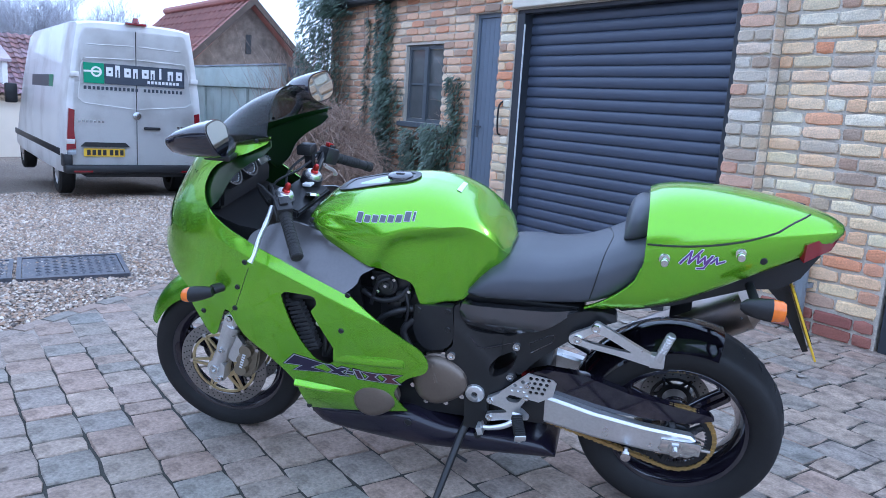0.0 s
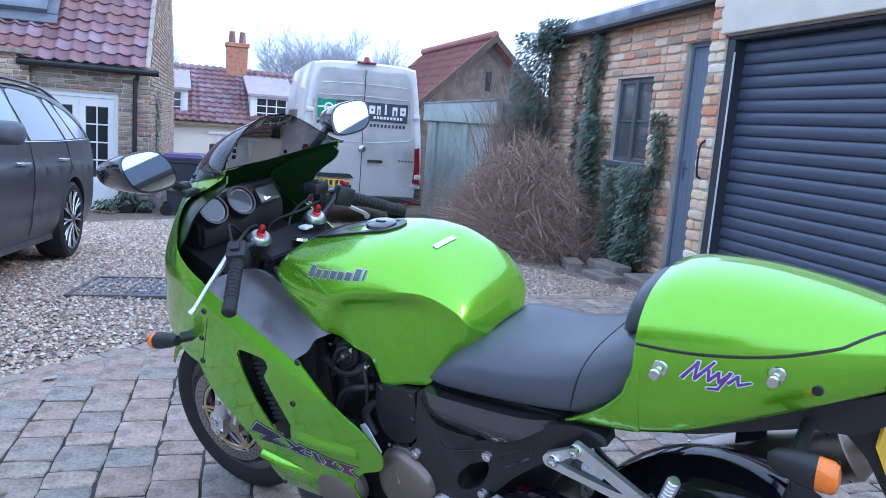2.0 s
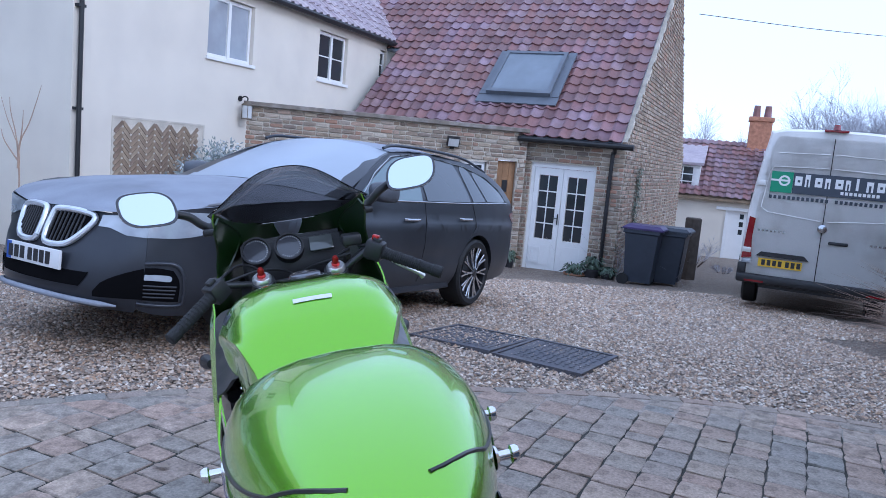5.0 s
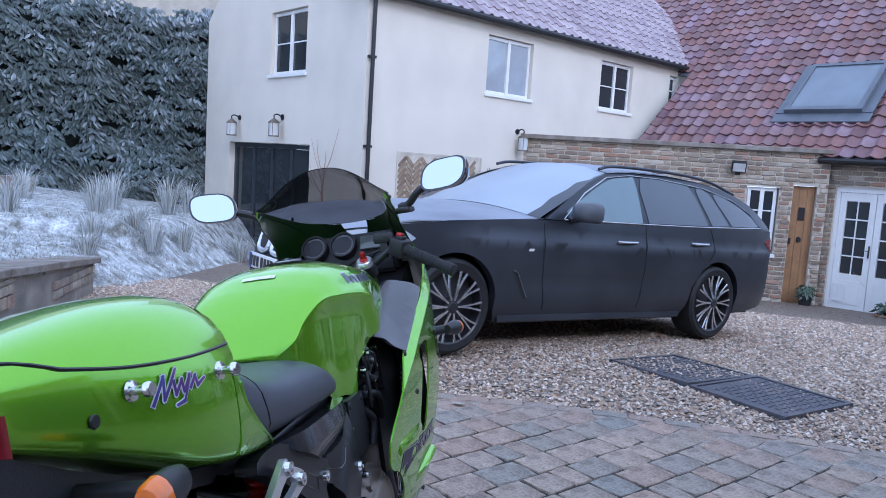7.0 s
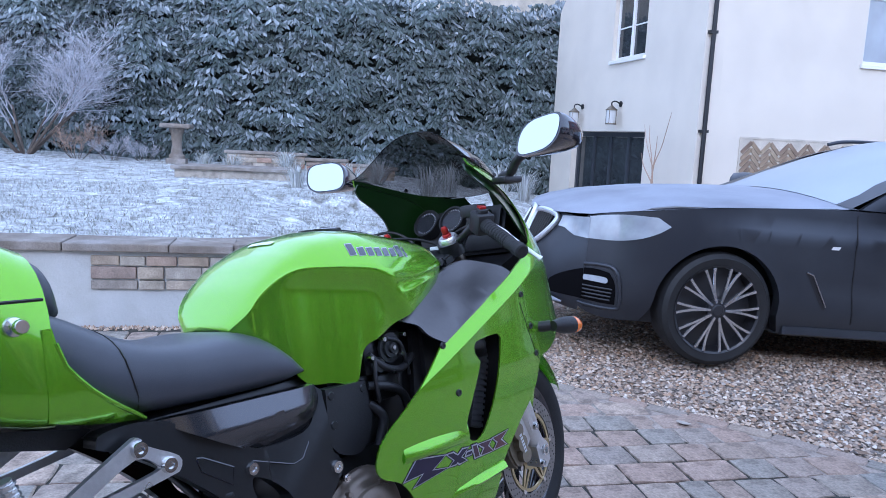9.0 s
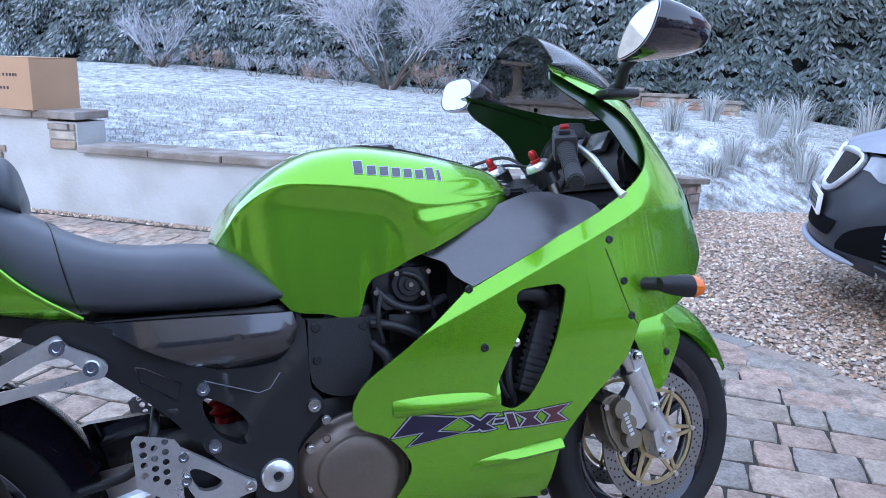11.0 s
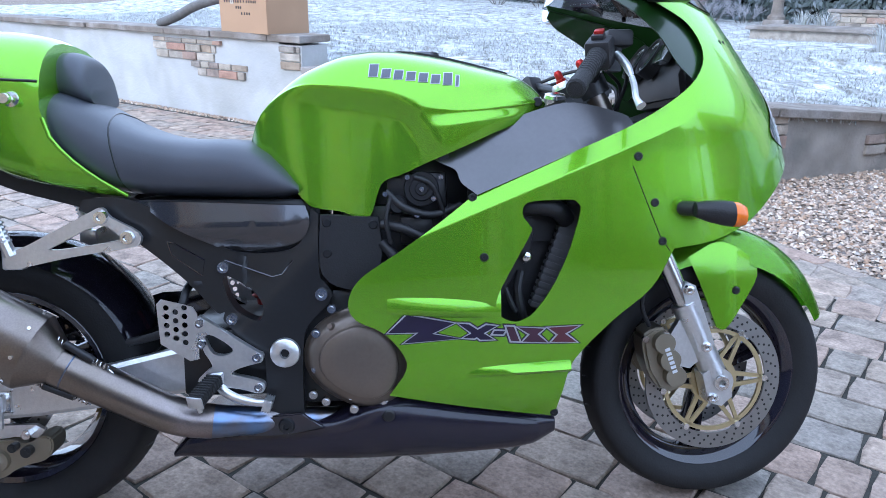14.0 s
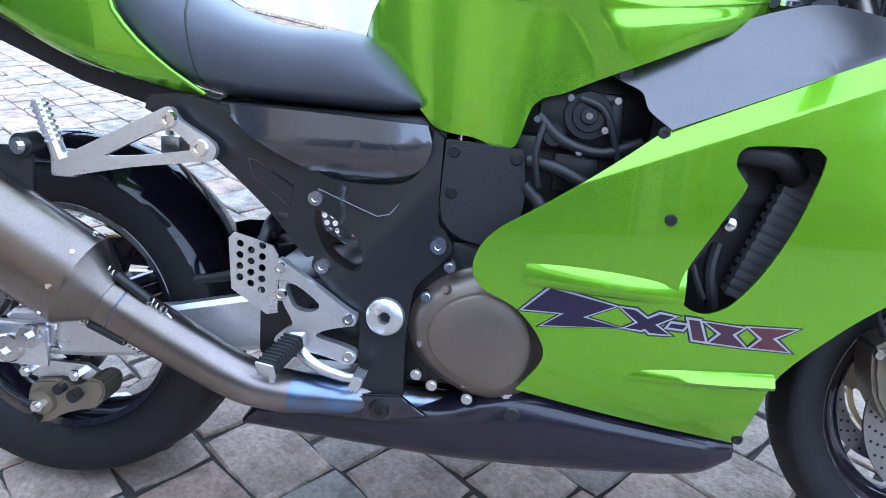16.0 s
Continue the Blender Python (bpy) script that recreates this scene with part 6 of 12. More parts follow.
    gp = panel("upper_panel", [(0.795, 0.845), (0.815, 0.862), (0.92, 0.902), (1.02, 0.940), (1.10, 0.955), (1.19, 0.930), (1.205, 0.905, 1), (1.10, 0.858), (1.0, 0.815), (0.885, 0.766, 1), (0.855, 0.790), (0.845, 0.815), (0.815, 0.830)], grey_y, GREY_PANEL, s, step=0.03, rim=0.01, label="satin dark grey panel beside the tank")
    bm = bmesh.new()
    lathe(bm, [(0.0, 0.003), (0.005, 0.003), (0.010, 0.003), (0.012, 0.0)], 14, Matrix.Translation((0.822, s * (grey_y(0.822, 0.840)), 0.840)) @ Matrix.Diagonal((1, s, 1, 1)))
    bpart("screw", bm, SATIN_BLACK, parent=gp)
    bm = bmesh.new()
    lathe(bm, [(0.0, 0.003), (0.005, 0.003), (0.009, 0.003), (0.011, 0.0)], 14, Matrix.Translation((1.025, s * (tank_y(1.025, 0.958) + 0.001), 0.958)) @ Matrix.Diagonal((1, s, 1, 1)))
    bpart("screw", bm, SATIN_BLACK, parent=tank)
    # raised maker's lettering stands for plain slanted blocks
    for k in range(8):
        x0 = (0.668 + k * 0.0255) if s < 0 else (0.862 - k * 0.0255)
        d = 1 if s < 0 else -1
        zz = (1.008 - 0.022 * (x0 - 0.66) / 0.2) - 0.0
        hh = (0.026, 0.018, 0.018, 0.018, 0.018, 0.018, 0.025, 0.023)[k]
        for lift, grow, m_ in ((0.0010, 0.0015, SILVER_DECAL), (0.0018, 0.0, SLATE_DECAL)):
            wk = 0.0175 if k < 7 else 0.006
            q = [(x0 - d * grow, zz - grow, 1), (x0 + d * (wk + grow), zz - grow, 1), (x0 + d * (wk + 0.003 + grow), zz + hh + grow, 1), (x0 + d * (0.003 - grow), zz + hh + grow, 1)]
            panel("decal_block", q, tank_y, m_, s, step=0.05, rim=0, lift=lift, parent=tank, steps=2)
    # front indicator
    bm = bmesh.new()
    tube(bm, [(1.300, s * 0.255, 0.735), (1.33, s * 0.30, 0.735)], 0.016, 12)
    rings = []
    for t, r in ((0.0, 0.015), (0.35, 0.022), (0.8, 0.026), (1.0, 0.026)):
        rings.append([(1.32 + 0.068 * t, s * (0.315 + 0.02 * t) + 0.9 * r * math.cos(a), 0.735 - 0.008 * t + r * math.sin(a)) for a in np.linspace(0, 2 * math.pi, 15)[:-1]])
    loft(bm, rings)
    ind = bpart("front_indicator", bm, BLACK_PLASTIC, "black indicator with an amber lens", crease=50)
    bm = bmesh.new()
    rings = []
    for t, r in ((1.0, 0.0255), (1.15, 0.025), (1.32, 0.020), (1.38, 0.006)):
        rings.append([(1.32 + 0.068 * t, s * (0.315 + 0.02 * t) + 0.9 * r * math.cos(a), 0.735 - 0.008 * t + r * math.sin(a)) for a in np.linspace(0, 2 * math.pi, 15)[:-1]])
    loft(bm, rings)
    bpart("lens", bm, AMBER, "amber lens", ind, 60)
    panel("headlight_lens", [(1.545, 0.895), (1.565, 0.965), (1.535, 1.02), (1.555, 1.018), *nose_pts((1.0, 0.95, 0.90, 0.86)), (1.59, 0.865)], fair_y, HEADLAMP, s, step=0.02, rim=0, lift=0.003, label="clear headlight glass over a dark reflector")

bm = bmesh.new()
tube(bm, [(1.40, 0, 0.765), (1.615, 0, 0.775)], [0.050, 0.046], 20, caps=False)
tube(bm, [(1.615, 0, 0.775), (1.613, 0, 0.775), (1.45, 0, 0.768)], [0.046, 0.041, 0.038], 20)
bpart("ram_air_duct", bm, GREY_PANEL, "grey ram-air duct under the headlight", crease=50)

# screen
def screen_pt(u, v):
    """u across from -1 to 1, v from the base to the top edge."""
    base_x, base_z = 1.452 - 0.337 * abs(u) ** 1.7, 1.148 + 0.092 * abs(u) ** 1.3 - 0.016 * min(1.0, abs(u) / 0.4)
    base_y = math.copysign((fair_y(base_x, base_z) + 0.006) * min(1.0, abs(u) / 0.22), u)
    t = 1 - abs(u) ** 2.6
    tip = Vector((1.168 - 0.055 * abs(u) ** 2.0, 0.236 * math.sin(u * 1.45) / math.sin(1.45), 1.228 + 0.115 * math.exp(-(abs(u) / 0.56) ** 2.4)))
    b = Vector((base_x, base_y, base_z))
    bulge = 0.030 * math.sin(math.pi * v) * t
    return b.lerp(tip, v) + Vector((0.4, 0, 0.9)) * bulge


bm = bmesh.new()
nu, nv = 32, 14
gridv = [[bm.verts.new(screen_pt(-1 + 2 * i / nu, j / nv)) for i in range(nu + 1)] for j in range(nv + 1)]
for j in range(nv):
    for i in range(nu):
        bm.faces.new((gridv[j][i], gridv[j][i + 1], gridv[j + 1][i + 1], gridv[j + 1][i]))
bmesh.ops.remove_doubles(bm, verts=bm.verts, dist=1e-5)
bmesh.ops.solidify(bm, geom=bm.faces[:], thickness=0.003)
screen_ob = bpart("windscreen", bm, SMOKE, "dark smoked double-bubble windscreen", crease=60)
for s in (1, -1):
    for u, v in ((0.55, 0.10), (0.90, 0.12)):
        bm = bmesh.new()
        p = screen_pt(s * u, v)
        lathe(bm, [(0, 0.005), (0.005, 0.005), (0.007, 0.0)], 10, Matrix.Translation(p) @ Matrix.Diagonal((1, s, 1, 1)))
        bpart("screw", bm, SATIN_BLACK, parent=screen_ob)

# dark inner cowl behind the cockpit edge, in the same shade-darkened green
for s in (1, -1):
    panel("inner_cowl", [(1.128, 1.218, 1), (1.20, 1.197), (1.30, 1.165), (1.375, 1.12), (1.385, 1.05), (1.350, 0.985, 1), (1.300, 1.030), (1.262, 1.090), (1.215, 1.132), (1.150, 1.172), (1.122, 1.200, 1)], lambda x, z: fair_y(x, z) - 0.014, SHADED_GREEN, s, step=0.03, rim=0.006, label="dark inner cowl of the fairing")

# mirrors: glass leaning back to the sky, shells reaching forward
for s, gx, gy in ((1, 1.178, 0.400), (-1, 1.225, 0.398)):
    mm = Matrix.Translation((gx, s * gy, 1.268)) @ rot2(s * 12) @ Matrix.Rotation(radians(20), 4, "Y")
    bm = bmesh.new()
    rings = []
    for x, ry, rz, dz in ((0.150, 0.012, 0.010, 0.032), (0.136, 0.034, 0.025, 0.029), (0.098, 0.056, 0.040, 0.022), (0.048, 0.073, 0.050, 0.011), (0.012, 0.081, 0.055, 0.002), (0.0, 0.080, 0.054, 0.0)):
        rings.append([mm @ Vector((x, s * (ry * math.copysign(abs(math.cos(a)) ** 0.62, math.cos(a)) + 0.16 * rz * math.sin(a)), dz + rz * math.copysign(abs(math.sin(a)) ** 0.75, math.sin(a)) + 0.10 * ry * math.cos(a)))
                      for a in np.linspace(0, 2 * math.pi, 29)[:-1]])
    loft(bm, rings)
    mir = bpart("mirror", bm, GLOSS_BLACK, "gloss black mirror shell", crease=55)
    bm = bmesh.new()
    c = mm @ Vector((-0.0015, 0, 0))
    face = [c + (p - mm.translation) * 0.91 for p in rings[-1]]
    bm.faces.new([bm.verts.new(p) for p in face])
    bpart("mirror_glass", bm, MIRROR, "mirror glass", mir, 0)
    bm = bmesh.new()
    tube(bm, smooth_line([(1.285, s * 0.225, 1.172), (1.28, s * 0.262, 1.188), (1.27, s * 0.30, 1.222), (gx + 0.07, s * 0.36, 1.245)]), [0.018] * 4 + [0.013] * 15, 10)
    box(bm, (1.24, s * 0.240 - 0.025, 1.156), (1.33, s * 0.240 + 0.025, 1.176), bevel=0.006)
    bpart("mirror_stalk", bm, BLACK_PLASTIC, parent=mir, crease=50)

# --- cockpit ---
bm = bmesh.new()
prism(bm, [(1.335, 1.03), (1.365, 1.105), (1.43, 1.10), (1.46, 1.03), (1.42, 0.95), (1.345, 0.96)], -0.168, 0.168)
bmesh.ops.bevel(bm, geom=bm.edges[:], offset=0.012, segments=2, affect="EDGES")
dash = bpart("dashboard", bm, BLACK_PLASTIC, "black instrument binnacle", crease=40)
dm = Matrix.Translation((1.325, 0, 1.055)) @ Matrix.Rotation(radians(-58), 4, "Y")
for y, r, m_, lab in ((0.119, 0.048, DIAL, "round speedometer"), (0.013, 0.048, DIAL, "round rev counter")):
    bm = bmesh.new()
    mm = dm @ Matrix.Translation((0.02, y, 0.0)) @ Matrix.Rotation(radians(90), 4, "X")
    lathe(bm, [(r, -0.02), (r, 0.012), (r - 0.006, 0.012), (r - 0.008, 0.006)], 32, mm)
    g = bpart("gauge", bm, BLACK_PLASTIC, lab, dash)
    bm = bmesh.new()
    lathe(bm, [(0.0, 0.006), (r - 0.008, 0.006)], 32, mm)
    bpart("gauge_face", bm, m_, "dark dial face", g)
    bm = bmesh.new()
    for k in range(24):
        a = radians(-40 + k * 260 / 23)
        q0 = mm @ Vector(((r - 0.014) * math.cos(a), 0.0072, (r - 0.014) * math.sin(a)))
        q1 = mm @ Vector(((r - 0.010) * math.cos(a), 0.0072, (r - 0.010) * math.sin(a)))
        cyl(bm, q0, q1, 0.0008, seg=4)
    bpart("gauge_marks", bm, WHITE_MARK, parent=g, crease=0)
bm = bmesh.new()
box(bm, (-0.010, -0.130, -0.005), (0.042, -0.052, 0.012), dm, bevel=0.004)
bpart("display", bm, LCD, "grey clock display", dash)
bm = bmesh.new()
prism(bm, [(1.09, 0.965), (1.20, 1.0), (1.20, 0.975), (1.10, 0.94)], -0.13, 0.13)
bmesh.ops.bevel(bm, geom=bm.edges[:], offset=0.006, segments=2, affect="EDGES")
clamp = bpart("top_yoke", bm, SATIN_BLACK, "satin black top yoke")
bm = bmesh.new()
lathe(bm, [(0.0, 0.004), (0.016, 0.004), (0.024, 0.002), (0.026, -0.006)], 24, Matrix.Translation((1.10, 0.0, 0.985)) @ Matrix.Rotation(radians(108), 4, "X") @ Matrix.Rotation(radians(0), 4, "Y"))
bpart("steering_nut", bm, POLISHED, "polished steering stem nut", clamp)
bm = bmesh.new()
box(bm, (1.13, -0.085, 0.990), (1.16, -0.05, 1.0), bevel=0.002)
bpart("fuse_label", bm, WHITE_MARK, "small white label", clamp)
FORK_TOP, FORK_LOW = Vector((1.145, 0, 1.015)), Vector((1.470, 0, 0.318))
fd_ = (FORK_LOW - FORK_TOP).normalized()
for s in (1, -1):
    y = s * 0.112
    o = Vector((0, y, 0))
    bm = bmesh.new()
    tube(bm, [FORK_TOP + o, FORK_TOP + fd_ * 0.40 + o], 0.0265, 20)
    st = bpart("fork_stanchion", bm, TITANIUM, "brownish steel fork tube", crease=50)
    bm = bmesh.new()
    tube(bm, [FORK_TOP + fd_ * 0.40 + o, FORK_TOP + fd_ * 0.60 + o], 0.0225, 20)
    bpart("fork_slider", bm, POLISHED, "bright chrome fork slider", st, 50)
    bm = bmesh.new()
    tube(bm, [FORK_TOP - fd_ * 0.012 + o, FORK_TOP - fd_ * 0.006 + o, FORK_TOP + fd_ * 0.006 + o], [0.024, 0.029, 0.030], 20)
    bpart("fork_cap", bm, SILVER, "silver fork cap", st, 40)
    bm = bmesh.new()
    tube(bm, [FORK_TOP - fd_ * 0.042 + o, FORK_TOP - fd_ * 0.036 + o, FORK_TOP - fd_ * 0.02 + o, FORK_TOP - fd_ * 0.018 + o, FORK_TOP + o], [0.006, 0.010, 0.010, 0.013, 0.013], 12)
    bpart("preload_adjuster", bm, RED_ANOD, "red preload adjuster", st, 40)
    # cast lower leg with axle clamp and caliper lug
    bm = bmesh.new()
    a0, a1 = FORK_TOP + fd_ * 0.565 + o, FORK_LOW + o
    tube(bm, [a0, a0 + fd_ * 0.02, a0.lerp(a1, 0.5), a1 - fd_ * 0.02], [0.030, 0.029, 0.027, 0.030], 18)
    cyl(bm, FORK_LOW + o - Vector((0, s * 0.022, 0)), FORK_LOW + o + Vector((0, s * 0.022, 0)), 0.032, seg=20)
    prism(bm, [(1.415, 0.45), (1.375, 0.47), (1.345, 0.42), (1.36, 0.36), (1.40, 0.35), (1.435, 0.38)], y - 0.012, y + 0.010)
    prism(bm, [(1.372, 0.540), (1.384, 0.556), (1.402, 0.548), (1.428, 0.478), (1.452, 0.410), (1.440, 0.388), (1.415, 0.392), (1.392, 0.455)], y + s * 0.012 - 0.012, y + s * 0.012 + 0.012)
    prism(bm, [(1.426, 0.338), (1.462, 0.366), (1.494, 0.330), (1.498, 0.284), (1.474, 0.262), (1.442, 0.270)], y - 0.026, y + 0.026)
    leg = bpart("fork_leg", bm, SILVER, "silver cast fork leg", crease=40)
    bm = bmesh.new()
    lathe(bm, [(0.0, 0.004), (0.009, 0.004), (0.009, 0.012), (0.017, 0.012), (0.019, 0.0)], 20, Matrix.Translation(FORK_LOW + o + Vector((0, s * 0.022, 0))) @ Matrix.Diagonal((1, s, 1, 1)))
    bpart("axle_end", bm, POLISHED, "steel axle end", leg)
    for bx_, bz_ in ((1.386, 0.538), (1.432, 0.404), (1.452, 0.282)):
        bm = bmesh.new()
        lathe(bm, [(0.0, 0.004), (0.005, 0.004), (0.006, 0.010), (0.011, 0.009), (0.013, 0.0)], 16, Matrix.Translation((bx_, y + s * 0.024, bz_)) @ Matrix.Diagonal((1, s, 1, 1)))
        bpart("bolt", bm, POLISHED, "steel bolt", leg)
    # brake caliper
    bm = bmesh.new()
    cm = Matrix.Translation((1.338, s * 0.085, 0.372)) @ Matrix.Rotation(radians(-20), 4, "Y")
    prism(bm, [(-0.040, 0.030), (-0.030, 0.072), (0.000, 0.080), (0.030, 0.070), (0.036, 0.020), (0.034, -0.030), (0.022, -0.076), (-0.014, -0.084), (-0.034, -0.060), (-0.044, -0.015)], -0.040, 0.040, cm)
    bmesh.ops.bevel(bm, geom=bm.edges[:], offset=0.007, segments=2, affect="EDGES")
    for k, zz in enumerate((-0.042, 0.0, 0.042)):
        cyl(bm, cm @ Vector((0.010, s * 0.03, zz)), cm @ Vector((0.010, s * 0.060, zz)), 0.027, 0.024, 22)
    box(bm, (-0.006, s * 0.045 - 0.012, -0.045), (0.026, s * 0.045 + 0.012, 0.045), cm)
    cal = bpart("brake_caliper", bm, CALIPER, "six-piston bronze brake caliper", crease=35)
    bm = bmesh.new()
    for k in range(6):
        box(bm, (0.004, -0.0006, -0.031 + k * 0.011), (0.016, 0.0006, -0.024 + k * 0.011), cm @ Matrix.Translation((0.0, s * 0.0604, 0.0)))
    bpart("caliper_marks", bm, WHITE_MARK, "plain pale marks", cal, 0)
    bm = bmesh.new()
    for q in ((-0.028, 0.066), (-0.028, -0.066), (0.02, 0.06)):
        cyl(bm, cm @ Vector((q[0], s * 0.044, q[1])), cm @ Vector((q[0], s * 0.054, q[1])), 0.008, seg=6)
    bpart("caliper_bolts", bm, POLISHED, parent=cal, crease=30)
    bm = bmesh.new()
    tube(bm, smooth_line([(1.315, s * 0.09, 0.44), (1.29, s * 0.10, 0.50), (1.31, s * 0.09, 0.58), (1.30, s * 0.08, 0.66)]), 0.005, 8)
    bpart("brake_hose", bm, BLACK_PLASTIC, parent=cal)
    # handlebar, grip, switch block, lever
    g0, g1 = (Vector((1.072, 0.262, 1.000)), Vector((0.981, 0.380, 0.919))) if s > 0 else (Vector((1.128, -0.262, 1.040)), Vector((1.046, -0.421, 0.963)))
    gd = (g1 - g0).normalized()
    bm = bmesh.new()
    tube(bm, [FORK_TOP + o + fd_ * 0.015 + Vector((0.0, s * 0.02, 0)), g0 - gd * 0.05, g0], 0.0115, 10)
    cyl(bm, FORK_TOP + o + fd_ * 0.004, FORK_TOP + o + fd_ * 0.045, 0.037, seg=20)
    bar = bpart("handlebar", bm, SATIN_BLACK, "black clip-on handlebar")
    bm = bmesh.new()
    gl = (g1 - g0).length
    gp_, gr_ = [g0], [0.021]
    for k in range(9):
        u = 0.012 + k * 0.0128
        gp_ += [g0 + gd * u, g0 + gd * (u + 0.0015), g0 + gd * (u + 0.007), g0 + gd * (u + 0.0085)]
        gr_ += [0.0172, 0.0188, 0.0188, 0.0172]
    gp_ += [g0 + gd * (gl - 0.034), g0 + gd * (gl - 0.032), g0 + gd * (gl - 0.004), g0 + gd * gl]
    gr_ += [0.0165, 0.019, 0.019, 0.015]
    tube(bm, gp_, gr_, 16)
    bpart("grip", bm, GRIP_RUBBER, "ribbed black rubber grip", bar, 40)
    bm = bmesh.new()
    box(bm, (-0.026, -0.028, -0.030), (0.026, 0.030, 0.030), Matrix.Translation(g0 - gd * 0.03) @ gd.to_track_quat("Y", "Z").to_matrix().to_4x4(), bevel=0.008)
    box(bm, (-0.012, -0.012, 0.026), (0.014, 0.014, 0.040), Matrix.Translation(g0 - gd * 0.03) @ gd.to_track_quat("Y", "Z").to_matrix().to_4x4(), bevel=0.004)
    bpart("switch_block", bm, BLACK_PLASTIC, "black switch block", bar, 40)
    if s < 0:
        bm = bmesh.new()
        box(bm, (-0.010, -0.012, 0.030), (0.010, 0.010, 0.046), Matrix.Translation(g0 - gd * 0.035) @ gd.to_track_quat("Y", "Z").to_matrix().to_4x4(), bevel=0.003)
        bpart("kill_switch", bm, RED_ANOD, "red kill switch", bar, 40)
        bm = bmesh.new()
        box(bm, (1.165, -0.205, 1.070), (1.222, -0.145, 1.106), bevel=0.008)
        box(bm, (1.17, -0.19, 1.02), (1.20, -0.165, 1.072))
        bpart("brake_reservoir", bm, BLACK_PLASTIC, "black brake fluid reservoir", bar, 40)
    bm = bmesh.new()
    fwd = Vector((0.055, 0, -0.012))
    ltip = Vector((1.140, 0.378, 0.885)) if s > 0 else Vector((1.180, -0.387, 0.935))
    tube(bm, smooth_line([g0 - gd * 0.045 + fwd * 0.6, g0 + gd * 0.01 + fwd * 1.15, (g0 + fwd * 1.15).lerp(ltip, 0.45), (g0 + fwd * 1.15).lerp(ltip, 0.85) + Vector((-0.006, 0, 0.004)), ltip], 4), [0.0085] * 6 + [0.0065] * 8 + [0.0075, 0.009, 0.010], 10)
    bpart("lever", bm, SILVER, "silver control lever", bar, 60)
    bm = bmesh.new()
    tube(bm, smooth_line([g0 - gd * 0.02 + Vector((0.01, 0, 0.02)), (1.20, s * 0.17, 1.06), (1.24, s * 0.10, 1.01), (1.22, s * 0.06, 0.93)]), 0.0045, 7)
    tube(bm, smooth_line([g0 - gd * 0.05 + Vector((0.02, 0, 0.0)), (1.19, s * 0.11, 1.035), (1.25, s * 0.02, 1.0), (1.24, s * 0.01, 0.92)]), 0.0045, 7)
    bpart("cable", bm, BLACK_PLASTIC, parent=bar)

# dark inside of the cockpit and nose
bm = bmesh.new()
prism(bm, [(0.90, 0.80), (1.05, 0.90), (1.28, 0.92), (1.45, 0.98), (1.50, 0.85), (1.30, 0.70), (1.10, 0.66), (0.90, 0.66)], -0.185, 0.185)
bpart("cockpit_floor", bm, BLACK_PLASTIC, crease=30)

# --- wheels ---
def tyre_profile(r, w, rim):
    """Outer radius, width and rim radius to (radius, offset) pairs."""
    pts = [(rim - 0.004, -w * 0.36, 0), (rim + 0.012, -w * 0.44, 0), (rim + (r - rim) * 0.45, -w * 0.5, 0), (rim + (r - rim) * 0.76, -w * 0.465, 0), (r - (r - rim) * 0.10, -w * 0.30, 0), (r, 0, 0)]
    half = [(p.x, p.y) for p in smooth_line(pts, 4)]
    return half + [(a, -b) for a, b in half[-2::-1]]


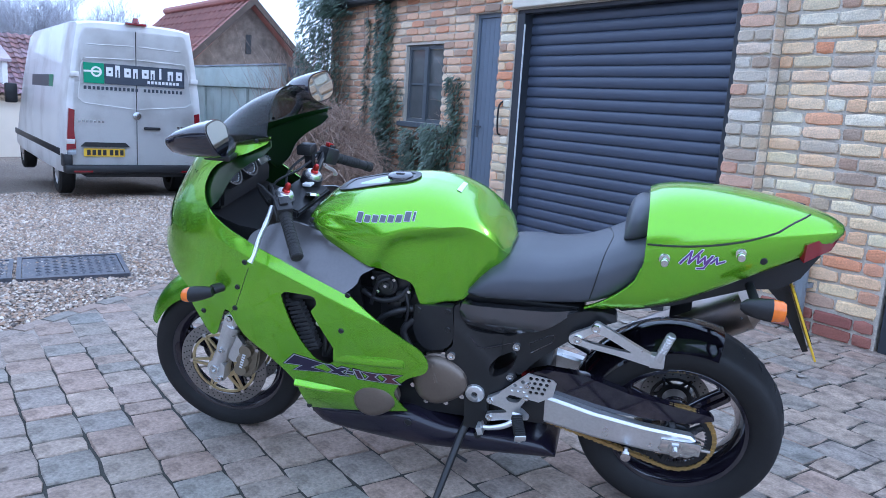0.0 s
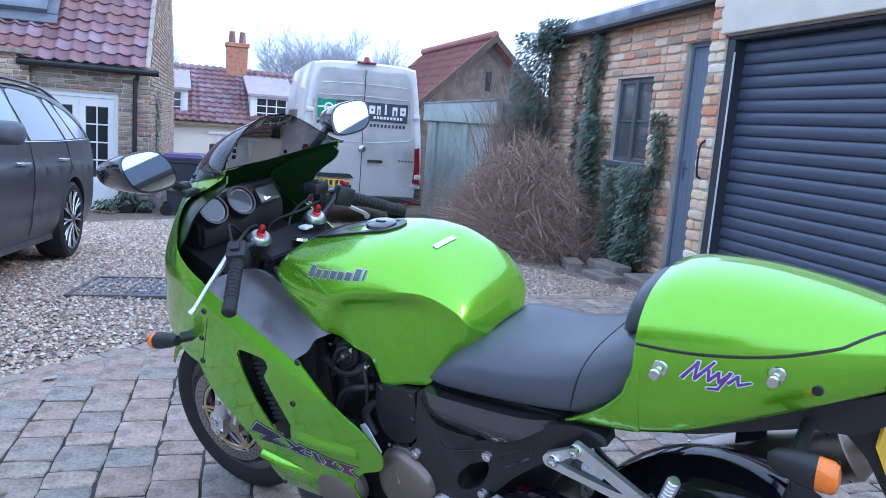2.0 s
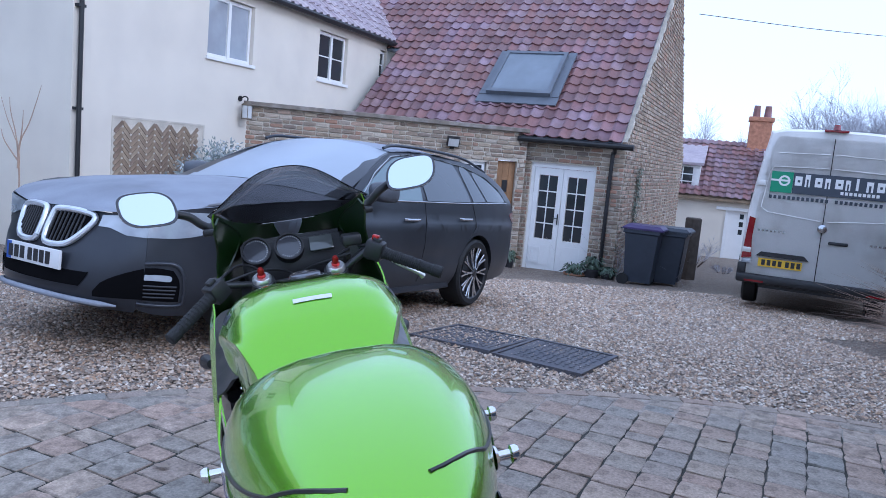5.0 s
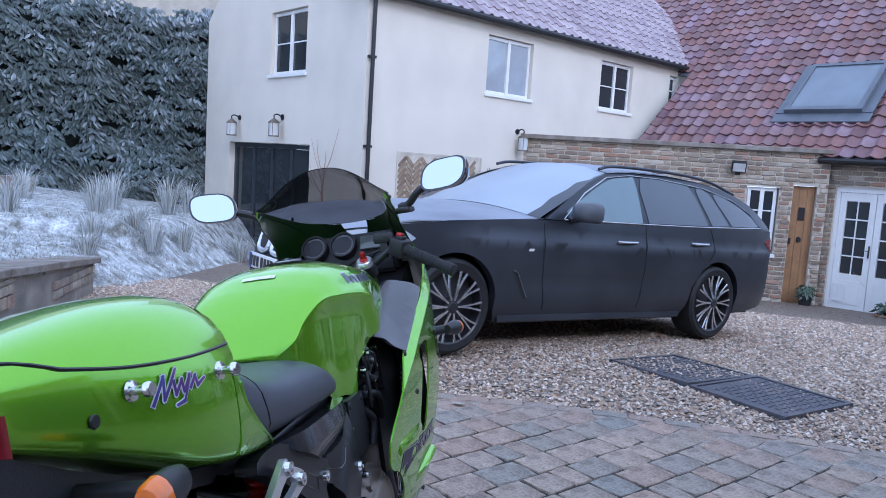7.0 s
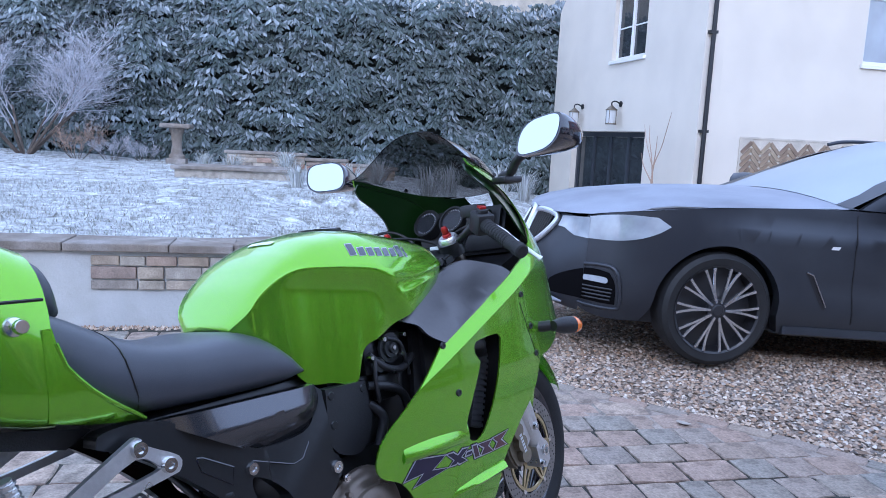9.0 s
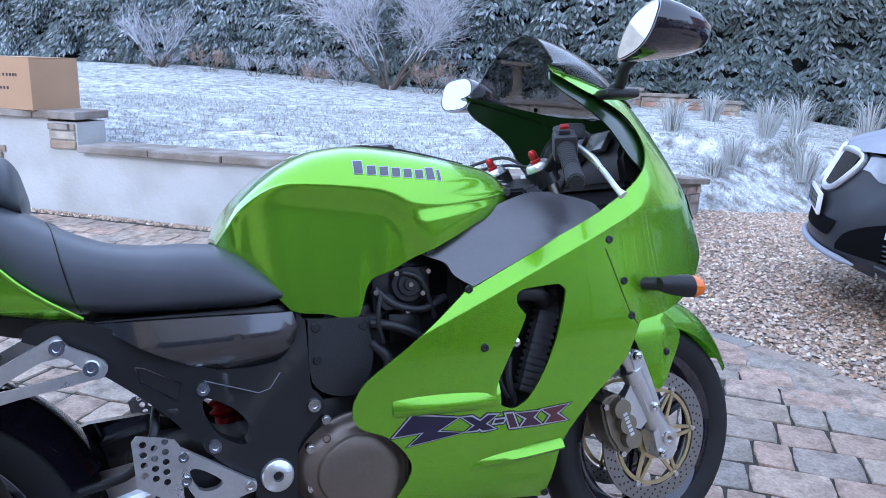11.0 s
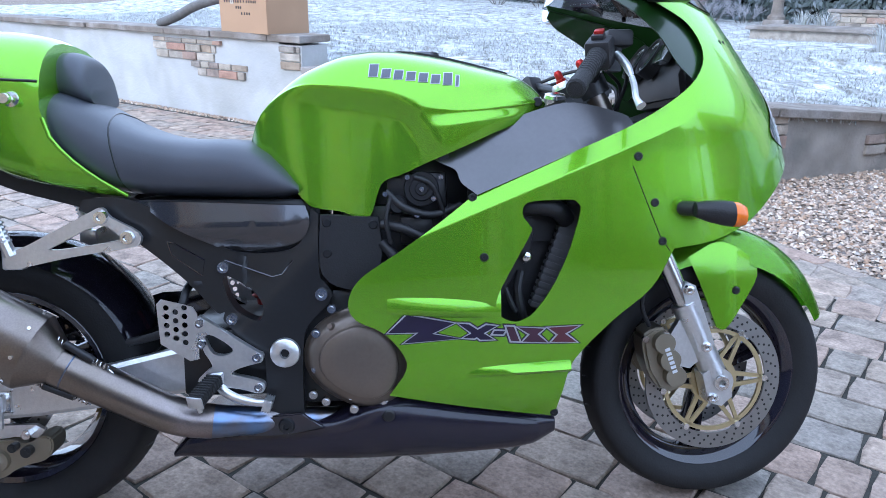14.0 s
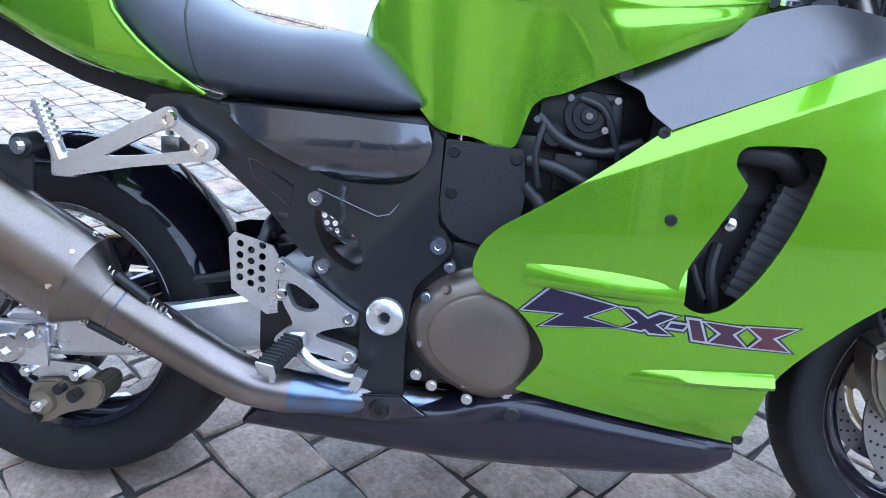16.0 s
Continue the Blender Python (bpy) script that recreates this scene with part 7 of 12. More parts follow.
def wheel(name, c, r, w, rim, label, spokes, turn):
    m = Matrix.Translation(c) @ rot2(turn)
    bm = bmesh.new()
    hw = w * 0.40
    prof = [(rim, -hw), (rim + 0.006, -hw + 0.004), (rim - 0.002, -hw + 0.012), (rim - 0.020, -hw * 0.55), (rim - 0.026, 0), (rim - 0.020, hw * 0.55), (rim - 0.002, hw - 0.012), (rim + 0.006, hw - 0.004), (rim, hw), (rim - 0.012, hw - 0.004), (rim - 0.034, hw * 0.5), (rim - 0.038, 0), (rim - 0.034, -hw * 0.5), (rim - 0.012, -hw + 0.004)]
    lathe(bm, prof, 56, closed=True)
    bmesh.ops.transform(bm, matrix=m, verts=bm.verts)
    hub = bpart(name, bm, GLOSS_BLACK, label, crease=35)
    bm = bmesh.new()
    lathe(bm, [(0.018, -0.055), (0.045, -0.05), (0.052, -0.02), (0.052, 0.02), (0.045, 0.05), (0.018, 0.055)], 28, m, closed=True)
    bpart("hub", bm, GLOSS_BLACK, parent=hub, crease=35)
    for k in range(spokes):
        a0 = 2 * math.pi * k / spokes + 0.4
        for d in (-0.10, 0.10):
            bm = bmesh.new()
            rings = []
            for t in np.linspace(0, 1, 6):
                rr = 0.045 + (rim - 0.034 - 0.045) * t
                aa = a0 + d * (1.6 - 0.6 * t) * (1 - 0.3 * t)
                ux, uz = math.cos(aa), math.sin(aa)
                hw2, hd = 0.013 - 0.002 * t, 0.020 - 0.004 * t
                rings.append([(rr * ux - uz * q * hw2, p * hd, rr * uz + ux * q * hw2) for q, p in ((-1, -0.6), (-0.6, -1), (0.6, -1), (1, -0.6), (1, 0.6), (0.6, 1), (-0.6, 1), (-1, 0.6))])
            loft(bm, rings)
            bmesh.ops.transform(bm, matrix=m, verts=bm.verts)
            bpart("spoke", bm, GLOSS_BLACK, parent=hub, crease=35)
    bm = bmesh.new()
    lathe(bm, tyre_profile(r, w, rim), 72, m)
    t = bpart("tyre", bm, RUBBER, "worn black road tyre", hub, 50)
    # shallow curved tread cuts
    bm = bmesh.new()
    n = 26
    for k in range(n):
        for s in (1, -1):
            a0 = 2 * math.pi * (k + 0.5 * (s > 0)) / n
            line = []
            for u in np.linspace(0.10, 0.80, 6):
                y = s * w * 0.5 * u
                rad = r - 0.0010 - (r - rim) * 0.62 * u ** 2.7
                aa = a0 + 0.16 * u * s * 0.6 + 0.12 * u * u
                line.append(m @ Vector((rad * math.cos(aa), y, rad * math.sin(aa))))
            tube(bm, line, [0.001, 0.0020, 0.0024, 0.0024, 0.002, 0.001], 5)
    bpart("tread_groove", bm, SATIN_BLACK, parent=hub, crease=0)["kind"] = "stuff"
    return hub, m


def brake_disc(hub, m, y, r_out, r_in, carrier_r, spokes, label, holes=36, material=None):
    bm = bmesh.new()
    lathe(bm, [(r_in, -0.0025), (r_out, -0.0025), (r_out, 0.0025), (r_in, 0.0025)], 72, m @ Matrix.Translation((0, y, 0)), closed=True)
    disc = bpart("brake_disc", bm, DISC_STEEL, label, hub, 30)
    bm = bmesh.new()
    for ring_k, rr in enumerate((r_out - 0.010, r_out - 0.020, r_out - 0.030)):
        if rr < r_in + 0.004:
            continue
        for k in range(holes):
            a = 2 * math.pi * (k + ring_k / 3) / holes
            p = Vector((rr * math.cos(a), 0, rr * math.sin(a)))
            for sd in (-1, 1):
                cyl(bm, m @ (p + Vector((0, y + sd * 0.0024, 0))), m @ (p + Vector((0, y + sd * 0.0030, 0))), 0.0030, seg=7)
    bpart("disc_hole", bm, SATIN_BLACK, parent=hub, crease=0)["kind"] = "stuff"
    bm = bmesh.new()
    lathe(bm, [(0.042, -0.004), (0.058, -0.004), (0.058, 0.004), (0.042, 0.004)], 40, m @ Matrix.Translation((0, y, 0)), closed=True)
    lathe(bm, [(carrier_r - 0.010, -0.003), (carrier_r, -0.003), (carrier_r, 0.003), (carrier_r - 0.010, 0.003)], 56, m @ Matrix.Translation((0, y, 0)), closed=True)
    for k in range(spokes):
        a = 2 * math.pi * k / spokes
        for d in (-0.17, 0.17):
            p0 = Vector((0.054 * math.cos(a + d * 1.6), y, 0.054 * math.sin(a + d * 1.6)))
            p1 = Vector(((carrier_r - 0.004) * math.cos(a + d * 0.25), y, (carrier_r - 0.004) * math.sin(a + d * 0.25)))
            q = (p1 - p0).normalized()
            sd = Vector((-q.z, 0, q.x)) * 0.0055
            vs = [bm.verts.new(m @ (p + o + Vector((0, h, 0)))) for h in (-0.003, 0.003) for p, o in ((p0, sd), (p1, sd * 0.8), (p1, -sd * 0.8), (p0, -sd))]
            for f in ((0, 1, 2, 3), (7, 6, 5, 4), (0, 4, 5, 1), (1, 5, 6, 2), (2, 6, 7, 3), (3, 7, 4, 0)):
                bm.faces.new([vs[j] for j in f])
    bpart("disc_carrier", bm, material or GOLD, "gold anodised disc carrier" if material is None else "black disc carrier", hub, 30)
    bm = bmesh.new()
    for k in range(spokes):
        a = 2 * math.pi * k / spokes
        p = Vector(((carrier_r + 0.004) * math.cos(a), y, (carrier_r + 0.004) * math.sin(a)))
        cyl(bm, m @ (p + Vector((0, -0.006, 0))), m @ (p + Vector((0, 0.006, 0))), 0.0075, seg=10)
    bpart("disc_buttons", bm, POLISHED, parent=hub, crease=30)


FRONT_C, REAR_C, STEER = Vector((1.474, 0, 0.306)), Vector((-0.158, 0, 0.326)), 3.5
front_hub, fm = wheel("front_wheel", FRONT_C, 0.304, 0.116, 0.224, "gloss black three-spoke front wheel", 3, STEER)
for y in (-0.075, 0.075):
    brake_disc(front_hub, fm, y, 0.170, 0.132, 0.126, 6, "large drilled front brake disc")
rear_hub, rm = wheel("rear_wheel", REAR_C, 0.333, 0.204, 0.222, "gloss black three-spoke rear wheel", 3, 0)
brake_disc(rear_hub, rm, -0.105, 0.118, 0.085, 0.083, 6, "drilled rear brake disc", 24, SATIN_BLACK)

# sprocket and chain on the left
bm = bmesh.new()
teeth = []
for k in range(46 * 4):
    a = 2 * math.pi * k / (46 * 4)
    teeth.append(((0.118 if k % 4 in (0, 1) else 0.110) * math.cos(a), (0.118 if k % 4 in (0, 1) else 0.110) * math.sin(a)))
tv = [[bm.verts.new((x, y, z)) for x, z in teeth] for y in (0.118, 0.123)]
iv = [[bm.verts.new((x * 0.80, y, z * 0.80)) for x, z in teeth] for y in (0.118, 0.123)]
n = len(teeth)
for k in range(n):
    j = (k + 1) % n
    for f in ((tv[0][k], tv[0][j], tv[1][j], tv[1][k]), (iv[0][k], iv[0][j], iv[1][j], iv[1][k]), (tv[0][k], tv[0][j], iv[0][j], iv[0][k]), (tv[1][k], tv[1][j], iv[1][j], iv[1][k])):
        bm.faces.new(f)
for k in range(5):
    a = 2 * math.pi * k / 5
    cyl(bm, (0.03 * math.cos(a), 0.12, 0.03 * math.sin(a)), (0.094 * math.cos(a), 0.12, 0.094 * math.sin(a)), 0.012, seg=8)
    cyl(bm, (0.066 * math.cos(a), 0.115, 0.066 * math.sin(a)), (0.066 * math.cos(a), 0.134, 0.066 * math.sin(a)), 0.009, seg=6)
lathe(bm, [(0.02, 0.10), (0.052, 0.10), (0.052, 0.122), (0.02, 0.122)], 28, closed=True)
bmesh.ops.transform(bm, matrix=rm, verts=bm.verts)
bpart("sprocket", bm, SATIN_BLACK, "dark rear sprocket", rear_hub, 30)


def chain_path():
    r0, r1 = 0.116, 0.042
    c0, c1 = REAR_C, Vector((0.42, 0, 0.405))
    d = (c1 - c0)
    ang = math.atan2(d.z, d.x)
    b = math.acos((r0 - r1) / d.length)
    pts = []
    for a in np.linspace(ang + b, ang + 2 * math.pi - b, 40):
        pts.append(c0 + Vector((r0 * math.cos(a), 0, r0 * math.sin(a))))
    for a in np.linspace(ang - b, ang + b, 12):
        pts.append(c1 + Vector((r1 * math.cos(a), 0, r1 * math.sin(a))))
    return pts + [pts[0]]


bm = bmesh.new()
path = chain_path()
walked, nxt, k = 0.0, 0.0, 0
for a, b in zip(path, path[1:]):
    L = (b - a).length
    while nxt <= walked + L:
        p = a.lerp(b, (nxt - walked) / L)
        q = (b - a).normalized()
        up = Vector((-q.z, 0, q.x))
        for y in ((0.112, 0.1145), (0.1265, 0.129)) if k % 2 else ((0.1148, 0.117), (0.124, 0.1262)):
            vs = []
            for yy in y:
                for c_, s_ in ((-1.5, 0), (-1.2, 0.8), (-0.55, 0.85), (0, 0.55), (0.55, 0.85), (1.2, 0.8), (1.5, 0), (1.2, -0.8), (0.55, -0.85), (0, -0.55), (-0.55, -0.85), (-1.2, -0.8)):
                    vs.append(bm.verts.new(p + q * c_ * 0.0085 + up * s_ * 0.0085 + Vector((0, yy, 0))))
            bm.faces.new(vs[:12][::-1])
            bm.faces.new(vs[12:])
            for j in range(12):
                bm.faces.new((vs[j], vs[(j + 1) % 12], vs[12 + (j + 1) % 12], vs[12 + j]))
        cyl(bm, p - q * 0.008 + Vector((0, 0.111, 0)), p - q * 0.008 + Vector((0, 0.1305, 0)), 0.0042, seg=7)
        nxt += 0.0165
        k += 1
    walked += L
bpart("chain", bm, CHAIN_GOLD, "gold roller chain", crease=30)["kind"] = "stuff"

# --- swingarm, hugger, guard ---
bm = bmesh.new()
for s in (1, -1):
    rings = []
    for x, zc, h, y, wd in ((-0.215, 0.318, 0.030, 0.142, 0.030), (-0.20, 0.320, 0.042, 0.142, 0.032), (-0.06, 0.330, 0.043, 0.144, 0.034), (0.10, 0.352, 0.046, 0.146, 0.036), (0.28, 0.388, 0.052, 0.142, 0.040), (0.42, 0.418, 0.058, 0.130, 0.045)):
        rings.append([(x, s * (y + p * wd / 2), zc + q * h) for p, q in ((-1, -0.8), (-0.7, -1), (0.7, -1), (1, -0.8), (1, 0.8), (0.7, 1), (-0.7, 1), (-1, 0.8))])
    loft(bm, rings)
swing = bpart("swingarm", bm, SILVER, "brushed aluminium swingarm", crease=30)
bm = bmesh.new()
box(bm, (0.255, -0.168, 0.325), (0.46, 0.168, 0.475), bevel=0.012)
bpart("pivot_housing", bm, SATIN_BLACK, "black swingarm pivot housing", swing, 30)
for s in (1, -1):
    bm = bmesh.new()
    box(bm, (-0.232, s * 0.150 - 0.006, 0.300), (-0.11, s * 0.166 + 0.004, 0.346), bevel=0.005)
    cyl(bm, (-0.155, s * 0.168, 0.322), (-0.155, s * 0.190, 0.322), 0.021, seg=6)
    cyl(bm, (-0.155, s * 0.188, 0.322), (-0.155, s * 0.204, 0.322), 0.011, seg=14)
    cyl(bm, (-0.235, s * 0.152, 0.318), (-0.262, s * 0.152, 0.316), 0.007, seg=8)
    bpart("chain_adjuster", bm, POLISHED, "steel axle nut and chain adjuster", swing, 30)
bm = bmesh.new()
cyl(bm, (-0.01, 0.165, 0.282), (-0.01, 0.192, 0.280), 0.010, seg=12)
cyl(bm, (-0.01, 0.190, 0.280), (-0.01, 0.203, 0.279), 0.016, seg=12)
bpart("paddock_bobbin", bm, POLISHED, "steel paddock stand bobbin", swing, 40)


def arch(bm, c, r, y_half, a0, a1, n, depth, thick=0.004, seg=10):
    rings = []
    for a in np.linspace(radians(a0), radians(a1), n):
        ring = []
        for j in range(seg + 1):
            u = -1 + 2 * j / seg
            rr = r - depth * abs(u) ** 2.4
            ring.append(Vector((c.x + rr * math.cos(a), y_half * u, c.z + rr * math.sin(a))))
        rings.append(ring)
    loft(bm, rings, close=False)
    bmesh.ops.solidify(bm, geom=bm.faces[:], thickness=thick)


bm = bmesh.new()
arch(bm, REAR_C, 0.352, 0.110, 22, 108, 22, 0.055)
bpart("rear_hugger", bm, GLOSS_BLACK, "gloss black rear hugger mudguard", crease=50)
bm = bmesh.new()
prism(bm, [(0.36, 0.465), (0.30, 0.500), (0.26, 0.514), (0.14, 0.510), (0.08, 0.492), (-0.006, 0.467), (-0.12, 0.450), (-0.25, 0.430), (-0.262, 0.416), (-0.19, 0.392), (0.016, 0.388), (0.24, 0.415), (0.33, 0.430)], 0.104, 0.134)
bpart("chain_guard", bm, GLOSS_BLACK, "black chain guard", crease=30)

# --- frame, side covers, engine ---
FRAME_SIDE = [(0.06, 0.735, 1), (0.075, 0.758), (0.17, 0.755), (0.30, 0.692), (0.38, 0.645), (0.49, 0.646), (0.53, 0.685), (0.54, 0.735, 1), (0.556, 0.722, 1), (0.556, 0.600), (0.568, 0.578), (0.582, 0.552), (0.567, 0.525), (0.540, 0.497), (0.523, 0.467), (0.516, 0.385), (0.517, 0.290, 1),
              (0.437, 0.290, 1), (0.437, 0.418), (0.416, 0.434), (0.364, 0.482), (0.350, 0.498), (0.353, 0.515), (0.341, 0.512), (0.325, 0.527), (0.277, 0.581), (0.196, 0.651), (0.12, 0.705)]
FRAME_HOLE = [(0.352, 0.587), (0.356, 0.559), (0.372, 0.527), (0.394, 0.508), (0.428, 0.498), (0.436, 0.530), (0.408, 0.566), (0.365, 0.592)]


def frame_y(x, z):
    """A folded pressing: the post stands proud and the upper web falls away behind a crease."""
    d = (z - 0.554) - (x - 0.442) * 1.08
    return 0.172 + 0.012 * min(1, max(0, (x - 0.1) / 0.3)) + 0.010 / (1 + math.exp(d / 0.012)) - 0.10 * max(0.0, d) * (x > 0.40)


for s in (1, -1):
    fr = panel("frame_side", FRAME_SIDE, frame_y, SATIN_BLACK, s, [FRAME_HOLE], step=0.018, rim=0.045, label="satin black pressed frame side")
    # recessed line of the rail
    bm = bmesh.new()
    for loop in (((0.239, 0.667), (0.247, 0.639), (0.310, 0.594), (0.315, 0.628), (0.253, 0.664), (0.239, 0.667)), ((0.357, 0.627), (0.456, 0.590), (0.478, 0.596), (0.500, 0.625))):
        tube(bm, [(x, s * (frame_y(x, z) - 0.0004), z) for x, z in loop], 0.0018, 5)
    bpart("pressing_line", bm, GLOSS_BLACK, parent=fr)
    for x, z, r in ((0.354, 0.612, 0.012), (0.369, 0.500, 0.012), (0.560, 0.553, 0.013)):
        bm = bmesh.new()
        lathe(bm, [(0, 0.004), (0.005, 0.004), (0.006, 0.009), (r, 0.009), (r + 0.002, 0.0)], 16, Matrix.Translation((x, s * (frame_y(x, z) - 0.001), z)) @ Matrix.Diagonal((1, s, 1, 1)))
        bpart("bolt", bm, POLISHED, "steel cap bolt", fr)
    bm = bmesh.new()
    lathe(bm, [(0.0, 0.004), (0.0095, 0.004), (0.0105, 0.014), (0.027, 0.012), (0.031, 0.009), (0.033, 0.0)], 32, Matrix.Translation((0.480, s * 0.193, 0.427)) @ Matrix.Diagonal((1, s, 1, 1)))
    bpart("pivot_cap", bm, SILVER, "large round swingarm pivot cap", fr)
    bm = bmesh.new()
    lathe(bm, [(0.0, 0.0055), (0.0098, 0.0055)], 6, Matrix.Translation((0.480, s * 0.193, 0.427)) @ Matrix.Diagonal((1, s, 1, 1)))
    bpart("hex_socket", bm, SATIN_BLACK, "dark hexagon socket", fr, 0)
    panel("engine_side_cover", [(0.560, 0.722, 1), (0.682, 0.716, 1), (0.690, 0.640), (0.672, 0.585), (0.63, 0.560), (0.562, 0.595)], lambda x, z: 0.188 + 0.35 * max(0, 0.655 - z) * max(0, (x - 0.55)), BLACK_PLASTIC, s, step=0.05, rim=0.03, label="black plastic engine side cover")
    for x, z in ((0.574, 0.705), (0.574, 0.640), (0.672, 0.700)):
        bm = bmesh.new()
        lathe(bm, [(0, 0.003), (0.008, 0.003), (0.010, 0.0)], 14, Matrix.Translation((x, s * 0.188, z)) @ Matrix.Diagonal((1, s, 1, 1)))
        bpart("screw", bm, SATIN_BLACK)

    def cover_y(x, z):
        u = (x - 0.38) / 0.19
        crease = 0.708 + 0.030 * (x - 0.36)
        fold = 1 - 4.0 * (z - crease) if z > crease else 1 - min(1.0, (crease - z) / 0.078) ** 1.4
        return 0.160 + 0.050 * max(0.0, 1 - u ** 4 * 0.9) * fold
    panel("side_cover", [(0.175, 0.752, 1), (0.28, 0.752), (0.40, 0.748), (0.530, 0.742, 1), (0.538, 0.708), (0.524, 0.672), (0.492, 0.646), (0.44, 0.638), (0.378, 0.642), (0.306, 0.674), (0.24, 0.710)], cover_y, GUNMETAL, s, step=0.025, rim=0.03, label="glossy gunmetal side cover under the seat")

# engine mass
bm = bmesh.new()
box(bm, (0.44, -0.165, 0.30), (0.84, 0.165, 0.56), bevel=0.02)
engine = bpart("engine", bm, SATIN_BLACK, "black four-cylinder engine", crease=30)
for name, lo, hi in (("cylinder_block", (0.60, -0.15, 0.50), (0.95, 0.15, 0.74)), ("battery_tray", (0.16, -0.145, 0.70), (0.56, 0.145, 0.757)), ("airbox", (0.64, -0.135, 0.72), (1.06, 0.135, 0.86))):
    bm = bmesh.new()
    box(bm, lo, hi, bevel=0.014)
    bpart(name, bm, SATIN_BLACK, parent=engine, crease=30)
for s, cx, cz, rr, m_ in ((-1, 0.642, 0.408, 0.104, BRONZE), (1, 0.60, 0.455, 0.085, BRONZE), (1, 0.815, 0.375, 0.070, BRONZE)):
    y0 = 0.165 if not (s > 0 and cx > 0.7) else 0.20
    bm = bmesh.new()
    pr = [(rr * 1.06, 0.0), (rr * 1.06, 0.020), (rr * 1.0, 0.024), (rr * 0.96, 0.040), (rr * 0.84, 0.050), (rr * 0.60, 0.056), (0.0, 0.058)]
    if s < 0:
        pr = [(rr * 1.07, 0.0), (rr * 1.07, 0.012), (rr * 1.02, 0.016), (rr * 0.985, 0.024), (rr * 0.95, 0.034), (rr * 0.86, 0.043), (rr * 0.76, 0.047), (rr * 0.735, 0.0555), (rr * 0.70, 0.058), (rr * 0.40, 0.061), (0.0, 0.062)]
    vs = lathe(bm, pr, 40)
    for v in vs:
        a = math.atan2(v.co.z, v.co.x)
        k = 1 + 0.10 * math.cos(a - radians(-30)) ** 2 - 0.05 * math.cos(a * 3)
        v.co.x *= k
        v.co.z *= k
    bmesh.ops.transform(bm, matrix=Matrix.Translation((cx, s * y0, cz)) @ Matrix.Diagonal((1, s, 1, 1)), verts=bm.verts)
    cov = bpart("engine_cover", bm, m_, "dark bronze engine cover", engine, 35)
    if cx < 0.7:
        bm = bmesh.new()
        for k in range(9):
            a = 2 * math.pi * k / 9 + 0.3
            kk = 1 + 0.10 * math.cos(a - radians(-30)) ** 2 - 0.05 * math.cos(a * 3)
            p = Vector((cx + rr * 1.10 * kk * math.cos(a), s * (y0 + 0.004), cz + rr * 1.10 * kk * math.sin(a)))
            cyl(bm, p, p + Vector((0, s * 0.018, 0)), 0.0085, seg=12)
        if s < 0:
            bm.clear()
            for x, z in ((0.581, 0.522), (0.547, 0.469), (0.545, 0.391), (0.538, 0.334), (0.565, 0.318), (0.625, 0.300), (0.690, 0.312)):
                cyl(bm, (x, s * 0.186, z), (x, s * 0.203, z), 0.0095, seg=14)
                cyl(bm, (x, s * 0.202, z), (x, s * 0.207, z), 0.0065, 0.0055, seg=12)
        bpart("cover_bolts", bm, POLISHED, "bright cover bolts", cov, 30)
        bm = bmesh.new()
        rings = []
        for t in np.linspace(0, 1, 5):
            rings.append([(cx + rr * (0.1 + 0.75 * t) * math.cos(1.28) + dx, s * (y0 + 0.056 - 0.01 * t + dy), cz + rr * (0.1 + 0.75 * t) * math.sin(1.28)) for dx, dy in ((-0.012 + 0.006 * t, -0.012), (-0.003, 0.006), (0.004, 0.006), (0.016 - 0.006 * t, -0.012))])
        loft(bm, rings)
        if s < 0:
            cyl(bm, (0.592, s * 0.166, 0.470), (0.577, s * 0.212, 0.487), 0.020, 0.006, 14)
        bpart("cover_rib", bm, m_, parent=cov, crease=30)
bm = bmesh.new()
box(bm, (0.615, -0.207, 0.322), (0.650, -0.203, 0.334))
bpart("data_plate", bm, WHITE_MARK, "small pale data plate", engine)
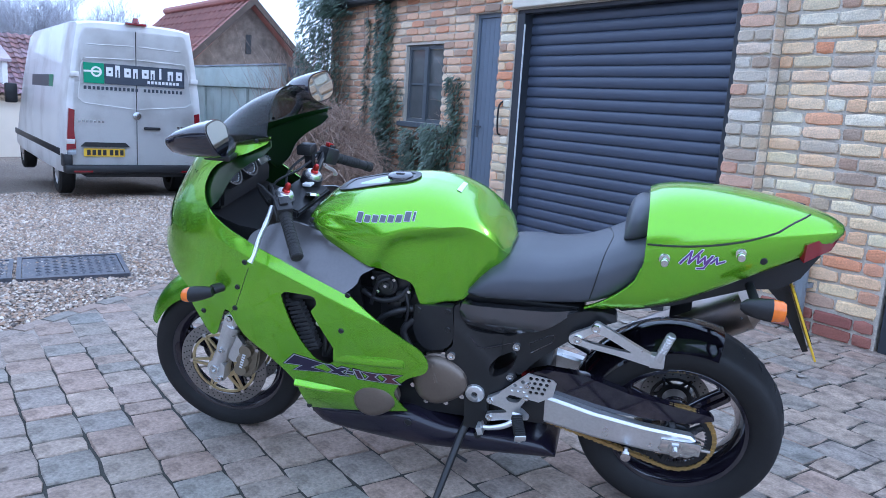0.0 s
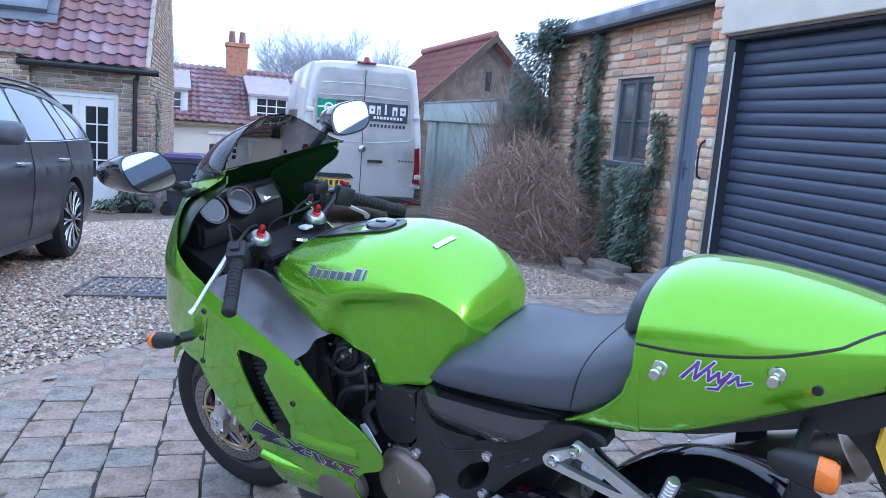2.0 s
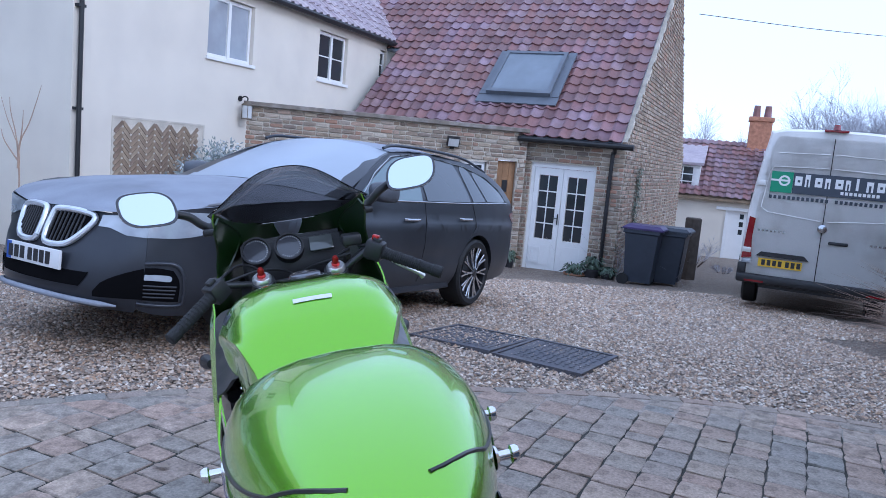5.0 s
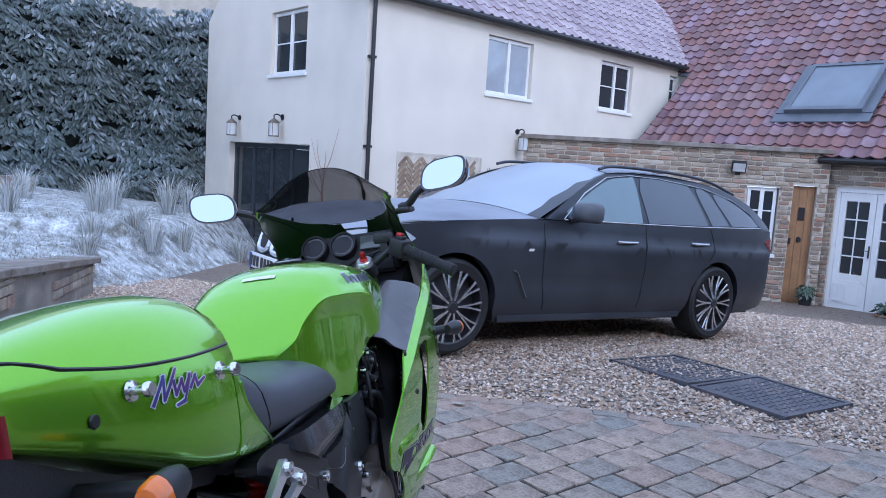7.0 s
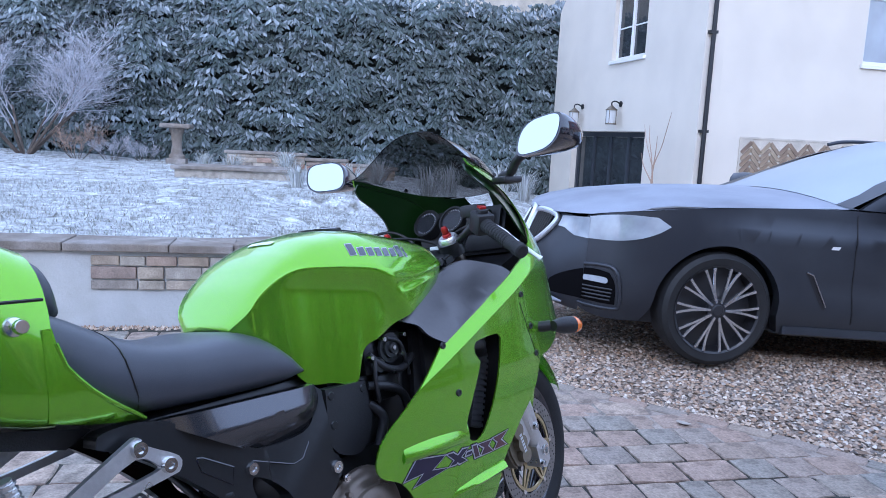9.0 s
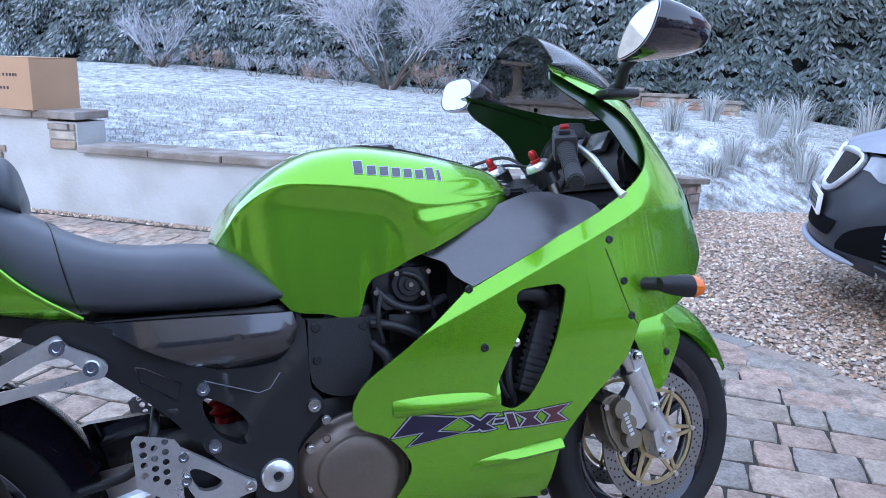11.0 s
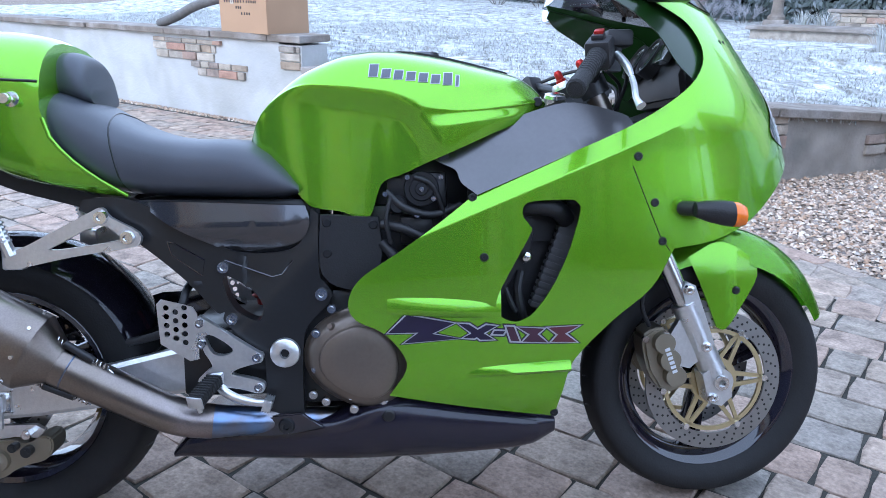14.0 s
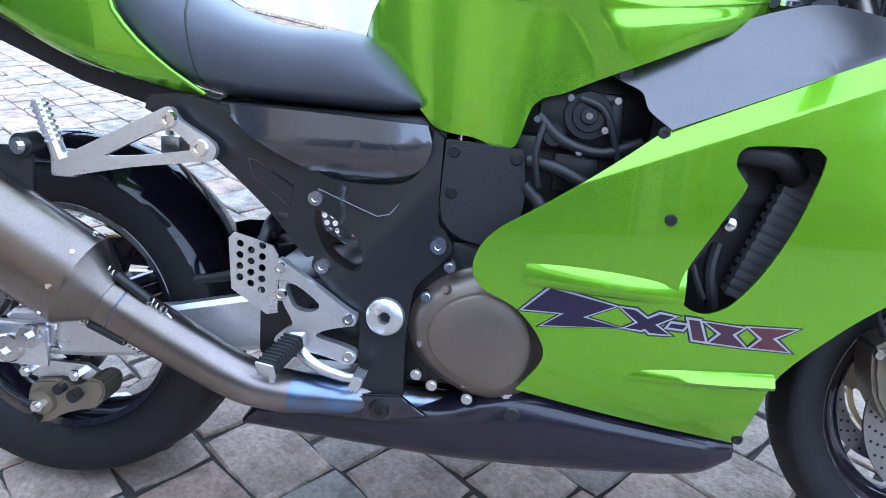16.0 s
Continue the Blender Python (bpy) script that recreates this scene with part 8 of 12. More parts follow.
# throttle bodies, hoses and wiring in the gap behind the fairing
for s in (1, -1):
    bm = bmesh.new()
    lathe(bm, [(0.0, 0.018), (0.012, 0.018), (0.014, 0.012), (0.024, 0.012), (0.026, 0.006), (0.036, 0.006), (0.038, 0.0)], 24, Matrix.Translation((0.775, s * 0.185, 0.775)) @ Matrix.Diagonal((1, s, 1, 1)))
    lathe(bm, [(0.0, 0.012), (0.016, 0.012), (0.020, 0.0)], 18, Matrix.Translation((0.725, s * 0.190, 0.742)) @ Matrix.Diagonal((1, s, 1, 1)))
    box(bm, (0.70, s * 0.155 - 0.02, 0.72), (0.83, s * 0.155 + 0.02, 0.81), bevel=0.006)
    box(bm, (0.73, s * 0.17 - 0.012, 0.655), (0.80, s * 0.17 + 0.012, 0.715), bevel=0.004)
    bpart("throttle_body", bm, SATIN_BLACK, "black throttle body and linkages", engine, 30)
    bm = bmesh.new()
    for pts, r in (([(0.70, 0.19, 0.77), (0.74, 0.20, 0.735), (0.80, 0.195, 0.72), (0.86, 0.18, 0.74)], 0.009), ([(0.69, 0.185, 0.70), (0.74, 0.2, 0.69), (0.79, 0.2, 0.66), (0.82, 0.19, 0.60)], 0.011), ([(0.69, 0.18, 0.66), (0.72, 0.195, 0.62), (0.70, 0.19, 0.56)], 0.012), ([(0.76, 0.195, 0.80), (0.80, 0.2, 0.78), (0.83, 0.19, 0.70)], 0.006), ([(0.71, 0.2, 0.76), (0.70, 0.205, 0.71), (0.71, 0.2, 0.66)], 0.005)):
        tube(bm, smooth_line([(x, s * y, z) for x, y, z in pts]), r, 8)
    bpart("hose", bm, BLACK_PLASTIC, "black hoses and cables", engine, 60)
    bm = bmesh.new()
    for x, z in ((0.698, 0.765), (0.745, 0.80), (0.80, 0.755), (0.735, 0.69), (0.765, 0.72), (0.815, 0.80), (0.775, 0.775)):
        cyl(bm, (x, s * 0.19, z), (x, s * 0.206, z), 0.0055, seg=8)
    bpart("small_bolts", bm, POLISHED, parent=engine, crease=30)

# rear shock, seen between the frame plates
bm = bmesh.new()
tube(bm, [(0.405, 0, 0.66), (0.42, 0, 0.50)], 0.03, 14)
for k in range(7):
    lathe(bm, [(0.034, -0.006), (0.042, 0.0), (0.034, 0.006), (0.028, 0.0)], 20, Matrix.Translation((0.407 + k * 0.002, 0, 0.645 - k * 0.021)) @ Matrix.Rotation(radians(90), 4, "X"), closed=True)
bpart("rear_shock", bm, RED_ANOD, "dark red rear shock spring", crease=40)

# --- belly pan ---
BELLY = [(0.215, 0.190, 0.162, 0.125, 0.6, 0.7), (0.26, 0.238, 0.160, 0.150, 0.65, 0.65), (0.40, 0.262, 0.160, 0.175, 0.65, 0.6), (0.58, 0.285, 0.160, 0.200, 0.65, 0.55), (0.70, 0.330, 0.162, 0.222, 0.7, 0.55), (0.88, 0.304, 0.168, 0.210, 0.7, 0.55), (1.02, 0.278, 0.178, 0.192, 0.7, 0.6), (1.075, 0.262, 0.200, 0.165, 0.7, 0.7)]
shell("belly_pan", BELLY, PAN_BLACK, "gloss black belly pan with a violet tint", crease=50)
bm = bmesh.new()
for s in (1, -1):
    lathe(bm, [(0, 0.003), (0.010, 0.003), (0.014, 0.0)], 16, Matrix.Translation((0.70, s * 0.222, 0.29)) @ Matrix.Diagonal((1, s, 1, 1)))
    lathe(bm, [(0, 0.004), (0.010, 0.004), (0.013, 0.0)], 16, Matrix.Translation((0.47, s * 0.182, 0.255)) @ Matrix.Diagonal((1, s, 1, 1)))
bpart("screw", bm, SATIN_BLACK)

bm = bmesh.new()
prism(bm, [(0.378, 0.246), (0.392, 0.262), (0.444, 0.290), (0.512, 0.295), (0.530, 0.280), (0.560, 0.262), (0.480, 0.246)], -0.206, -0.192)
bmesh.ops.bevel(bm, geom=bm.edges[:], offset=0.003, segments=2, affect="EDGES")
lug = bpart("pan_bracket", bm, GLOSS_BLACK, "gloss black bracket over the belly pan", crease=35)
bm = bmesh.new()
lathe(bm, [(0.0, 0.004), (0.006, 0.004), (0.007, 0.009), (0.015, 0.008), (0.018, 0.0)], 18, Matrix.Translation((0.480, -0.206, 0.268)) @ Matrix.Diagonal((1, -1, 1, 1)))
bpart("bolt", bm, SATIN_BLACK, "black cap bolt", lug)

# --- front mudguard ---
bm = bmesh.new()
rings = []
for k, a in enumerate(np.linspace(radians(27), radians(132), 26)):
    t = k / 25
    r = 0.338 + 0.030 * math.sin(math.pi * min(1, t * 1.05))
    half = 0.078 - 0.012 * max(0, 0.25 - t) / 0.25
    dep = 0.045 + 0.035 * math.sin(math.pi * t)
    ring = []
    for j in range(13):
        u = -1 + 2 * j / 12
        rr = r - dep * abs(u) ** 2.2
        ring.append(fm @ Vector((rr * math.cos(a), half * math.copysign(min(1, abs(u) * 1.12) ** 0.9, u), rr * math.sin(a))))
    rings.append(ring)
loft(bm, rings, close=False)
bmesh.ops.solidify(bm, geom=bm.faces[:], thickness=0.004)
fend = bpart("front_mudguard", bm, GREEN, "lime green front mudguard", crease=50)
for s in (1, -1):
    panel("mudguard_flap", [(1.405, 0.605, 1), (1.440, 0.530), (1.478, 0.438, 1), (1.500, 0.433), (1.535, 0.480), (1.58, 0.560), (1.55, 0.610), (1.48, 0.640)], lambda x, z: 0.084 - 1.6 * max(0, z - 0.55) ** 2 - 0.25 * max(0, x - 1.52), GREEN, s, step=0.03, rim=0.006, parent=fend)
    bm = bmesh.new()
    lathe(bm, [(0, 0.004), (0.006, 0.004), (0.010, 0.0)], 14, Matrix.Translation((1.522, s * 0.084, 0.525)) @ Matrix.Diagonal((1, s, 1, 1)))
    bpart("screw", bm, SATIN_BLACK, parent=fend)

# --- exhaust on the right ---
bm = bmesh.new()
ex = smooth_line([(0.62, -0.13, 0.262), (0.50, -0.163, 0.268), (0.385, -0.196, 0.279), (0.30, -0.212, 0.288), (0.22, -0.222, 0.316), (0.02, -0.235, 0.425)], 6)
tube(bm, ex[:19], [0.020 + 0.016 * min(1.0, k / 16) for k in range(19)], 22)
bpart("blued_pipe", bm, BLUED, "heat-blued pipe joint")
bm = bmesh.new()
tube(bm, ex[16:], [0.0365 + 0.0005 * k for k in range(len(ex) - 16)], 24)
tube(bm, [ex[-1], ex[-1] + (ex[-1] - ex[-2]).normalized() * 0.035], [0.044, 0.046], 24)
link = bpart("exhaust_link_pipe", bm, TITANIUM, "brushed titanium link pipe", crease=45)
pd = (ex[-1] - ex[-2]).normalized()
for t, r_, w_ in ((0.000, 0.0452, 0.0015), (-0.030, 0.0446, 0.0018)):
    bm = bmesh.new()
    tube(bm, [ex[-1] + pd * (t - w_), ex[-1] + pd * t, ex[-1] + pd * (t + w_)], [r_ - 0.001, r_, r_ - 0.001], 28)
    bpart("pipe_ring", bm, BLUED, "", link, 40)
sd = Vector((-0.872, -0.03, 0.490)).normalized()
s0 = Vector((0.022, -0.235, 0.426))
upv = Vector((0, 0, 1)) - sd * sd.z
upv.normalize()
sdv = sd.cross(upv)
rings = []
for t, ry, rz in ((-0.005, 0.044, 0.044), (0.004, 0.048, 0.048), (0.046, 0.066, 0.080), (0.050, 0.068, 0.084), (0.052, 0.068, 0.084), (0.26, 0.068, 0.084), (0.43, 0.067, 0.083), (0.435, 0.062, 0.078), (0.46, 0.05, 0.06)):
    rings.append([s0 + sd * t + upv * rz * math.sin(a) + sdv * ry * math.cos(a) for a in np.linspace(0, 2 * math.pi, 33)[:-1]])
bm = bmesh.new()
loft(bm, rings)
sil = bpart("silencer", bm, TITANIUM, "brushed titanium oval silencer", crease=28)
bm = bmesh.new()
for t in (0.066, 0.41):
    for a in np.linspace(0, 2 * math.pi, 9)[:-1]:
        c_ = s0 + sd * t + upv * 0.084 * math.sin(a) + sdv * 0.068 * math.cos(a)
        o_ = (upv * math.sin(a) + sdv * math.cos(a)).normalized()
        cyl(bm, c_ - o_ * 0.002, c_ + o_ * 0.003, 0.004, seg=8)
bpart("rivets", bm, POLISHED, parent=sil, crease=30)
for off in (0.042, -0.042):
    bm = bmesh.new()
    a_, b_ = s0 + sd * 0.035 + upv * off * 1.25 + Vector((0, -0.012, 0)), s0 - sd * 0.10 + upv * off * 0.95 + Vector((0, -0.012, 0))
    coil = []
    for k in range(90):
        t = k / 89
        c_ = a_.lerp(b_, t)
        coil.append(c_ + upv * 0.0055 * math.sin(k * 1.1) + Vector((0, 0.0055 * math.cos(k * 1.1), 0)))
    tube(bm, coil[:26], 0.0016, 6)
    tube(bm, coil[64:], 0.0016, 6)
    spring = bpart("exhaust_spring", bm, POLISHED, "steel spring with a rubber sleeve", link, 50)
    bm = bmesh.new()
    tube(bm, [a_.lerp(b_, 0.26), a_.lerp(b_, 0.74)], 0.0082, 12)
    bpart("sleeve", bm, BLACK_PLASTIC, "black rubber sleeve", spring, 50)
    for end in (a_, b_):
        bm = bmesh.new()
        tube(bm, smooth_line([end, end + (end - a_.lerp(b_, 0.5)).normalized() * 0.012 - upv * math.copysign(0.004, off), end + (end - a_.lerp(b_, 0.5)).normalized() * 0.014 - upv * math.copysign(0.016, off)]), 0.0022, 6)
        bpart("spring_hook", bm, POLISHED, "", link, 50)

# --- rear sets, passenger pegs, side stand ---
for s in (1, -1):
    y = s * 0.212
    bm = bmesh.new()
    hp = [(0.308, 0.545), (0.230, 0.532), (0.219, 0.522), (0.228, 0.474), (0.270, 0.446), (0.395, 0.462), (0.351, 0.503)] if s > 0 else [(0.230, 0.552), (0.245, 0.553), (0.293, 0.538), (0.309, 0.516), (0.305, 0.418), (0.240, 0.449)]
    if s < 0:
        hp = [(0.223, 0.542), (0.232, 0.552), (0.296, 0.535), (0.305, 0.520), (0.306, 0.424), (0.288, 0.420), (0.228, 0.458)]
    holes = []
    for r in range(7):
        for c_ in range(3 if s < 0 else 6):
            x, z = (0.242 + c_ * 0.0185, 0.530 - r * 0.0185 - (0.009 if c_ % 2 else 0) + 0.004) if s < 0 else (0.243 + c_ * 0.0185 + 0.006 * r, 0.528 - r * 0.0165)
            if (s < 0 and z > 0.452 + max(0, 0.262 - x) * 0.6) or (s > 0 and z > 0.462 + max(0, 0.26 - x) * 0.7 and x < 0.372 - 1.3 * max(0, z - 0.485)):
                holes.append((x, z))
    es = []
    for lp_ in ([Vector(q) for q in hp], *[[Vector((x + 0.0062 * math.cos(a), z + 0.0062 * math.sin(a))) for a in np.linspace(0, 2 * math.pi, 13)[:-1]] for x, z in holes]):
        vs = [bm.verts.new((q.x, y + s * 0.006, q.y)) for q in lp_]
        es += [bm.edges.new((vs[k], vs[(k + 1) % len(vs)])) for k in range(len(vs))]
    bmesh.ops.triangle_fill(bm, use_beauty=True, edges=es)
    ext = bmesh.ops.extrude_face_region(bm, geom=bm.faces[:])
    bmesh.ops.translate(bm, vec=(0, s * 0.004, 0), verts=[v for v in ext["geom"] if isinstance(v, bmesh.types.BMVert)])
    heel = bpart("heel_guard", bm, SILVER, "drilled aluminium heel guard", crease=30)
    bm = bmesh.new()
    loop = [(0.305, 0.508), (0.320, 0.506), (0.418, 0.440), (0.436, 0.430), (0.434, 0.414), (0.420, 0.410), (0.385, 0.400), (0.372, 0.388), (0.418, 0.376), (0.438, 0.366), (0.436, 0.350), (0.422, 0.346), (0.385, 0.356), (0.335, 0.364), (0.300, 0.374), (0.318, 0.396), (0.331, 0.408), (0.310, 0.450)]
    inner_ = [(0.318, 0.470), (0.336, 0.472), (0.374, 0.444), (0.362, 0.430), (0.333, 0.434)]
    es = []
    for lp_ in (loop, inner_):
        vs = [bm.verts.new((p.x, y - s * 0.012, p.y)) for p in round_loop(lp_, 3)]
        es += [bm.edges.new((vs[k], vs[(k + 1) % len(vs)])) for k in range(len(vs))]
    bmesh.ops.triangle_fill(bm, use_beauty=True, edges=es)
    ext = bmesh.ops.extrude_face_region(bm, geom=bm.faces[:])
    bmesh.ops.translate(bm, vec=(0, s * 0.018, 0), verts=[v for v in ext["geom"] if isinstance(v, bmesh.types.BMVert)])
    rs = bpart("rearset_bracket", bm, SILVER, "cast aluminium rearset bracket", crease=30)
    bm = bmesh.new()
    for x, z in ((0.424, 0.424), (0.426, 0.359), (0.309, 0.500), (0.311, 0.455)):
        lathe(bm, [(0, 0.003), (0.004, 0.003), (0.005, 0.007), (0.009, 0.007), (0.010, 0.0)], 14, Matrix.Translation((x, y + s * 0.007, z)) @ Matrix.Diagonal((1, s, 1, 1)))
    bpart("bolt", bm, POLISHED, "steel bolt", rs)
    bm = bmesh.new()
    q0, q1 = Vector((0.341, y, 0.384)), Vector((0.311, y + s * 0.086, 0.353))
    pm = Matrix.Translation(q0) @ (q1 - q0).to_track_quat("Y", "Z").to_matrix().to_4x4()
    pl = (q1 - q0).length
    box(bm, (-0.016, 0.008, -0.013), (0.016, pl - 0.006, 0.011), pm, bevel=0.006)
    peg = bpart("footpeg", bm, GRIP_RUBBER, "ribbed black rubber footpeg", rs, 40)
    bm = bmesh.new()
    for k in range(9):
        box(bm, (-0.0175, 0.014 + 0.0082 * k, -0.010), (0.0175, 0.0185 + 0.0082 * k, 0.0135), pm, bevel=0.002)
    bpart("peg_rib", bm, GRIP_RUBBER, parent=rs, crease=40)
    bm = bmesh.new()
    box(bm, (-0.018, pl - 0.006, -0.015), (0.018, pl - 0.001, 0.012), pm, bevel=0.003)
    cyl(bm, pm @ Vector((0, pl - 0.012, -0.012)), pm @ Vector((0, pl - 0.012, -0.030)), 0.006, 0.005, 12)
    box(bm, (-0.014, -0.012, -0.012), (0.014, 0.010, 0.010), pm, bevel=0.003)
    bpart("peg_end", bm, SILVER, "aluminium end plate with a feeler bolt", rs, 40)
    bm = bmesh.new()
    arm = smooth_line([(0.335, y - s * 0.005, 0.372), (0.356, y + s * 0.010, 0.352), (0.388, y + s * 0.018, 0.338), (0.425, y + s * 0.022, 0.330), (0.444, y + s * 0.024, 0.331)])
    tube(bm, arm, [0.0105 - 0.003 * k / (len(arm) - 1) for k in range(len(arm))], 12)
    lever = bpart("foot_lever", bm, SILVER, "silver foot lever", rs, 50)
    bm = bmesh.new()
    tm = Matrix.Translation((0.449, y + s * 0.032, 0.331)) @ Matrix.Rotation(radians(18), 4, "Y")
    box(bm, (-0.009, -0.020, -0.012), (0.009, 0.020, 0.012), tm, bevel=0.003)
    for k in range(4):
        box(bm, (-0.009 + 0.005 * k, -0.0205, -0.0135), (-0.0065 + 0.005 * k, 0.0205, 0.0135), tm)
    bpart("toe_piece", bm, SILVER, "ridged toe piece", lever, 30)
    # passenger peg hanger
    bm = bmesh.new()
    yp = s * 0.192
    outer = [(p.x, p.y) for p in round_loop([(0.118, 0.742), (0.135, 0.722), (0.190, 0.690), (0.190, 0.665), (0.165, 0.658), (0.05, 0.640), (-0.055, 0.618), (-0.078, 0.622), (-0.078, 0.645), (-0.03, 0.668), (0.085, 0.728)], 3)]
    inner = [(p.x, p.y) for p in round_loop([(0.110, 0.706), (0.150, 0.684), (0.145, 0.674), (0.06, 0.660), (0.010, 0.656), (0.03, 0.668)], 3)]
    es = []
    for loop in (outer, inner):
        vs = [bm.verts.new((x, yp, z)) for x, z in loop]
        es += [bm.edges.new((vs[k], vs[(k + 1) % len(vs)])) for k in range(len(vs))]
    bmesh.ops.triangle_fill(bm, use_beauty=True, edges=es)
    ext = bmesh.ops.extrude_face_region(bm, geom=bm.faces[:])
    bmesh.ops.translate(bm, vec=(0, s * 0.014, 0), verts=[v for v in ext["geom"] if isinstance(v, bmesh.types.BMVert)])
    hang = bpart("passenger_hanger", bm, SILVER, "cast aluminium passenger footrest hanger", crease=30)
    bm = bmesh.new()
    for x, z in ((0.117, 0.722), (0.168, 0.680)):
        lathe(bm, [(0, 0.003), (0.006, 0.003), (0.007, 0.009), (0.013, 0.009), (0.015, 0.0)], 16, Matrix.Translation((x, yp + s * 0.014, z)) @ Matrix.Diagonal((1, s, 1, 1)))
    bpart("bolt", bm, POLISHED, "steel bolt", hang)
    bm = bmesh.new()
    box(bm, (-0.088, yp + s * 0.002 - 0.011, 0.615), (-0.045, yp + s * 0.002 + 0.015, 0.66), bevel=0.005)
    cyl(bm, (-0.068, yp + s * 0.012, 0.645), (-0.098, yp + s * 0.022, 0.738), 0.013, 0.011, 10)
    for k in range(7):
        p = Vector((-0.068, yp + s * 0.012, 0.645)).lerp(Vector((-0.098, yp + s * 0.022, 0.738)), 0.3 + 0.1 * k)
        cyl(bm, p, p + Vector((-0.001, 0, 0.004)), 0.0145, seg=10)
    bpart("passenger_peg", bm, SILVER, "folded aluminium passenger peg", hang, 40)

bm = bmesh.new()
foot = Vector((0.575, 0.345, 0.078))
tube(bm, [(0.50, 0.15, 0.315), (0.52, 0.19, 0.27), foot + Vector((0, 0, 0.006))], [0.016, 0.014, 0.011], 12)
box(bm, (-0.03, -0.018, -0.004), (0.035, 0.022, 0.004), Matrix.Translation(foot) @ Matrix.Rotation(radians(12.3), 4, "X"), bevel=0.002)
cyl(bm, (0.535, 0.235, 0.205), (0.49, 0.25, 0.195), 0.006, seg=8)
stand_ob = bpart("side_stand", bm, SATIN_BLACK, "black side stand, down", crease=45)
bm = bmesh.new()
tube(bm, [(0.505, 0.175, 0.30), (0.545, 0.24, 0.19)], 0.007, 10)
bpart("stand_spring", bm, SILVER, "stand spring", stand_ob)
bm = bmesh.new()
tube(bm, smooth_line([(0.30, 0.10, 0.62), (0.27, -0.12, 0.57), (0.26, -0.17, 0.53), (0.22, -0.16, 0.47), (0.13, -0.13, 0.44)]), 0.009, 8)
tube(bm, smooth_line([(0.33, -0.15, 0.60), (0.30, -0.17, 0.575), (0.27, -0.15, 0.60)]), 0.013, 8)
bpart("rear_brake_hose", bm, BLACK_PLASTIC, crease=60)
bm = bmesh.new()
cal_pts = [(p.x, p.y) for p in round_loop([(-0.182, 0.190), (-0.168, 0.226), (-0.120, 0.232), (-0.090, 0.222), (-0.062, 0.240), (-0.036, 0.236), (-0.036, 0.205), (-0.060, 0.182), (-0.105, 0.176), (-0.135, 0.152), (-0.172, 0.146)], 2)]
prism(bm, cal_pts, -0.156, -0.086)
bmesh.ops.bevel(bm, geom=bm.edges[:], offset=0.004, segments=2, affect="EDGES")
cyl(bm, (-0.150, -0.154, 0.190), (-0.150, -0.166, 0.190), 0.026, 0.023, 22)
rc = bpart("rear_caliper", bm, CALIPER, "gold rear brake caliper", crease=35)
for x, z, r, m_, lab in ((-0.153, 0.186, 0.012, POLISHED, "steel banjo bolt"), (-0.084, 0.212, 0.012, SATIN_BLACK, "black caliper pin"), (-0.112, 0.222, 0.010, SATIN_BLACK, "black caliper pin"), (-0.165, 0.158, 0.012, SATIN_BLACK, "black caliper pin")):
    bm = bmesh.new()
    cyl(bm, (x, -0.156, z), (x, -0.174, z), r, seg=6 if m_ is POLISHED else 14)
    cyl(bm, (x, -0.172, z), (x, -0.182 if m_ is POLISHED else -0.176, z), r * 0.55, seg=10)
    bpart("bolt", bm, m_, lab, rc, 30)
bm = bmesh.new()
prism(bm, [(-0.200, 0.232), (-0.190, 0.262), (-0.075, 0.262), (-0.055, 0.250), (-0.070, 0.232), (-0.120, 0.236), (-0.160, 0.230)], -0.140, -0.128)
bpart("caliper_bracket", bm, SILVER, "aluminium caliper bracket", rc, 30)
for x, z in ((-0.182, 0.245), (-0.088, 0.246)):
    bm = bmesh.new()
    cyl(bm, (x, -0.139, z), (x, -0.160, z), 0.011, seg=6)
    cyl(bm, (x, -0.159, z), (x, -0.165, z), 0.006, seg=10)
    bpart("bolt", bm, POLISHED, "steel bracket bolt", rc, 30)
bm = bmesh.new()
tube(bm, smooth_line([(-0.153, -0.168, 0.186), (-0.185, -0.168, 0.192), (-0.23, -0.16, 0.215), (-0.27, -0.15, 0.28), (-0.22, -0.14, 0.37)]), 0.0055, 8)
bpart("caliper_hose", bm, BLACK_PLASTIC, "black brake hose", rc, 60)
# silencer hanger: strap and bolt
bm = bmesh.new()
cyl(bm, (-0.124, -0.190, 0.664), (-0.124, -0.224, 0.664), 0.022, 0.020, 20)
box(bm, (-0.180, -0.216, 0.575), (-0.110, -0.206, 0.662), Matrix.Identity(4), bevel=0.004)
hang_ob = bpart("silencer_hanger", bm, SATIN_BLACK, "black silencer hanger strap", crease=35)
bm = bmesh.new()
cyl(bm, (-0.124, -0.224, 0.664), (-0.124, -0.232, 0.664), 0.014, seg=18)
cyl(bm, (-0.124, -0.231, 0.664), (-0.124, -0.240, 0.664), 0.008, seg=6)
bpart("bolt", bm, POLISHED, "steel bolt and washer", hang_ob, 30)
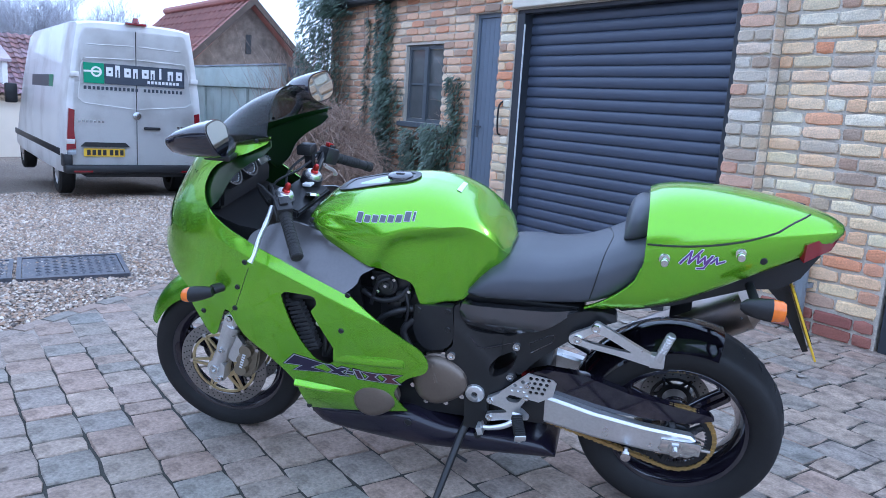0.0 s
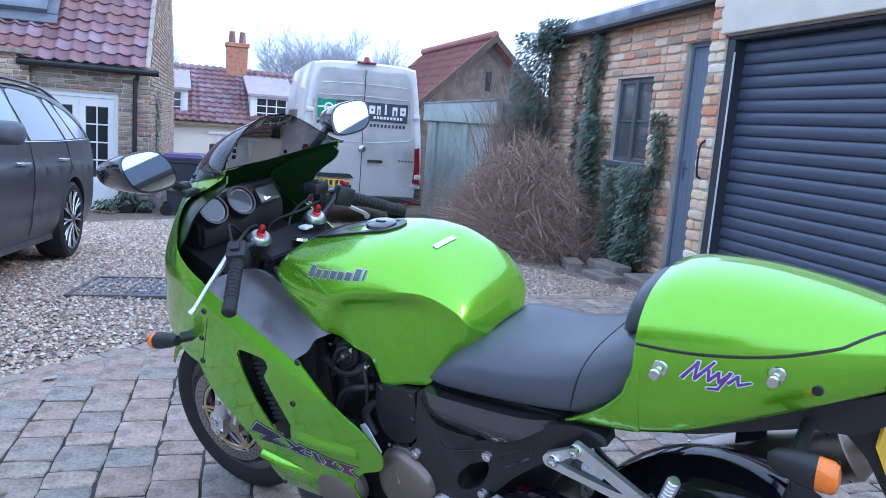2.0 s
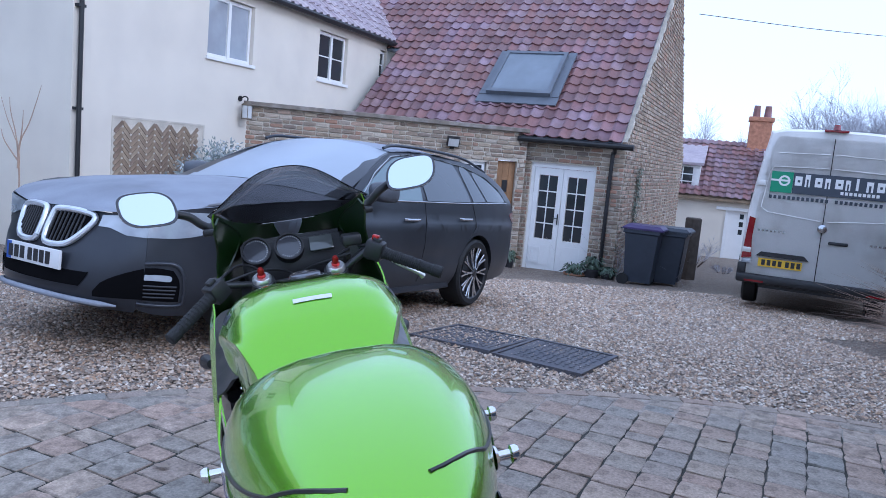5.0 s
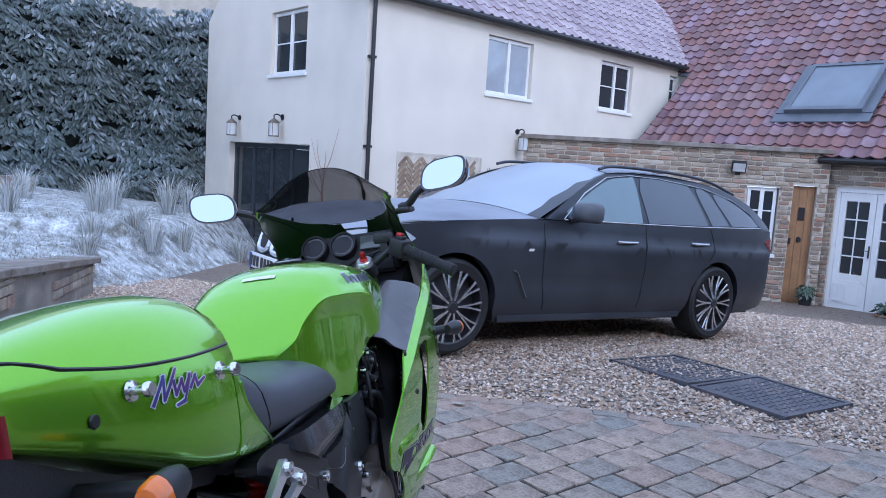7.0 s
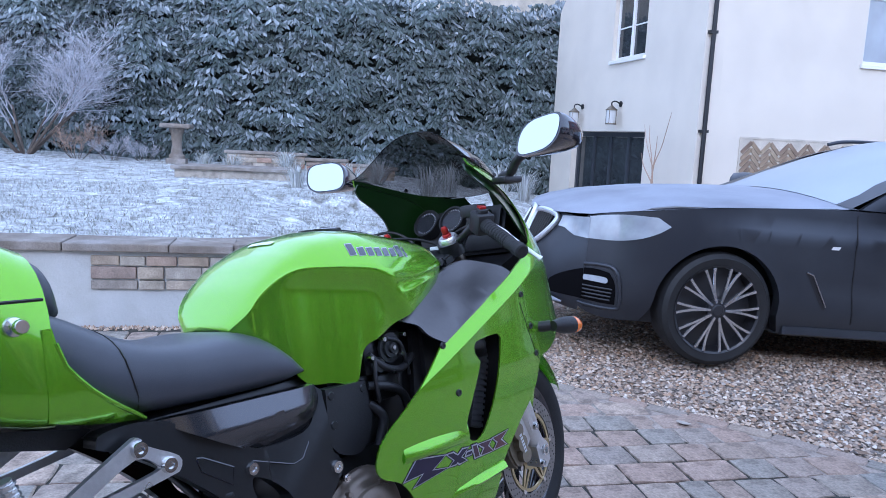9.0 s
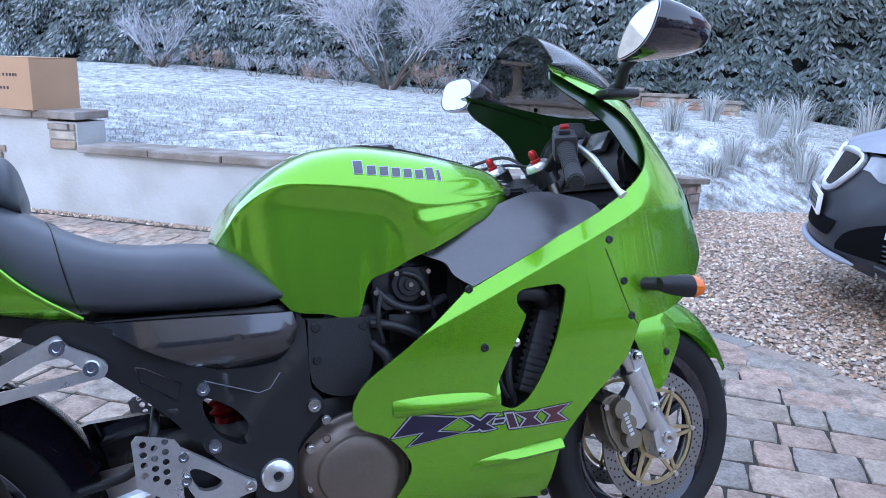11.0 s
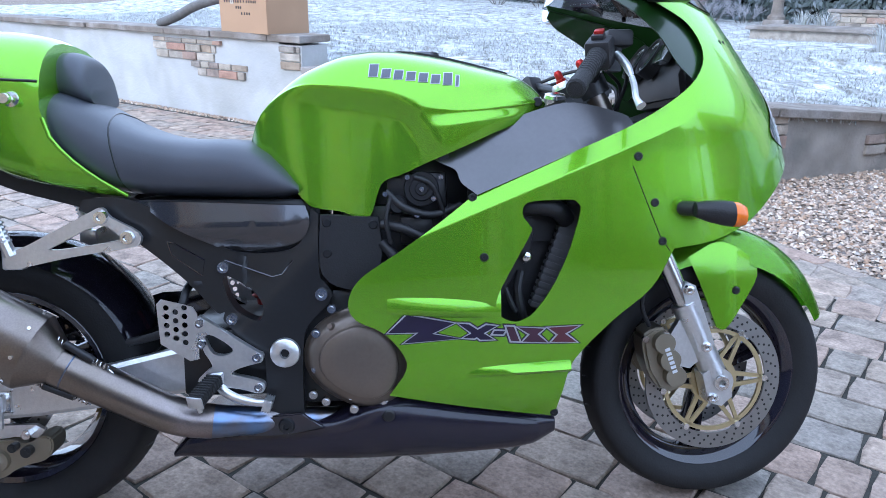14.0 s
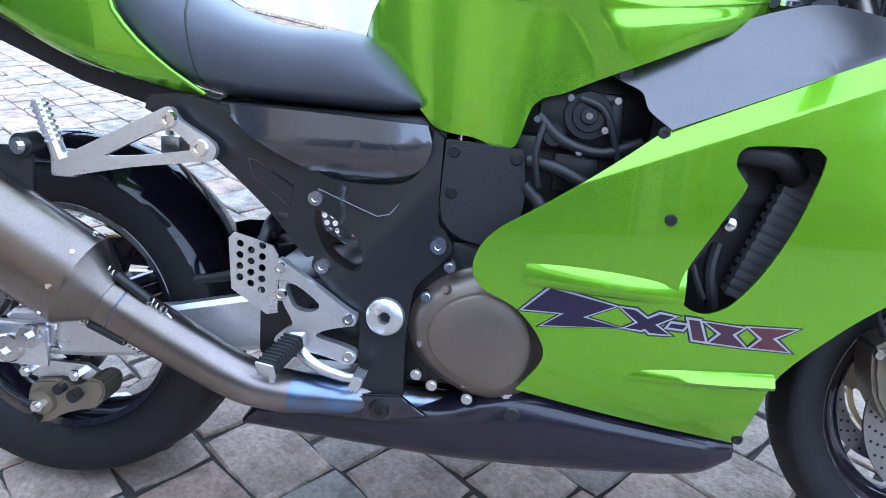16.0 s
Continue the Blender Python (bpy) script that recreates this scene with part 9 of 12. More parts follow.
# chain adjuster block and hollow axle end on the right
bm = bmesh.new()
box(bm, (-0.236, -0.172, 0.262), (-0.128, -0.160, 0.336), bevel=0.006)
bpart("swingarm_end", bm, SILVER, "welded aluminium swingarm end", swing, 30)
bm = bmesh.new()
lathe(bm, [(0.012, 0.004), (0.012, 0.014), (0.024, 0.014), (0.027, 0.010), (0.027, 0.0)], 28, Matrix.Translation((-0.196, -0.172, 0.296)) @ Matrix.Diagonal((1, -1, 1, 1)))
lathe(bm, [(0.0, 0.005), (0.012, 0.005)], 20, Matrix.Translation((-0.196, -0.172, 0.296)) @ Matrix.Diagonal((1, -1, 1, 1)))
bpart("axle_head", bm, POLISHED, "hollow steel axle head", swing, 30)


def split_loose(ob, name):
    """Each separate island of a part becomes a part of its own."""
    me = ob.data
    root = list(range(len(me.vertices)))

    def find(i):
        while root[i] != i:
            root[i] = root[root[i]]
            i = root[i]
        return i
    for e in me.edges:
        a, b = find(e.vertices[0]), find(e.vertices[1])
        root[a] = b
    groups = {}
    for p in me.polygons:
        groups.setdefault(find(p.vertices[0]), []).append(tuple(p.vertices))
    if len(groups) < 2:
        return
    label = ob.get("label", "")
    for faces in groups.values():
        idx = sorted({i for f in faces for i in f})
        at = {i: k for k, i in enumerate(idx)}
        m2 = bpy.data.meshes.new(name)
        m2.from_pydata([me.vertices[i].co[:] for i in idx], [], [tuple(at[i] for i in f) for f in faces])
        m2.materials.append(me.materials[0])
        q = new(name, m2)
        q.parent = ob.parent
        q.matrix_parent_inverse = ob.matrix_parent_inverse
        q.matrix_basis = ob.matrix_basis
        if label:
            q["label"] = label
        soft_edges(q, 35)
    bpy.data.objects.remove(ob)


SINGLES = {"cover_bolts": "bolt", "small_bolts": "bolt", "caliper_bolts": "bolt", "disc_buttons": "disc_button", "disc_carrier": "disc_carrier", "coolant_hose": "coolant_hose", "peg_rib": "peg_rib", "passenger_peg": "passenger_peg", "peg_end": "peg_end", "rivets": "rivet", "plate_bars": "plate_bar", "screw": "screw", "bolt": "bolt", "radiator": "radiator_fin", "caliper_marks": "caliper_mark"}
for ob in list(bike.children_recursive):
    base = ob.name.split(".")[0]
    if base in SINGLES and ob.type == "MESH":
        split_loose(ob, SINGLES[base])

# pale label on a hose behind the left fairing
bm = bmesh.new()
box(bm, (-0.012, -0.002, -0.045), (0.012, 0.002, 0.045), Matrix.Translation((0.702, 0.205, 0.552)) @ Matrix.Rotation(radians(33), 4, "Y"), bevel=0.001)
bpart("warning_label", bm, WHITE_MARK, "blank pale label strip", engine)

# ---------- parked estate car ----------
CAR_PAINT = mat("matt_grey_car_paint", (0.034, 0.037, 0.046), 0.34, metal=0.4, vary=0.06, scale=2.0, fine=0.05, fine_scale=300, tint=(0.085, 0.092, 0.105), tint_scale=1.2, tint_amount=0.4, rough_vary=0.08)
CAR_FROST = mat("frosted_car_paint", (0.25, 0.27, 0.32), 0.6, vary=0.15, scale=2.5, fine=0.12, fine_scale=200, tint=(0.14, 0.15, 0.18), tint_scale=1.6, tint_amount=0.6)
CAR_GLASS = mat("car_side_glass", (0.045, 0.056, 0.07), 0.13, vary=0.15, scale=1.5, coat=0.4)
FRONT_GLASS = mat("frosted_front_glass", (0.13, 0.185, 0.205), 0.2, vary=0.12, scale=1.5, coat=0.4)
CAR_SCREEN = mat("frosted_windscreen", (0.34, 0.38, 0.44), 0.35, vary=0.08, scale=2, fine=0.04)
CHROME = mat("chrome_trim", (0.48, 0.49, 0.51), 0.2, metal=1.0)
ALLOY = mat("diamond_cut_alloy", (0.62, 0.63, 0.65), 0.22, metal=0.95, rough_vary=0.06)
MIRROR_FROST = mat("frost_dusted_paint", (0.085, 0.092, 0.108), 0.5, vary=0.25, scale=7, fine=0.1, fine_scale=200)
FROST_CHROME = mat("frosted_chrome", (0.70, 0.73, 0.78), 0.38, metal=0.75, vary=0.12, scale=14)
ALLOY_DARK = mat("alloy_dark_inner", (0.022, 0.022, 0.025), 0.35)
LAMP_CLEAR = mat("headlamp_cover", (0.34, 0.37, 0.41), 0.12, coat=1.0, vary=0.35, scale=6)
INTAKE = mat("black_intake_mesh", (0.005, 0.005, 0.006), 0.8, ior=1.1)
PLATE_WHITE = mat("white_plate", (0.72, 0.72, 0.72), 0.35)
PLATE_BLUE = mat("blue_plate_band", (0.03, 0.09, 0.38), 0.35)

CAR_K = 1.03
CAR_M = at_frame(4.435, 1.414, -35.55, 0.018) @ Matrix.Rotation(radians(2.65), 4, "Y") @ Matrix.Scale(CAR_K, 4)
car = thing("estate_car", CAR_M, "matt dark grey estate car with a frosted bonnet and windscreen", "car")


def cpart(name, bm, material, label="", parent=None, crease=35):
    ob = part(name, bm, material, parent or car, label)
    return soft_edges(ob, crease) if crease else ob


C_W = [(-0.95, 0.42), (-0.88, 0.53), (-0.80, 0.625), (-0.70, 0.722), (-0.58, 0.805), (-0.40, 0.878), (-0.20, 0.912), (0.0, 0.925), (0.6, 0.930), (1.6, 0.930), (2.6, 0.930), (3.2, 0.925), (3.6, 0.900), (3.85, 0.860), (4.0, 0.80), (4.07, 0.70)]
C_BELT = [(-1.0, 0.77), (-0.8, 0.82), (-0.6, 0.86), (-0.3, 0.912), (0.3, 0.958), (0.75, 0.978), (1.5, 0.985), (2.5, 1.0), (3.4, 1.02), (3.9, 1.03), (4.1, 1.02)]


def car_y(x, z):
    w, b = table(C_W, x), table(C_BELT, x)
    d = (z - 0.62) / 0.45
    y = w - 0.045 * d * d - (0.05 * ((0.45 - z) / 0.25) ** 2 if z < 0.45 else 0)
    y += 0.012 * math.exp(-((z - 0.80) / 0.035) ** 2) * min(1, max(0, (x + 0.2) / 0.5))
    y -= 0.015 * math.exp(-((z - 0.50) / 0.08) ** 2) * min(1, max(0, (x - 0.4) / 0.4)) * min(1, max(0, (2.7 - x) / 0.4))
    if z > b:
        y -= 0.30 * (z - b)
    return y


def wheel_cut(cx, r=0.378, z0=0.215):
    a0 = math.asin((z0 - 0.335) / r)
    return [(cx + r * math.cos(a), 0.335 + r * math.sin(a)) for a in np.linspace(a0, math.pi - a0, 15)]


side_loop = [(-0.744, 0.30), (-0.745, 0.58), (-0.745, 0.71), (-0.743, 0.800, 1), (-0.65, 0.835), (-0.5, 0.868), (-0.3, 0.908), (0.3, 0.955), (0.75, 0.975), (1.5, 0.983), (2.5, 0.998), (3.4, 1.018), (3.9, 1.028), (4.03, 0.97), (4.06, 0.75), (4.05, 0.45), (3.95, 0.28)] + [(3.40, 0.215, 1), *wheel_cut(2.975)[1:-1], (2.555, 0.215, 1)] + [(2.4, 0.20), (0.6, 0.20)] + [(0.42, 0.215, 1), *wheel_cut(0.0)[1:-1], (-0.42, 0.215, 1)] + [(-0.60, 0.20), (-0.73, 0.235)]
for s in (-1, 1):
    panel("body_side", side_loop, car_y, CAR_PAINT, s, step=0.09, rim=0.07, parent=car, steps=2, label="dark grey body side with wheel arches")
    # glasshouse side with its windows
    top = [(0.80, 0.985, 1), (1.25, 1.235), (1.62, 1.385), (2.1, 1.435), (2.7, 1.425), (3.2, 1.375), (3.6, 1.260), (3.85, 1.10), (3.93, 1.03, 1), (3.4, 1.018), (2.5, 0.998), (1.5, 0.983)]
    panel("cabin_side", top, lambda x, z: car_y(x, z) - 0.004, CAR_PAINT, s, step=0.09, rim=0.03, parent=car, steps=3)
    for loop in ([(1.03, 1.005), (1.30, 1.19), (1.62, 1.335), (1.88, 1.375), (1.95, 1.365), (1.90, 1.01, 1)], [(1.98, 1.012, 1), (2.03, 1.375), (2.55, 1.375), (2.70, 1.345), (2.80, 1.03, 1)], [(2.86, 1.03, 1), (2.78, 1.335), (2.95, 1.325), (3.12, 1.045, 1)], [(3.17, 1.045, 1), (3.02, 1.315), (3.3, 1.265), (3.55, 1.150), (3.66, 1.06)]):
        w = panel("side_window", loop, lambda x, z: car_y(x, z) + 0.001, FRONT_GLASS if loop[0][0] < 1.1 else CAR_GLASS, s, step=0.1, rim=0, parent=car, steps=3)
    bm = bmesh.new()
    tube(bm, [(x, s * (car_y(x, z) + 0.004), z) for x, z in ((0.98, 0.990), (1.5, 0.995), (2.0, 1.002), (2.6, 1.012), (3.2, 1.03), (3.68, 1.045), (3.56, 1.17), (3.3, 1.285), (2.9, 1.365), (2.3, 1.40), (1.9, 1.395), (1.6, 1.352), (1.28, 1.205), (0.98, 0.990))], 0.006, 6)
    cpart("window_trim", bm, CHROME, "thin bright window trim")
    bm = bmesh.new()
    tube(bm, smooth_line([(x, s * y, z) for x, y, z in ((1.55, 0.66, 1.415), (1.75, 0.645, 1.455), (2.4, 0.635, 1.470), (3.0, 0.64, 1.445), (3.45, 0.66, 1.345))]), 0.014, 8)
    cpart("roof_rail", bm, CAR_PAINT, "dark roof rail")
    for line in ([(0.78, 0.95), (0.80, 0.60), (0.86, 0.30)], [(1.93, 1.0), (1.95, 0.6), (1.93, 0.30)], [(2.82, 1.01), (2.88, 0.80), (2.72, 0.62), (2.60, 0.46)]):
        bm = bmesh.new()
        tube(bm, [(p.x, s * (car_y(p.x, p.z) + 0.001), p.z) for p in smooth_line([(x, 0, z) for x, z in line], 6)], 0.0045, 5)
        cpart("door_gap", bm, ALLOY_DARK)
    for x, z in ((1.70, 0.845), (2.66, 0.865)):
        bm = bmesh.new()
        rings = [[(x + dx, s * (car_y(x, z) + dy + 0.012 * math.cos(a)), z + dz + 0.013 * math.sin(a)) for a in np.linspace(0, 6.283, 9)[:-1]] for dx, dy, dz in ((-0.12, 0.0, 0), (-0.10, 0.022, 0), (0, 0.028, 0.002), (0.10, 0.022, 0.004), (0.12, 0.0, 0.004))]
        loft(bm, rings)
        cpart("door_handle", bm, CHROME, "chrome-edged door handle")
    # door mirror
    bm = bmesh.new()
    rings = []
    for x, ry, rz in ((0.98, 0.03, 0.03), (1.02, 0.085, 0.065), (1.10, 0.105, 0.078), (1.165, 0.105, 0.078), (1.175, 0.10, 0.072)):
        rings.append([(x, s * (1.02 + ry * math.copysign(abs(math.cos(a)) ** 0.6, math.cos(a))), 1.06 + rz * math.copysign(abs(math.sin(a)) ** 0.6, math.sin(a))) for a in np.linspace(0, 6.283, 21)[:-1]])
    loft(bm, rings)
    mir = cpart("door_mirror", bm, MIRROR_FROST, "dark door mirror dusted with frost", crease=50)
    bm = bmesh.new()
    tube(bm, [(1.06, s * 0.90, 0.995), (1.08, s * 0.97, 1.005)], [0.03, 0.022], 8)
    cpart("mirror_foot", bm, ALLOY_DARK, parent=mir)
    # side vent behind the wheel
    panel("side_vent", [(0.50, 0.60, 1), (0.545, 0.585), (0.66, 0.40, 1), (0.64, 0.385)], lambda x, z: car_y(x, z) + 0.003, ALLOY_DARK, s, step=0.2, rim=0, parent=car, steps=2)
    bm = bmesh.new()
    tube(bm, [(x, s * (car_y(x, z) + 0.006), z) for x, z in ((0.50, 0.60), (0.545, 0.585), (0.66, 0.40))], 0.006, 6)
    cpart("vent_trim", bm, CHROME)
    panel("badge", [(0.63, 0.742, 1), (0.68, 0.742, 1), (0.69, 0.762, 1), (0.64, 0.762, 1)], lambda x, z: car_y(x, z) + 0.003, PLATE_WHITE, s, step=0.3, rim=0, parent=car, steps=1)
    # sill
    bm = bmesh.new()
    prof = [(0.0, 0.20), (0.03, 0.215), (0.025, 0.26), (0.0, 0.27)]
    loft(bm, [[(x, s * (car_y(x, 0.24) - 0.01 + y), z) for y, z in prof] for x in np.linspace(0.44, 2.53, 6)])
    cpart("sill", bm, CAR_PAINT)
    # headlamp and rear lamp
    panel("headlamp", [(-0.748, 0.670, 1), (-0.748, 0.800, 1), (-0.66, 0.822), (-0.56, 0.836), (-0.41, 0.838, 1), (-0.335, 0.793, 1), (-0.40, 0.748), (-0.50, 0.704), (-0.62, 0.678)], lambda x, z: car_y(x, z) + 0.006, LAMP_CLEAR, s, step=0.05, rim=0.01, parent=car, label="clear frosted headlamp")
    panel("rear_lamp", [(3.78, 0.92), (3.95, 0.955), (4.035, 0.945), (4.05, 0.84), (3.92, 0.83)], lambda x, z: car_y(x, z) + 0.005, RED_LENS, s, step=0.06, rim=0.01, parent=car, label="red rear lamp")
    panel("bumper_inlet", [(-0.748, 0.492, 1), (-0.69, 0.496), (-0.625, 0.485, 1), (-0.590, 0.42), (-0.570, 0.295, 1), (-0.66, 0.295), (-0.748, 0.300, 1)], lambda x, z: car_y(x, z) + 0.004, INTAKE, s, step=0.08, rim=0, parent=car, label="black bumper intake")
    panel("fog_lamp", [(-0.748, 0.453, 1), (-0.68, 0.456), (-0.635, 0.450), (-0.635, 0.420), (-0.68, 0.420), (-0.748, 0.420, 1)], lambda x, z: car_y(x, z) + 0.008, LAMP_CLEAR, s, step=0.1, rim=0, parent=car, label="slim fog lamp")
    for k in range(4):
        z = 0.318 + 0.023 * k
        bm = bmesh.new()
        tube(bm, [(x, s * (car_y(x, z) + 0.006), z) for x in (-0.745, -0.70, -0.65, -0.60)], 0.0055, 5)
        cpart("intake_slat", bm, ALLOY_DARK, crease=0)
    bm = bmesh.new()
    tube(bm, smooth_line([(x, s * (car_y(x, z) + 0.004), z) for x, z in ((-0.75, 0.275), (-0.68, 0.268), (-0.565, 0.270), (-0.548, 0.31), (-0.570, 0.44), (-0.61, 0.515), (-0.68, 0.525), (-0.75, 0.517))], 4), 0.012, 8)
    cpart("intake_surround", bm, CAR_PAINT, crease=60)

# bonnet, roof, windscreen, nose, tail
def across(name, rows, material, label="", n=10, crease=40):
    """A skin over rows of x, height at the edge, half width and crown."""
    bm = bmesh.new()
    loft(bm, [[(x, w * (-1 + 2 * j / n), z + c * (1 - (-1 + 2 * j / n) ** 2)) for j in range(n + 1)] for x, z, w, c in rows], close=False)
    return cpart(name, bm, material, label, crease=crease)


across("bonnet", [(-0.888, 0.774, 0.18, 0.012), (-0.86, 0.785, 0.34, 0.022), (-0.80, 0.799, 0.53, 0.034), (-0.74, 0.813, 0.668, 0.040), (-0.62, 0.845, 0.772, 0.050), (-0.45, 0.876, 0.862, 0.06), (-0.1, 0.926, 0.912, 0.065), (0.3, 0.955, 0.91, 0.07), (0.62, 0.975, 0.885, 0.07), (0.80, 0.984, 0.875, 0.06)], CAR_FROST, "bonnet white-grey with frost")
across("screen_frame", [(0.74, 0.985, 0.885, 0.055), (1.05, 1.135, 0.825, 0.06), (1.35, 1.272, 0.755, 0.06), (1.66, 1.392, 0.678, 0.055)], CAR_PAINT, "dark windscreen pillars")
across("windscreen", [(0.74, 0.989, 0.835, 0.06), (1.05, 1.139, 0.78, 0.065), (1.35, 1.276, 0.715, 0.065), (1.66, 1.399, 0.64, 0.06)], CAR_SCREEN, "windscreen white with frost")
across("roof", [(1.64, 1.392, 0.682, 0.055), (1.9, 1.420, 0.67, 0.06), (2.4, 1.434, 0.665, 0.06), (2.9, 1.412, 0.67, 0.055), (3.3, 1.350, 0.70, 0.05), (3.55, 1.280, 0.71, 0.045)], CAR_FROST, "frosted roof")
across("rear_screen", [(3.55, 1.292, 0.665, 0.045), (3.75, 1.16, 0.70, 0.045), (3.93, 1.02, 0.74, 0.04)], CAR_GLASS, "tailgate glass")
NOSE_X = [(0.215, -0.87), (0.26, -0.985), (0.36, -1.0), (0.50, -0.975), (0.62, -0.940), (0.782, -0.885)]


def bump_x(y, z):
    """Front of the bumper, bowed back to meet the body sides."""
    x0, u = table(NOSE_X, z), min(1.0, abs(y) / (car_y(-0.740, z) - 0.004))
    k = max(0.0, min(1.0, (z - 0.55) / 0.2))
    return x0 + (-0.740 - x0) * ((1 - k) * (0.5 * u * u + 0.5 * u ** 4) + k * u ** 1.3)


bm = bmesh.new()
loft(bm, [[(bump_x(v_, z), v_, z) for v_ in np.linspace(-1, 1, 25) * (car_y(-0.740, z) - 0.004)] for z in (0.782, 0.74, 0.68, 0.62, 0.56, 0.50, 0.43, 0.36, 0.30, 0.26, 0.215)], close=False)
cpart("front_bumper", bm, CAR_PAINT, "dark grey front bumper")
bm = bmesh.new()
loft(bm, [[(x - 0.06 * abs(-1 + 2 * j / 10) ** 3, w * (-1 + 2 * j / 10), z) for j in range(11)] for x, w, z in ((3.93, 0.76, 1.03), (4.06, 0.72, 0.90), (4.09, 0.74, 0.60), (4.08, 0.76, 0.40), (3.95, 0.78, 0.25))], close=False)
cpart("tailgate", bm, CAR_PAINT, "dark grey tailgate and bumper")
for s in (-1, 1):
    bm = bmesh.new()
    def nose_x(y, z):
        return bump_x(y, min(z, 0.780)) - 0.012
    lp = round_loop([(0.036, 0.60), (0.036, 0.735), (0.075, 0.772), (0.27, 0.770), (0.345, 0.742), (0.305, 0.655), (0.225, 0.578), (0.09, 0.566)], 3)
    vs = [bm.verts.new((nose_x(p.x, p.y), s * p.x, p.y)) for p in lp]
    bm.faces.new(vs)
    g = cpart("grille", bm, INTAKE, "black kidney-shaped grille", crease=0)
    bm = bmesh.new()
    tube(bm, [(nose_x(p.x, p.y) - 0.004, s * p.x, p.y) for p in lp + lp[:1]], 0.019, 10)
    cpart("grille_surround", bm, FROST_CHROME, "chrome grille surround", g)
    for k in range(8):
        bm = bmesh.new()
        y = 0.065 + k * 0.03
        z0, z1 = 0.582 + 0.016 * max(0, k - 4), 0.758
        tube(bm, [(nose_x(y, z) - 0.006, s * y, z) for z in (z0, 0.62, z1)], 0.006, 6)
        cpart("grille_bar", bm, ALLOY_DARK, parent=g, crease=0)
for s in (-1, 1):
    # inner end of the headlamp, on the nose
    bm = bmesh.new()
    rows_ = []
    for j in range(5):
        rows_.append([])
        for i in range(9):
            y = 0.375 + (car_y(-0.740, 0.70) - 0.375) * i / 8
            lo_, hi_ = (0.700 if i < 3 else 0.700 - 0.032 * min(1, (i - 2) / 3)), 0.766 + 0.028 * i / 8
            z = lo_ + (hi_ - lo_) * j / 4
            rows_[-1].append((bump_x(y, min(z, 0.780)) - 0.007, s * y, z))
    loft(bm, rows_, close=False)
    cpart("headlamp_inner", bm, LAMP_CLEAR, "frosted inner end of the headlamp")
bm = bmesh.new()
loft(bm, [[(bump_x(v_, z) - 0.006, v_, z) for v_ in np.linspace(-0.37 - 0.05 * d, 0.37 + 0.05 * d, 13)] for z, d in ((0.435, 1), (0.395, 0.6), (0.350, 0))], close=False)
cpart("lower_intake", bm, INTAKE, "black lower intake")
for s in (-1, 1):
    # the corner intake tapers to a point on the nose
    bm = bmesh.new()
    end = car_y(-0.740, 0.40)
    rows_ = []
    for j in range(5):
        rows_.append([])
        for i in range(7):
            y = 0.45 + (end - 0.45) * i / 6
            lo_, hi_ = 0.300, 0.330 + 0.158 * (i / 6) ** 0.6
            z = lo_ + (hi_ - lo_) * j / 4
            rows_[-1].append((bump_x(y, z) - 0.006, s * y, z))
    loft(bm, rows_, close=False)
    cpart("intake_corner", bm, INTAKE, "black inner end of the bumper intake")
bm = bmesh.new()
tube(bm, [(bump_x(v_, 0.272) - 0.018, v_, 0.278 - 0.02 * (v_ / 0.5) ** 2) for v_ in np.linspace(-0.56, 0.56, 17)], [0.006] + [0.017] * 15 + [0.006], 8)
cpart("front_lip", bm, CAR_FROST, "pale frosted lower lip", crease=60)
bm = bmesh.new()
box(bm, (-1.006, -0.26, 0.428), (-0.988, 0.26, 0.540), bevel=0.004)
cp = cpart("number_plate", bm, PLATE_WHITE, "white front number plate")
bm = bmesh.new()
for k in range(7):
    y0 = -0.17 + k * 0.058 + (0.02 if k > 3 else 0)
    box(bm, (-1.010, y0, 0.447), (-1.005, y0 + 0.040, 0.521))
cpart("plate_bars", bm, ALLOY_DARK, "plain dark bars", cp, 0)
bm = bmesh.new()
box(bm, (-1.009, 0.215, 0.431), (-1.005, 0.258, 0.537))
cpart("plate_band", bm, PLATE_BLUE, parent=cp, crease=0)
bm = bmesh.new()
box(bm, (-0.55, -0.74, 0.20), (3.8, 0.74, 0.42))
box(bm, (0.45, -0.80, 0.40), (2.5, 0.80, 0.9))
box(bm, (-0.65, -0.60, 0.40), (0.45, 0.60, 0.68))
box(bm, (2.5, -0.60, 0.40), (3.9, 0.60, 0.95))
cpart("underbody", bm, ALLOY_DARK, crease=0)


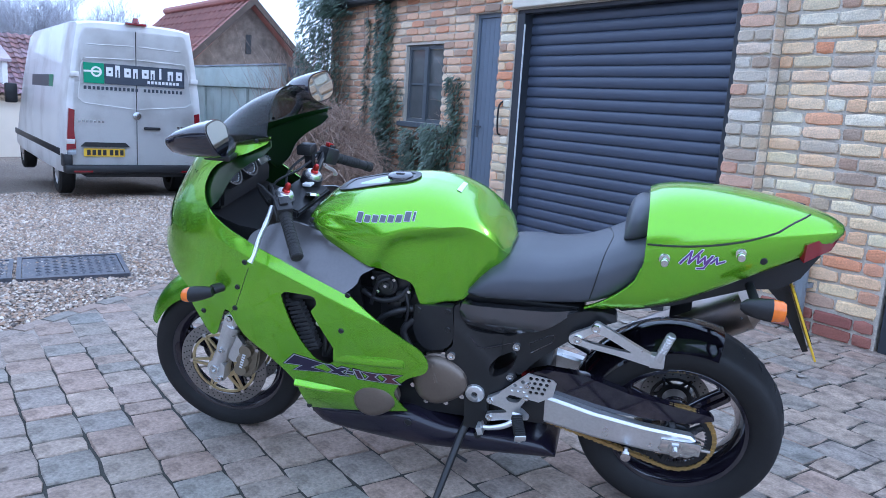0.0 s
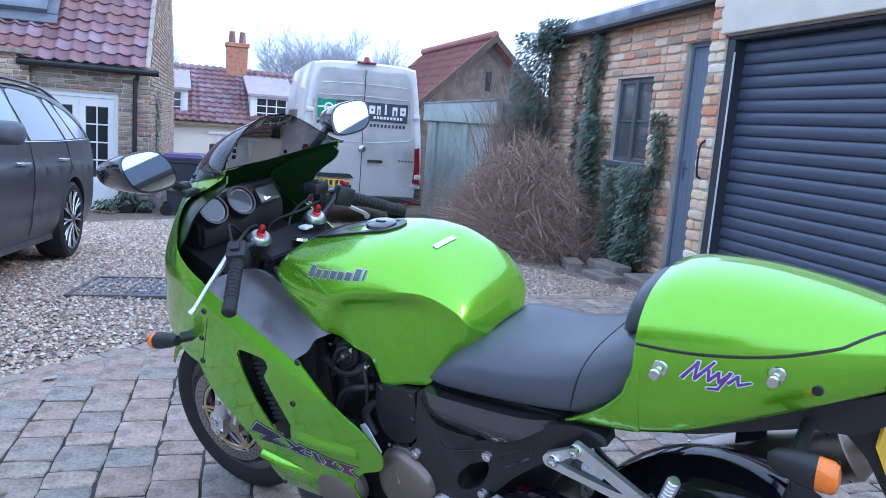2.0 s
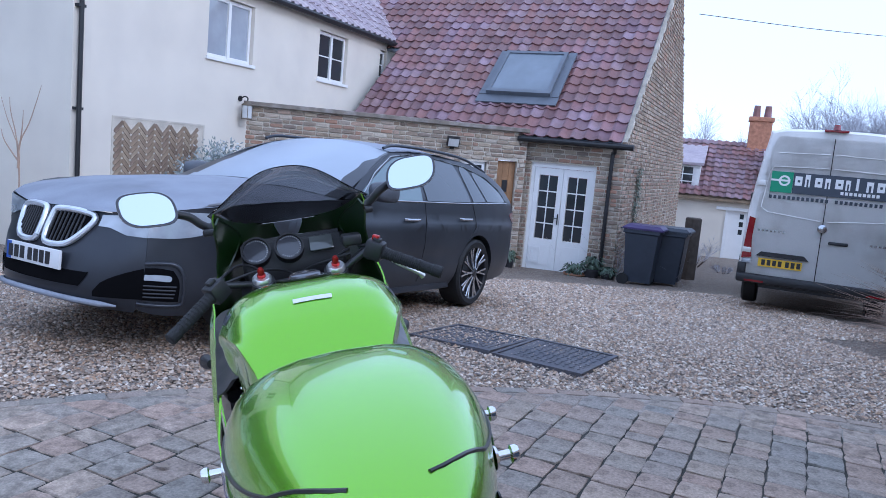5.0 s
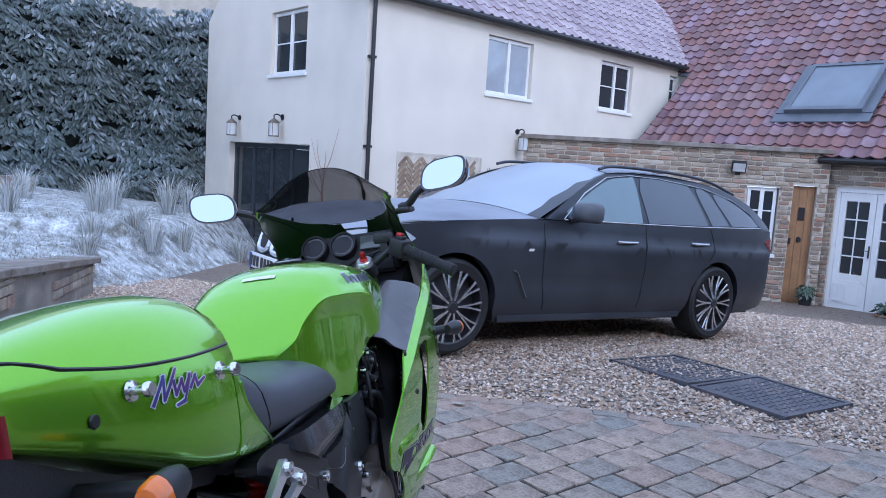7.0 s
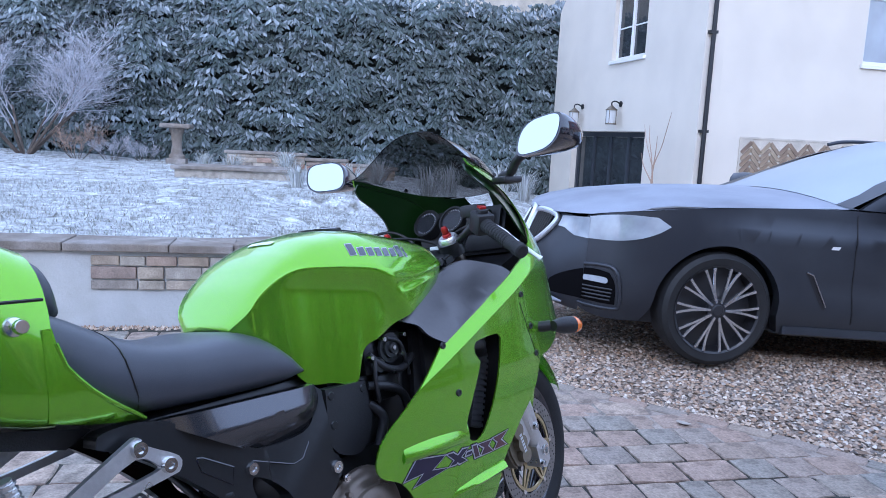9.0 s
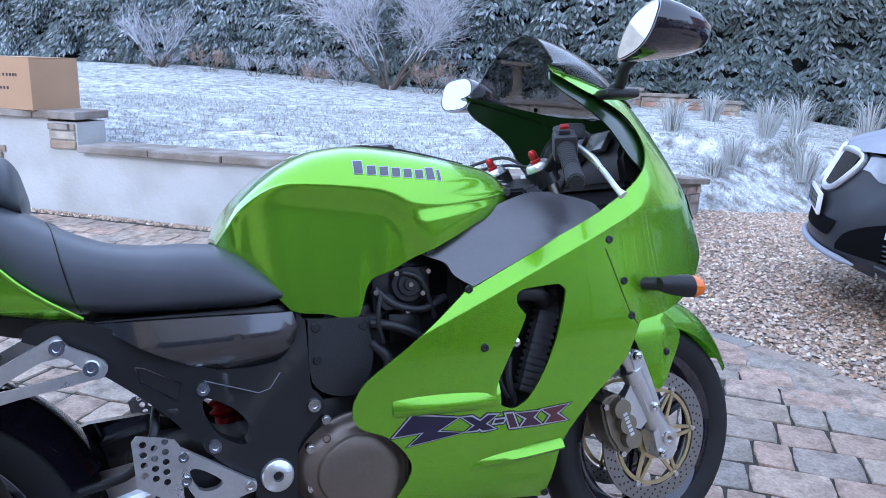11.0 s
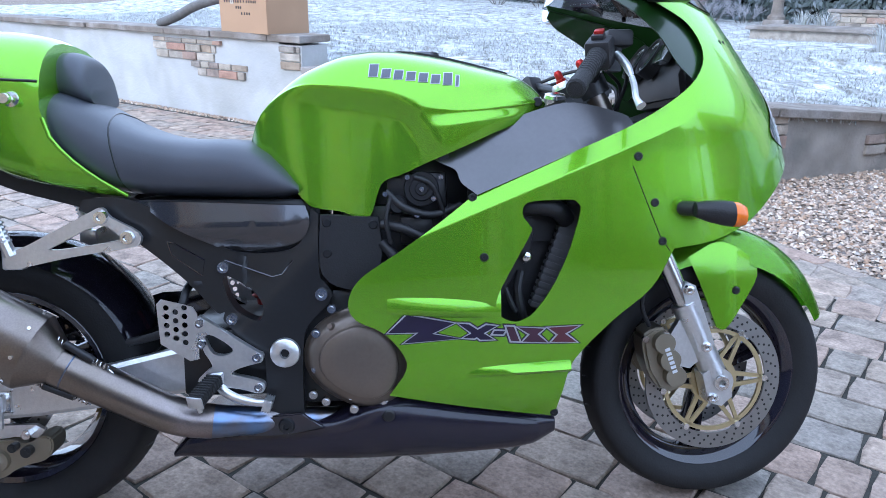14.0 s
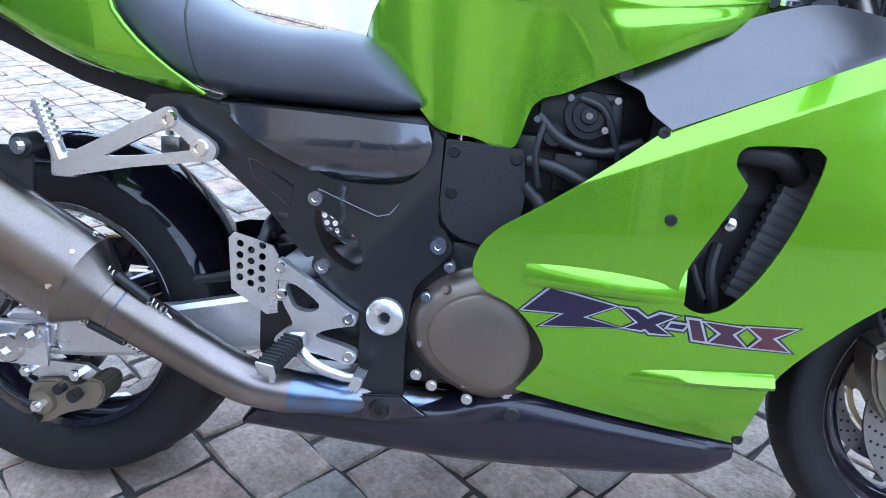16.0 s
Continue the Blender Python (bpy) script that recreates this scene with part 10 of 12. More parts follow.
def car_wheel(x, s):
    m = Matrix.Translation((x, s * 0.915, 0.335)) @ Matrix.Diagonal((1, s, 1, 1))
    bm = bmesh.new()
    lathe(bm, [(0.255, -0.24), (0.30, -0.245), (0.33, -0.225), (0.337, -0.18), (0.337, -0.06), (0.330, -0.015), (0.305, 0.004), (0.262, -0.004), (0.255, -0.02)], 56, m, closed=True)
    tyre = cpart("wheel", bm, RUBBER, "low-profile black tyre on a two-tone alloy wheel", crease=40)
    bm = bmesh.new()
    lathe(bm, [(0.258, -0.005), (0.262, 0.001), (0.250, -0.008), (0.245, -0.10), (0.0, -0.10)], 48, m)
    cpart("rim_barrel", bm, ALLOY_DARK, "black rim barrel", tyre)
    for k in range(10):
        a = 2 * math.pi * k / 10
        for d in (-0.085, 0.085):
            bm = bmesh.new()
            rings = []
            for t in np.linspace(0, 1, 7):
                rr = 0.045 + 0.208 * t
                aa = a + math.copysign(0.030 + 0.085 * t ** 1.4, d)
                w = 0.0072 + 0.0032 * t
                y = 0.006 - 0.020 * (1 - t) * t * 2 - 0.006 * t
                rings.append([(rr * math.cos(aa) - math.sin(aa) * q, y + h, rr * math.sin(aa) + math.cos(aa) * q) for q, h in ((-w, -0.004), (-w * 0.7, 0.002), (w * 0.7, 0.002), (w, -0.004), (0, -0.03))])
            loft(bm, rings)
            bmesh.ops.transform(bm, matrix=m, verts=bm.verts)
            cpart("spoke", bm, ALLOY, "", tyre, 40)
    bm = bmesh.new()
    lathe(bm, [(0.0, 0.012), (0.030, 0.011), (0.036, 0.004), (0.06, 0.0), (0.062, -0.03)], 24, m)
    cpart("hub_cap", bm, ALLOY_DARK, "round dark hub cap", tyre)


for x in (0.0, 2.975):
    for s in (-1, 1):
        car_wheel(x, s)

# ---------- parked panel van ----------
VAN_WHITE = mat("dirty_white_van_paint", (0.80, 0.79, 0.77), 0.35, vary=0.05, scale=1.2, fine=0.05, tint=(0.47, 0.44, 0.40), tint_scale=1.8, tint_amount=0.55, coat=0.3)
VAN_GREEN = mat("green_decal", (0.02, 0.26, 0.13), 0.35, vary=0.05, scale=4)
VAN_NAVY = mat("charcoal_decal", (0.045, 0.055, 0.075), 0.35, vary=0.05, scale=4)
VAN_M = at_frame(7.98, -5.84, -31, -0.33)
van = thing("panel_van", VAN_M, "dirty white high-roof panel van with a rental livery", "van")


def vpart(name, bm, material, label="", parent=None, crease=30):
    ob = part(name, bm, material, parent or van, label)
    return soft_edges(ob, crease) if crease else ob


VH, VW = 2.48, 0.95
bm = bmesh.new()
rings = []
for x, top, w, low in ((0.0, 2.44, 0.915, 0.42), (0.04, 2.47, 0.93, 0.40), (0.5, VH, VW, 0.38), (3.6, VH, VW, 0.38), (4.2, 2.40, VW, 0.38), (4.7, 1.95, 0.94, 0.38), (5.0, 1.50, 0.93, 0.38), (5.5, 1.15, 0.90, 0.38), (5.75, 0.95, 0.82, 0.40), (5.82, 0.60, 0.74, 0.42)):
    tw = w - 0.16 * min(1, (top - low) / 2.0)
    half = [(0.0, top), (tw * 0.6, top - 0.01), (tw - 0.06, top - 0.045), (tw, top - 0.14), (w - 0.035, low + (top - low) * 0.52), (w, low + (top - low) * 0.25), (w, low + 0.06), (w - 0.03, low)]
    sm = [(p.x, p.y) for p in smooth_line([(a, b, 0) for a, b in half], 3)]
    rings.append([(x, y, z) for y, z in sm] + [(x, -y, z) for y, z in sm[::-1][:-1]])
loft(bm, rings)
body = vpart("body", bm, VAN_WHITE, "road-dirty white van body", crease=35)


def rear_y(z):
    """Half width of the rear face at a height."""
    return 0.915 - 0.155 * max(0.0, (z - 0.85) / 1.6) ** 1.3


for s in (-1, 1):
    bm = bmesh.new()
    n = 14
    zs = np.linspace(0.52, 2.36, n)
    cols = []
    for z in zs:
        y0, y1 = 0.006, rear_y(z) - 0.075 - (0.05 if z > 2.3 else 0)
        cols.append([(-0.012 - 0.010 * math.sin(math.pi * (z - 0.5) / 1.9), s * (y0 + (y1 - y0) * j / 5), z) for j in range(6)])
    loft(bm, cols, close=False)
    bmesh.ops.solidify(bm, geom=bm.faces[:], thickness=0.02)
    door = vpart("rear_door", bm, VAN_WHITE, "dirty white rear door", crease=40)
    bm = bmesh.new()
    lp = [(0.03, 1.98), (rear_y(1.9) - 0.16, 1.96), (rear_y(1.9) - 0.12, 1.88), (rear_y(1.4) - 0.12, 1.42), (rear_y(1.4) - 0.20, 1.36), (0.35, 1.33), (0.03, 1.30)]
    tube(bm, [(-0.027, s * p.x, p.y) for p in (Vector(q) for q in lp)], 0.006, 5)
    tube(bm, [(-0.020, s * 0.03, 2.16), (-0.02, s * 0.62, 2.14)], 0.006, 5)
    vpart("door_pressing", bm, VAN_WHITE, parent=door)
    bm = bmesh.new()
    for z in (1.70, 0.80):
        box(bm, (-0.04, s * (rear_y(z) - 0.05) - 0.06, z), (-0.005, s * (rear_y(z) - 0.05) + 0.05, z + 0.07), bevel=0.01)
    vpart("hinge", bm, VAN_WHITE, parent=door)
    bm = bmesh.new()
    lp = [(rear_y(1.3) - 0.01, 1.28), (rear_y(1.3) - 0.085, 1.26), (rear_y(0.8) - 0.10, 1.0), (rear_y(0.75) - 0.12, 0.74), (rear_y(0.75) - 0.0, 0.72)]
    vs = [(-0.03, s * a, b) for a, b in lp]
    loft(bm, [[(-0.035, s * a, b) for a, b in lp], [(0.10, s * a, b) for a, b in lp]])
    lamp = vpart("rear_lamp", bm, RED_LENS, "tall red rear lamp", crease=30)
    bm = bmesh.new()
    box(bm, (-0.036, s * 0.845 - 0.05, 0.655), (0.05, s * 0.845 + 0.06, 0.715), bevel=0.008)
    vpart("reverse_lamp", bm, LAMP_CLEAR, "clear lower lamp", lamp)
bm = bmesh.new()
box(bm, (-0.09, -0.95, 0.40), (0.08, 0.95, 0.52), bevel=0.03)
box(bm, (-0.03, -0.95, 0.48), (0.25, -0.84, 0.66), bevel=0.02)
box(bm, (-0.03, 0.84, 0.48), (0.25, 0.95, 0.66), bevel=0.02)
vpart("rear_bumper", bm, BLACK_PLASTIC, "black plastic rear bumper")
bm = bmesh.new()
for s in (-1, 1):
    box(bm, (-0.094, s * 0.72 - 0.12, 0.42), (-0.088, s * 0.72 + 0.12, 0.445))
vpart("reflector", bm, RED_LENS, "red bumper reflectors")
bm = bmesh.new()
box(bm, (-0.06, -0.14, 2.44), (0.02, 0.14, 2.475), bevel=0.008)
cyl(bm, (-0.03, 0.0, 2.47), (-0.03, 0.0, 2.54), 0.05, 0.035, 12)
vpart("brake_light", bm, RED_LENS, "high brake light and camera housing")
bm = bmesh.new()
box(bm, (-0.030, 0.17, 0.635), (-0.024, 0.70, 0.745))
vplate = vpart("number_plate", bm, YELLOW_PLATE, "yellow rear number plate")
bm = bmesh.new()
for k in range(7):
    y0 = 0.66 - k * 0.068 - (0.02 if k > 3 else 0)
    box(bm, (-0.034, y0 - 0.045, 0.653), (-0.029, y0, 0.727))
vpart("plate_bars", bm, BLACK_PLASTIC, "plain dark bars", vplate, 0)
bm = bmesh.new()
prism(bm, [(0.10, 0.77), (0.16, 0.83), (0.68, 0.83), (0.74, 0.77)], -0.0, 0.035, Matrix(((0, -1, 0, -0.02), (1, 0, 0, 0), (0, 0, 1, 0), (0, 0, 0, 1))))
vpart("plate_light", bm, BLACK_PLASTIC, "black plate lamp moulding", crease=25)
bm = bmesh.new()
box(bm, (-0.05, -0.32, 1.02), (-0.02, -0.09, 1.06), bevel=0.012)
vpart("door_handle", bm, BLACK_PLASTIC, "black rear door handle")
bm = bmesh.new()
lathe(bm, [(0.0, 0.012), (0.04, 0.012), (0.055, 0.004), (0.057, 0.0)], 24, Matrix.Translation((-0.032, 0, 1.21)) @ rot2(90))
vpart("round_badge", bm, CHROME, "round chrome badge as a plain disc")
# livery as plain blocks
bm = bmesh.new()
box(bm, (-0.036, 0.42, 1.63), (-0.030, 0.68, 1.90))
vpart("livery_green", bm, VAN_GREEN, "green livery square", crease=0)
bm = bmesh.new()
box(bm, (-0.036, -0.66, 1.63), (-0.030, 0.416, 1.90))
navy = vpart("livery_band", bm, VAN_NAVY, "charcoal livery band", crease=0)
bm = bmesh.new()
for k, (w, h) in enumerate([(0.085, 0.12), (0.06, 0.15), (0.085, 0.12), (0.06, 0.12), (0.09, 0.12), (0.055, 0.12), (0.03, 0.15), (0.075, 0.12), (0.085, 0.12)]):
    y = 0.395 - k * 0.117
    holed(bm, 0, w, 0, h, 0, 0.003, [(w * 0.36, w * 0.70, -0.01 if k % 2 else h * 0.35, h * 0.6)] if w > 0.05 else [])
    vs = bm.verts[-0:] if False else [v for v in bm.verts if not v.tag]
    for v in vs:
        v.co = Vector((-0.0405 + v.co.y, y - v.co.x, 1.735 + v.co.z))
        v.tag = True
for k in range(9):
    box(bm, (-0.0405, -0.18 - k * 0.05, 1.665), (-0.0375, -0.145 - k * 0.05, 1.705))
vpart("livery_bars", bm, WHITE_PAINT, "plain white bars", navy, 0)
bm = bmesh.new()
lathe(bm, [(0.045, -0.002), (0.070, -0.002), (0.070, 0.002), (0.045, 0.002)], 24, Matrix.Translation((-0.038, 0.52, 1.785)) @ rot2(90), closed=True)
box(bm, (-0.0395, 0.46, 1.775), (-0.0375, 0.68, 1.80))
vpart("livery_ring", bm, WHITE_PAINT, "white ring and bar", crease=0)
bm = bmesh.new()
for k in range(24):
    if k != 13:
        box(bm, (-0.030, 0.68 - k * 0.0555, 1.545), (-0.026, 0.68 - k * 0.0555 - 0.034, 1.59))
vpart("livery_small_bars", bm, VAN_NAVY, "row of small dark bars", crease=0)
bm = bmesh.new()
for k in range(7):
    box(bm, (-0.026, 0.76 - k * 0.05, 1.10), (-0.022, 0.73 - k * 0.05, 1.125))
for k in range(5):
    box(bm, (-0.026, -0.56 - k * 0.05, 1.05), (-0.022, -0.59 - k * 0.05, 1.075))
vpart("model_bars", bm, CHROME, "small chrome bars", crease=0)
# near side: livery, handle, trims
for s in (1, -1):
    bm = bmesh.new()
    for x0, x1, z0, z1, mk in ((0.9, 1.25, 1.35, 1.85, 0),):
        loft(bm, [[(x, s * (0.953 - 0.11 * max(0, (z - 0.9) / 1.5)), z) for z in np.linspace(1.28, 1.72, 5)] for x in (1.0, 1.35)], close=False)
    vpart("side_livery_green", bm, VAN_GREEN, "green side livery", crease=0)
    bm = bmesh.new()
    loft(bm, [[(x, s * (0.953 - 0.11 * max(0, (z - 0.9) / 1.5)), z) for z in np.linspace(1.28, 1.72, 5)] for x in (1.36, 3.1)], close=False)
    vpart("side_livery_band", bm, VAN_NAVY, "charcoal side livery", crease=0)
    bm = bmesh.new()
    box(bm, (0.3, s * 0.945 - 0.012, 0.62), (5.2, s * 0.945 + 0.012, 0.72), bevel=0.005)
    vpart("side_rubbing_strip", bm, BLACK_PLASTIC, "black side rubbing strip")
    bm = bmesh.new()
    box(bm, (4.55, s * 1.06 - 0.10, 1.20), (4.70, s * 1.06 + 0.10, 1.55), bevel=0.03)
    vpart("door_mirror", bm, BLACK_PLASTIC, "tall black door mirror")
    for x in (0.98, 4.75):
        bm = bmesh.new()
        m = Matrix.Translation((x, s * 0.90, 0.335)) @ Matrix.Diagonal((1, s, 1, 1))
        lathe(bm, [(0.19, -0.20), (0.30, -0.21), (0.333, -0.18), (0.333, -0.03), (0.30, 0.0), (0.20, 0.0), (0.19, -0.02)], 36, m, closed=True)
        t = vpart("wheel", bm, RUBBER, "muddy black van wheel", crease=40)
        bm = bmesh.new()
        lathe(bm, [(0.195, -0.01), (0.17, -0.03), (0.10, -0.02), (0.06, 0.01), (0.0, 0.012)], 28, m)
        vpart("wheel_disc", bm, SILVER, "dull steel wheel disc", t)
bm = bmesh.new()
box(bm, (0.05, -0.66, 0.34), (5.4, 0.66, 0.46))
vpart("underbody", bm, BLACK_PLASTIC, crease=0)
bm = bmesh.new()
loft(bm, [[(x + 0.01, y * (1 if j else 1), z) for j, y in enumerate(np.linspace(-0.74, 0.74, 7))] for x, z in ((4.24, 2.34), (4.55, 2.06), (4.98, 1.53))], close=False)
vpart("windscreen", bm, WINDOW_GLASS, "dark windscreen", crease=0)
bm = bmesh.new()
tube(bm, [(-0.013, 0, 0.52), (-0.024, 0, 1.2), (-0.016, 0, 2.36)], 0.006, 5)
vpart("door_gap", bm, BLACK_PLASTIC, crease=0)

# bars and reflectors one by one
for holder in (car, van):
    for ob in list(holder.children_recursive):
        base = ob.name.split(".")[0]
        if base in ("plate_bars", "reflector", "livery_bars", "hinge", "livery_small_bars", "model_bars") and ob.type == "MESH":
            split_loose(ob, {"plate_bars": "plate_bar", "livery_bars": "livery_bar", "livery_small_bars": "livery_small_bar", "model_bars": "model_bar"}.get(base, base))

# ---------- by the shed: bush, ivy ----------
IVY = stops(mat("ivy_leaf", (1, 1, 1), 0.45, per="island", vary=0.2, scale=3), [(0.055, 0.090, 0.055), (0.085, 0.130, 0.080), (0.04, 0.065, 0.045), (0.13, 0.18, 0.13), (0.065, 0.10, 0.06), (0.20, 0.25, 0.21)])


def twiggy_bush():
    rng = random.Random(21)
    ob = thing("twiggy_bush", GM @ Matrix.Translation((3.1, 0.35, -0.06)), "dense leafless brown shrub of fine arching twigs against the shed", "bush")
    v, f = [], []
    for _ in range(3000):
        u, w = rng.gauss(0, 0.55), rng.uniform(-0.35, 0.35)
        p = Vector((max(-1.2, min(1.2, u)), w, 0.0))
        d = Vector((p.x * 0.35 + rng.uniform(-0.45, 0.45), p.y * 0.6 + rng.uniform(-0.35, 0.75), rng.uniform(0.5, 1.0))).normalized()
        l = rng.uniform(0.5, 1.15) * (1.1 - 0.22 * abs(p.x))
        twig(v, f, p, d, l, rng.uniform(0.003, 0.006), rng, Vector((rng.uniform(-0.5, 0.5), rng.uniform(0.0, 0.5), rng.uniform(-0.65, -0.1))))
    for _ in range(3600):
        a, h = rng.uniform(0, 6.283), rng.uniform(0.05, 0.98)
        r = math.sqrt(max(0.05, 1 - h * h)) * rng.uniform(0.75, 1.02)
        p = Vector((1.45 * r * math.cos(a), 0.12 + 0.72 * r * math.sin(a), 1.18 * h * (1 - 0.12 * math.cos(a))))
        d = Vector((math.cos(a) * 0.4 + rng.uniform(-0.9, 0.9), math.sin(a) * 0.4 + rng.uniform(-0.6, 0.6), rng.uniform(-0.7, 0.8))).normalized()
        twig(v, f, p - d * 0.2, d, rng.uniform(0.25, 0.55), rng.uniform(0.003, 0.0055), rng, Vector((rng.uniform(-0.5, 0.5), rng.uniform(-0.5, 0.5), rng.uniform(-0.7, 0.2))))
    mesh_of("twig", v, f, BARE_TWIG, ob)
    return ob


twiggy_bush()


def ivy(m, regions, seed, label, stems=()):
    """Leaves over patches of wall: (s0, s1, z0, z1, depth, count)."""
    rng = random.Random(seed)
    ob = thing("ivy", m, label, "ivy")
    v, f = [], []
    for s0, s1, z0, z1, depth, n in regions:
        for _ in range(n):
            t = rng.random()
            half = (s1 - s0) / 2 * (0.75 + 0.5 * noise.noise(Vector((t * 6, s0, seed))))
            a = rng.gauss(0, 0.45)
            s = (s0 + s1) / 2 + 0.10 * noise.noise(Vector((t * 4, 7, s0))) + max(-1.1, min(1.1, a)) * half
            y = depth * rng.uniform(0.1, 1.0) * max(0.15, 1 - a * a * 0.8)
            leaf_mesh(rng, v, f, Vector((s, y, z0 + (z1 - z0) * t)), Vector((0, 1, 0)), 0.075)
    mesh_of("leaves", v, f, IVY, ob)
    v, f = [], []
    for s0, z0, s1, z1 in stems:
        p, q = Vector((s0, 0.02, z0)), Vector((s1, 0.03, z1))
        twig(v, f, p, (q - p).normalized(), (q - p).length, 0.014, rng, Vector((rng.uniform(-0.05, 0.05), 0.01, 0)))
        for _ in range(40):
            t = rng.random()
            b = p.lerp(q, t)
            d = Vector((rng.uniform(-1, 1), rng.uniform(0.1, 0.8), rng.uniform(-0.2, 1))).normalized()
            twig(v, f, b, d, rng.uniform(0.12, 0.4), 0.0035, rng, Vector((0, 0.1, rng.uniform(-0.4, 0.3))))
    mesh_of("stem", v, f, BARE_TWIG, ob)
    return ob


SHED_FACE = GM @ Matrix.Translation((0, SHED_OFF, 0))
ivy(SHED_FACE, [(2.50, 2.86, 0.2, 2.62, 0.10, 1500), (2.80, 3.02, 1.2, 2.6, 0.07, 420), (3.10, 3.26, 0.9, 2.35, 0.05, 230), (2.2, 2.95, 0.2, 1.6, 0.22, 1500)], 31, "green ivy climbing the brick shed wall", [(2.68, 0, 2.72, 2.6), (2.85, 0, 2.9, 2.6), (3.18, 0, 3.2, 2.5)])
ivy(SHED_FACE, [(0.98, 1.72, 0.05, 1.10, 0.30, 1700), (0.98, 1.35, 0.9, 1.62, 0.12, 420), (1.5, 2.3, 0.1, 1.02, 0.20, 1100)], 32, "low green ivy spreading under the shed window", [(1.3, 0, 1.15, 1.5), (1.5, 0, 1.2, 1.3), (1.7, 0, 1.9, 1.0)])
ivy(SHED_FACE, [(3.55, 4.60, 0.7, 2.62, 0.60, 5200), (3.3, 4.5, 2.40, 2.78, 0.32, 1100)], 33, "thick ivy mass spilling over the shed corner and eave", [(4.0, 0, 4.1, 2.9), (4.2, 0, 4.3, 3.0), (4.4, 0, 4.3, 2.8), (3.95, 0.3, 3.9, 2.7), (4.3, 0.9, 4.5, 2.8)])


def loose_twigs(name, m, count, spread, h, label, category, seed, material, r=0.004):
    rng = random.Random(seed)
    ob = thing(name, m, label, category)
    v, f = [], []
    for _ in range(count):
        p = Vector((rng.gauss(0, spread * 0.35), rng.gauss(0, spread * 0.2), -0.02))
        d = Vector((rng.uniform(-0.5, 0.5), rng.uniform(-0.3, 0.5), 1)).normalized()
        twig(v, f, p, d, h * rng.uniform(0.4, 1), r, rng, Vector((rng.uniform(-0.3, 0.3), rng.uniform(-0.2, 0.3), rng.uniform(-0.4, 0.1))))
    mesh_of("twig", v, f, material, ob)
    return ob


# wild growth over the ivied corner
loose_twigs("bramble", GM @ Matrix.Translation((4.15, 0.2, 0.9)), 260, 1.0, 1.5, "tangled bare climber stems over the shed corner", "climber", 41, BARE_TWIG)
# stepping stones and low brick edge by the blue door
for k, (s, n, w, d, h, a) in enumerate([(0.75, -0.06, 0.5, 0.32, 0.05, 0), (1.25, 0.12, 0.46, 0.22, 0.10, 8), (1.45, 0.42, 0.34, 0.16, 0.08, -14), (1.0, 0.3, 0.42, 0.24, 0.04, 6)]):
    bm = bmesh.new()
    box(bm, (-w / 2, -d / 2, -0.05), (w / 2, d / 2, h), bevel=0.014)
    st = part("step_stone", bm, COPING)
    st.matrix_world = GM @ Matrix.Translation((s, n, -0.01)) @ rot2(a)
    tagged(st, "worn grey stone slab beside the shed door", "stone", "stones by the shed door")

# ---------- sage-green garage box beyond the shed ----------
def board_garage():
    ob = thing("board_garage", GM @ Matrix.Translation((0, 0.30, -0.55)), "old flat-roofed garage of pale sage-green boards", "shed")
    bm = bmesh.new()
    box(bm, (4.75, -3.4, 0), (8.9, -0.06, 2.1))
    part("body", bm, GREEN_BOARD, ob)
    bm = bmesh.new()
    box(bm, (4.6, -0.06, 1.93), (9.05, 0.03, 2.26), bevel=0.01)
    part("fascia", bm, GREEN_BOARD, ob, "pale fascia board with a rust streak")
    bm = bmesh.new()
    box(bm, (4.6, -3.5, 2.1), (9.1, -0.06, 2.24))
    box(bm, (4.6, -0.06, 2.262), (9.05, 0.05, 2.285))
    part("roof", bm, SLATE, ob)
    x = 4.8
    while x < 8.85:
        bm = bmesh.new()
        box(bm, (x + 0.006, -0.058, 0.02), (x + 0.40, -0.03, 1.925), bevel=0.005)
        part("door_board", bm, GREEN_BOARD, ob)
        x += 0.41
    for x in (6.03, 8.08):
        bm = bmesh.new()
        box(bm, (x - 0.04, -0.03, 0.02), (x + 0.04, 0.015, 1.925), bevel=0.005)
        part("post", bm, GREEN_BOARD, ob)
    return ob


board_garage()
DARK_BOARD = mat("dark_weatherboard", (0.09, 0.065, 0.05), 0.85, vary=0.25, scale=5, fine=0.15, bump=0.3)


# ---------- small brick outbuilding with a steep red roof ----------
RED_TILE = stops(mat("bright_clay_tile", (1, 1, 1), 0.6, vary=0.15, scale=6, fine=0.12, per="island"), [(0.34, 0.125, 0.095), (0.40, 0.165, 0.125), (0.29, 0.105, 0.085)])


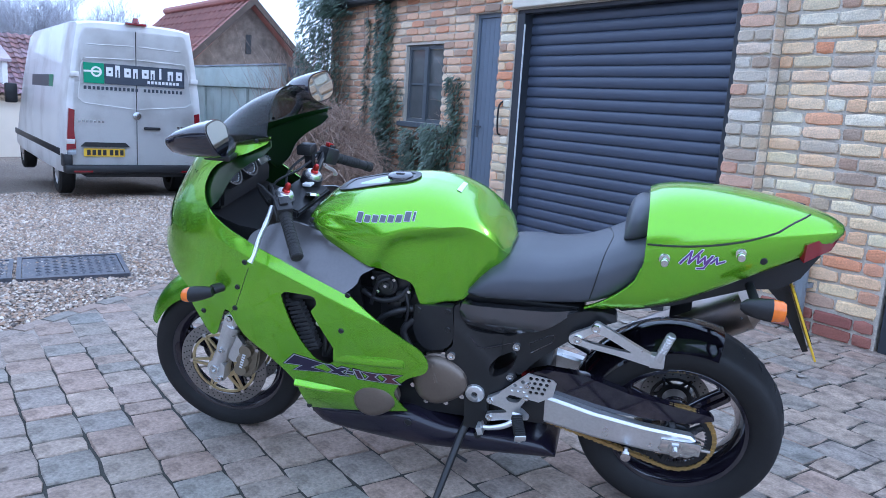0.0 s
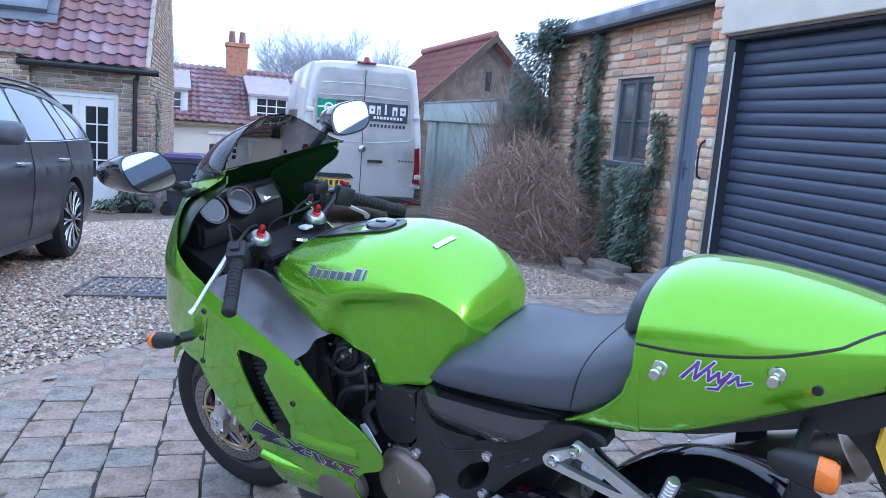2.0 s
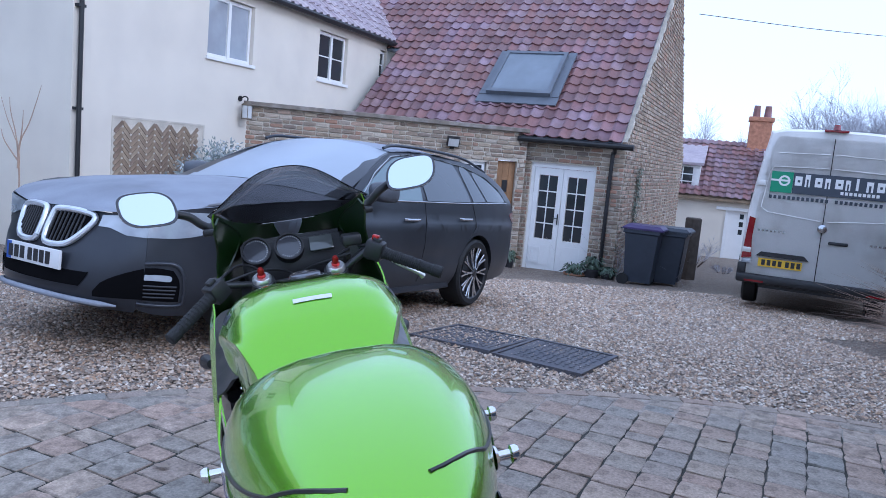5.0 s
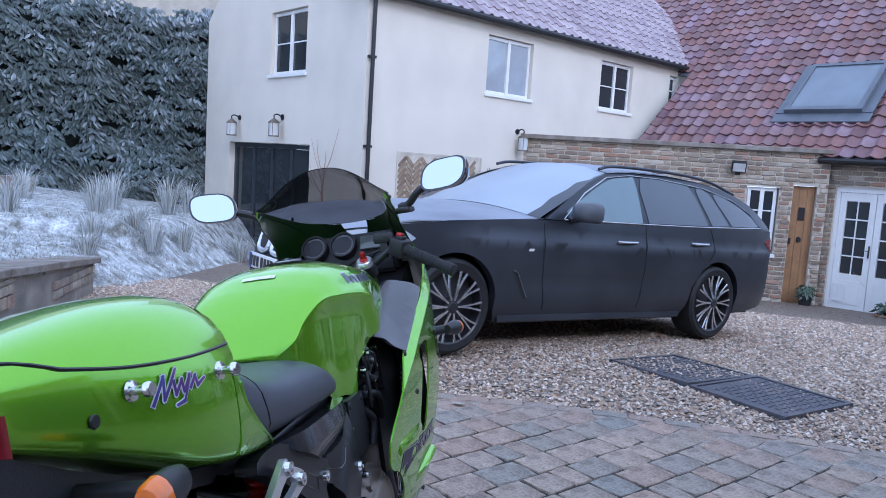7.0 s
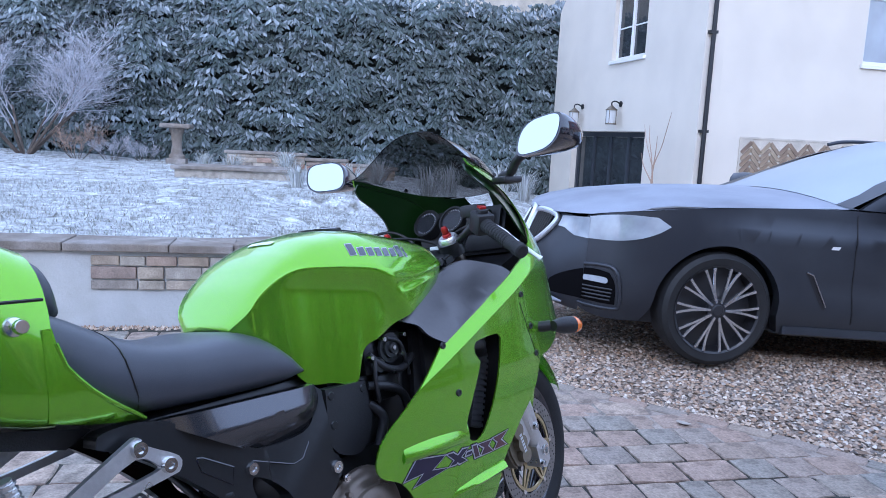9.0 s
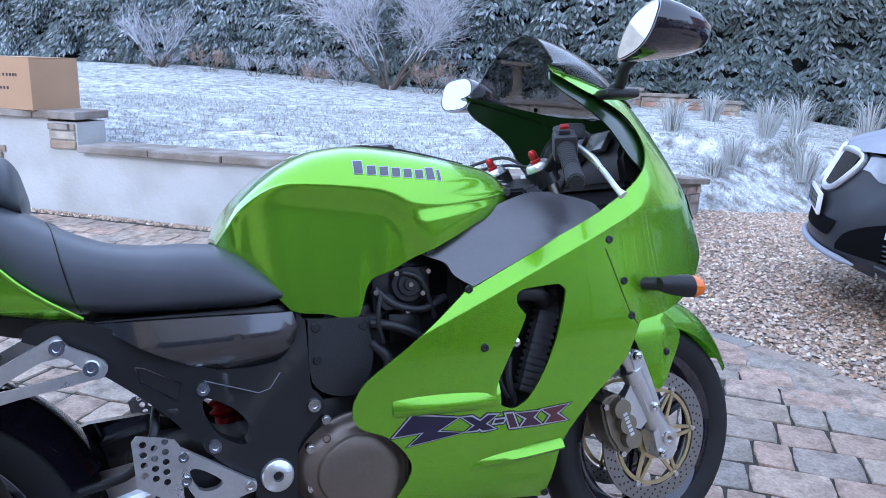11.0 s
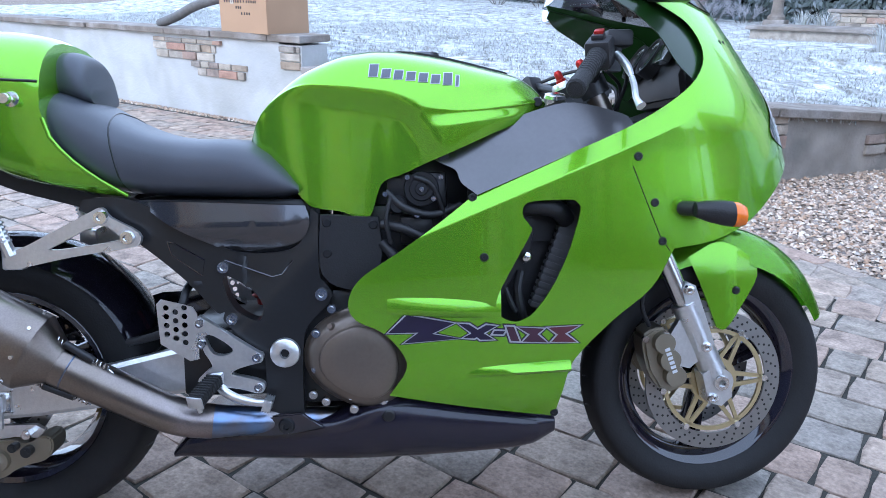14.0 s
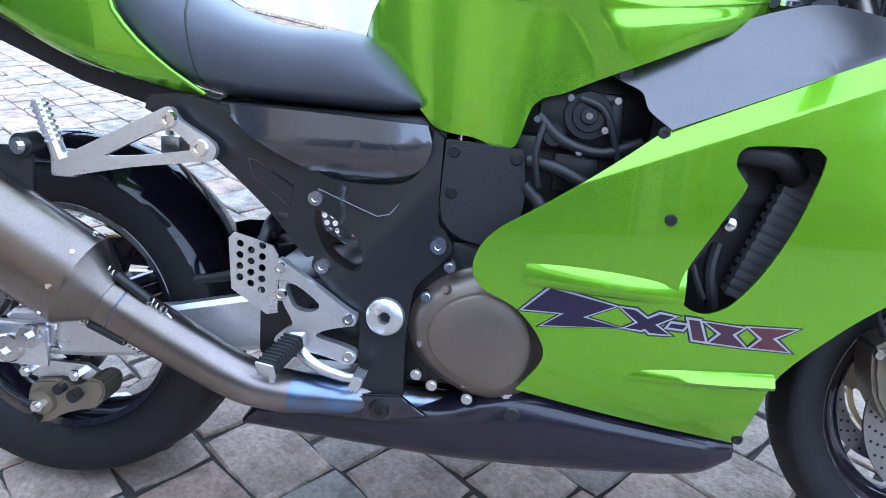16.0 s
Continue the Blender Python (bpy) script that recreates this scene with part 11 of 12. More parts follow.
def outbuilding():
    m = at_frame(10.27, -11.24, -28, -0.82)
    ob = thing("outbuilding", m, "small brick outbuilding with a steep red pantile roof", "outbuilding")
    bm = bmesh.new()
    box(bm, (0, -1.75, 0), (4.9, 1.75, 2.35))
    prism(bm, [(-1.75, 2.35), (1.75, 2.35), (0, 3.95)], 0, 0.3, Matrix(((0, 1, 0, 0), (1, 0, 0, 0), (0, 0, 1, 0), (0, 0, 0, 1))))
    part("wall", bm, STONE_FAR, ob)
    for s in (1, -1):
        bm = bmesh.new()
        a = [(-0.25, s * 2.0, 2.16), (5.2, s * 2.0, 2.16), (5.2, 0, 4.05), (-0.25, 0, 4.05)]
        top = [bm.verts.new(p) for p in a]
        low = [bm.verts.new((p[0], p[1] * 0.97, p[2] - 0.09)) for p in a]
        bm.faces.new(top)
        bm.faces.new(low[::-1])
        for k in range(4):
            bm.faces.new((top[k], low[k], low[(k + 1) % 4], top[(k + 1) % 4]))
        roof = part("roof", bm, RED_TILE, ob)
        v, f = [], []
        for r in range(9):
            for c in range(18):
                k = len(v)
                x0, x1 = -0.28 + c * 0.3, -0.28 + c * 0.3 + 0.28
                for x in (x0, (x0 + x1) / 2, x1):
                    hh = 0.03 if x == x0 else 0.0
                    for t, l in ((r / 9, 0.030), (r / 9 + 0.115, 0.014)):
                        v.append((x, s * (2.04 * (1 - t)), 2.14 + 1.93 * t + l + hh))
                for x, hh in ((x0, 0.03), ((x0 + x1) / 2, 0.0), (x1, 0.0)):
                    v.append((x, s * (2.04 * (1 - r / 9)), 2.13 + 1.93 * r / 9 + hh))
                f += [(k, k + 2, k + 3, k + 1), (k + 2, k + 4, k + 5, k + 3), (k, k + 2, k + 7, k + 6), (k + 2, k + 4, k + 8, k + 7)]
        mesh_of("tiles", v, f, RED_TILE, roof)
        bm = bmesh.new()
        prism(bm, [(s * 2.02, 2.04), (s * 2.06, 2.16), (0, 4.12), (0, 3.96)], -0.30, -0.24, Matrix(((0, 1, 0, 0), (1, 0, 0, 0), (0, 0, 1, 0), (0, 0, 0, 1))))
        part("bargeboard", bm, DARK_BOARD, ob, "dark timber bargeboard")
    bm = bmesh.new()
    tube(bm, [(-0.2, 0, 4.12), (5.2, 0, 4.12)], 0.09, 10)
    part("ridge_tile", bm, RED_TILE, ob)
    bm = bmesh.new()
    box(bm, (-0.02, -0.06, 2.95), (0.05, 0.06, 3.35))
    part("vent_slit", bm, PIPE_BLACK, ob)
    return ob


outbuilding()


# ---------- far cottage ----------
def cottage():
    m = at_frame(22.2, -11.2, -116, -1.25) @ Matrix.Diagonal((1, -1, 1, 1))
    ob = thing("cottage", m, "cream rendered cottage with a red pantile roof and brick chimney", "house")
    bm = bmesh.new()
    holed(bm, -7, 7, 0, 2.15, -0.3, 0, [(0.35, 1.25, 0, 1.75), (-2.5, -1.55, 0.6, 1.5), (-4.6, -3.6, 0.6, 1.5)])
    box(bm, (-7, -6, 0), (-6.7, -0.3, 2.15))
    box(bm, (6.7, -6, 0), (7, -0.3, 2.15))
    part("wall", bm, RENDER_WHITE, ob)
    bm = bmesh.new()
    up = (2.6, 1.85)
    a = [(-7.2, 0.2, 2.05), (7.2, 0.2, 2.05), (7.2, -2.6, 3.95), (-7.2, -2.6, 3.95)]
    b = [(-7.2, -5.6, 2.05), (7.2, -5.6, 2.05), (7.2, -2.6, 3.95), (-7.2, -2.6, 3.95)]
    for q in (a, b):
        vs = [bm.verts.new(p) for p in q]
        lo = [bm.verts.new((p[0], p[1], p[2] - 0.08)) for p in q]
        bm.faces.new(vs)
        bm.faces.new(lo[::-1])
        for k in range(4):
            bm.faces.new((vs[k], lo[k], lo[(k + 1) % 4], vs[(k + 1) % 4]))
    roof = part("roof", bm, WOOD_OLD, ob)
    v, f = [], []
    rows, cols = 12, 58
    for r in range(rows):
        for c in range(cols):
            k = len(v)
            x0 = -7.2 + c * 0.248
            for x, hh in ((x0, 0.05), (x0 + 0.08, 0.035), (x0 + 0.15, 0.0), (x0 + 0.248, 0.03)):
                for t, l in ((r / rows, 0.045), ((r + 1.1) / rows, 0.01)):
                    v.append((x, 0.24 - 2.84 * t, 2.05 + 1.92 * t + l + hh))
            f += [(k + 2 * j, k + 2 * j + 2, k + 2 * j + 3, k + 2 * j + 1) for j in range(3)]
    mesh_of("tiles", v, f, PANTILE, roof)
    bm = bmesh.new()
    box(bm, (0.70, -2.95, 3.3), (1.42, -2.3, 4.75), bevel=0.02)
    box(bm, (0.65, -3.0, 4.75), (1.47, -2.25, 4.9), bevel=0.02)
    box(bm, (0.67, -2.98, 3.6), (1.45, -2.2, 3.78), bevel=0.02)
    chim = part("chimney", bm, mat("chimney_brick", (0.42, 0.20, 0.12), 0.9, vary=0.3, scale=9, fine=0.2, bump=0.5), ob, "orange brick chimney stack")
    for x in (0.88, 1.24):
        bm = bmesh.new()
        cyl(bm, (x, -2.62, 4.9), (x, -2.62, 5.3), 0.13, 0.10, 12)
        part("chimney_pot", bm, PANTILE, chim)
    bm = bmesh.new()
    box(bm, (0.0, -0.02, 1.70), (1.6, 0.05, 1.80), bevel=0.01)
    box(bm, (0.30, -0.08, 0), (0.38, 0.03, 1.75))
    box(bm, (1.22, -0.08, 0), (1.30, 0.03, 1.75))
    part("door_frame", bm, WHITE_PAINT, ob)
    bm = bmesh.new()
    box(bm, (0.38, -0.14, 0.0), (1.22, -0.06, 1.72), bevel=0.01)
    door = part("door", bm, WHITE_PAINT, ob)
    for z in (0.95, 1.2, 1.45):
        bm = bmesh.new()
        box(bm, (0.74, -0.062, z), (0.86, -0.052, z + 0.16))
        part("pane", bm, WINDOW_GLASS, door)
    for x0, x1 in ((-2.5, -1.55), (-4.6, -3.6)):
        w = new("window")
        w.parent = ob
        panes(w, x0, x1, 0.6, 1.5, 3, 3, -0.12, bar=0.03, frame_w=0.06)
    for x0 in (-1.9, 1.5):
        dormer = new("dormer")
        dormer.parent = ob
        panes(dormer, x0, x0 + 1.1, 2.2, 3.05, 3, 3, -0.28, bar=0.035, frame_w=0.07)
        bm = bmesh.new()
        box(bm, (x0 - 0.15, -0.30, 2.15), (x0 - 0.001, -0.2, 3.05))
        box(bm, (x0 + 1.101, -0.30, 2.15), (x0 + 1.25, -0.2, 3.05))
        box(bm, (x0 - 0.15, -1.9, 2.0), (x0 - 0.08, -0.30, 3.05))
        box(bm, (x0 + 1.18, -1.9, 2.0), (x0 + 1.25, -0.30, 3.05))
        part("cheek", bm, WHITE_PAINT, dormer)
        bm = bmesh.new()
        prism(bm, [(-0.1, 3.05), (-2.3, 3.72), (-2.3, 3.80), (-0.1, 3.13)], x0 - 0.25, x0 + 1.35, Matrix(((0, 1, 0, 0), (1, 0, 0, 0), (0, 0, 1, 0), (0, 0, 0, 1))))
        part("dormer_roof", bm, FROSTED_TILE, dormer)
    return ob


cottage()

# ---------- far trees ----------
def far_tree(x, y, z, h, seed, label):
    return bare_tree("bare_tree", Matrix.Translation((x, y, z)), h, 0.55, label, "tree", FROST_TWIG, seed, 7, 4, 6, 0.10)


far_tree(28.0, -21.6, -1.2, 7.6, 61, "frosted leafless tree beyond the roofs")
far_tree(31.0, -22.6, -1.2, 7.8, 62, "frosted leafless tree beyond the roofs")
far_tree(26.5, -22.4, -1.2, 6.6, 63, "frosted leafless tree beyond the roofs")
far_tree(33.0, -16.5, -1.2, 5.4, 64, "frosted leafless tree beyond the roofs")

# ---------- wheelie bins ----------
BIN_GREY = mat("bin_plastic", (0.030, 0.038, 0.055), 0.5, vary=0.15, scale=6, fine=0.08)
BIN_PURPLE = mat("purple_bin_lid", (0.055, 0.035, 0.12), 0.5, vary=0.15, scale=6)


def wheelie_bin(m, lid):
    ob = thing("wheelie_bin", m, "dark blue-grey wheelie bin with a closed " + ("purple" if lid is BIN_PURPLE else "dark") + " lid", "bin", "wheelie bins by the brick wing")
    bm = bmesh.new()
    loft(bm, [[(x * w, y * d + o, z) for x, y in ((-1, -1), (1, -1), (1, 1), (-1, 1))] for w, d, o, z in ((0.21, 0.22, 0, 0.06), (0.26, 0.28, 0.0, 0.9), (0.285, 0.31, 0.0, 0.92), (0.285, 0.31, 0, 0.98))])
    part("body", bm, BIN_GREY, ob)
    bm = bmesh.new()
    loft(bm, [[(x * w, y * d + 0.02, z) for x, y in ((-1, -1), (1, -1), (1, 1), (-1, 1))] for w, d, z in ((0.30, 0.345, 0.982), (0.30, 0.345, 1.01), (0.24, 0.28, 1.06))])
    part("lid", bm, lid, ob)
    bm = bmesh.new()
    tube(bm, [(-0.22, -0.36, 0.98), (0.22, -0.36, 0.98)], 0.016, 8)
    part("handle", bm, BIN_GREY, ob)
    for s in (-1, 1):
        bm = bmesh.new()
        cyl(bm, (s * 0.23, -0.24, 0.1), (s * 0.28, -0.24, 0.1), 0.1, seg=18)
        part("wheel", bm, RUBBER, ob)
    return ob


for k, (x, y, a, lid) in enumerate([(11.55, -4.85, 150, BIN_PURPLE), (11.85, -5.42, 156, BIN_GREY), (12.45, -5.75, 148, BIN_GREY)]):
    wheelie_bin(at_frame(x, y, a, ground_z(x, y) - 0.03), lid)
# old post and low frosted shrubs beyond the bins
bm = bmesh.new()
box(bm, (-0.12, -0.12, -0.1), (0.12, 0.12, 1.25), bevel=0.03)
post = part("timber_post", bm, BARK)
post.matrix_world = at_frame(13.4, -6.55, 20, ground_z(13.4, -6.5) - 0.02)
tagged(post, "old dark timber post beside the bins", "post")
for k, (x, y, h) in enumerate([(16.2, -7.6, 0.9), (17.0, -8.3, 1.0), (17.6, -8.0, 0.9), (15.6, -8.4, 0.35)]):
    bare_tree("low_shrub", Matrix.Translation((x, y, ground_z(x, y) - 0.04)), h, 0.9, "clipped frosted shrub beside the drive", "shrub", FROST_TWIG, 90 + k, 10, 2, 5, 0.01)
loose_twigs("climber", WM @ Matrix.Translation((2.0, -0.5, -0.8)), 260, 1.1, 1.3, "bare climber stems heaped against the brick gable", "climber", 45, FROST_TWIG)
ivy(WM @ Matrix.Translation((1.78, -1.5, -0.5)) @ rot2(-90), [(-0.35, 0.25, 0.3, 2.0, 0.10, 500)], 35, "ivy strip on the brick gable end", [(0, -0.3, 0.02, 2.1)])

# ---------- pots by the French doors ----------
TERRACOTTA = mat("terracotta", (0.34, 0.17, 0.10), 0.85, vary=0.2, scale=8, fine=0.1)
POT_DARK = mat("glazed_dark_pot", (0.03, 0.03, 0.035), 0.35, vary=0.2, scale=8)


def plant_pot(m, r, h, material, plant, seed, label):
    ob = thing("plant_pot", m, label, "plant pot", "pots by the French doors")
    bm = bmesh.new()
    lathe(bm, [(0.0, 0.0), (r * 0.7, 0.0), (r * 0.98, h * 0.86), (r * 1.08, h * 0.86), (r * 1.08, h), (r * 0.92, h), (r * 0.88, h * 0.85), (0, h * 0.85)], 20, Matrix.Rotation(radians(90), 4, "X"))
    soft_edges(part("pot", bm, material, ob), 40)
    rng = random.Random(seed)
    v, f = [], []
    for _ in range(150):
        a = rng.uniform(0, 6.283)
        o = Vector((math.cos(a), math.sin(a), 0))
        leaf_mesh(rng, v, f, Vector((0, 0, h * 0.85)) + o * rng.uniform(0, r) + Vector((0, 0, rng.uniform(0.05, plant))), o, 0.12)
    mesh_of("leaves", v, f, IVY, ob)
    return ob


for k, (s, n, r, h, ma, pl) in enumerate([(1.45, 0.28, 0.15, 0.26, POT_DARK, 0.28), (1.15, 0.32, 0.20, 0.14, TERRACOTTA, 0.22), (1.75, 0.25, 0.13, 0.22, POT_DARK, 0.15), (-0.18, 0.30, 0.12, 0.24, POT_DARK, 0.20)]):
    plant_pot(WM @ Matrix.Translation((s, n, -0.72)), r, h, ma, pl, 70 + k, ("dark glazed" if ma is POT_DARK else "wide terracotta") + " pot with green leaves on the step")

# ---------- lanterns, security light, herringbone panel ----------
LANTERN_GLASS = glass_mat("lantern_glass", (0.9, 0.93, 0.95), 0.05) if False else mat("lantern_glass", (0.55, 0.56, 0.56), 0.12, vary=0.1, scale=9)
BRASS_OLD = mat("aged_metal", (0.20, 0.17, 0.13), 0.4, metal=0.8, vary=0.2, scale=8)


def wall_lantern(m):
    ob = thing("wall_lantern", m, "black swan-neck wall lantern with a glass cylinder", "wall light", "lanterns on the white house")
    bm = bmesh.new()
    cyl(bm, (0, 0, 0.20), (0, 0.02, 0.20), 0.05, seg=16)
    tube(bm, smooth_line([(0, 0.02, 0.20), (0, 0.10, 0.24), (0, 0.17, 0.22), (0, 0.17, 0.16)], 4), 0.012, 8)
    part("bracket", bm, PIPE_BLACK, ob)
    bm = bmesh.new()
    lathe(bm, [(0.015, 0.17), (0.05, 0.14), (0.10, 0.10), (0.10, 0.085), (0.0, 0.085)], 18, Matrix.Translation((0, 0.17, 0)) @ Matrix.Rotation(radians(90), 4, "X"))
    soft_edges(part("cap", bm, BRASS_OLD, ob), 40)
    bm = bmesh.new()
    cyl(bm, (0, 0.17, -0.14), (0, 0.17, 0.084), 0.085, seg=18)
    soft_edges(part("glass", bm, LANTERN_GLASS, ob), 40)
    bm = bmesh.new()
    for k in range(4):
        a = k * 1.5708 + 0.785
        x, y = 0.09 * math.cos(a), 0.17 + 0.09 * math.sin(a)
        cyl(bm, (x, y, -0.15), (x, y, 0.085), 0.005, seg=6)
    lathe(bm, [(0.094, -0.15), (0.094, -0.13), (0.0, -0.13), (0.0, -0.15)], 18, Matrix.Translation((0, 0.17, 0)) @ Matrix.Rotation(radians(90), 4, "X"), closed=True)
    part("cage", bm, BRASS_OLD, ob)
    return ob


wall_lantern(HG @ Matrix.Translation((4.02, 0, 1.82)))
wall_lantern(HG @ Matrix.Translation((2.41, 0, 1.82)))
wall_lantern(HL @ Matrix.Translation((3.46, 0, 1.85)))


def security_light():
    ob = thing("security_light", EM @ Matrix.Translation((3.76, -0.005, 1.61)), "black square floodlight on the rubble wall", "wall light")
    bm = bmesh.new()
    box(bm, (-0.04, 0, -0.10), (0.04, 0.06, 0.02), bevel=0.006)
    part("bracket", bm, PIPE_BLACK, ob)
    bm = bmesh.new()
    box(bm, (-0.12, 0.05, 0.0), (0.12, 0.14, 0.19), Matrix.Rotation(radians(-25), 4, "X"), bevel=0.01)
    part("housing", bm, PIPE_BLACK, ob)
    bm = bmesh.new()
    box(bm, (-0.10, 0.141, 0.02), (0.10, 0.146, 0.17), Matrix.Rotation(radians(-25), 4, "X"))
    part("lens", bm, LANTERN_GLASS, ob)
    return ob


security_light()


HERRING = stops(mat("panel_brick", (1, 1, 1), 0.9, vary=0.25, scale=9, fine=0.2, bump=0.5, per="object"), [(0.26, 0.19, 0.13), (0.33, 0.25, 0.17), (0.21, 0.15, 0.11), (0.38, 0.30, 0.21), (0.28, 0.21, 0.15)])


def herringbone():
    s0, s1, z0, z1 = 0.72, 2.56, 0.55, 1.50
    bm = bmesh.new()
    holed(bm, s0 - 0.03, s1 + 0.03, z0 - 0.03, z1 + 0.03, 0.0, 0.012, [(s0, s1, z0, z1)])
    box(bm, (s0, 0.001, z0), (s1, 0.004, z1))
    panel_ob = set_wall("trim_panel", bm, MORTAR, HL, "recessed herringbone brick panel in the white wall", "brick panel")
    bm = bmesh.new()
    L, W = 0.215, 0.065
    box(bm, (-L / 2, 0, -W / 2 + 0.005), (L / 2, 0.014, W / 2 - 0.005))
    first = part("brick", bm, HERRING, panel_ob)
    used = False
    for i in range(int((s1 - s0) / 0.155) + 1):
        for j in range(int((z1 - z0) / 0.092) + 1):
            x, z = s0 + 0.09 + i * 0.155, z0 + 0.09 + j * 0.092
            if x > s1 - 0.08 or z > z1 - 0.08:
                continue
            ob = first if not used else new("brick", first.data)
            used = True
            ob.parent = panel_ob
            ob.matrix_local = Matrix.Translation((x, 0.002, z)) @ Matrix.Rotation(radians(45 if i % 2 else -45), 4, "Y")


herringbone()

# bare stems by the house corner
sapling = thing("bare_sapling", HG @ Matrix.Translation((0.58, 0.30, -0.5)), "few bare pale stems by the house corner", "sapling")
for line in ([(0, 0, 0), (0.0, 0.0, 1.35), (0.10, 0, 1.62), (0.22, 0.02, 1.86), (0.38, 0.0, 2.15)], [(0.0, 0.02, 1.2), (-0.04, 0.02, 1.55), (-0.18, 0.0, 1.82), (-0.34, 0.02, 2.12), (-0.42, 0.02, 2.32)], [(0.02, -0.02, 1.1), (0.06, 0, 1.6), (0.14, 0.03, 1.95), (0.18, 0.02, 2.14)], [(-0.03, 0.02, 1.50), (-0.10, 0.04, 1.75), (-0.13, 0.05, 1.98)], [(0.02, 0.0, 1.3), (0.22, 0.05, 1.55), (0.30, 0.05, 1.72)]):
    bm = bmesh.new()
    pts = smooth_line(line, 4)
    tube(bm, pts, [0.011 - 0.008 * k / (len(pts) - 1) for k in range(len(pts))], 6)
    part("stem", bm, BARE_TWIG, sapling)


def frosted_shrub():
    """Feathery frosted sprays arching from one root, below the brick panel."""
    rng = random.Random(77)
    ob = thing("frosted_shrub", HL @ Matrix.Translation((2.3, 0.50, -0.36)), "feathery evergreen shrub white with frost by the wall", "shrub")
    v, f = [], []
    for _ in range(420):
        x = rng.triangular(-1.15, 0.85, 0.15)
        top = 1.78 - 0.55 * max(0.0, -x - 0.1) - 0.28 * max(0.0, x - 0.2)
        tip = Vector((x, rng.uniform(-0.30, 0.42), top * rng.uniform(0.45, 1.0)))
        foot = Vector((tip.x * 0.35, tip.y * 0.3, tip.z * 0.25))
        reach = tip - foot
        for k in range(16):
            t = 0.35 + 0.65 * k / 15
            c = foot + reach * t + Vector((0, 0, -0.10 * t * t))
            d = (reach.normalized() * 0.7 + Vector((rng.uniform(-1, 1), rng.uniform(-1, 1), rng.uniform(-0.6, 0.5)))).normalized()
            leaf_along(rng, v, f, c, d, Vector((rng.uniform(-0.3, 0.3), 1, 0.4)).normalized(), 0.085)
    mesh_of("sprays", v, f, FROST_SPRAY, ob)


FROST_SPRAY = stops(mat("frosted_spray", (1, 1, 1), 0.75, per="island"), [(0.30, 0.34, 0.34), (0.10, 0.13, 0.11), (0.48, 0.53, 0.55), (0.17, 0.20, 0.18), (0.58, 0.63, 0.66), (0.13, 0.16, 0.14)])
frosted_shrub()


# ---------- drain covers ----------
COVER = mat("cast_iron_cover", (0.10, 0.10, 0.115), 0.5, metal=0.3, vary=0.25, scale=8, fine=0.2, bump=0.4, tint=(0.16, 0.14, 0.13), tint_scale=3, tint_amount=0.4)


def drain_cover(x, y, a, lx, ly):
    z = ground_z(x, y) - (0.027 if x > 4.4 else 0.018)
    slope = -0.045 if x > 4.4 else -0.012
    ob = thing("drain_cover", at_frame(x, y, a, z) @ Matrix.Rotation(-slope * 0.788, 4, "X") @ Matrix.Rotation(-slope * 0.616, 4, "Y"), "dark cast-iron access cover with raised studs, set in the gravel", "drain cover", "access covers in the gravel")
    bm = bmesh.new()
    holed(bm, -lx / 2, lx / 2, -ly / 2, ly / 2, -0.05, 0.016, [(-lx / 2 + 0.03, lx / 2 - 0.03, -ly / 2 + 0.03, ly / 2 - 0.03)])
    bmesh.ops.transform(bm, matrix=Matrix(((1, 0, 0, 0), (0, 0, 1, 0), (0, 1, 0, 0), (0, 0, 0, 1))), verts=bm.verts)
    part("frame", bm, COVER, ob)
    bm = bmesh.new()
    box(bm, (-lx / 2 + 0.034, -ly / 2 + 0.034, -0.04), (lx / 2 - 0.034, ly / 2 - 0.034, 0.008))
    part("plate", bm, COVER, ob)
    v, f = [], []
    nx, ny = int((lx - 0.1) / 0.055), int((ly - 0.1) / 0.055)
    for i in range(nx):
        for j in range(ny):
            px, py = -lx / 2 + 0.07 + i * 0.055, -ly / 2 + 0.07 + j * 0.055
            dx, dy = (0.020, 0.007) if (i + j) % 2 else (0.007, 0.020)
            k = len(v)
            v += [(px + sx * dx, py + sy * dy, 0.0075) for sx, sy in ((-1, -1), (1, -1), (1, 1), (-1, 1))] + [(px + sx * dx * 0.7, py + sy * dy * 0.7, 0.0135) for sx, sy in ((-1, -1), (1, -1), (1, 1), (-1, 1))]
            f += [(k + 4, k + 5, k + 6, k + 7)] + [(k + q, k + (q + 1) % 4, k + 4 + (q + 1) % 4, k + 4 + q) for q in range(4)]
    mesh_of("stud", v, f, COVER, ob)
    return ob


drain_cover(4.18, -1.49, 52, 0.70, 0.74)
drain_cover(4.64, -0.92, 52, 0.72, 0.74)

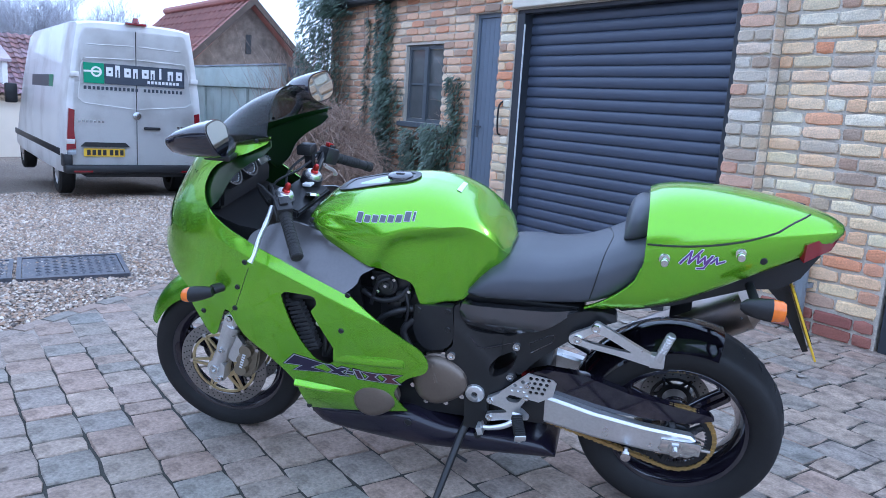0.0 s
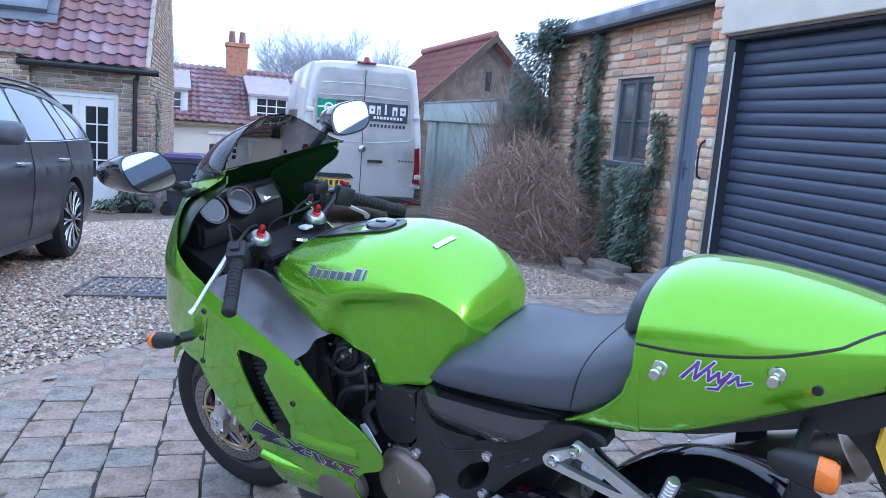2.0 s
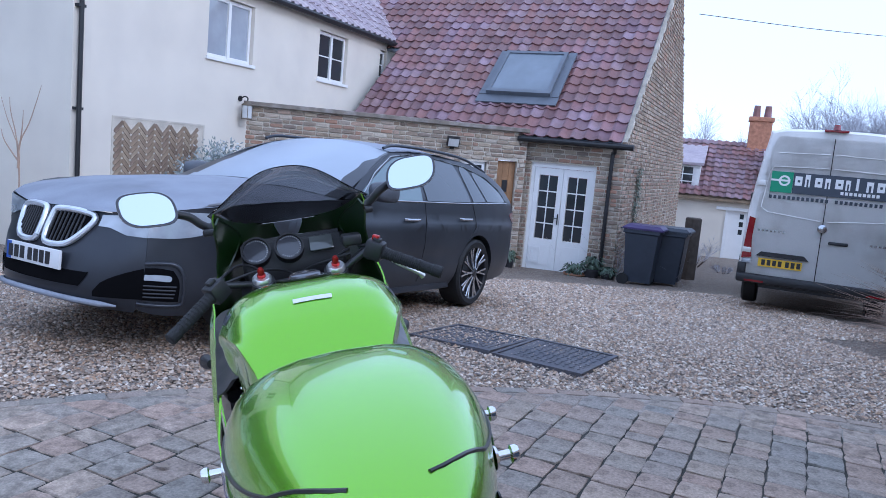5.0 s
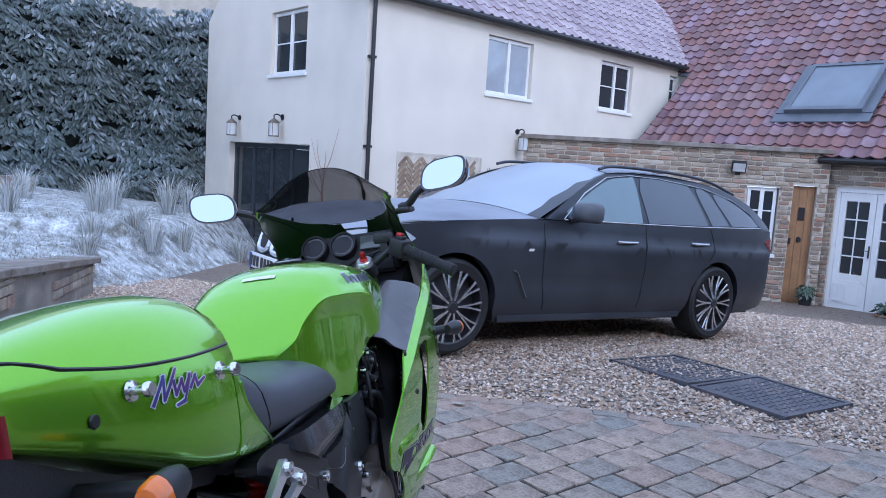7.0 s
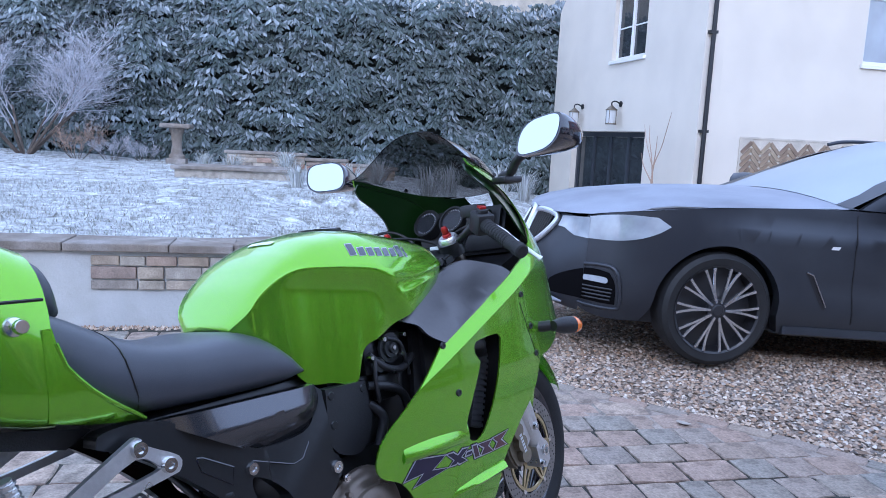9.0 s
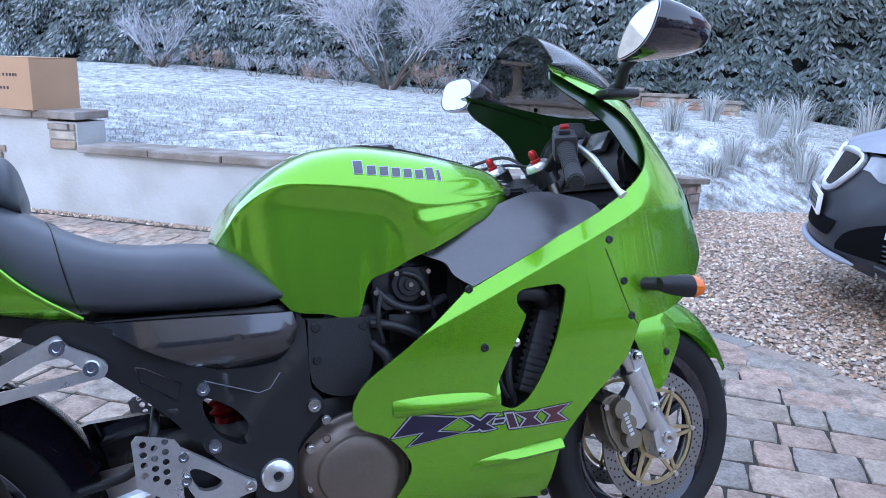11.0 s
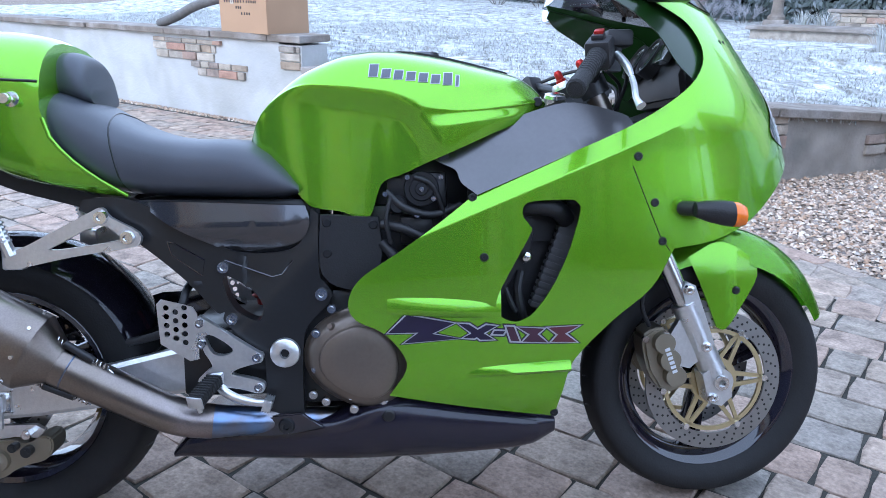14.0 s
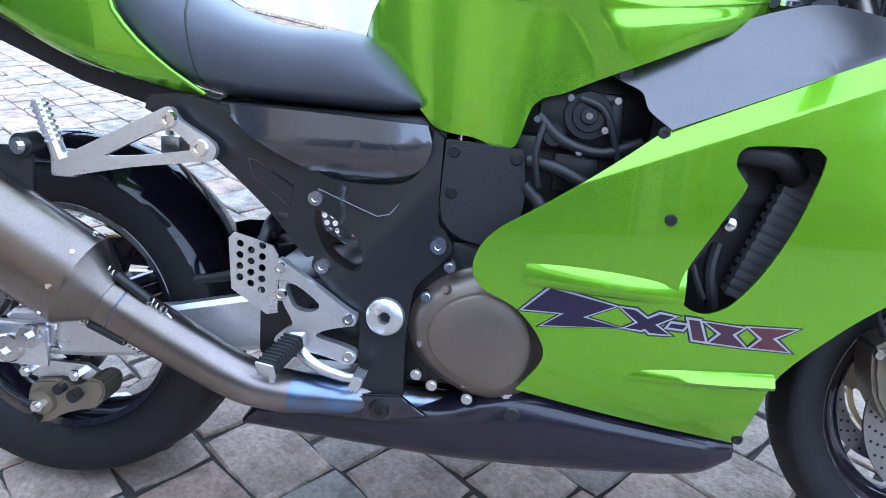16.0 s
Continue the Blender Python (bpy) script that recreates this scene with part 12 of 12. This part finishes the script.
# ---------- fallen leaves and scraps ----------
DEAD_LEAF = stops(mat("dead_leaf", (1, 1, 1), 0.8, per="object"), [(0.42, 0.38, 0.33), (0.30, 0.22, 0.15), (0.55, 0.52, 0.48), (0.22, 0.15, 0.10)])
rng = random.Random(77)
for k, (x, y) in enumerate([(3.35, -1.5), (3.5, -1.0), (3.42, -2.3), (3.75, -2.7), (3.3, -0.4), (3.4, 0.3), (2.9, 0.25), (2.55, -2.0), (1.6, -1.2), (1.9, 0.75), (0.4, -2.4), (2.2, -3.2), (-0.6, -1.9), (3.1, 1.0), (2.95, 1.6), (1.2, 1.5), (1.0, 2.3), (-0.4, 2.9), (1.9, -2.9), (3.6, -3.1), (3.0, -3.7), (1.3, 0.9)]):
    bm = bmesh.new()
    n = 7
    ring = [bm.verts.new((math.cos(6.283 * j / n) * rng.uniform(0.02, 0.05), math.sin(6.283 * j / n) * rng.uniform(0.012, 0.03), rng.uniform(0.002, 0.016))) for j in range(n)]
    c = bm.verts.new((0, 0, 0.002))
    for j in range(n):
        bm.faces.new((ring[j], ring[(j + 1) % n], c))
    lf = part("fallen_leaf", bm, DEAD_LEAF)
    lf.matrix_world = at_frame(x, y, rng.uniform(0, 360), ground_z(x, y) + (0.004 if x < 3.0 else -0.012))
    tagged(lf, "curled dry leaf lying on the ground", "leaf", "fallen leaves")

# overhead cable
bm = bmesh.new()
tube(bm, smooth_line([(15.5, -7.0, 5.0), (18, -12, 5.5), (20, -18, 6.1), (22, -26, 7.2)], 4), 0.008, 6)
cable = tagged(part("overhead_cable", bm, PIPE_BLACK), "thin overhead cable strung from the gable", "cable", kind="structure")
# downpipe and bolt on the garage wall
bm = bmesh.new()
tube(bm, [(-3.12, 0.055, 0.02), (-3.12, 0.055, 0.66)], 0.035, 12)
box(bm, (-3.17, 0.0, 0.30), (-3.07, 0.06, 0.33))
set_wall("downpipe_garage", bm, mat("grey_plastic_pipe", (0.20, 0.22, 0.24), 0.5, vary=0.15, scale=6), GM, "short grey plastic pipe at the garage wall foot", "pipe")
bm = bmesh.new()
tube(bm, smooth_line([(0.06, 0.0, 1.05), (0.06, 0.04, 1.08), (0.06, 0.045, 1.3), (0.06, 0.0, 1.36)], 4), 0.009, 8)
pull = part("pull_handle", bm, PIPE_BLACK)
pull.matrix_world = GM
tagged(pull, "old black iron pull handle on the brick pier", "handle")
bm = bmesh.new()
box(bm, (-0.165, -0.02, 0.0), (-0.157, -0.008, 2.06))
set_wall("trim_seal", bm, WHITE_PAINT, GM, "thin white sealing strip along the roller door", "trim")

for ob in list(bpy.data.objects):
    if ob.type == "MESH" and ob.name.split(".")[0] == "pen_marks":
        split_loose(ob, "pen_mark")

# ---------- pieces: bricks and pavers ----------
def block_mesh(name, w, d, h, rim, material, seed, wobble):
    """A worn block: base, shoulders and a slightly domed top; x, y across, z up."""
    rng = random.Random(seed)
    sq = ((-1, -1), (0, -1), (1, -1), (1, 0), (1, 1), (0, 1), (-1, 1), (-1, 0))
    v = []
    for inset, z in ((0.0, 0.0), (0.0, h - rim), (rim, h)):
        for x, y in sq:
            k = 1.6 * wobble if (x and y) else 0.0
            v.append((x * (w / 2 - inset - k) + rng.uniform(-wobble, wobble), y * (d / 2 - inset - k) + rng.uniform(-wobble, wobble), z + (rng.uniform(-wobble, wobble) * 0.6 if z else 0)))
    v.append((0, 0, h + rim * 0.25))
    f = [(8 * r + k, 8 * r + (k + 1) % 8, 8 * r + 8 + (k + 1) % 8, 8 * r + 8 + k) for r in (0, 1) for k in range(8)]
    f += [(16 + k, 16 + (k + 1) % 8, 24) for k in range(8)]
    me = bpy.data.meshes.new(name)
    me.from_pydata(v, [], f)
    me.materials.append(material)
    me.shade_smooth()
    me.set_sharp_from_angle(angle=radians(28))
    return me


def lay(name, parent, blocks, near, rest_material, make, limit=300):
    """Place blocks (matrix, key, sx, sy): the first ones by near() as parts, the others joined."""
    blocks.sort(key=lambda b: near(b[0].translation))
    for m, key, sx, sy in blocks[:limit]:
        ob = new(name, make(key))
        ob.parent = parent
        ob.matrix_local = m @ Matrix.Diagonal((sx, sy, 1, 1))
    v, f = [], []
    for m, key, sx, sy in blocks[limit:]:
        me = make(key)
        k = len(v)
        mm = m @ Matrix.Diagonal((sx, sy, 1, 1))
        v += [tuple(mm @ q.co) for q in me.vertices]
        f += [tuple(k + i for i in p.vertices) for p in me.polygons]
    if v:
        me = bpy.data.meshes.new(name + "s")
        me.from_pydata(v, [], f)
        me.materials.append(rest_material)
        me.shade_smooth()
        me.set_sharp_from_angle(angle=radians(28))
        ob = new(name + "s", me)
        ob.parent = parent
        ob["kind"] = "stuff"


def maker(name, sizes, depth, rim, material, wobble, variants=3):
    store = {}

    def make(key):
        if key not in store:
            w, h = sizes[key[0]]
            store[key] = block_mesh(name, w, h, depth, rim, material, hash((key[0] * 31 + key[1])) % 9999, wobble)
        return store[key]
    return make


UPRIGHT = Matrix(((1, 0, 0, 0), (0, 0, 1, 0), (0, -1, 0, 0), (0, 0, 0, 1)))  # block top faces +y


def brick_wall(parent, s0, s1, z0, z1, y, holes, near, seed, near_mat, far_mat, length=0.252, course=0.0865, limit=300, band=None, name="brick", edge=0.0):
    """Courses of stretchers with the odd header; bricks clipped at openings."""
    rng = random.Random(seed)
    sizes = [(length - 0.012, course - 0.012), ((length - 0.012) / 2, course - 0.012)]
    make = maker(name, sizes, 0.018, 0.0075, near_mat, 0.0040)
    blocks, z, row = [], z0, 0
    while z + course * 0.8 < z1:
        x = s0 - (length / 2 if row % 2 else 0)
        while x < s1:
            head = rng.random() < 0.16
            w = length / 2 if head else length
            a, b = max(x, s0), min(x + w, s1)
            zc = z + course / 2
            for h in holes:
                if h[2] - 0.02 < zc < h[3] + 0.02:
                    if a < h[0] < b:
                        b = h[0]
                    elif a < h[1] < b:
                        a = h[1]
                    elif h[0] <= a and b <= h[1]:
                        b = a
            if b - a > 0.035:
                full = sizes[1 if head else 0][0]
                lift = rng.uniform(-0.008, 0.004)
                m = Matrix.Translation(((a + b) / 2, y + lift - 0.012, zc + rng.uniform(-0.002, 0.002))) @ UPRIGHT @ Matrix.Rotation(rng.uniform(-0.008, 0.008), 4, "Z")
                blocks.append((m, (1 if head else 0, rng.randrange(4)), (b - a - 0.012) / full, 1.0))
            x += w
        z += course
        row += 1
    lay(name, parent, blocks, near, far_mat, make, limit)


RED_BRICK = stops(mat("red_base_brick", (1, 1, 1), 0.85, vary=0.2, scale=9, fine=0.15, bump=0.4, per="object"), [(0.30, 0.11, 0.08), (0.36, 0.15, 0.11), (0.27, 0.10, 0.08)])
# garage: base course, wall right of the door, proud pale pier, strip at the shed side
brick_wall(wall_garage, -3.57, -2.72, 0.0, 0.18, 0.004, [], lambda p: 0, 201, RED_BRICK, RED_BRICK)
brick_wall(wall_garage, -3.57, -2.72, 0.18, 3.05, 0.0, [], lambda p: p.z, 202, BRICK, BRICK_FAR)
brick_wall(wall_garage, -7.4, -3.57, 2.22, 3.05, 0.0, [], lambda p: p.z, 203, BRICK, BRICK_FAR, limit=0)
bm = bmesh.new()
box(bm, (-2.712, -0.012, -0.02), (-2.46, 0.085, 2.195))
part("pier", bm, MORTAR, wall_garage)
brick_wall(wall_garage, -2.712, -2.452, 0.0, 2.21, 0.098, [], lambda p: p.z, 204, PALE_BRICK, PALE_BRICK, length=0.26, limit=60)
# the pier's side facing along the wall
make_side = maker("brick", [(0.10, 0.0745)], 0.012, 0.005, PALE_BRICK, 0.002)
for k in range(25):
    ob = new("brick", make_side((0, k % 3)))
    ob.parent = wall_garage
    ob.matrix_local = Matrix.Translation((-2.71, 0.043, 0.043 + k * 0.0865)) @ Matrix(((0, 0, -1, 0), (1, 0, 0, 0), (0, -1, 0, 0), (0, 0, 0, 1)))
brick_wall(wall_garage, -0.05, 0.17, 0.0, 3.05, 0.0, [], lambda p: p.z, 205, BRICK, BRICK_FAR, length=0.22, limit=60)
brick_wall(wall_garage, -2.45, -0.05, 2.63, 3.05, 0.0, [], lambda p: p.x, 206, BRICK, BRICK_FAR, limit=0)
SHED_BRICK = [(0.78, 0.52, 0.33), (0.82, 0.60, 0.40), (0.66, 0.31, 0.18), (0.86, 0.70, 0.50), (0.72, 0.42, 0.26), (0.46, 0.33, 0.24), (0.84, 0.56, 0.36), (0.74, 0.36, 0.21)]
WARM = stops(mat("warm_brick", (1, 1, 1), 0.9, vary=0.2, scale=12, fine=0.22, fine_scale=130, bump=0.6, bump_scale=70, per="object", tint=(0.42, 0.40, 0.36), tint_scale=6, tint_amount=0.4), SHED_BRICK)
WARM_FAR = stops(mat("warm_brick_far", (1, 1, 1), 0.9, vary=0.2, scale=12, fine=0.22, fine_scale=130, bump=0.6, bump_scale=70, per="island", tint=(0.42, 0.40, 0.36), tint_scale=6, tint_amount=0.4), SHED_BRICK)
brick_wall(wall_shed, 0.17, 4.3, 0.0, 2.60, SHED_OFF, [(0.53, 0.97, -0.06, 2.25), (1.5, 2.29, 1.02, 1.97)], lambda p: abs(p.x - 1.2), 207, WARM, WARM_FAR)


def side_wall(parent, m_local, length_total, z0, z1, seed, near_mat, far_mat, limit, length=0.235, course=0.082, holes=(), shape=None):
    rng = random.Random(seed)
    sizes = [(length - 0.014, course - 0.014), (length / 2 - 0.014, course - 0.014)]
    make = maker("brick", sizes, 0.02, 0.006, near_mat, 0.003)
    blocks, z, row = [], z0, 0
    while z < z1 - course * 0.8:
        x = -(length / 2 if row % 2 else 0) - rng.uniform(0, 0.05)
        while x < length_total:
            head = rng.random() < 0.25
            w = length / 2 if head else length
            a, b, zc = max(x, 0), min(x + w, length_total), z + course / 2
            for h in holes:
                if h[2] - 0.02 < zc < h[3] + 0.02:
                    if a < h[0] < b:
                        b = h[0]
                    elif a < h[1] < b:
                        a = h[1]
                    elif h[0] <= a and b <= h[1]:
                        b = a
            if b - a > 0.04 and (shape is None or shape((a + b) / 2, zc)):
                m = m_local @ Matrix.Translation(((a + b) / 2, rng.uniform(-0.016, 0.0), zc)) @ UPRIGHT
                blocks.append((m, (1 if head else 0, rng.randrange(4)), (b - a - 0.014) / sizes[1 if head else 0][0], rng.uniform(0.9, 1.0)))
            x += w
        z += course
        row += 1
    lay("brick", parent, blocks, lambda p: -p.z, far_mat, make, limit)


STONE_NEAR = stops(mat("rubble_brick_piece", (1, 1, 1), 0.92, vary=0.25, scale=10, fine=0.2, bump=0.6, per="object", tint=(0.4, 0.38, 0.35), tint_scale=4, tint_amount=0.5), OLD_STONE)
# rubble extension, wing front and wing gable
side_wall(wall_ext, Matrix.Translation((-0.5, -0.004, 0)), 5.75, -1.1, 1.95, 211, STONE_NEAR, STONE_FAR, 120, holes=[(4.45, 4.98, 0.11, 1.36), (5.2, 5.58, -0.78, 1.42)])
side_wall(wall_wing, Matrix.Translation((-0.28, -0.004, 0)), 2.06, -1.1, 1.92, 212, STONE_NEAR, STONE_FAR, 120, holes=[(0.28, 1.55, -0.75, 1.45)])
side_wall(wall_wing, Matrix.Translation((1.792, 0, 0)) @ rot2(-90), 9.4, -1.1, 6.2, 213, STONE_NEAR, STONE_FAR, 0, shape=lambda x, z: z < 1.92 + 0.9 * (4.7 - abs(x - 4.7)) - 0.05)

# ---------- block paving ----------
COURSE = 0.177
PAVE = rot2(-31.5)
edge_pts = [PAVE.inverted() @ Vector((p.x, p.y, 0)) for p in APRON_EDGE]


def edge_u(n):
    """How far the paving reaches along a course at distance n across."""
    for a, b in zip(edge_pts, edge_pts[1:]):
        if min(a.y, b.y) <= n <= max(a.y, b.y) and a.y != b.y:
            t = (n - a.y) / (b.y - a.y)
            return a.x + (b.x - a.x) * t
    return None


PSIZE = [(0.120, 0.1745), (0.170, 0.1745), (0.210, 0.1745), (0.250, 0.1745)]
make_paver = maker("paver", PSIZE, 0.026, 0.0042, PAVER, 0.0034)
rng = random.Random(301)
blocks = []
for k in range(-20, 24):
    n = -0.43 + COURSE * (k + 0.5)
    e = edge_u(n)
    if e is None:
        continue
    x = e - 0.13
    while x > -7.5:
        i = rng.choices((0, 1, 2, 3), (1.2, 3, 3, 1.6))[0]
        w = PSIZE[i][0] + 0.0048
        m = PAVE @ Matrix.Translation((x - w / 2, n + rng.uniform(-0.003, 0.003), -0.026 + rng.uniform(-0.003, 0.003))) @ Matrix.Rotation(rng.uniform(-0.007, 0.007), 4, "X") @ Matrix.Rotation(rng.uniform(-0.006, 0.006), 4, "Y") @ rot2(rng.uniform(-1.0, 1.0))
        blocks.append((m, (i, rng.randrange(5)), 1.0, 1.0))
        x -= w
BIKE_SPOT = Vector((1.6, -0.9, 0))
lay("paver", apron, blocks, lambda p: (p - BIKE_SPOT).length, PAVER_FAR, make_paver)
# border: a row of setts round the bow, on a mortared bed that fills the cut ends of the courses
bm = bmesh.new()
bed = [[bm.verts.new((p.x - dx, p.y, -0.0025)) for p in APRON_EDGE] for dx in (0.04, 0.40)]
for k in range(len(APRON_EDGE) - 1):
    bm.faces.new((bed[0][k], bed[0][k + 1], bed[1][k + 1], bed[1][k]))
part("border_bed", bm, PAVER_FAR, apron)
make_sett = maker("border_sett", [(0.196, 0.098)], 0.030, 0.0045, PAVER, 0.003)
run, acc = [], 0.0
for a, b in zip(APRON_EDGE, APRON_EDGE[1:]):
    L = (b - a).length
    while acc < L:
        p = a.lerp(b, acc / L)
        d = (b - a).normalized()
        inn = Vector((-d.y, d.x, 0))
        run.append((Matrix.Translation((p.x + inn.x * 0.05, p.y + inn.y * 0.05, -0.028)) @ rot2(math.degrees(math.atan2(d.y, d.x)) + rng.uniform(-2, 2)), (0, rng.randrange(4)), 1.0, rng.uniform(0.95, 1.05)))
        acc += 0.200
    acc -= L
lay("border_sett", apron, run, lambda p: p.y, PAVER_FAR, make_sett)

# ---------- loose pebbles over the gravel ----------
PEBBLE = stops(mat("flint_pebble", (1, 1, 1), 0.6, per="island", fine=0.15, fine_scale=300), [(0.10, 0.066, 0.045), (0.56, 0.44, 0.33), (0.30, 0.18, 0.105), (0.78, 0.69, 0.58), (0.15, 0.125, 0.11), (0.45, 0.285, 0.17), (0.62, 0.50, 0.39), (0.21, 0.145, 0.10), (0.37, 0.31, 0.25)])
PEB = [(1, 0, 0), (0.31, 0.95, 0.1), (-0.81, 0.59, 0), (-0.81, -0.59, 0.1), (0.31, -0.95, 0), (0.1, 0.05, 1)]
PEB_F = [(0, 1, 5), (1, 2, 5), (2, 3, 5), (3, 4, 5), (4, 0, 5)]


def pebbles(count, box4, size, seed):
    rg = np.random.default_rng(seed)
    x0, x1, y0, y1 = box4
    pts = np.column_stack([rg.uniform(x0, x1, count), rg.uniform(y0, y1, count)])
    ey = np.array([p.y for p in APRON_EDGE])
    ex = np.array([p.x for p in APRON_EDGE])
    lim = np.interp(pts[:, 1], ey, ex, left=2.0, right=-99.0)
    lim = np.where(pts[:, 1] > 2.75, 2.05 + 0.62 * (pts[:, 1] - 2.75) + 0.25, lim)
    gn = (pts[:, 0] - 2.04) * 0.5225 + (pts[:, 1] + 4.55) * 0.8526
    pts = pts[(pts[:, 0] > lim + 0.015) & (gn > -0.2)]
    base = np.array(PEB)
    n = len(pts)
    ang, sz = rg.uniform(0, 6.283, n), size * rg.uniform(0.55, 1.45, n) ** 1.2
    sx, sy, sh = sz, sz * rg.uniform(0.5, 0.95, n), sz * rg.uniform(0.5, 0.9, n)
    bx, by = base[None, :, 0] * sx[:, None], base[None, :, 1] * sy[:, None]
    X = pts[:, 0:1] + bx * np.cos(ang)[:, None] - by * np.sin(ang)[:, None]
    Y = pts[:, 1:2] + bx * np.sin(ang)[:, None] + by * np.cos(ang)[:, None]
    gz = np.array([ground_z(a, b) for a, b in pts]) - 0.032 + rg.uniform(0, 0.014, n)
    Z = gz[:, None] + base[None, :, 2] * sh[:, None] + (base[None, :, 0] * rg.uniform(-0.3, 0.3, n)[:, None]) * sh[:, None]
    v = np.stack([X, Y, Z], -1).reshape(-1, 3)
    f = (np.array(PEB_F)[None] + 6 * np.arange(n)[:, None, None]).reshape(-1, 3)
    return v, f


pv, pf, off = [], [], 0
for cnt, b4, size, seed in ((125000, (2.0, 6.0, -4.6, 4.6), 0.0125, 1), (60000, (5.9, 10.5, -6.0, 4.0), 0.018, 2)):
    v, f = pebbles(cnt, b4, size, seed)
    pv.append(v)
    pf.append(f + off)
    off += len(v)
me = bpy.data.meshes.new("loose_gravel")
me.from_pydata(np.concatenate(pv), [], np.concatenate(pf))
me.materials.append(PEBBLE)
me.shade_smooth()
# a narrow strip of chippings along the foot of the garden wall
rg = random.Random(8)
v, f = [], []
for _ in range(2600):
    c = LM @ Vector((rg.uniform(-9.0, -0.1), -0.005 - 0.085 * rg.random() ** 1.4, 0.0))
    a0, size, h = rg.uniform(0, 6.283), rg.uniform(0.007, 0.015), rg.uniform(0.006, 0.013)
    k = len(v)
    v += [(c.x + size * math.cos(a0 + 1.2566 * j), c.y + 0.75 * size * math.sin(a0 + 1.2566 * j), -0.006) for j in range(5)] + [(c.x, c.y, h)]
    f += [tuple(k + i for i in q) for q in PEB_F]
strip = bpy.data.meshes.new("wall_chippings")
strip.from_pydata(v, [], f)
strip.materials.append(PEBBLE)
strip.shade_smooth()
tagged(new("wall_chippings", strip), "narrow strip of stone chippings along the wall foot", "gravel", kind="stuff")
tagged(new("loose_gravel", me), "loose flint pebbles in brown, buff and white", "gravel", kind="stuff")
